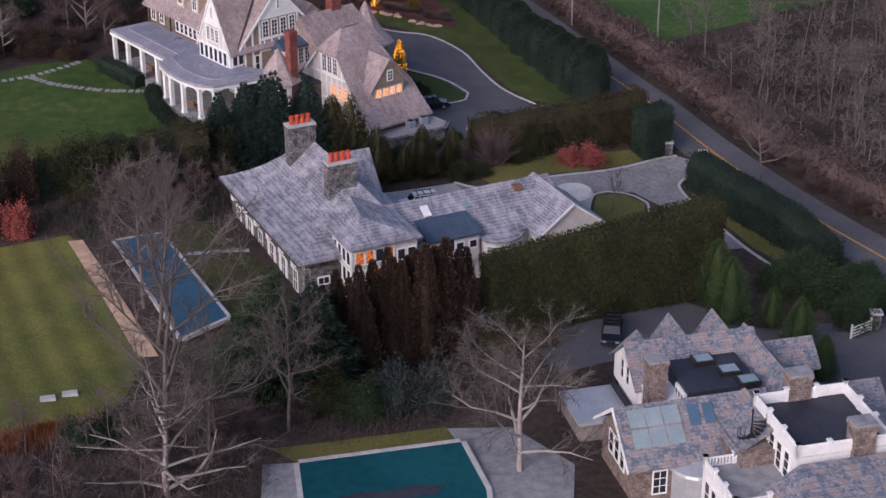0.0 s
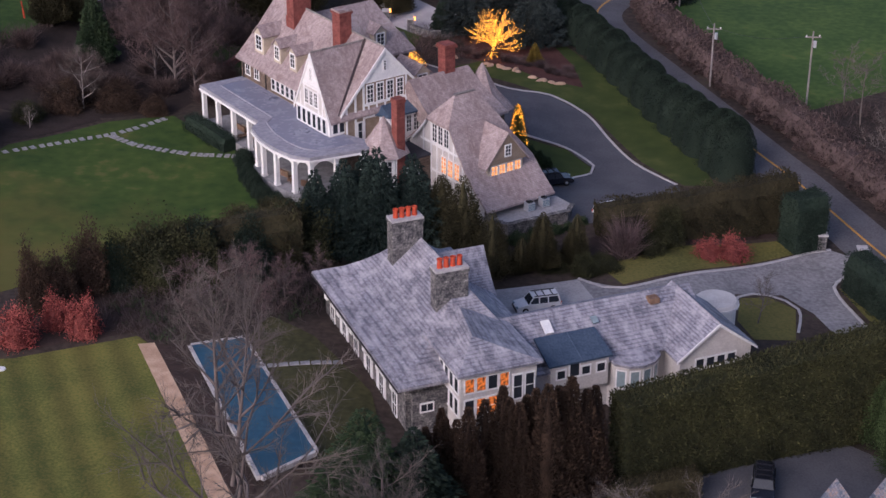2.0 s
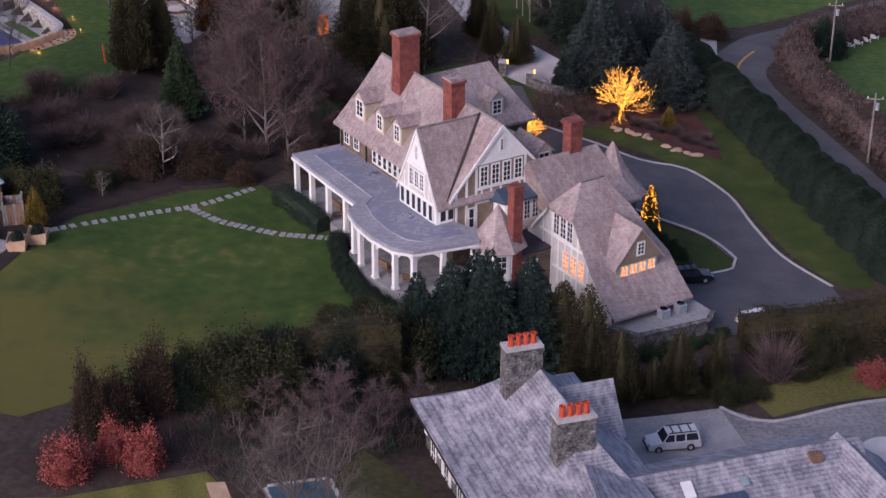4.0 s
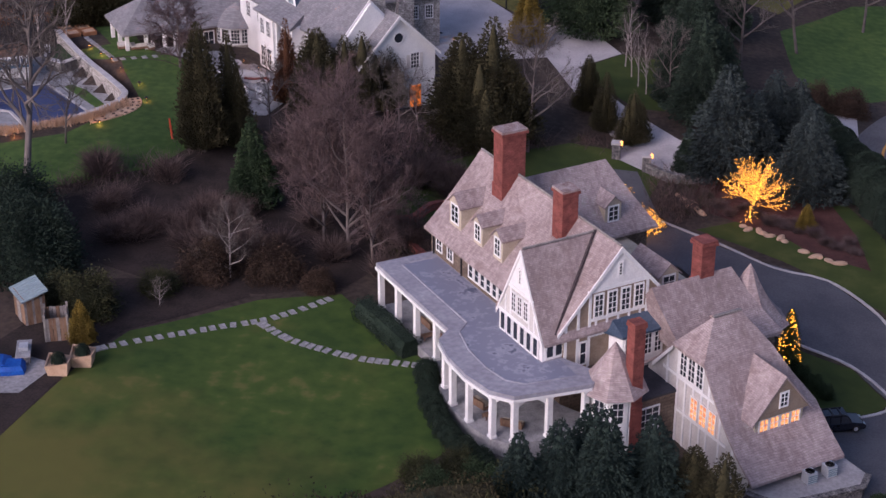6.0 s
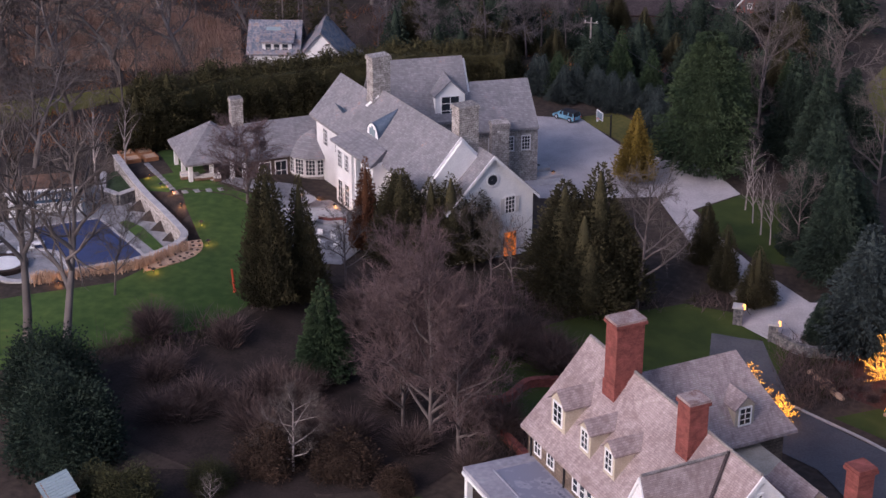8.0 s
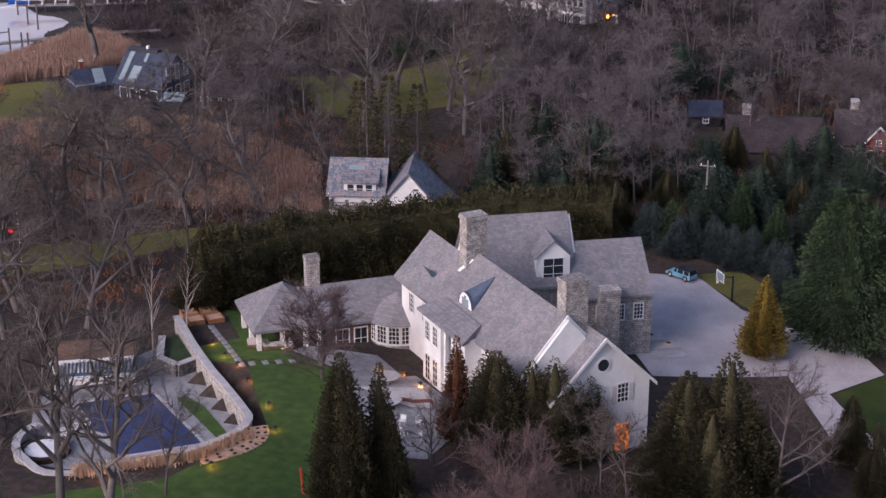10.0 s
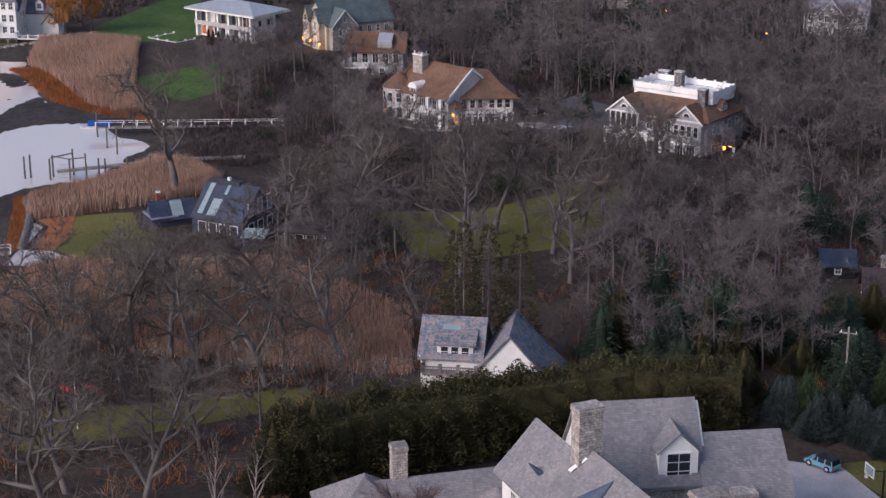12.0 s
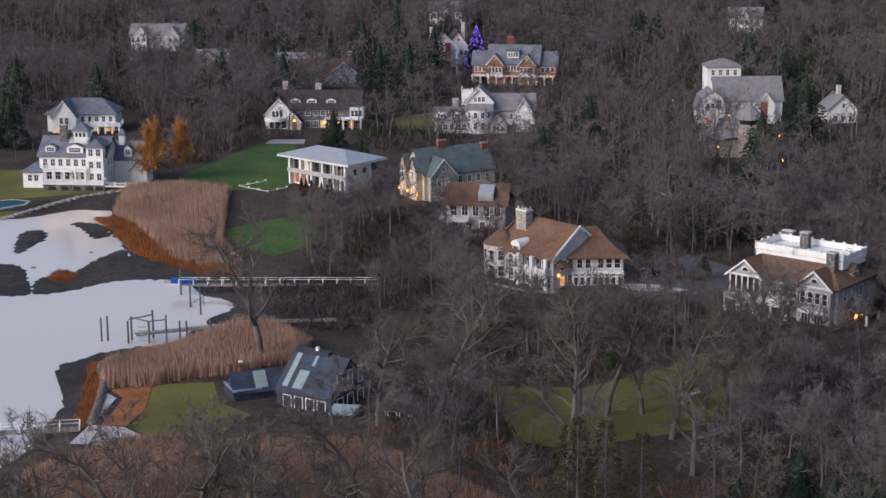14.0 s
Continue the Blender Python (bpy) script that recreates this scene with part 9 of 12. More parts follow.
bare = [Bare(11 + i, bark, twig, 0.85, open_=0.8 + 0.1 * i, start=0.22 + 0.04 * (i % 3), lean=0.05 * (i % 3 - 1)) for i in range(5)]
bare_pale = Bare(31, bark_pale, twig, 0.9, limbs=14, open_=0.95, start=0.15)
bare_birch = Bare(33, bark_pale, twig, 1.0, limbs=12, subs=4, fine=4, open_=0.35, start=0.25, twigs=3)
bare_tall = [Bare(41 + i, bark_oak, twig, 1.1, limbs=10, subs=6, open_=0.6, start=0.42, lean=0.06 * i, twigs=8, stout=1.6, bend=0.24) for i in range(3)]
bare_round = Bare(51, bark, twig_red, 1.25, limbs=20, subs=8, fine=6, open_=0.75, start=0.1, twigs=12)
oak = [Bare(61 + i, bark_oak, twig, 1.1, limbs=9, subs=7, fine=5, open_=1.0 + 0.15 * i, start=0.22, twigs=9, stout=1.5, bend=0.27) for i in range(3)]
bare_small = [Bare(65 + i, bark, twig_red, 1.2, limbs=13, subs=6, fine=6, open_=0.8, start=0.12, twigs=14, stout=0.6) for i in range(2)]
bare_wide = Bare(53, bark, twig, 0.8, limbs=13, subs=7, open_=1.2, start=0.3)
bare_droop = Bare(54, bark_pale, twig, 0.7, limbs=22, subs=6, fine=5, open_=1.7, start=0.06, twigs=7, bend=0.24)
spruce = [conifer(61 + i, 0.27 + 0.03 * i, leaf_dark, 11000, 0.85, 0.3, 0.034) for i in range(3)]
spruce_full = [conifer(65 + i, 0.36 + 0.03 * i, leaf_teal, 20000, 0.8, 0.3, 0.03, 13) for i in range(2)]
spruce_blue = [conifer(71 + i, 0.33 + 0.03 * i, leaf_blue, 15000, 0.7, 0.3, 0.03, 12) for i in range(2)]
fir_green = [conifer(81 + i, 0.3 + 0.05 * i, leaf_green, 11000, 0.75, 0.2, 0.033, 11) for i in range(2)]
cedar = [conifer(91 + i, 0.27 + 0.03 * i, leaf_cedar, 14000, 0.6, -0.55, 0.03, tops=1 + i) for i in range(3)]
cedar_screen = [conifer(97 + i, 0.27 + 0.03 * i, leaf_screen, 12000, 0.6, -0.6, 0.03, tops=2 + i) for i in range(2)]
column_cedar = [conifer(101 + i, 0.13 + 0.012 * i, leaf_bronze, 9000, 0.5, -0.9, 0.025, tops=2) for i in range(3)]
fir_far = [conifer(201 + i, 0.33 + 0.05 * i, leaf_dark, 1600, 0.6, 0.25, 0.055, 7) for i in range(3)]
fir_large = [conifer(221 + i, 0.29, leaf_dark, 16000, 0.8, 0.3, 0.026, 12) for i in range(2)]
fir_column = conifer(225, 0.36, leaf_yew_dark, 24000, 0.4, 0.3, 0.026, 14)
copper_cone = conifer(111, 0.2, leaf_copper, 6000, 0.75, -0.5, 0.035, tops=2)
gold_cone = conifer(113, 0.28, leaf_gold, 8000, 0.75, -0.3, 0.04)
yew_cone = conifer(115, 0.3, leaf_yew, 9000, 0.55, -0.3, 0.024)
pine = conifer(117, 0.16, leaf_cedar, 1700, 0.5, 0.15, 0.035, 4, 0.2, False)
dome = shrub(121, leaf_box, 6000, 0.042, ragged=0.05)
yew_dome = bullet(123, leaf_box)
big_bush = shrub(133, leaf_box, 14000, 0.034, ragged=0.14)
bush = [shrub(131 + i, leaf_green, 7500, 0.045, ragged=0.22) for i in range(2)]
bush_blue = shrub(135, leaf_blue, 7000, 0.046, ragged=0.22)
bush_red = [shrub(141 + i, leaf_red, 3400, 0.06, ragged=0.3) for i in range(2)]
bush_bronze = shrub(145, leaf_bronze, 7500, 0.045, ragged=0.24)
bush_olive = shrub(147, leaf_hedge, 7500, 0.045, ragged=0.26)
bush_gold = Bare(57, bark, leaf_willow, 3.2, limbs=18, subs=8, fine=7, open_=0.62, start=0.16, twigs=12)
brush = [thicket(151 + i, bush_mauve, 900, 0.012) for i in range(3)]
brush_red = thicket(157, twig_red, 1000, 0.012)

def free(x, y, pad=()):
    ok = ~inside(CREEK, x, y)
    for poly in KEEP:
        ok &= ~inside(poly, x, y)
    for cx, cy, r in HOUSES:
        ok &= (x - cx) ** 2 + (y - cy) ** 2 > r * r
    road = np.array(ROAD)
    for a, b in zip(road, road[1:]):
        d = b - a
        t = np.clip(((x - a[0]) * d[0] + (y - a[1]) * d[1]) / (d @ d), 0, 1)
        ok &= (x - a[0] - t * d[0]) ** 2 + (y - a[1] - t * d[1]) ** 2 > 30
    return ok


HOUSES = [(-6, 177, 22), (4, 178, 20), (-22, 228, 22), (-66, 300, 22), (-92, 304, 10), (-70, 316, 14), (-58, 316, 12), (-238, 556, 18), (-104, 280, 14), (-103, 347, 9), (-46, 404, 9),
          (-120, 420, 16), (-112, 436, 12), (-108, 402, 10), (-180, 396, 12), (-170, 392, 10), (-252, 575, 22), (-268, 590, 16), (-130, 505, 12), (-142, 505, 10), (-46, 390, 10), (-32, 398, 9), (-63, 406, 8), (-40, 402, 9)]
FAR_HOUSES = [(-298, 541, 14), (-341, 610, 12), (-280, 641, 15), (-206, 562, 12), (-232, 650, 14), (-258, 741, 16), (-293, 772, 8), (-163, 688, 14), (-152, 636, 8), (-136, 698, 6), (-309, 714, 8),
              (-157, 490, 13), (-145, 496, 9), (-168, 497, 10), (-107, 482, 14), (-166, 411, 12)]
HOUSES += FAR_HOUSES + [(x + 0.5 * r + 5, y - 0.85 * r - 8, r * 0.7) for x, y, r in FAR_HOUSES]


# clipped hedges
hedge("tall_hedge", "very tall clipped olive-green conifer hedge", [(4.5, 157.5), (30, 171.0)], 3.2, [10.2, 10.8], leaf_hedge, 12, 0.55, base=-1.2)
hedge("brown_hedge", "clipped brown-green hedge along the drive", [(3.6, 212.6), (13, 213.6), (21, 217), (27.2, 220.6)], 3.2, [3.4, 5.4, 6.6, 6.8], leaf_boundary, 14, 0.5, wave=1.0, round_=1.3)
hedge("block_hedge", "dark green clipped block hedge at the gate", [(26.3, 214.2), (30, 216.2)], 4.0, [7.0, 7.0], leaf_box, 16, 0.4, round_=1.2)
hedge("road_hedge", "long dark green clipped hedge beside the lane", [(33.0, 205.2), (36.6, 196), (41.5, 184.5), (44.5, 177.5)], 3.6, [5.0, 5.4, 5.2, 4.0], leaf_box, 14, 0.42, round_=1.4)
hedge("boundary_hedge", "dense bronze-green evergreen hedge below the lawn", [(-48, 191), (-43, 193), (-38, 195), (-33.5, 196.5), (-29.5, 198)], 4.0, [4.0, 5.4, 5.8, 6.8, 7.0], leaf_boundary, 14, 0.5, wave=1.4, round_=1.6)
hedge("dark_hedge", "tall dark olive conifer hedge behind the white house", [(-109, 310.5), (-101, 322), (-92, 333), (-80, 343), (-68, 347.5)], 5.0, [7.5, 8, 7.5, 7.5, 7], leaf_screen, 16, 0.5, wave=1.4)
row_line = [(-109, 310.5), (-101, 322), (-92, 333), (-80, 343), (-68, 347.5)]
for k in range(44):
    s = k / 44 * 4
    (xa, ya), (xb, yb) = row_line[int(s)], row_line[int(s) + 1]
    f = s - int(s)
    hh = 10.0 - 1.4 * k / 44 + rng.uniform(-1.0, 1.0)
    plant(cedar_screen[k % 2], "cedar", "dark olive cedar in the ragged screen behind the house", "tree", xa + (xb - xa) * f + rng.normal() * 0.6, ya + (yb - ya) * f + rng.normal() * 0.6, hh, hh * 1.6, "screen of cedars")
hedge("low_hedge", "rounded dark green hedge below the porch", [(-48.8, 234.8), (-45.5, 231), (-42.4, 227.6)], 2.4, [2.0, 2.2, 2.0], leaf_box, 22, 0.3, round_=0.7)
for i, q in enumerate(smooth([(-40.2, 224.4), (-38.6, 219), (-35.6, 213.5), (-31.5, 210)], 1.55)):
    plant(dome, "box_ball", "dark clipped box ball in a row below the porch", "topiary", q.x, q.y, 2.0 + 0.25 * math.sin(i * 1.7), 2.5 + 0.2 * math.cos(i * 2.1), "box balls below the porch")
bank = [tuple(q) for q in smooth([(62, 184), (50, 208), (38, 234), (32, 246), (26.4, 257), (21.3, 268), (17.2, 278), (14.2, 288.5), (13.4, 299), (15.5, 307), (21, 314), (30, 322)], 2.0)]
hedge("road_bank_hedge", "shaggy brown hedge on the field side of the lane", bank, 4.4, [3.6 + 0.5 * math.sin(k * 0.9) * math.sin(k * 0.37) for k in range(len(bank))], bush_mauve, 12, 0.75, wave=1.5, round_=1.4)
hedge("shore_hedge", "dark clipped hedge beside the shore field", [(-128, 440), (-122, 444)], 2.5, [3.2, 3.2], leaf_green, 10, 0.5)
hedge("shore_hedge", "dark hedge behind the brown-roofed house", [(-140, 535), (-120, 540)], 4, [5, 5], leaf_green, 6, 0.8)
plant(big_bush, "evergreen_shrub", "dark evergreen beside the field chairs", "shrub", 17.8, 303.5, 5.5, 6.5)
for x, y, h, w in ((-3.4, 306, 3.6, 4.4), (0.9, 306.2, 3.4, 5.4)):
    plant(bush_bronze, "round_shrub", "round clipped red-brown shrub at the road bend", "shrub", x, y, h, w, "round shrubs")
for x, y, h, w in ((-28.6, 199.5, 6.4, 5.6), (-31.2, 197.2, 6.2, 5.6), (-35.5, 196.6, 5.6, 5.4), (-40.6, 194.8, 5.2, 5.6)):
    plant(bush_olive if x > -33 else big_bush, "evergreen_shrub", "dark olive evergreen in the lower hedge line", "shrub", x, y, h, w)
for x, y, h, w in ((-37.5, 207.5, 2.2, 3.4), (-34.4, 208.8, 2.6, 3.6), (-32.2, 206.6, 3.2, 4.0), (-35.6, 204.8, 3.0, 4.0), (-30.4, 204.4, 3.8, 4.4), (-29.4, 208.4, 2.4, 3.2)):
    plant(bush_olive if h < 3 else bush[0], "evergreen_shrub", "dark leafy shrub between lawn and spruces", "shrub", x, y, h, w)
hedge("low_brown_hedge", "low clipped brown-olive hedge before the tall hedge", [(3.6, 153.9), (11.6, 156.6)], 2.4, [2.6, 2.8], leaf_boundary, 16, 0.4, round_=0.6)
lane_row = smooth([(21.2, 232.8), (18.0, 240.2), (10.9, 257.0), (4.4, 273.4), (-1.0, 286.4), (-6.0, 297)], 0.25)
for i in range(18):
    q = lane_row[int(i * (len(lane_row) - 1) / 17)]
    plant(yew_dome, "clipped_yew", "dark green dome-clipped yew in a lane-side row", "topiary", q.x, q.y, 8.2 - 1.5 * min(1, i / 5) - 0.075 * i + 0.3 * math.sin(i * 2.3), 6.4 - 0.05 * i + 0.3 * math.sin(i * 1.7), "yews along the lane")

# evergreens
for k in range(16):
    f = k / 15
    x, y = -63 + 24 * f + rng.normal() * 0.8, 349 - 16 * f * f + rng.normal() * 1.0
    plant(spruce_blue[k % 2], "evergreen_shrub", "dark blue-green evergreen behind the ball court", "shrub", x, y, rng.uniform(4.5, 6.5), rng.uniform(6.5, 8), "ball court evergreens")
for k, (x, y, h) in enumerate([(-10.5, 152, 11.0), (-8.1, 150, 12.4), (-6.8, 152, 12.2), (-5.3, 152, 13.6), (-3.9, 151, 12.6), (-1.7, 151, 14.6), (0.3, 152.5, 14.4), (2.4, 155, 12.2), (-9.4, 151, 10.5), (-2.8, 152.4, 13.2), (-0.7, 152.6, 13.4), (1.4, 153.6, 12.6), (-12.0, 151.0, 9.6)]):
    plant(column_cedar[k % 3], "column_cedar", "narrow bronze-brown columnar cedar in a tight row", "tree", x, y, h, h * 1.18, "columnar cedars")
for x, y, h in ((29.9, 167.7, 8.3), (30.8, 163.5, 8.4), (35.4, 163.5, 5.1), (37.0, 156.9, 7.8), (38.9, 153.1, 5.6)):
    plant(yew_cone, "cone_yew", "olive-green cone-clipped yew beside the drive", "tree", x, y, h, h * 1.1, "cone yews")
for k, (x, y, h) in enumerate([(-28.0, 201.6, 10.4), (-24.9, 203.0, 11.4), (-21.2, 203.0, 13.2), (-17.4, 204.8, 12.2), (-22.8, 206, 11.5)]):
    plant(spruce_full[k % 2], "spruce", "dark blue-green spruce between the two houses", "tree", x, y, h * 1.02, h * 1.05, "spruces between the houses")
for k, (x, y, h) in enumerate([(-14.1, 205.1, 10.0), (-11.3, 203.2, 10.9), (-8.1, 200.8, 7.9), (-2.6, 202.5, 7.3), (1.3, 204.4, 6.3), (-4.9, 201.5, 4.7)]):
    plant(cedar[k % 3], "cedar", "olive-brown cedar below the timbered house", "tree", x, y, h, h * 1.1, "cedars below the house")
for x, y, h, w in ((-47.4, 190.2, 5.4, 4.6), (-50.3, 187.9, 6.9, 4.6), (-54.6, 182.2, 7.1, 3.4), (-52.8, 183.7, 5.5, 4.4), (-42.9, 190.0, 7.2, 7.0), (-39.0, 190.5, 6.0, 6)):
    plant(bush_bronze if x < -50 else bush_olive, "evergreen_shrub", "dark bronze-green rounded shrub at the lawn edge", "shrub", x, y, h, w)
for x, y, h, w in ((-48.3, 177.6, 4.0, 3.4), (-54.3, 174.9, 4.0, 3.9), (-51.5, 179, 3.4, 3.2), (19.4, 210.2, 2.6, 3.8), (16.6, 209.2, 2.2, 3.0)):
    plant(bush_red[int(x) % 2], "red_shrub", "salmon-red leafed winter shrub in a dark bed", "shrub", x, y, h, w, "red shrubs")
for x, y, h, w in ((12, 211, 4.4, 3.6), (9.6, 208.2, 2.0, 3.6), (2.1, 201.8, 2.3, 3.0), (4.2, 203.6, 1.2, 4.4), (-1.5, 203.2, 1.2, 4.0), (7.6, 209.6, 2.0, 3.2)):
    plant(bush_olive, "evergreen_shrub", "olive-green shrub beside the old drive", "shrub", x, y, h, w)
plant(brush_red, "bare_shrub", "red-brown bare shrub beside the drive", "shrub", 6.8, 206.4, 5.5, 5.5)
for x, y, h, w, k in ((-7.8, 141.5, 3.6, 5.0, bush[0]), (-4.6, 143.3, 4.4, 5.5, bush_blue), (-11.5, 143, 4.2, 6.0, bush_olive), (-1.0, 144, 4.0, 4.5, bush_blue), (-29, 136, 3.2, 5.5, bush[1]), (-33, 133, 2.6, 4.6, bush[0])):
    plant(k, "evergreen_shrub", "grey-green leafy shrub in the lower border", "shrub", x, y, h, w)
plant(fir_green[1], "fir", "broad dark fir with grey bare limbs before it", "tree", -16.6, 146.5, 13.5, 19)
plant(spruce[1], "spruce", "broad dark fir in the lower garden", "tree", -12.6, 147.5, 11.5, 19)
for x, y, h, w in ((38.5, 172, 3.8, 6), (42, 170, 4.4, 6.5), (47, 168, 3.5, 5), (44.5, 164.5, 3.6, 5), (47.5, 173.5, 2.8, 5), (41, 176, 3.2, 5)):
    plant(bush[int(x) % 2], "evergreen_shrub", "glossy green shrub at the drive gate", "shrub", x, y, h, w)
plant(dome, "clipped_yew", "mushroom-clipped dark yew at the lane", "topiary", 43.0, 178.5, 4.2, 5.5)
for k, (x, y, h, w) in enumerate([(-76.0, 267.3, 16.8, 12.5), (-73.2, 270.2, 15.2, 10)]):
    plant(cedar[k], "cedar", "tall olive-brown cedar before the white house", "tree", x, y, h, w)
for k, (x, y, h) in enumerate([(-65.8, 283.0, 10.8), (-62.9, 284.1, 9.8), (-60.4, 285.1, 10.4), (-58.1, 287.5, 8.6), (-67.4, 284.5, 10)]):
    plant(cedar[k % 3], "cedar", "tight olive cedar in a row by the terrace", "tree", x, y, h * 1.12, h * 1.3, "cedars by the terrace")
plant(copper_cone, "copper_cedar", "slim rust-brown cedar before the white front", "tree", -70.4, 284.5, 12.2, 12)
plant(fir_green[0], "fir", "dark green fir among bare shrubs", "tree", -66.6, 256.3, 11.2, 11)
for k, (x, y, h, w) in enumerate([(-47.1, 281.5, 14.2, 18), (-43.3, 282.6, 16.8, 19), (-45, 279.5, 12, 16)]):
    plant(cedar[k], "cedar", "broad olive-brown cedar beside the gravel drive", "tree", x, y, h, w)
plant(gold_cone, "gold_cypress", "ochre-gold cypress beside the ball court", "tree", -44.2, 318.0, 10.4, 9.5)
for k, (x, y, h) in enumerate([(-32.9, 295.4, 8.2), (-30.0, 290.9, 8.1), (-26.3, 287.9, 7.9)]):
    plant(cedar[k], "cedar", "narrow dark cedar along the gravel drive", "tree", x, y, h, h * 0.95, "cedars on the drive")
plant(fir_column, "arborvitae", "massive rounded column of green arborvitae behind the forecourt", "tree", -36.0, 325.0, 19.5, 19.5)
plant(fir_large[1], "large_fir", "massive dark green fir behind the forecourt", "tree", -21.6, 326.7, 16.7, 17)
for k, (x, y, h) in enumerate([(-14.7, 282.1, 14.9), (-9.0, 291.2, 10.8), (-6.0, 291.9, 9.6), (-4.6, 277.3, 12.4), (-11.5, 284, 11.0)]):
    plant(spruce_blue[k % 2], "blue_spruce", "grey-blue spruce above the lit tree", "tree", x, y, h, h * 1.15, "blue spruces")
for k, (x, y, h) in enumerate([(-19.0, 281.8, 6.5), (-18.5, 297.1, 15.0), (-22.4, 301.6, 9.7), (-16, 301, 12), (-20, 310, 16), (-25, 334, 15), (-18, 331, 15)]):
    plant(fir_large[k % 2], "spruce", "dark spruce along the gravel drive", "tree", x, y, h, h * 1.2, "dark spruces")
for x, y, h in ((-73.8, 222.2, 5.1),):
    plant(gold_cone, "gold_cypress", "small yellow-green cypress at the lawn corner", "tree", x, y, h, 5.2)
for x, y, h, w, k in ((-75.7, 228.7, 4.4, 6.2, bush_olive), (-70.5, 235, 2.5, 4, bush_olive), (-85.3, 236.6, 8.4, 11, big_bush), (-79, 230, 3, 5, bush_olive), (-66.5, 239.5, 4, 6, bush_bronze), (-60, 241, 3.6, 6, bush_bronze), (-54.5, 238.8, 2.6, 3.4, bush_bronze), (-90.5, 244.5, 7.5, 10, big_bush)):
    plant(k, "evergreen_shrub", "dark rounded evergreen at the wood edge", "shrub", x, y, h, w)
for x, y, w in ((-4.8, 235.8, 1.7), (-3.7, 234.4, 1.9), (-2.6, 233.2, 1.8), (-5.6, 236.9, 1.4)):
    plant(bush[0], "box_ball", "dark clipped ball shrub on the grass island", "shrub", x, y, w * 0.9, w, "ball shrubs")
for k in range(14):
    plant(spruce[k % 3] if k % 2 else fir_green[0], "fir", "dark fir in the belt behind the ball court", "tree", -60 + k * 3.2 + (k % 3), 349 + 3.0 * (k % 4), 7 + 1.4 * (k % 3), 8.5, "dark fir belt")
for k in range(60):
    x, y = rng.uniform(-92, -22), rng.uniform(354, 384)
    if free(np.array([x]), np.array([y]))[0]:
        plant((fir_far + cedar + fir_far)[k % 9], "fir", "dark conifer in the mixed wood", "tree", x, y, rng.uniform(5, 8) if x > -72 else rng.uniform(7, 12), rng.uniform(7, 10), "wood conifers")
for x, y, h, w in ((-106.0, 357.9, 19.4, 19), (-103.6, 354.1, 21.3, 17), (-101.0, 356.0, 20.6, 19), (-97.5, 358, 19, 18)):
    plant(pine, "pine", "tall thin brown-green pine before the outbuilding", "tree", x, y, h, w, "thin pines")
for k, (x, y, h) in enumerate([(-62, 432, 9), (-70, 430, 8), (-73, 436, 8.5), (-57, 388, 7), (-48.5, 388, 6.5), (-44, 392, 8), (-38, 384, 8), (-33, 396, 8), (-26, 392, 13), (-64, 374, 7), (-72, 378, 8), (-28, 374, 11), (-20, 400, 14), (-57, 366, 8), (-80, 370, 8)]):
    plant((fir_far + cedar[:1])[k % 4], "fir", "dark conifer in the mixed wood", "tree", x, y, h, h * 1.3, "wood conifers")
for k, (x, y, h, w) in enumerate([(-194, 593, 14, 13), (-139, 597, 20, 16), (-142, 664, 20, 17), (-290, 700, 19, 18), (-285, 713, 17, 16), (-275, 690, 16, 15), (-243, 588, 8, 7), (-240, 585, 7, 6), (-330, 655, 14, 15), (-360, 640, 16, 15), (-345, 575, 16, 14), (-352, 582, 17, 15), (-262, 610, 12, 12), (-325, 760, 18, 18), (-180, 760, 18, 16), (-230, 820, 18, 16), (-128, 500, 7, 6), (-131, 470, 5, 5)]):
    plant(fir_far[k % 3], "fir", "dark evergreen among the shore houses", "tree", x, y, h, w, "shore evergreens")
for k in range(54):
    x, y = rng.uniform(-430, 20), rng.uniform(600, 980)
    if free(np.array([x]), np.array([y]))[0]:
        plant(fir_far[k % 3], "fir", "dark evergreen in the hillside wood", "tree", x, y, rng.uniform(9, 19), rng.uniform(11, 20), "hillside evergreens")
for i in range(9):
    plant(column_cedar[0], "column_cedar", "dark narrow evergreen below the white balcony", "tree", -240 + i * 1.9, 548.6 - i * 1.0, 4.6, 6, "narrow evergreens")
plant(bush_gold, "willow", "orange-gold willow beside the creek", "tree", -281, 548, 15, 13)
plant(bush_gold, "willow", "orange-gold willow beside the creek", "tree", -279, 557, 14, 10)

# bare trees near the houses
plant(bare_pale, "bare_tree", "pale-barked bare tree beside the teal pool", "tree", 6.9, 131.5, 15.5, 22)
plant(bare[0], "bare_tree", "large grey bare tree in the lower garden", "tree", -24.4, 126.6, 26.0, 26)
plant(bare_droop, "bare_tree", "low tree with long pale drooping limbs", "tree", -24.0, 125.4, 13.0, 21)
plant(bare[3], "bare_tree", "grey bare tree in the lower garden", "tree", -21.0, 131.5, 14.0)
plant(bare_wide, "bare_tree", "spreading bare tree beside the lower terrace", "tree", -14.5, 138, 13.5)
plant(bare[1], "bare_tree", "slender bare tree beside the long pool", "tree", -31.5, 160.5, 17.5)
plant(bare[2], "bare_tree", "bare tree beside the long pool", "tree", -29.0, 153, 18.0)
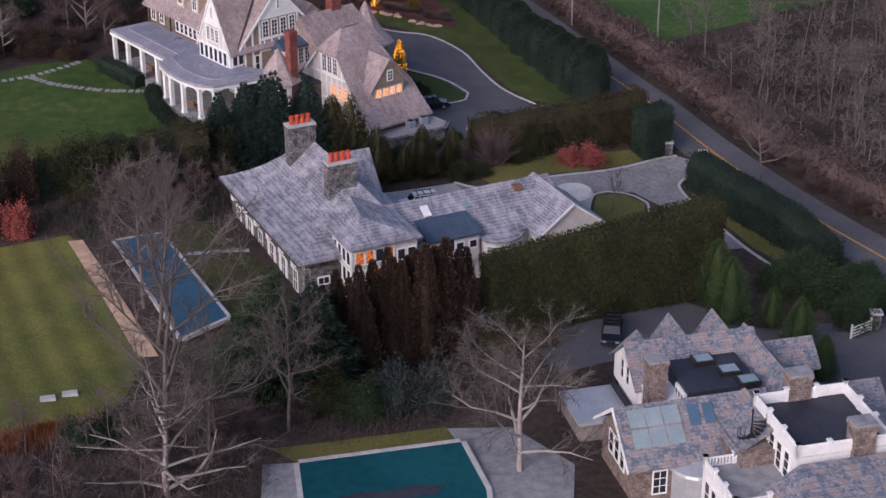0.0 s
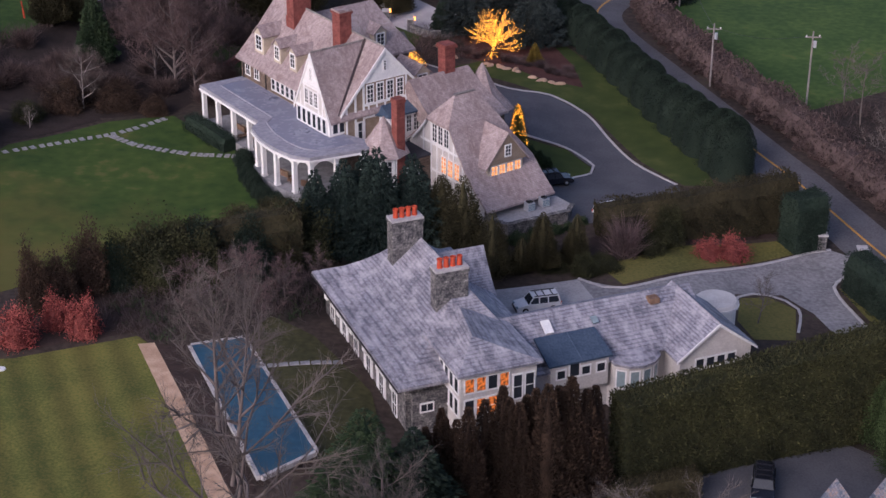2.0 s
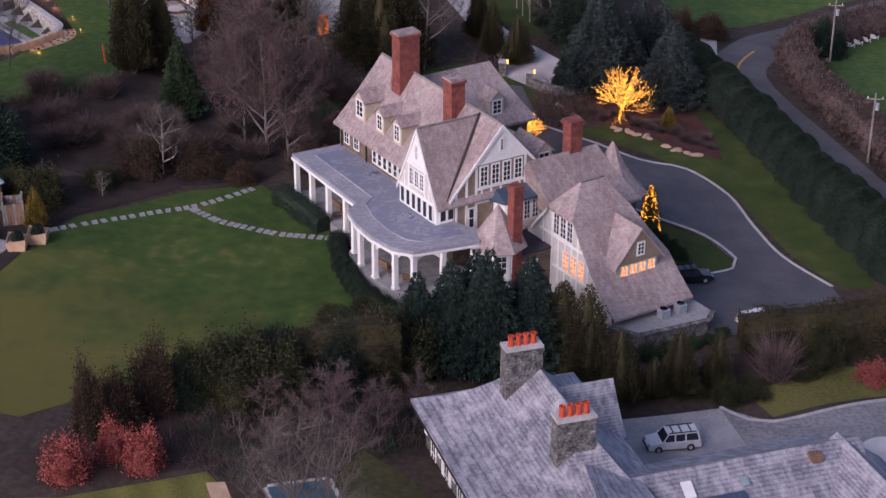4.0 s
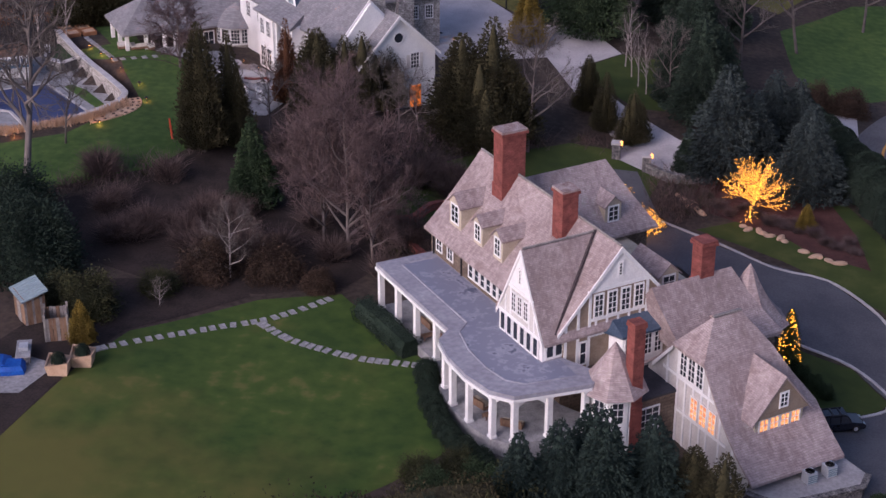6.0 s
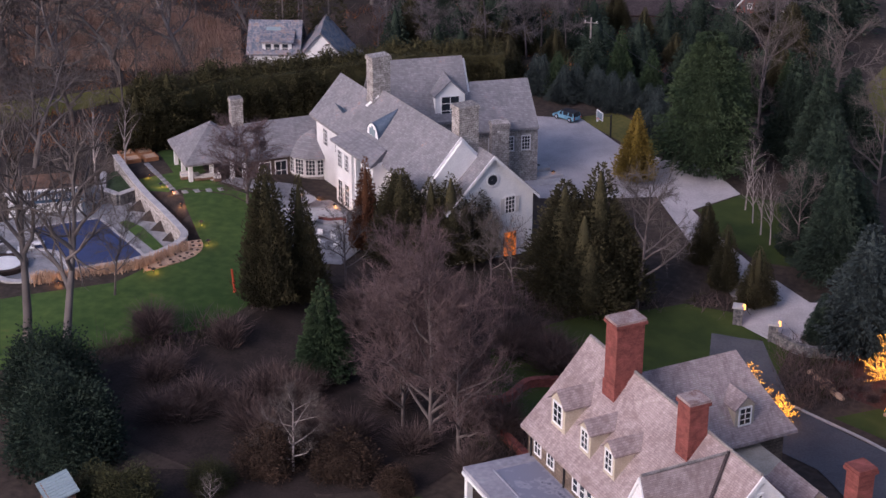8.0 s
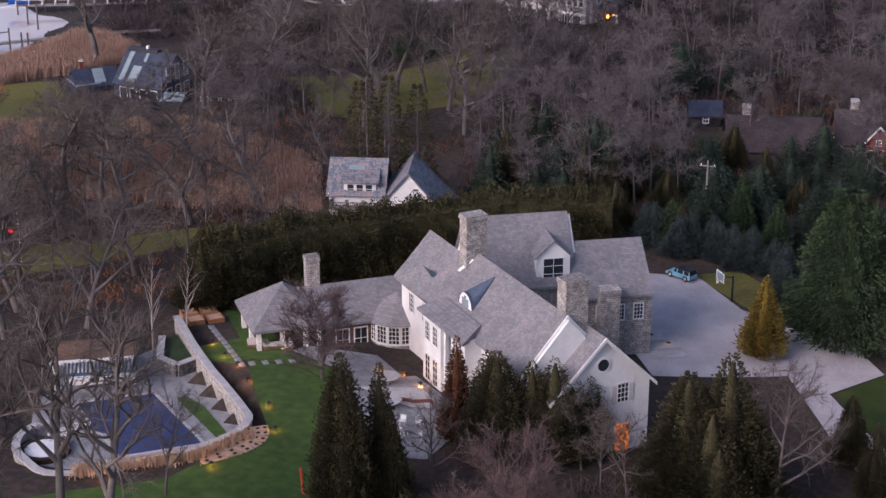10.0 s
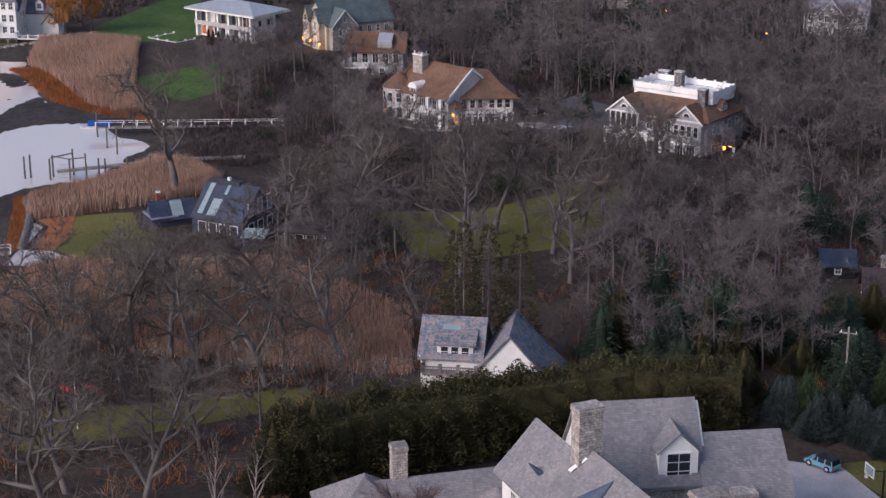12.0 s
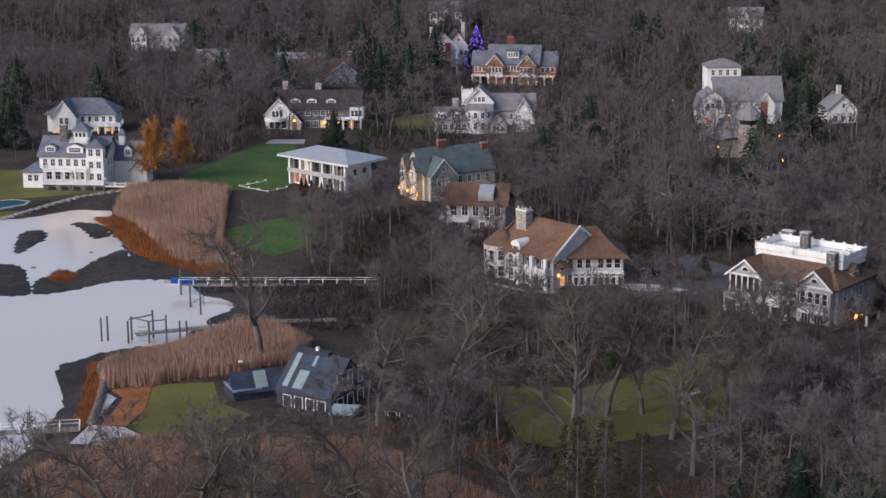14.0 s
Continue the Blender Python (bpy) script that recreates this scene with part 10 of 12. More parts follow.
for x, y, h in ((-36, 183, 9), (-33.5, 186, 10), (-40, 186.5, 8), (-29.5, 187.5, 9), (-31, 181.5, 8), (-26.5, 190.5, 8), (-38.5, 180.5, 6.5), (-34.5, 190, 9)):
    plant(bare_small[int(-x) % 2], "bare_tree", "small mauve-grey bare tree behind the pool", "tree", x, y, h * 0.62, h * 0.8, "small bare trees")
for x, y, h in ((-53.4, 247.7, 19.0), (-50.5, 246.5, 16), (-56.8, 250, 15)):
    plant(bare_round, "bare_tree", "dense rounded bare tree with reddish twigs", "tree", x, y, h, h * 0.9)
plant(bare_round, "bare_tree", "dense rounded bare tree with red twig tips", "tree", -58.8, 259.1, 15.5, 17)
plant(bare_pale, "bare_tree", "small pale bare tree at the wood edge", "tree", -64.3, 239.6, 9.0, 9.5)
plant(bare[1], "bare_tree", "bare tree with a broad crown by the gravel drive", "tree", -38.8, 281.5, 17.3, 17)
plant(bare_round, "bare_tree", "low spreading bare tree before the garden room", "tree", -87.2, 291.8, 10.2, 15)
for k, (x, y, h) in enumerate([(-96.7, 252.4, 24.5), (-90.4, 248.6, 25.0), (-101, 250, 21)]):
    plant(bare_tall[k % 3], "bare_tree", "tall grey bare tree with a long clear trunk", "tree", x, y, h, None, "tall bare trees")
for x, y, h in ((-92.8, 265.4, 11.0), (-70.0, 275.3, 10.1), (-57.5, 284.0, 9.0), (-52, 279, 9.5), (-55, 281, 8)):
    plant(bare[int(-x) % 5], "bare_tree", "thin bare tree on the terrace slope", "tree", x, y, h)
for x, y, h in ((-29.6, 312.6, 9.7), (-27.2, 305.5, 8.8), (-25.9, 303.0, 9.5), (-28.4, 308.8, 9.0), (-109.3, 297.0, 11.5), (-106.5, 300, 9.5)):
    plant(bare_birch, "birch", "slim white-barked bare birch", "tree", x, y, h, h * 0.8, "birches")
plant(bare[2], "bare_tree", "low bare tree on the dry grass island", "tree", 20.8, 193.5, 5.5)
plant(bare[4], "bare_tree", "bare tree by the lane", "tree", 41.5, 206, 12.5)
for k, (x, y, h) in enumerate([(-22.6, 300, 12), (-14, 316, 18), (-6, 330, 20), (-20, 338, 20), (-30, 340, 19), (4, 345, 18), (-2, 360, 20)]):
    plant(bare[k % 5], "bare_tree", "bare tree behind the dark firs", "tree", x, y, h, None, "bare trees behind the firs")
for k, (x, y, h) in enumerate([(-142.0, 336.2, 17.6), (-126.3, 343.9, 19), (-119.1, 352.3, 17), (-150.1, 351.8, 18), (-143.7, 350.6, 17), (-136, 345, 16), (-126.8, 295, 18.0), (-119, 300, 15), (-131, 305, 17), (-138, 318, 16), (-148, 322, 16), (-155, 330, 15), (-124, 322, 14), (-138.9, 372, 16), (-160, 350, 17), (-168, 344, 16), (-131, 360, 15), (-112, 366, 13)]):
    plant(oak[k % 3], "bare_tree", "large grey bare tree in the brown wood", "tree", x, y, h, h * 1.35, "grey bare trees")
for k, (x, y, h) in enumerate([(-102.0, 397.8, 17.8), (-118.6, 395.4, 20.7), (-108.5, 410.4, 18.6), (-101.0, 429.0, 17.6), (-96.3, 433.8, 14.8), (-183.5, 426.5, 27.0), (-150.8, 402.9, 20.3), (-144.2, 409.6, 24.3), (-120.9, 404.5, 21.4), (-120.2, 416.9, 21.1), (-115.5, 419.5, 15.5), (-109.5, 416.3, 14.5), (-107.6, 425.0, 16.4), (-105.1, 428.7, 15.7), (-102.7, 444.1, 15.5), (-146.3, 548.2, 20.6), (-166.3, 500, 13.5)]):
    plant((oak + bare_tall[:2])[k % 5], "bare_tree", "tall bare tree near the shore houses", "tree", x, y, h, h * 1.2, "shore bare trees")

# woods: uncountable far trees and brush
def woodland(name, label, poly, every, height, seeds, wood_mat, thick=2.6, detail=(6, 4, 3, 2), wide=1.0, edge=True):
    """Far bare trees, joined: each a trunk, limbs and many slivers."""
    p = np.array(poly)
    lo, hi = p.min(0), p.max(0)
    n = int((hi - lo).prod() / every)
    x, y = rng.uniform(lo[0], hi[0], n), rng.uniform(lo[1], hi[1], n)
    ok = inside(poly, x, y) & free(x, y)
    x, y = x[ok], y[ok]
    kinds = []
    for s in seeds:
        segs, tips = grow(s, 1.0, limbs=detail[0], subs=detail[1], fine=detail[2], twigs=detail[3], open_=0.85, start=0.25)
        a = [s for s in segs if s[4] < 1]
        v, f = tubes(a, 4)
        f = np.concatenate([f[:, [0, 1, 2]], f[:, [0, 2, 3]]])
        b = [s for s in segs if s[4] >= 1]
        w = np.array([{1: 0.011, 2: 0.0075, 3: 0.0045}[s[4]] for s in b]) * thick / 2
        bv, bf = blades(np.array([s[0] for s in b]), np.array([s[1] - s[0] for s in b]), np.array([np.linalg.norm(s[1] - s[0]) for s in b]) * 1.1, w)
        tv, tf = blades(np.array([t[0] for t in tips]), np.array([t[1] for t in tips]), np.array([t[2] for t in tips]) * 1.3, 0.003 * thick)
        kinds.append((np.concatenate([v, bv, tv]), np.concatenate([f, bf + len(v), tf + len(v) + len(bv)])))
    V, F, k = [], [], 0
    z = lie(x, y)
    for i in range(len(x)):
        v, f = kinds[i % len(kinds)]
        h, a = height * rng.uniform(0.65, 1.15), rng.uniform(0, math.tau)
        c, s = math.cos(a), math.sin(a)
        V.append(np.stack([(v[:, 0] * c - v[:, 1] * s) * h * wide + x[i], (v[:, 0] * s + v[:, 1] * c) * h * wide + y[i], v[:, 2] * h + z[i]], 1))
        F.append(f + k)
        k += len(v)
    ob = new(name, np_mesh(name, np.concatenate(V), np.concatenate(F), wood_mat))
    return tagged(ob, label, "woodland", kind="stuff")


woodland("far_wood", "mauve-grey bare woodland on the far hillside", [(-300, 690), (-420, 760), (-700, 900), (-640, 1130), (-150, 1130), (-100, 760), (-80, 640), (-150, 690)], 105, 15, (201, 202, 203, 204), twig_far, 2.9, (6, 4, 3, 3), 1.5)
woodland("far_wood", "mauve-grey bare woodland round the shore houses", [(-60, 440), (-150, 520), (-190, 560), (-215, 600), (-330, 640), (-420, 740), (-300, 690), (-150, 690), (-70, 640), (-10, 440)], 100, 13.5, (205, 206, 207), twig_far, 2.1, (7, 5, 4, 3), 1.45)
woodland("far_wood", "brown bare wood behind the willow", [(-296, 566), (-284, 560), (-286, 610), (-272, 626), (-300, 690), (-420, 740), (-440, 660), (-350, 640), (-310, 600)], 75, 13, (208, 209), twig_far, 2.1, (7, 5, 4, 3), 1.4)
woodland("far_wood", "bare wood beside the white shore houses", [(-322, 566), (-350, 640), (-420, 690), (-440, 770), (-720, 920), (-640, 720), (-420, 540), (-345, 545)], 150, 13, (214, 215), twig_far, 2.3, (7, 5, 3, 3), 1.4)
woodland("shore_wood", "mauve-grey bare woodland between the shore houses", [(-95, 365), (-160, 365), (-178, 392), (-160, 425), (-165, 455), (-195, 470), (-225, 520), (-195, 560), (-100, 560), (-40, 470), (-30, 380), (-60, 350)], 105, 12.5, (211, 212, 213), twig_far, 1.35, (9, 7, 5, 5), 1.3)
woodland("creek_wood", "brown bare wood behind the hedge", [(-100, 330), (-120, 310), (-160, 300), (-190, 330), (-185, 360), (-160, 366), (-100, 366)], 120, 12, (221, 222), twig, 2.0, (8, 5, 4, 4), 1.2)
woodland("lane_wood", "brown bare wood beyond the lane", [(40, 234), (46, 218), (56, 196), (64, 176), (110, 170), (125, 298), (62, 272), (36, 257)], 34, 11, (231, 232, 233), twig, 2.0, (8, 5, 4, 3), 1.2)
woodland("field_wood", "bare wood edge beyond the field", [(-10, 343), (-4, 350), (3, 360), (30, 370), (60, 366), (140, 372), (140, 440), (10, 420), (-14, 380)], 60, 14, (241, 242), twig, 2.4, (8, 5, 3, 3), 1.2)
woodland("hollow_wood", "mauve bare thicket between house and lawn", [(-62, 240), (-72, 240), (-86, 250), (-90, 262), (-78, 262), (-66, 272), (-50, 275), (-40, 262), (-44, 250), (-54, 244)], 22, 6.5, (251, 252), twig_red, 1.8, (8, 5, 4, 3), 1.3)
woodland("pool_wood", "bare thicket below the lower lawn", [(-42, 131), (-30, 136), (-22, 140), (-18, 134), (-20, 122), (-45, 118)], 16, 5.5, (261, 262), twig_red, 1.8, (8, 5, 4, 3), 1.3)
woodland("hedge_brush", "bare brush below the tall hedge", [(3, 150), (-3, 146), (2, 140), (12, 141), (10, 150)], 9, 5.0, (271, 272), twig, 1.6, (8, 5, 4, 3), 1.2)
for k in range(46):
    x, y = [(-74, 246), (-68, 250), (-82, 256), (-62, 247), (-48, 252), (-52, 268), (-70, 262), (-78, 247), (-60, 270), (-44, 266)][k % 10]
    x, y = x + rng.normal() * 4, y + rng.normal() * 3
    plant(brush[k % 3], "thicket", "mauve-brown leafless shrub in the hollow", "shrub", x, y, rng.uniform(2.2, 4.2), rng.uniform(4, 6.5), "hollow shrubs")
for k in range(30):
    s = k / 30
    x, y = 46 - 12 * s + rng.normal() * 1.5, 196 + 46 * s + rng.normal() * 2
    plant(brush[k % 3], "thicket", "brown leafless shrub along the lane bank", "shrub", x + 6, y, rng.uniform(1.5, 3), rng.uniform(3, 5), "lane shrubs")
for k in range(22):
    x, y = (-45, 128) if k % 2 else (-22, 138)
    plant(brush_red if k % 3 else brush[0], "thicket", "rust-brown leafless shrub in the lower border", "shrub", x + rng.normal() * 5, y + rng.normal() * 2.4, rng.uniform(1.4, 2.6), rng.uniform(3, 5), "border shrubs")


def reeds(name, label, poly, per, height, mat, keep=True):
    p = np.array(poly)
    lo, hi = p.min(0), p.max(0)
    n = int((hi - lo).prod() * per)
    x, y = rng.uniform(lo[0], hi[0], n), rng.uniform(lo[1], hi[1], n)
    ok = inside(poly, x, y)
    x, y = x[ok], y[ok]
    q = np.stack([x, y, np.maximum(lie(x, y), LEVEL)], 1)
    x, y, q = np.repeat(x, 5), np.repeat(y, 5), np.repeat(q, 5, 0) + rng.normal(size=(5 * len(x), 3)) * [0.35, 0.35, 0.05]
    v, f = blades(q, np.stack([rng.normal(size=len(x)) * 0.15, rng.normal(size=len(x)) * 0.15, np.ones(len(x))], 1), height * rng.uniform(0.8, 1.05, len(x)), 0.13)
    return tagged(new(name, np_mesh(name, v, f, mat)), label, "reeds", kind="stuff")


drape("reed_bed", [(-201, 404), (-190, 444), (-205, 447), (-203, 438), (-207, 424), (-203, 408)], reed_mat, "tan reed bed along the creek", "reeds", 0.1)
reeds("reeds", "tall tan reeds beside the creek", [(-207.6, 416.5), (-203, 409), (-199.6, 405.8), (-194.6, 408.6), (-191.6, 413.3), (-185, 420), (-179, 430), (-180, 437.4), (-192.9, 447), (-199, 446), (-200.5, 438.1), (-203.5, 428), (-206.5, 419.2)], 9, 2.6, reed_mat)
reeds("reeds", "tall tan reeds at the head of the creek", [(-283.4, 540), (-271.6, 546.3), (-258, 545), (-246, 522), (-236, 503), (-222, 486), (-228, 482), (-237, 486), (-247.5, 496), (-258, 506), (-270.5, 516), (-275.9, 522)], 6, 2.8, reed_mat)
reeds("reeds", "rust-orange marsh grass on the mud", [(-276, 514), (-270, 517), (-258, 507), (-247, 497), (-236, 487), (-222, 483), (-216, 476), (-228, 479), (-240, 484), (-248, 488), (-256, 496), (-266, 506)], 8, 1.0, rust_mat)
reeds("reeds", "rust-orange grass strip at the sea wall", [(-211.7, 418.3), (-209.6, 418.8), (-208, 416), (-202, 407), (-195.5, 396.2), (-190.9, 386.2), (-197, 393), (-202, 402), (-207.5, 411.3)], 10, 0.9, rust_mat)
reeds("reeds", "brown reeds in the low wood", [(-110, 352), (-130, 350), (-165, 352), (-186, 362), (-182, 384), (-150, 394), (-120, 378)], 4.5, 1.7, reed_mat)
reeds("reeds", "rust grass islet in the creek", [(-253, 463.9), (-255, 469), (-252.5, 470), (-248.3, 467.1), (-247, 462.5), (-250, 461.3)], 10, 0.8, rust_mat)
reeds("reeds", "rust-brown grass along the lower lawn", [(-48, 128), (-40, 130), (-31, 136), (-30, 139), (-41, 134), (-50, 131)], 14, 1.2, rust_mat)
reeds("reeds", "pale ornamental grass along the pool wall", [(-103, 266.4), (-92, 272), (-89, 277.5), (-90.5, 278), (-93, 273.5), (-103, 268.5)], 22, 1.0, straw)


def undergrowth(name, label, poly, every, height, mat, stems=16, thin=0.075):
    """Low leafless brush and saplings under the trees."""
    p = np.array(poly)
    lo, hi = p.min(0), p.max(0)
    n = int((hi - lo).prod() / every)
    x, y = rng.uniform(lo[0], hi[0], n), rng.uniform(lo[1], hi[1], n)
    ok = inside(poly, x, y) & free(x, y)
    x, y = x[ok], y[ok]
    h = height * rng.uniform(0.4, 1.3, len(x))
    q = np.repeat(np.stack([x, y, lie(x, y)], 1), stems, 0)
    h = np.repeat(h, stems)
    d = rng.normal(size=(len(q), 3)) * [0.55, 0.55, 0.25] + [0, 0, 0.8]
    v, f = blades(q + rng.normal(size=q.shape) * [0.45, 0.45, 0.0] * h[:, None] + [0, 0, 0.1], d, h * rng.uniform(0.5, 1.1, len(q)), thin * h)
    return tagged(new(name, np_mesh(name, v, f, mat)), label, "undergrowth", kind="stuff")


LOW = [(-100, 330), (-120, 305), (-160, 296), (-190, 330), (-188, 372), (-170, 384), (-150, 400), (-95, 400), (-40, 470), (-24, 380), (-60, 352), (-98, 362)]
SHORE = [(-95, 395), (-150, 400), (-162, 420), (-165, 455), (-195, 470), (-225, 520), (-195, 570), (-100, 570), (-20, 500), (-30, 400)]
HILL = [(-60, 520), (-195, 560), (-215, 600), (-330, 640), (-420, 740), (-640, 900), (-500, 1050), (0, 1050), (60, 700), (40, 520)]
HOLLOW = [(-54, 242), (-72, 242), (-90, 250), (-100, 262), (-88, 270), (-66, 278), (-44, 284), (-24, 290), (-14, 272), (-34, 256), (-44, 248)]
LOWER = [(-46, 120), (-44, 130), (-24, 140), (-14, 150), (0, 150), (4, 142), (-4, 134), (-14, 126), (-20, 116)]
LANE = [(40, 234), (46, 218), (56, 196), (64, 176), (100, 170), (110, 290), (62, 272), (36, 257)]
undergrowth("undergrowth", "mauve-brown leafless brush in the low wood", LOW, 11, 2.0, bush_mauve)
undergrowth("undergrowth", "rust-red bramble in the low wood", LOW, 14, 1.5, rust_mat)
undergrowth("undergrowth", "dark evergreen scrub in the low wood", [(-92, 372), (-75, 400), (-64, 415), (-56, 380), (-54, 350), (-84, 350)], 12, 2.6, leaf_green, 26)
undergrowth("undergrowth", "grey-brown brush between the shore houses", SHORE, 8, 2.4, brush_far, 20)
undergrowth("undergrowth", "mauve brush between the shore houses", SHORE, 22, 2.4, bush_mauve)
undergrowth("undergrowth", "dark evergreen scrub between the shore houses", SHORE, 60, 2.6, leaf_green, 26)
undergrowth("undergrowth", "grey-mauve brush on the far hillside", HILL, 22, 4.5, brush_far, 14)
undergrowth("undergrowth", "dark evergreen scrub on the far hillside", HILL, 70, 4.5, leaf_green, 26)
undergrowth("undergrowth", "brown leafless brush in the hollow", HOLLOW, 1.9, 2.3, bush_mauve, 28, 0.034)
undergrowth("undergrowth", "low dark green scrub in the hollow", HOLLOW, 4, 1.2, leaf_hedge, 22)
undergrowth("undergrowth", "brown brush in the lower garden", LOWER, 1.8, 1.5, brush_dim, 26, 0.03)
undergrowth("undergrowth", "brown brush beyond the lane", LANE, 4, 1.8, bush_mauve, 22, 0.036)
undergrowth("undergrowth", "brown brush behind the willow", [(-296, 566), (-284, 560), (-286, 610), (-272, 636), (-300, 690), (-420, 740), (-440, 660), (-350, 640), (-310, 600)], 14, 4.0, bush_mauve)
BEHIND = [(-50, 180), (-44, 190), (-36, 193), (-26, 196), (-19, 190), (-22, 182), (-30, 184), (-40, 177)]
undergrowth("undergrowth", "mauve brush behind the long pool", BEHIND, 1.3, 1.8, brush_dim, 26, 0.03)
undergrowth("undergrowth", "dark low evergreens behind the long pool", BEHIND, 5, 1.3, leaf_green, 24)
for x, y, h, w in ((-44.5, 191.5, 5.6, 5.2), (-39.5, 193.2, 6.6, 6.0), (-34.5, 194.6, 6.4, 5.6), (-47.8, 189.2, 4.8, 4.4)):
    plant(big_bush, "evergreen_shrub", "tall dark rounded evergreen below the lawn", "shrub", x, y, h, w)
undergrowth("undergrowth", "brown brush above the landing stage", [(-208, 474), (-206, 488), (-196, 482), (-186, 470), (-176, 452), (-182, 446), (-195, 450), (-204, 462)], 2.5, 2.0, brush_far, 22)

for k in range(26):
    f = k / 25
    x, y = -17 + 18 * f + rng.normal() * 0.5, 274 - 11.5 * f + abs(rng.normal()) * 1.6
    plant(brush_red if k % 3 else brush[k % 3], "bare_shrub", "low red-brown leafless shrub in the bark bed", "shrub", x, y, rng.uniform(0.7, 1.5), rng.uniform(1.6, 2.8), "bed shrubs")
plant(gold_cone, "small_cypress", "small olive-gold cypress beside the lit tree", "tree", -4.6, 268.6, 3.4, 4.4)
# ---- lit trees ----
def bulbs(points, r, material, name="bulb"):
    """Small glowing tetrahedra at points."""
    t = np.array([(1, 1, 1), (1, -1, -1), (-1, 1, -1), (-1, -1, 1)]) * 0.6
    n = len(points)
    v = (np.asarray(points)[:, None] + t * r * rng.uniform(0.6, 1.3, (n, 1, 1))).reshape(-1, 3)
    i = np.arange(n)[:, None] * 4
    f = np.concatenate([i + c for c in ([0, 1, 2], [0, 3, 1], [0, 2, 3], [1, 3, 2])])
    return np_mesh(name, v, f, material)


def string_tree(x, y, h, seed, spread, per=2.6, r=0.085, wide=None):
    t = thing("lit_tree", "bare tree wound with glowing amber string lights", "tree", pose(x, y, gz(x, y) - 0.1))
    r2 = np.random.default_rng(seed)
    segs = [(np.zeros(3), np.array([0, 0, h * 0.28]), 0.16, 0.13, 0)]

    def bough(p, d, length, level):
        for k in range(4):
            d = unit(d + r2.normal(size=3) * 0.13 + [0, 0, 0.03])
            q = p + d * length / 4
            segs.append((p, q, 0.1 / (level + 1), 0.07 / (level + 1), level))
            if level < 2 and k > 0:
                for _ in range(3):
                    bough(q, unit(d + r2.normal(size=3) * 0.42), length * 0.42, level + 1)
            p = q

    for k in range(34):
        a, e = k * 2.4 + r2.normal() * 0.2, 0.05 + 1.4 * k / 34
        bough(np.array([0, 0, h * (0.12 + 0.16 * r2.random())]), np.array([math.cos(a) * math.cos(e) * spread, math.sin(a) * math.cos(e) * spread, math.sin(e) + 0.12]), h * 0.44 * (0.8 + 0.3 * r2.random()), 1)
    v, f = tubes(segs, 3)
    part("crown", np_mesh("crown", v, f, bark), None, t, kind="stuff")
    P = []
    for a, b, r0, r1, lv in segs:
        k = max(1, int(np.linalg.norm(b - a) * (10 if lv < 2 else 6.5)))
        for i in range(k):
            q = a + (b - a) * (i + rng.random()) / k + rng.normal(size=3) * (0.5 * r0 + 0.02)
            P.append(q)
    part("string_light", bulbs(P, r, bulb_gold), None, t, "glowing amber bulbs", kind="stuff")
    return t


string_tree(-10.8, 271.6, 8.6, 301, 1.0, r=0.04)
string_tree(-26.0, 267.6, 5.6, 303, 0.7, r=0.04)
string_tree(-22.4, 263.4, 4.4, 305, 0.7, r=0.04)
t = thing("lit_conifer", "small conifer hung with glowing amber lights", "tree", pose(-6.3, 238.2, gz(-6.3, 238.2)))
s, a = rng.random(420), rng.random(420) * math.tau
part("foliage", yew_cone.crown, None, t, m=Matrix.Diagonal((4.6, 4.6, 6.0, 1)), kind="stuff")
part("string_light", bulbs(np.stack([1.3 * (1 - s) ** 0.62 * np.cos(a), 1.3 * (1 - s) ** 0.62 * np.sin(a), 0.2 + 5.7 * s], 1)[:230], 0.055, bulb_gold), None, t, "glowing amber bulbs", kind="stuff")
t = thing("lit_conifer", "tall conifer hung with violet lights on the hillside", "tree", pose(-283, 768, gz(-283, 768)))
part("foliage", spruce[0].crown, None, t, m=Matrix.Diagonal((17, 17, 16, 1)), kind="stuff")
s, a = rng.random(300), rng.random(300) * math.tau
part("string_light", bulbs(np.stack([4.4 * (1 - s) ** 0.8 * np.cos(a), 4.4 * (1 - s) ** 0.8 * np.sin(a), 0.5 + 15 * s], 1), 0.22, bulb_violet), None, t, "violet bulbs", kind="stuff")

# ---- cars ----
tyre_mat = M("tyre", (0.012, 0.012, 0.013), (0.022, 0.022, 0.024), 4, 0.9, 0.1)


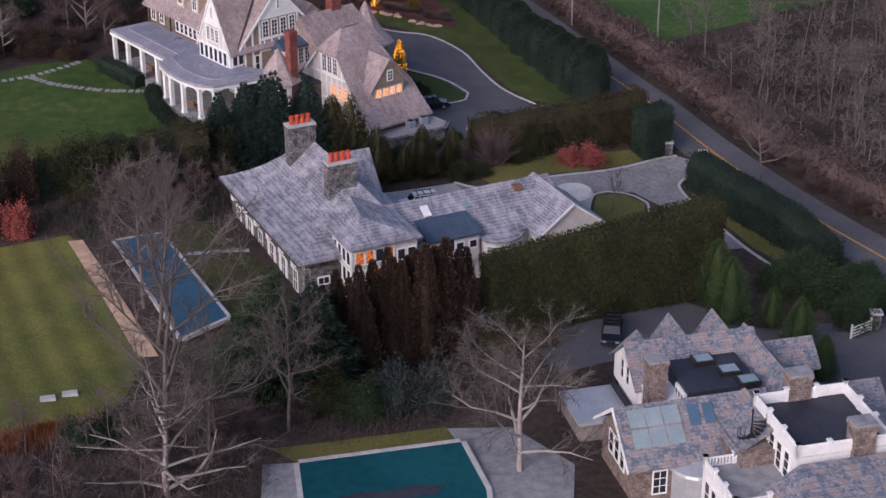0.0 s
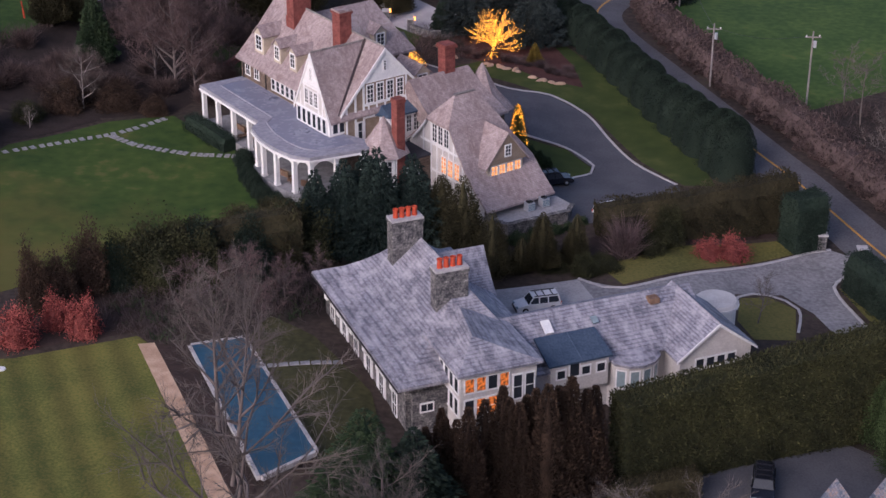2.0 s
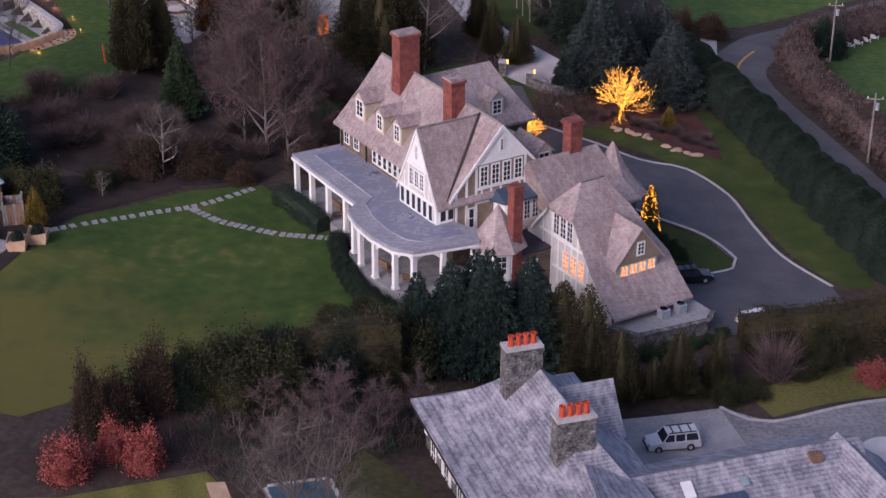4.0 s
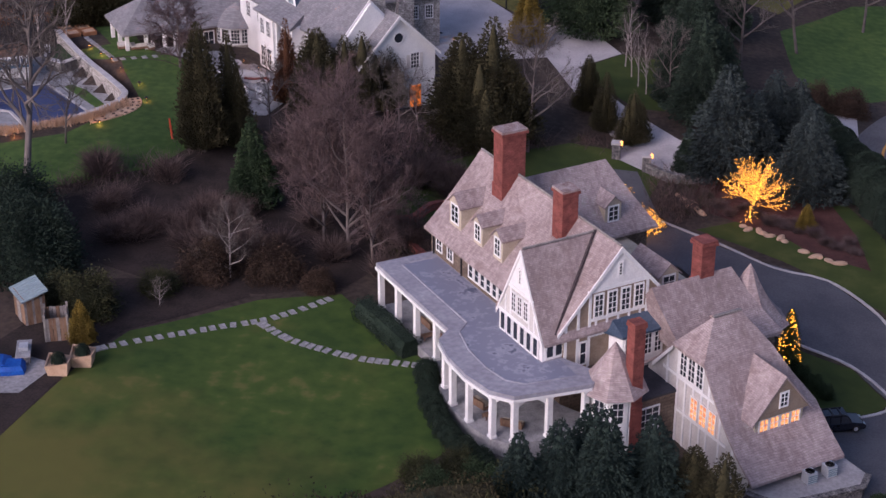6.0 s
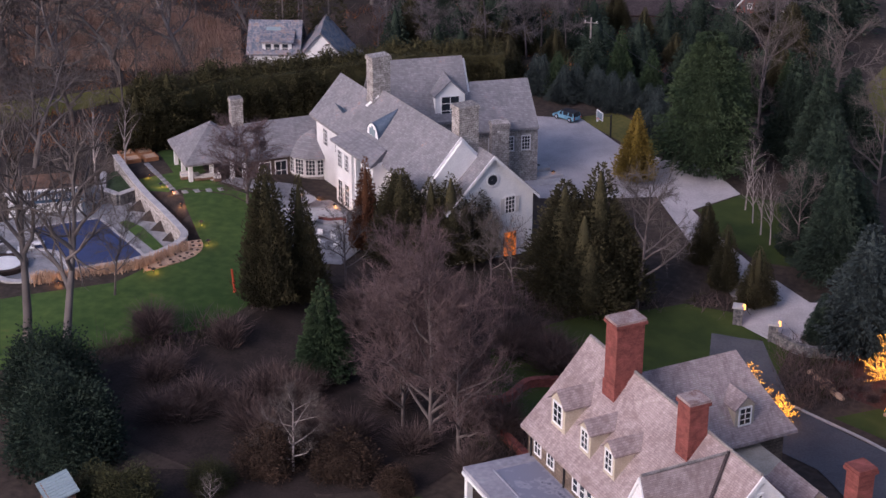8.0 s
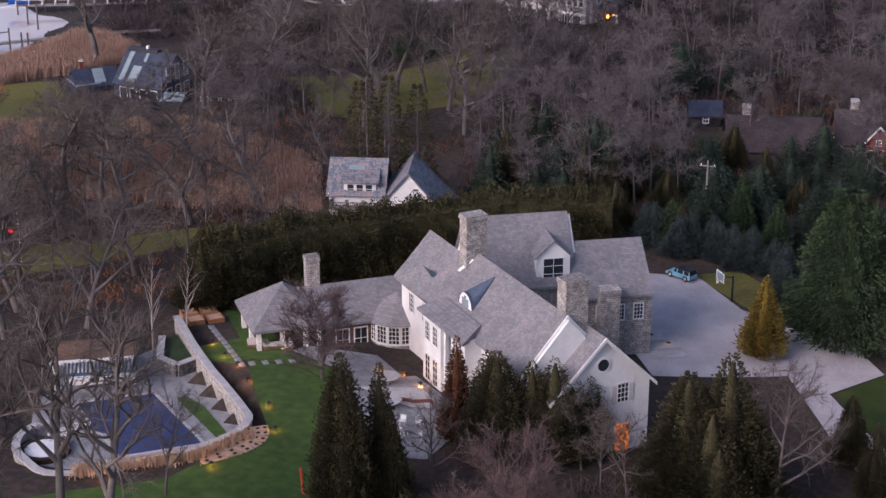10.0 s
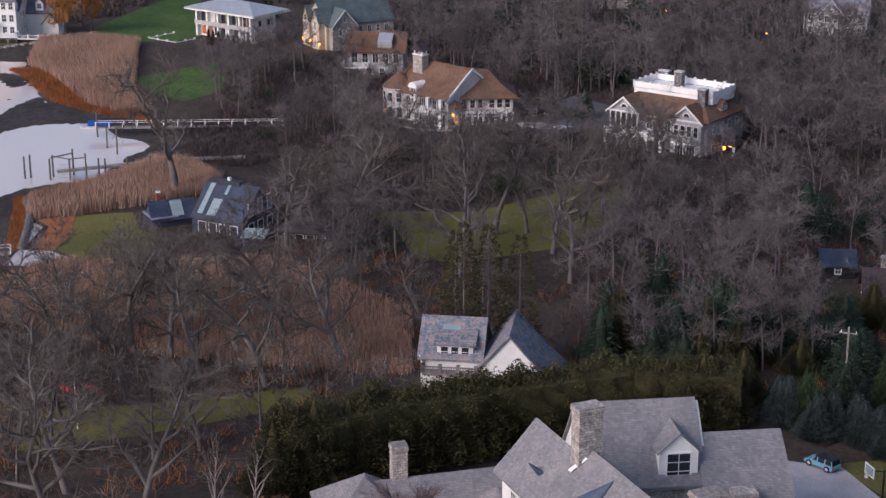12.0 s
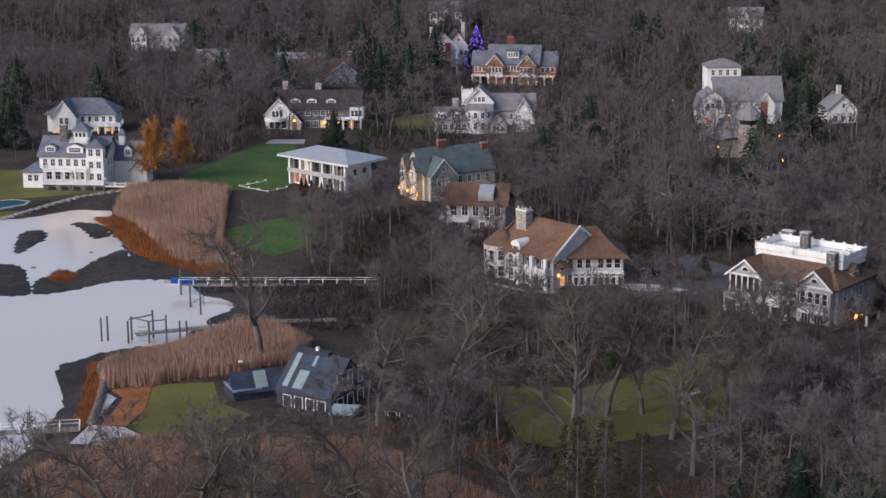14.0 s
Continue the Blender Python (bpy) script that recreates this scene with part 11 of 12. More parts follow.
def car(x, y, yaw, paint, label, length=4.9, wide=1.92, high=1.8, nose=0.26, roof=0.42, open_top=None, z=None, rack=False):
    """A parked car, its nose towards +x."""
    c = thing("car", label, "car", pose(x, y, (gz(x, y) if z is None else z) + 0.12, 0, 0, yaw))
    L, w, b = length / 2, wide / 2, high * 0.56
    side = [(-L, 0.45), (-L * 0.99, b), (-L * 0.94, b + 0.06), (L * (1 - 2 * nose), b + 0.08), (L * 0.9, b - 0.1), (L, b - 0.3), (L, 0.42), (L * 0.93, 0.3), (-L * 0.95, 0.3)]
    g, n = Geo(), len(side)
    rows = [(s * w * e, q) for s, e, q in ((-1, 0.93, 0.97), (-1, 1.0, 1.0), (1, 1.0, 1.0), (1, 0.93, 0.97))]
    rings = []
    for yy, q in ((-w * 0.94, 0.985), (-w, 1.0), (w, 1.0), (w * 0.94, 0.985)):
        rings.append([(px * q, yy, 0.3 + (pz - 0.3) * (1.0 if abs(yy) < w * 0.97 else 0.94)) for px, pz in side])
    for r0, r1 in zip(rings, rings[1:]):
        g.add(r0 + r1, [(i, (i + 1) % n, n + (i + 1) % n, n + i) for i in range(n)])
    g.add(rings[0], [tuple(range(n))]), g.add(rings[-1], [tuple(reversed(range(n)))])
    part("body", g, paint, c)
    x0, x1, x2, x3 = -L * 0.95, -L * 0.86, L * roof - L * 0.16, L * (1 - 2 * nose)
    zb, zt = b + 0.02, high
    cab = Geo().add([(x0, -w * 0.93, zb), (x3, -w * 0.93, zb), (x3, w * 0.93, zb), (x0, w * 0.93, zb), (x1, -w * 0.78, zt - 0.08), (x2, -w * 0.78, zt - 0.08), (x2, w * 0.78, zt - 0.08), (x1, w * 0.78, zt - 0.08)],
                    [(0, 1, 5, 4), (1, 2, 6, 5), (2, 3, 7, 6), (3, 0, 4, 7), (4, 5, 6, 7)])
    part("glazing", cab, glass, c)
    part("roof", Geo().slab([(x1 - 0.05, -w * 0.8), (x2 + 0.06, -w * 0.8), (x2 + 0.06, w * 0.8), (x1 - 0.05, w * 0.8)], zt - 0.1, zt), open_top or paint, c)
    for s in (-1, 1):
        for px in (x1 + 0.02, (x1 + x2) / 2 - 0.25, (x1 + x2) / 2 + 0.75, x2):
            lean = (x3 - x2) * 0.95 if px == x2 else (x0 - x1) * 0.9 if px < -L * 0.8 else 0
            part("pillar", Geo().add([(px - 0.07, s * w * 0.79, zt - 0.05), (px + 0.07, s * w * 0.79, zt - 0.05), (px + lean + 0.07, s * w * 0.945, zb), (px + lean - 0.07, s * w * 0.945, zb)], [(0, 1, 2, 3)]), paint, c)
    for px in (-L * 0.6, L * 0.62):
        for s in (-1, 1):
            wh = part("wheel", Geo().tube((px, s * (w - 0.22), 0.36), (px, s * (w + 0.01), 0.36), 0.36, 0.36, 14), tyre_mat, c)
            part("rim", Geo().tube((px, s * (w - 0.05), 0.36), (px, s * (w + 0.03), 0.36), 0.22, 0.2, 10), tin, wh)
    for s in (-1, 1):
        part("headlight", Geo().box(L * 0.93, L * 1.0, s * w * 0.68 - 0.2, s * w * 0.68 + 0.2, b - 0.36, b - 0.2), glass_pale, c)
        part("tail_light", Geo().box(-L * 1.005, -L * 0.95, s * w * 0.84 - 0.1, s * w * 0.84 + 0.1, b - 0.3, b), clay, c)
        part("mirror", Geo().box(x3 - 0.25, x3 - 0.05, s * w * 1.02 - 0.09, s * w * 1.02 + 0.09, b + 0.05, b + 0.22), paint, c)
        if rack:
            part("roof_rail", Geo().box(x1 + 0.1, x2 - 0.1, s * w * 0.7 - 0.03, s * w * 0.7 + 0.03, zt, zt + 0.09), black_paint, c)
    if rack:
        for px in (x1 + 0.6, (x1 + x2) / 2 + 0.1, x2 - 0.5):
            part("roof_bar", Geo().box(px - 0.06, px + 0.06, -w * 0.7, w * 0.7, zt + 0.02, zt + 0.08), black_paint, c)
    part("bumper", Geo().box(L * 0.97, L * 1.03, -w * 0.9, w * 0.9, 0.35, 0.55), black_paint, c)
    return c


paint_white = gloss("white_car_paint", (0.66, 0.66, 0.68), 0.25)
paint_black = gloss("black_car_paint", (0.012, 0.014, 0.022), 0.2)
paint_blue = gloss("light_blue_car_paint", (0.2, 0.42, 0.56), 0.25)
car(-3.0, 192.6, 198, paint_white, "white estate car with roof bars on the paved court", 5.0, 1.95, 1.85, rack=True)
car(1.5, 187.8, 190, paint_white, "white car parked close behind the slate roof", 4.7, 1.85, 1.5)
car(-1.6, 227.2, 20, paint_black, "black estate car parked beside the timbered house", 5.0, 1.95, 1.8, rack=True)
car(5.6, 217.4, 30, paint_white, "white car at the edge of the asphalt drive", 4.6, 1.85, 1.5)
car(17.6, 157.8, 262, paint_black, "black estate car parked below the tall hedge", 5.0, 2.0, 1.85, rack=True)
car(-56.6, 338.2, 150, paint_blue, "light blue small convertible with a black soft top", 3.9, 1.72, 1.42, open_top=black_paint)
car(-138.5, 500, 60, paint_black, "dark car beside the brown-roofed house", 4.7, 1.9, 1.6)

# ---- round the timbered house ----
w = thing("brick_wall", "low curving red brick garden wall with flat coping", "wall", kind="structure")
line = smooth([(-43.5, 246.5), (-47.7, 251.2), (-51, 254), (-50.5, 256), (-48.6, 256.6), (-47.6, 259), (-46.8, 261), (-44, 262.6)], 0.9)
for a, b in zip(line, line[1:]):
    s = Vector((-(b - a).y, (b - a).x)).normalized() * 0.28
    z = gz(*a)
    part("wall_run", Geo().slab([a + s, b + s, b - s, a - s], z - 0.3, z + 0.85), red_brick, w)
    part("coping", Geo().slab([a + s * 1.25, b + s * 1.25, b - s * 1.25, a - s * 1.25], z + 0.85, z + 0.95), red_brick, w)
for x, y, lamp in ((-28.0, 284.0, 1), (-24.0, 281.6, 1), (30.4, 214.6, 0), (34.6, 211.4, 0)):
    z = gz(x, y)
    p = thing("gate_pier", "square grey stone gate pier with a small lantern" if lamp else "square grey stone gate pier at the lane", "gate pier", pose(x, y, z), "gate piers")
    part("shaft", Geo().box(-0.5, 0.5, -0.5, 0.5, -0.5, 2.0), grey_stone, p)
    part("cap", Geo().box(-0.62, 0.62, -0.62, 0.62, 2.0, 2.2), kerbstone, p)
    if lamp:
        part("lantern", Geo().box(0.5, 0.75, -0.15, 0.15, 1.8, 2.3), bulb_warm, p, "glowing amber lantern")
w = thing("garden_wall", "curved low grey stone wall beside the gate", "wall", kind="structure")
for a, b in zip(*(lambda q: (q, q[1:]))(smooth([(-24, 281.4), (-21.5, 279.6), (-19.5, 279.0), (-17.5, 279.6)], 1.0))):
    s = Vector((-(b - a).y, (b - a).x)).normalized() * 0.3
    part("wall_run", Geo().slab([a + s, b + s, b - s, a - s], gz(*a) - 0.5, gz(*a) + 1.2), grey_stone, w)
rock = thing("boulder_edging", "row of pale tan boulders below the lit tree", "rock edging")
for i in range(18):
    x, y = (-11.7 + 4.9 * i / 6, 267.9 - 3.0 * i / 6) if i < 7 else (-4.7 + 3.6 * (i - 7) / 4, 262.2 - 1.8 * (i - 7) / 4) if i < 12 else (-19.4 + 2.6 * (i - 12) / 5, 275.6 - 4.4 * (i - 12) / 5)
    me = Geo().spin([(0.02, -0.2), (0.5, 0.0), (0.52, 0.18), (0.3, 0.36), (0.02, 0.4)], 0, 0, 7)
    x, y = x + 0.25 * math.sin(i * 4.1), y + 0.2 * math.cos(i * 2.7)
    part("boulder", me, straw, rock, m=pose(x, y, gz(x, y), 0, 0, i * 50) @ Matrix.Diagonal((1.0 + 0.4 * (i % 3), 0.8, 0.8 + 0.2 * (i % 2), 1)))

# ---- garden corner with the cedar shed ----
drape("patio", [(-86, 216), (-77.5, 218.5), (-74.5, 217.6), (-76, 212), (-86, 210)], drive_grey, "pale concrete patio beside the shed", "patio", 0.12)
f = thing("fence", "cedar board enclosure with square posts", "fence", pose(-77.3, 221.7, gz(-77, 222), 0, 0, 22))
for i in range(6):
    part("board", Geo().box(0.05 + i * 0.34, 0.36 + i * 0.34, 0, 0.07, 0, 2.55 + 0.04 * (i % 2)), wood if i % 3 else grey_wood, f)
    part("board", Geo().box(0.05 + i * 0.34, 0.36 + i * 0.34, 2.5, 2.57, 0, 2.55 + 0.04 * (i % 2)), grey_wood if i % 3 else wood, f)
for i in range(7):
    part("board", Geo().box(2.06, 2.13, 0.1 + i * 0.34, 0.41 + i * 0.34, 0, 2.55), wood if i % 2 else grey_wood, f)
    part("board", Geo().box(-0.07, 0.0, 0.1 + i * 0.34, 0.41 + i * 0.34, 0, 2.55), grey_wood if i % 3 else wood, f)
for x, y in ((-0.05, 0.02), (2.12, 0.02), (-0.05, 2.55), (2.12, 2.55)):
    part("post", Geo().box(x - 0.1, x + 0.1, y - 0.1, y + 0.1, 0, 2.95), grey_wood, f)
u = thing("outdoor_kitchen", "grey stone outdoor kitchen with a steel grill", "kitchen", pose(-78.2, 218.4, gz(-78, 218), 0, 0, 20))
part("counter", Geo().box(-0.6, 0.6, -1.6, 1.6, 0, 0.92), grey_stone, u)
part("worktop", Geo().box(-0.7, 0.7, -1.7, 1.7, 0.92, 1.0), bluestone, u)
part("grill", Geo().box(-0.4, 0.45, -0.5, 0.6, 1.0, 1.35), tin, u)
tarp = M("blue_tarpaulin", (0.0, 0.05, 0.28), (0.01, 0.09, 0.4), 0.8, 0.5, 0.3)
for x, y, sx, sy, hh in ((-81.4, 215.4, 3.0, 1.3, 1.1), (-78.4, 215.8, 1.3, 1.1, 0.9)):
    v = [(a * sx * q, b * sy * q, z) for z, q in ((0.1, 1.0), (hh * 0.6, 0.95), (hh, 0.72)) for a, b in ((-1, -1), (0, -1.08), (1, -1), (1.06, 0), (1, 1), (0, 1.05), (-1, 1), (-1.05, 0))]
    g = Geo().add(v, [(k * 8 + i, k * 8 + (i + 1) % 8, (k + 1) * 8 + (i + 1) % 8, (k + 1) * 8 + i) for k in range(2) for i in range(8)] + [tuple(range(16, 24))])
    solid("covered_furniture", g, tarp, "garden furniture under a bright blue tarpaulin", "tarpaulin", pose(x, y, gz(x, y), 0, 0, 18))
for x, y in ((-73.9, 216.5), (-72.3, 218.5)):
    p = thing("planter", "tan flared planter with pointed corners and a ball plant", "planter", pose(x, y, gz(x, y), 0, 0, 10), "planters")
    rim = [(-1.1, -1.1, 1.15), (1.1, -1.1, 1.5), (1.1, 1.1, 1.15), (-1.1, 1.1, 1.5)]
    part("tub", Geo().add([(-0.9, -0.9, 0), (0.9, -0.9, 0), (0.9, 0.9, 0), (-0.9, 0.9, 0)] + rim + [(a * 0.9, b * 0.9, c - 0.05) for a, b, c in rim] + [(a * 0.85, b * 0.85, 1.02) for a, b, c in rim], [(0, 1, 5, 4), (1, 2, 6, 5), (2, 3, 7, 6), (3, 0, 4, 7), (12, 13, 14, 15)] + [(4 + k, 4 + (k + 1) % 4, 8 + (k + 1) % 4, 8 + k) for k in range(4)] + [(8 + k, 8 + (k + 1) % 4, 12 + (k + 1) % 4, 12 + k) for k in range(4)]), straw, p)
    part("plant", dome.crown, None, p, m=pose(0, 0, 1.0) @ Matrix.Diagonal((1.5, 1.5, 1.2, 1)), kind="stuff")
plant(bare_pale, "bare_shrub", "small pale coppiced tree at the bed", "shrub", -69.5, 232.2, 3.2, 3.6)

# ---- white house: pool garden ----
TERR = 2.7
w = thing("pool_wall", "curved pale stone retaining wall with smooth coping", "wall", kind="structure")
for pts, z0, z1 in (([(-108.5, 301.7), (-103, 294.6), (-98.7, 289.5), (-96.9, 287.6), (-91.9, 282.0), (-90.6, 280.1), (-90.7, 277.9), (-92.5, 275.0), (-95.8, 271.8), (-101.0, 268.6)], 1.6, 4.9),
                    ([(-101.0, 268.6), (-102.4, 267.4), (-106.1, 266.5), (-109, 268.2), (-111.0, 269.9), (-112.1, 272.5), (-111.9, 274.7), (-110.8, 276)], 0.0, 3.6)):
    line = smooth(pts, 1.1)
    for i, (a, b) in enumerate(zip(line, line[1:])):
        s = Vector((-(b - a).y, (b - a).x)).normalized() * 0.3
        t1 = z1 if z1 < 4 else max(z1 - 1.25 * max(0, i - len(line) * 0.62) / (len(line) * 0.38), 3.7)
        part("wall_run", Geo().slab([a + s, b + s, b - s, a - s], z0, t1), pale_stone, w)
        part("coping", Geo().slab([a + s * 1.4, b + s * 1.4, b - s * 1.4, a - s * 1.4], t1, t1 + 0.14), kerbstone, w)
g = Geo().slab([(-116.0, 282.5), (-114.6, 284.2), (-110, 296), (-108, 300.5), (-103.2, 294.4), (-98.8, 289.3), (-92.0, 281.8), (-91.4, 277.5), (-94, 273.4), (-101.4, 269.2), (-106, 267.2), (-111, 270.6), (-112.4, 275)], TERR - 0.5, TERR - 0.1)
solid("pool_terrace", g, bluestone, "grey stone terrace round the covered pool", "terrace", kind="structure")
g = Geo().slab([(-101.0, 287.4), (-98.4, 286.0), (-93.0, 280.4), (-92.4, 278.4), (-93.8, 279.4), (-101.6, 286.6)], TERR - 0.1, TERR - 0.04)
solid("lawn_strip", g, grass_deep, "narrow grass strip below the pool wall", "lawn", kind="structure")
rw = thing("garden_wall", "grey rubble wall round the sunken garden corner", "wall", kind="structure")
for a, b in zip([(-108.6, 298.0), (-106.4, 292.8), (-103.8, 291.6)], [(-106.4, 292.8), (-103.8, 291.6), (-102.6, 293.8)]):
    a, b = Vector(a), Vector(b)
    d = Vector((-(b - a).y, (b - a).x)).normalized() * 0.3
    part("wall_run", Geo().slab([a + d, b + d, b - d, a - d], TERR - 0.5, TERR + 1.3), grey_stone, rw)
    part("coping", Geo().slab([a + d * 1.3, b + d * 1.3, b - d * 1.3, a - d * 1.3], TERR + 1.3, TERR + 1.42), kerbstone, rw)
part("planting", Geo().slab([(-108.4, 298.2), (-106.2, 293.2), (-103.9, 292.0), (-102.9, 294.0), (-107.6, 299.8)], TERR - 0.2, TERR + 0.9), leaf_green, rw, "clipped green planting")
for k in range(4):
    bx, by = -109.0 + 1.9 * (k % 2) + 1.8 * (k // 2), 306.0 + 1.2 * (k % 2) - 2.2 * (k // 2)
    rb = thing("raised_bed", "square timber raised bed with dry soil", "raised bed", pose(bx, by, gz(bx, by), 0, 0, 40), "raised beds")
    part("soil", Geo().box(-0.8, 0.8, -0.8, 0.8, 0, 0.5), straw, rb)
    for a in (-0.86, 0.86):
        part("board", Geo().box(a - 0.06, a + 0.06, -0.92, 0.92, -0.2, 0.6), orange_wood, rb)
        part("board", Geo().box(-0.8, 0.8, a - 0.06, a + 0.06, -0.2, 0.6), orange_wood, rb)
ph = thing("pool_house", "white pool pavilion with a blue louvred pergola", "pool house", pose(-114.6, 283.9, TERR - 0.1, 0, 0, 27))
part("wall", Geo().box(0.0, 8.6, 1.6, 4.8, -0.5, 2.9), white, ph)
part("roof", Geo().box(-0.3, 8.9, 1.2, 6.4, 2.9, 3.15), shingle_brown, ph)
part("fascia", Geo().box(-0.35, 8.95, 1.1, 1.25, 2.75, 3.2), white, ph)
for x in (0.4, 8.3):
    column(ph, x, 1.2, 0, 2.8, 0.3)
for x in (1.6, 8.9):
    part("pergola_post", Geo().box(x - 0.1, x + 0.1, -1.6, -1.4, 0, 2.7), lead, ph)
part("pergola_beam", Geo().box(1.2, 9.3, -1.7, -1.4, 2.6, 2.85), glass_blue, ph)
for i in range(20):
    part("louvre", Geo().box(1.3 + i * 0.4, 1.5 + i * 0.4, -1.6, 1.2, 2.75, 2.95), lead, ph)
sp = thing("spa", "round white spa under a pale cover in a raised surround", "spa", pose(-109.0, 271.8, TERR))
part("rim", Geo().spin([(2.6, -0.3), (2.6, 0.45), (2.1, 0.45), (2.1, 0.2)], 0, 0, 24), mulch, sp)
part("cover", Geo().spin([(1.9, 0.1), (1.9, 0.4), (1.2, 0.5), (0.02, 0.52)], 0, 0, 24), white, sp, "pale round spa cover")
for x, y in ((-106.6, 278.4), (-106.0, 279.9), (-105.4, 281.2)):
    l = thing("sun_lounger", "stacked white covered sun lounger by the pool", "sun lounger", pose(x - 2.6, y - 3.6, TERR, 0, 0, 28), "sun loungers")
    part("mattress", Geo().box(-0.95, 0.95, -0.33, 0.33, 0.32, 0.46), white, l)
    for a in (-0.8, 0.8):
        for b in (-0.25, 0.25):
            part("leg", Geo().box(a - 0.04, a + 0.04, b - 0.04, b + 0.04, 0, 0.32), tin, l)
pv = thing("paved_strip", "tan paved strip dotted with dark planting pockets", "paving", kind="structure")
ln = smooth([(-98.0, 288.6), (-94.6, 285.2), (-91.0, 281.2), (-88.8, 277.8), (-89.6, 274.8), (-92.4, 272.0)], 1.0)
for a, b in zip(ln, ln[1:]):
    s = Vector((-(b - a).y, (b - a).x)).normalized() * 1.2
    z = gz(*a) + 0.1
    part("slab", Geo().slab([a + s, b + s, b - s, a - s], z - 0.3, z + 0.04), straw, pv)
    for k in (-0.6, 0.1, 0.7):
        c = a.lerp(b, 0.5) + s * k
        part("planting_pocket", Geo().spin([(0.02, z + 0.1), (0.2, z + 0.08), (0.22, z)], c.x, c.y, 7), mulch, pv)
LAMPS = [(-102.2, 297.5), (-99.2, 294), (-96.8, 291.8), (-94.2, 288.2), (-90.0, 283.8), (-87.4, 279.2), (-90.6, 270.9), (-82.3, 296.7), (-79.8, 296.8), (-77.2, 294.6), (-57.0, 319.0), (-54.7, 317.4), (-99.8, 266.4)]
for x, y in LAMPS:
    z = gz(x, y)
    p = thing("path_lamp", "low garden lamp glowing amber", "garden lamp", pose(x, y, z), "garden lamps")
    part("stem", Geo().tube((0, 0, 0), (0, 0, 0.5), 0.04, 0.04, 6), black_paint, p)
    part("shade", Geo().spin([(0.3, 0.55), (0.06, 0.72), (0.02, 0.74)], 0, 0, 10), black_paint, p)
    part("bulb", Geo().spin([(0.02, 0.42), (0.13, 0.48), (0.13, 0.56)], 0, 0, 8), bulb_warm, p)
    d = bpy.data.lights.new("garden_lamp", "POINT")
    d.energy, d.color, d.shadow_soft_size = 26, (1.0, 0.42, 0.1), 0.12
    new("garden_lamp_light", d).location = (x, y, z + 0.34)
for x, y in ((-78.6, 288.6), (-80.6, 294.0)):
    tb = thing("round_table", "round pale stone garden table on the terrace", "table", pose(x, y, gz(x, y) + 0.12), "terrace tables")
    part("top", Geo().spin([(0.02, 0.75), (1.25, 0.75), (1.25, 0.68), (0.02, 0.68)], 0, 0, 20), kerbstone, tb)
    part("pedestal", Geo().spin([(0.5, 0), (0.3, 0.2), (0.3, 0.68)], 0, 0, 12), grey_stone, tb)
for i, (x, y) in enumerate(((-76.2, 285.4), (-74.6, 286.0), (-75.4, 283.4), (-73.6, 283.8), (-77.6, 282.0))):
    ch = thing("garden_chair", "white metal garden chair on the terrace", "chair", pose(x, y, gz(x, y) + 0.12, 0, 0, i * 77), "terrace chairs")
    part("seat", Geo().box(-0.3, 0.3, -0.3, 0.3, 0.42, 0.48), white, ch)
    part("backrest", Geo().box(-0.3, 0.3, 0.26, 0.32, 0.48, 0.95), white, ch)
    for a in (-0.26, 0.26):
        for b in (-0.26, 0.26):
            part("leg", Geo().box(a - 0.03, a + 0.03, b - 0.03, b + 0.03, 0, 0.42), white, ch)
st = thing("terrace_steps", "curved brick-edged steps below the glazed bow", "steps", kind="structure")
for i in range(3):
    part("step", Geo().slab([(-83.5 + i * 0.2, 291.4 - i * 0.5), (-76.8, 293.0 - i * 0.5), (-74.6, 291.2 - i * 0.5), (-76.6, 290.4 - i * 0.5)], 2.0, gz(-78, 291) + 0.55 - i * 0.15), red_brick if i % 2 else kerbstone, st)
bh = thing("basketball_hoop", "black post basketball hoop with white-edged backboard", "basketball hoop", pose(-49.6, 332.8, gz(-49.6, 332.8), 0, 0, 215))
part("post", Geo().tube((0, 0, 0), (0, 0, 3.3), 0.13, 0.11, 8), black_paint, bh)
part("arm", Geo().tube((0, 0, 3.1), (1.7, 0, 3.4), 0.06, 0.06, 6), black_paint, bh)
part("backboard", Geo().box(1.7, 1.75, -0.9, 0.9, 2.9, 4.0), glass_pale, bh)
for a, b, c, d in ((-0.95, 0.95, 2.85, 2.97), (-0.95, 0.95, 3.93, 4.05), (-0.95, -0.84, 2.85, 4.05), (0.84, 0.95, 2.85, 4.05)):
    part("board_edge", Geo().box(1.68, 1.78, a, b, c, d), white, bh)
part("rim", Geo().spin([(0.23, 3.02), (0.26, 3.05), (0.23, 3.08), (0.2, 3.05), (0.23, 3.02)], 2.08, 0, 14), clay, bh)
part("net", Geo().spin([(0.22, 3.02), (0.15, 2.65)], 2.08, 0, 8), white, bh)
for i, (x, y, sx) in enumerate(((-57.6, 318.0, 2.2), (-55.8, 316.6, 2.4), (-54.2, 315.0, 2.0))):
    solid("entrance_step", Geo().box(-sx, sx, -0.8, 0.8, -0.3, 0.55 - 0.16 * i), kerbstone, "broad pale stone entrance step lit by lamps", "step", pose(x, y, gz(x, y), 0, 0, 30), "entrance steps", "structure")
for x, y, h in ((-80.6, 269.2, 2.6),):
    solid("garden_sculpture", Geo().tube((0, 0, 0), (-0.3, 0.2, h), 0.16, 0.12, 8), clay, "slim red wooden garden post", "post", pose(x, y, gz(x, y)))
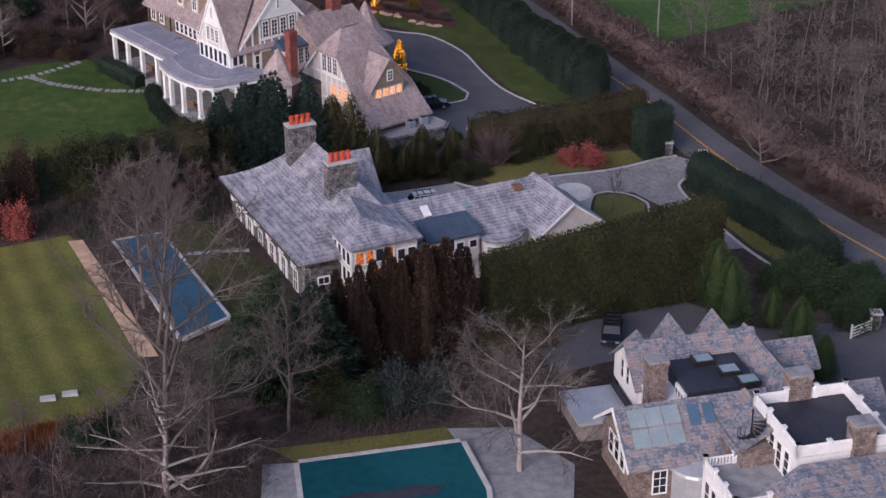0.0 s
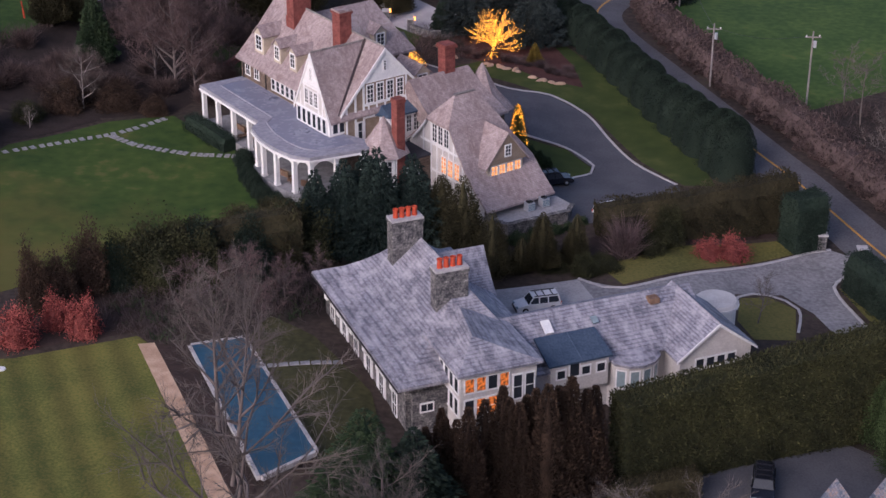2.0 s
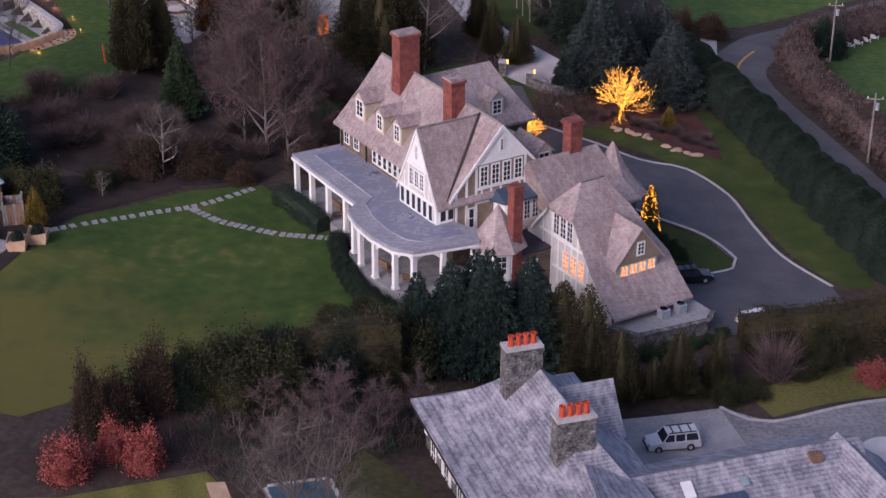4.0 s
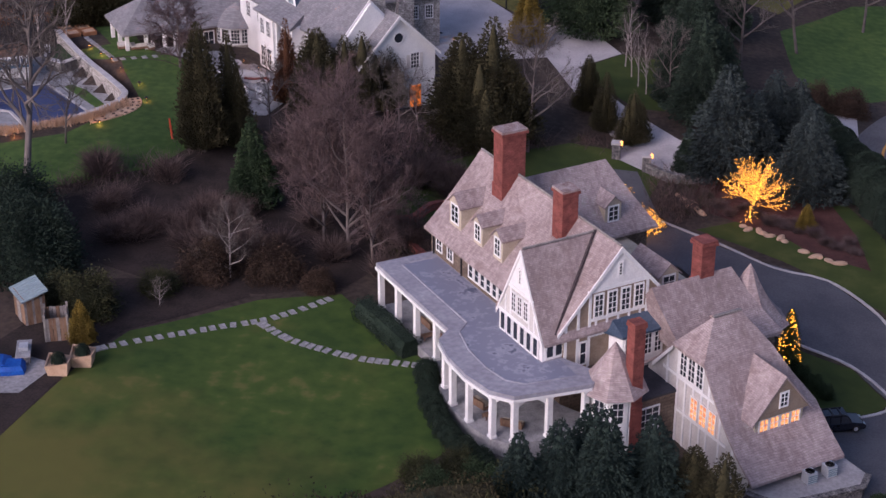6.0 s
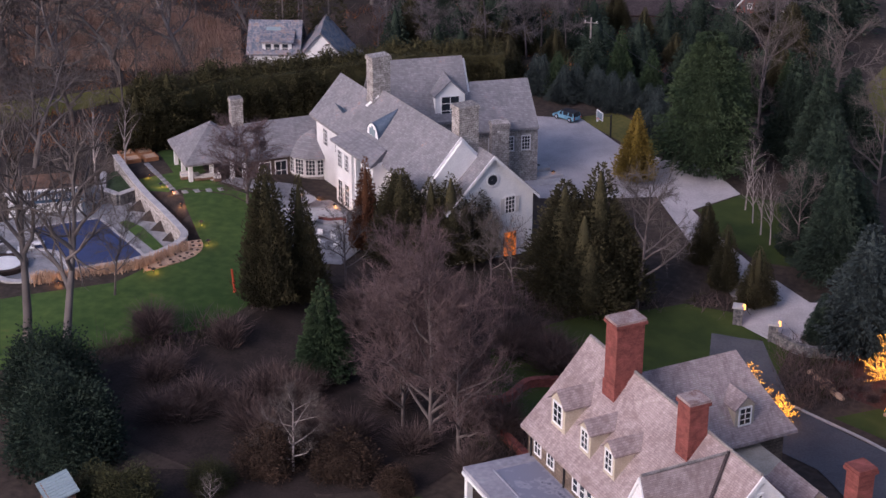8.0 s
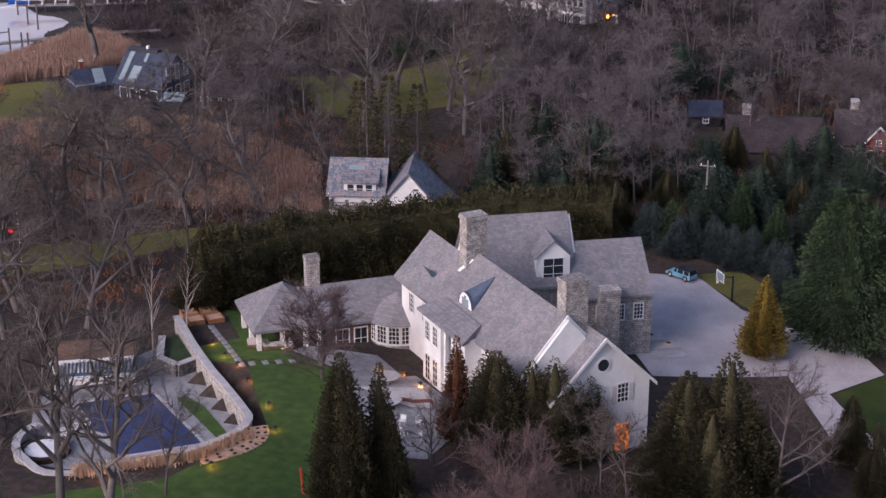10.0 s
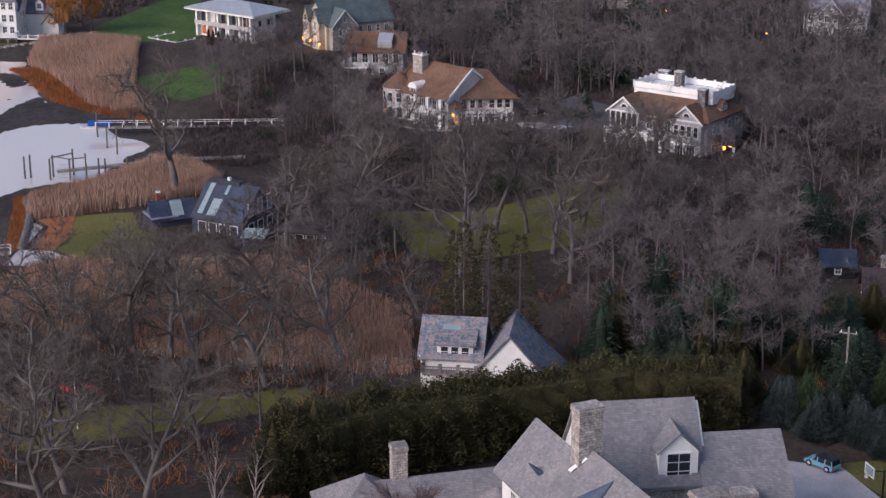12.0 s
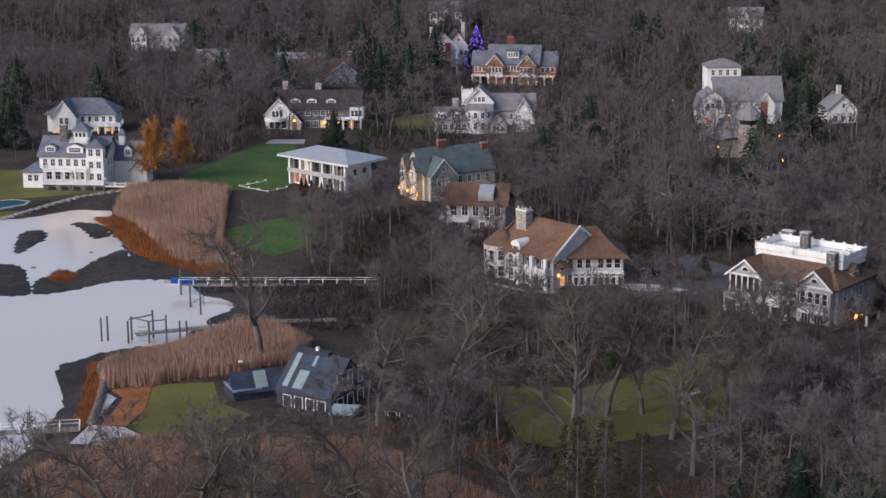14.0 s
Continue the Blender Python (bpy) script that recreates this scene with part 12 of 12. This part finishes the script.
for k in range(4):
    a = Vector((-97.2, 297.6)).lerp(Vector((-93.6, 298.2)), k / 3)
    so = thing("outdoor_sofa", "pale cushioned seat inside the open pavilion", "sofa", pose(a.x, a.y, gz(*a) + 0.2, 0, 0, 35 + 90 * k), "pavilion seats")
    part("base", Geo().box(-0.8, 0.8, -0.4, 0.4, 0, 0.35), wood, so)
    part("cushion", Geo().box(-0.78, 0.78, -0.38, 0.38, 0.35, 0.55), pale_stucco, so)
    part("backrest", Geo().box(-0.8, 0.8, 0.3, 0.45, 0.35, 0.85), pale_stucco, so)

# ---- along the lane ----
gt = thing("white_gate", "white five-bar timber gate standing open beside the drive", "gate", pose(43.6, 161.4, gz(43.6, 161.4) + 0.1, 0, 0, 35))
for z in (0.25, 0.6, 0.95, 1.3):
    part("bar", Geo().box(0, 3.0, -0.04, 0.04, z - 0.07, z + 0.07), white, gt)
for x in (0.0, 3.0):
    part("stile", Geo().box(x - 0.1, x + 0.1, -0.07, 0.07, 0.05, 1.75), white, gt)
part("brace", Geo().add([(0, -0.05, 0.2), (0.15, -0.05, 0.2), (3.0, -0.05, 1.4), (2.85, -0.05, 1.4)], [(0, 1, 2, 3)]), white, gt)
p = thing("gate_pier", "square grey stone gate pier with a slab cap", "gate pier", pose(46.6, 163.6, gz(46.6, 163.6)), "gate piers")
part("shaft", Geo().box(-0.5, 0.5, -0.5, 0.5, -0.5, 2.0), grey_stone, p)
part("cap", Geo().box(-0.65, 0.65, -0.65, 0.65, 2.0, 2.2), kerbstone, p)
tops = []
for x, y, h in ((20.6, 262.4, 9.5), (33.5, 256.0, 11.5), (18.4, 300, 9.5), (-57.3, 362, 8.5), (-36, 330, 9)):
    u = thing("utility_pole", "grey wooden utility pole with a crossarm and wires", "utility pole", pose(x, y, gz(x, y)), "utility poles")
    part("pole", Geo().tube((0, 0, -0.3), (0, 0, h), 0.16, 0.11, 8), grey_wood, u)
    part("crossarm", Geo().box(-1.1, 1.1, -0.07, 0.07, h - 0.9, h - 0.75), grey_wood, u)
    for a in (-0.9, 0, 0.9):
        part("insulator", Geo().tube((a, 0, h - 0.75), (a, 0, h - 0.5), 0.06, 0.05, 6), white, u)
    if x > 15:
        part("transformer", Geo().tube((0.35, 0, h - 2.3), (0.35, 0, h - 1.4), 0.24, 0.24, 10), tin, u)
    tops.append(Vector((x, y, gz(x, y) + h - 0.6)))
for a, b in ((0, 2), (1, 0), (3, 4)):
    wire = thing("overhead_wire", "thin dark overhead wire hanging between poles", "cable")
    for k in range(12):
        p, q = tops[a].lerp(tops[b], k / 12), tops[a].lerp(tops[b], (k + 1) / 12)
        p.z -= 1.0 * math.sin(math.pi * k / 12)
        q.z -= 1.0 * math.sin(math.pi * (k + 1) / 12)
        part("wire", Geo().tube(p, q, 0.025, 0.025, 4), black_paint, wire)
for i in range(4):
    x, y = 22.1 + i * 1.35, 309.2 + i * 1.8
    ch = thing("adirondack_chair", "white slatted adirondack chair on the field", "chair", pose(x, y, gz(x, y) + 0.05, 0, 0, 150), "field chairs")
    for k in range(4):
        part("seat_slat", Geo().box(-0.45, 0.45, -0.5 + k * 0.25, -0.3 + k * 0.25, 0.38, 0.42), white, ch)
    for k in range(5):
        part("back_slat", Geo().add([(-0.45 + k * 0.18, 0.4, 0.35), (-0.3 + k * 0.18, 0.4, 0.35), (-0.3 + k * 0.18, 0.75, 1.15), (-0.45 + k * 0.18, 0.75, 1.15), (-0.45 + k * 0.18, 0.44, 0.35), (-0.3 + k * 0.18, 0.44, 0.35)], [(0, 1, 2, 3), (0, 4, 5, 1)]), white, ch)
    for a in (-0.5, 0.5):
        part("arm", Geo().box(a - 0.1, a + 0.1, -0.5, 0.5, 0.6, 0.65), white, ch)
        part("leg", Geo().box(a - 0.05, a + 0.05, -0.5, -0.38, 0, 0.6), white, ch)
for x, y in ((-37.8, 141.7), (-35.9, 142.8)):
    solid("lawn_slab", Geo().slab([(-0.75, -0.4), (0.75, -0.45), (0.7, 0.4), (-0.7, 0.42)], -0.1, 0.3), kerbstone, "pale stone slab seat on the striped lawn", "bench", pose(x, y, gz(x, y), 0, 0, 15), "lawn slabs")
solid("lawn_cover", Geo().spin([(0.02, 0.12), (0.4, 0.12), (0.45, 0.0)], 0, 0, 12), white, "small round white cover in the striped lawn", "cover", pose(-54.5, 169.8, gz(-54.5, 169.8) + 0.04))

# ---- creek: docks and boats ----
def dock(name, label, line, width, z, piles, rails=False, tall=()):
    t = thing(name, label, "dock")
    pts = [Vector(p) for p in line]
    for a, b in zip(pts, pts[1:]):
        d = (b - a).normalized()
        s = Vector((-d.y, d.x)) * width / 2
        n = max(1, int((b - a).length / 2.4))
        for i in range(n):
            p, q = a.lerp(b, i / n), a.lerp(b, (i + 1) / n)
            part("deck_panel", Geo().slab([p + s, q + s - d * 0.04, q - s - d * 0.04, p - s], z - 0.25, z), grey_wood, t)
            if rails:
                for e in (s, -s):
                    part("rail_post", Geo().box(p.x + e.x - 0.06, p.x + e.x + 0.06, p.y + e.y - 0.06, p.y + e.y + 0.06, z, z + 1.1), white, t)
                    part("handrail", Geo().tube((*(p + e), z + 1.1), (*(q + e), z + 1.1), 0.05, 0.05, 5), white, t)
    for x, y, top in piles:
        part("post", Geo().tube((x, y, LEVEL - 3), (x, y, top), 0.2, 0.17, 8), bark, t)
    return t


dock("timber_dock", "grey timber dock on dark round piles in the creek", [(-211.5, 431.6), (-203, 439.6), (-195.5, 446.6), (-183, 453.5)], 1.8, -3.2,
     [(-217.7, 430.3, -0.6), (-217.0, 431.2, -0.4), (-212.6, 431.0, -0.8), (-213.2, 433.0, -0.6), (-209.2, 432.4, -0.9), (-210.4, 435.6, 0.2), (-206.4, 433.6, 0.2), (-205.0, 435.8, -1.2), (-204.2, 436.8, -1.4), (-201.4, 440.2, -1.6), (-198, 443, -1.8), (-193, 447.6, -2)])
f = thing("boat_lift", "dark timber boat lift frame beside the dock", "boat lift")
for a, b in (((-213.0, 432.0), (-210.4, 435.6)), ((-209.2, 432.4), (-206.4, 433.6))):
    part("frame_beam", Geo().tube((*a, -0.9), (*b, -0.6), 0.12, 0.12, 6), bark, f)
part("frame_beam", Geo().tube((-213.2, 433.0, -0.8), (-209.2, 432.4, -0.9), 0.12, 0.12, 6), bark, f)
for i in range(5):
    part("ladder_rung", Geo().tube((-211.4, 432.4, -4.6 + i * 0.6), (-209.9, 432.9, -4.6 + i * 0.6), 0.05, 0.05, 5), grey_wood, f)
dock("railed_dock", "long pale railed dock with a floating stage", [(-222.0, 463.5), (-209, 468.5), (-198.7, 473), (-186, 478)], 1.6, -2.9, [(-221.5, 463, 0.4), (-215, 455.8, -0.2), (-210.5, 452.0, 0.6)], True)
solid("floating_stage", Geo().box(-3.0, 3.0, -1.4, 1.4, -0.1, 0.35), tin, "pale floating stage at the dock end", "dock", pose(-226.5, 470.5, LEVEL, 0, 0, 20))
solid("boat_cover", Geo().box(-2.4, 2.4, -0.8, 0.8, 0.0, 0.9), tarp, "small boat under a blue cover at the dock", "boat", pose(-221.8, 464.6, -2.85, 0, 0, 20))
dock("railed_dock", "pale railed walkway leading out over the creek", [(-191.3, 385.6), (-201, 379.6), (-222, 368)], 1.6, -3.0, [(-197, 382.4, -2.6), (-205, 377.6, -2.6), (-214, 372.4, -2.6)], True)
w = thing("sea_wall", "low dark boulder sea wall along the lawn", "sea wall", kind="structure")
for i, p in enumerate(smooth([(-191.5, 389), (-196, 397.2), (-201.7, 407.2), (-208.6, 416.9), (-207, 420)], 1.2)):
    part("boulder", Geo().spin([(0.02, -0.4), (0.8, -0.1), (0.85, 0.4), (0.4, 0.8), (0.02, 0.85)], 0, 0, 7), grey_stone, w, m=pose(p.x, p.y, gz(*p), 0, 0, i * 40))
ky = Geo().spin([(0.02, -2.2), (0.28, -1.3), (0.36, 0), (0.28, 1.3), (0.02, 2.2)], 0, 0, 10)
red_hull = gloss("red_hull", (0.55, 0.02, 0.03), 0.35)
for x, y in ((-147.6, 337.4), (-150.2, 336.0)):
    solid("kayak", ky, red_hull, "bright red kayak lying on the bank", "kayak", pose(x, y, gz(x, y) + 0.4, 90, 0, 70), "kayaks")
fp = thing("flagpole", "white flagpole with a limp flag before the white house", "flagpole", pose(-226.6, 541.4, gz(-226.6, 541.4)))
part("pole", Geo().tube((0, 0, 0), (0, 0, 9.2), 0.09, 0.06, 8), white, fp)
part("flag", Geo().add([(0.05, 0, 8.9), (0.5, 0.2, 8.7), (0.7, 0.1, 7.8), (0.1, 0.05, 7.5), (0.05, 0.06, 8.9)], [(0, 1, 2, 3), (4, 3, 2, 1)]), red_brick, fp)
fp = thing("flagpole", "white mast standing at the creek bank", "flagpole", pose(-142.8, 326.2, gz(-142.8, 326.2)))
part("pole", Geo().tube((0, 0, 0), (0, 0, 7.6), 0.1, 0.07, 8), white, fp)
fp = thing("flagpole", "white flagpole with a flag on the hillside", "flagpole", pose(-284, 752, gz(-284, 752)))
part("pole", Geo().tube((0, 0, 0), (0, 0, 13), 0.1, 0.07, 8), white, fp)
part("flag", Geo().add([(0.05, 0, 12.8), (1.2, 0.2, 12.5), (1.3, 0.1, 11.6), (0.1, 0.05, 11.8)], [(0, 1, 2, 3)]), red_brick, fp)
pool("swimming_pool", [(-309, 512), (-306, 517.5), (-303, 520.1), (-299.0, 519.8), (-297.8, 516.5), (-300.5, 511.0)], cover_teal, "small turquoise pool on the shore lawn", 0.6)

# lamps glowing among the far trees
for x, y, hh in ((-157.5, 628.8, 3.0), (-145.5, 648.2, 3.4), (-141.7, 616.5, 2.8), (-137.5, 616.4, 2.8), (-106, 590, 3.0), (-190, 700, 3.2)):
    p = thing("post_lamp", "small amber lamp on a dark post among trees", "lamp", pose(x, y, gz(x, y)), "lamps among the trees")
    part("post", Geo().tube((0, 0, -0.3), (0, 0, hh), 0.07, 0.06, 6), black_paint, p)
    part("lantern", Geo().spin([(0.05, hh), (0.16, hh + 0.08), (0.2, hh + 0.4), (0.04, hh + 0.5)], 0, 0, 8), bulb_warm, p, "glowing amber lantern")

sw = thing("sea_wall", "pale rubble sea wall along the shore lawn", "sea wall", kind="structure")
for i, q in enumerate(smooth([(-301, 502), (-297, 505.6), (-295, 510), (-293.2, 518.5), (-290.8, 527), (-287.6, 533), (-284, 538.6)], 1.1)):
    part("boulder", Geo().spin([(0.02, -1.2), (0.8, -0.6), (0.85, 0.2), (0.5, 0.5), (0.02, 0.55)], 0, 0, 6), pale_stone, sw, m=pose(q.x + 0.3 * math.sin(i * 3.1), q.y, gz(*q), 0, 0, i * 47))
# stone ledge with two cooling units below the timbered house
LEDGE = [(-10.2, 214.2), (-9.6, 211.4), (-6.7, 210.0), (-3.2, 212.1), (0.3, 214.2), (0.8, 216.2), (-1.2, 218.6), (-9.0, 215.6)]
ledge = thing("stone_ledge", "rubble stone retaining wall with a pale paved top", "wall", kind="structure")
part("wall", Geo().slab(LEDGE, -4.0, 0.26), grey_stone, ledge)
part("paving", Geo().slab(LEDGE, 0.265, 0.4), paver, ledge, "pale paved top")
for a, b in zip(LEDGE[1:5], LEDGE[2:6]):
    a, b = Vector(a), Vector(b)
    n = int((b - a).length / 0.75)
    s = Vector((-(b - a).y, (b - a).x)).normalized() * 0.3
    for k in range(n):
        p, q = a.lerp(b, (k + 0.03) / n), a.lerp(b, (k + 0.97) / n)
        part("coping_stone", Geo().slab([p + s, q + s, q - s, p - s], 0.4, 0.55 + 0.02 * (k % 3)), grey_stone, ledge)
for x, y in ((-4.3, 214.2), (-2.6, 215.6)):
    a = thing("cooling_unit", "blue-grey slatted outdoor cooling unit on the stone ledge", "cooling unit", pose(x, y, 0.4, 0, 0, 36), "cooling units")
    part("case", Geo().box(-0.5, 0.5, -0.48, 0.48, 0.05, 1.1), tin, a)
    part("fan_grille", Geo().spin([(0.05, 1.1), (0.4, 1.1), (0.42, 1.15), (0.36, 1.17)], 0, 0, 14), black_paint, a)
    for k in range(4):
        part("louvre", Geo().box(-0.46, 0.46, -0.51, -0.48, 0.18 + k * 0.2, 0.3 + k * 0.2), glass_pale, a)
for x, y, hh, w in ((-1.2, 211.6, 1.0, 2.0), (0.6, 212.6, 0.9, 1.8), (-3.4, 210.2, 1.1, 2.2), (1.9, 214.4, 0.9, 1.7), (-5.6, 208.6, 1.3, 2.6)):
    plant(bush[0], "evergreen_shrub", "low green shrub below the stone ledge", "shrub", x, y, hh, w)

# seats in the shade of the porch
bm = pose(-28.4, 218.8, 0, 0, 0, 39.5)
for x, y, turn in ((-1.6, 18.5, 90), (-1.6, 14.5, 90), (-4.6, 3.2, 100), (-3.8, -1.2, 130)):
    so = thing("porch_sofa", "tan wicker sofa with pale cushions on the porch", "sofa", bm @ pose(x, y, 2.2, 0, 0, turn), "porch seats")
    part("base", Geo().box(-1.0, 1.0, -0.45, 0.45, 0.08, 0.36), wood, so)
    part("backrest", Geo().box(-1.0, 1.0, 0.3, 0.5, 0.36, 0.85), wood, so)
    for k in (-0.5, 0.5):
        part("cushion", Geo().box(k - 0.46, k + 0.46, -0.42, 0.28, 0.36, 0.5), cream, so)
for x, y in ((-2.9, 16.5), (-4.9, 1.0)):
    tb = thing("low_table", "low dark wooden table between the porch seats", "table", bm @ pose(x, y, 2.2), "porch tables")
    part("top", Geo().box(-0.6, 0.6, -0.4, 0.4, 0.36, 0.42), wood, tb)
    for k in ((-0.5, -0.3), (0.5, -0.3), (-0.5, 0.3), (0.5, 0.3)):
        part("leg", Geo().box(k[0] - 0.04, k[0] + 0.04, k[1] - 0.04, k[1] + 0.04, 0, 0.36), wood, tb)
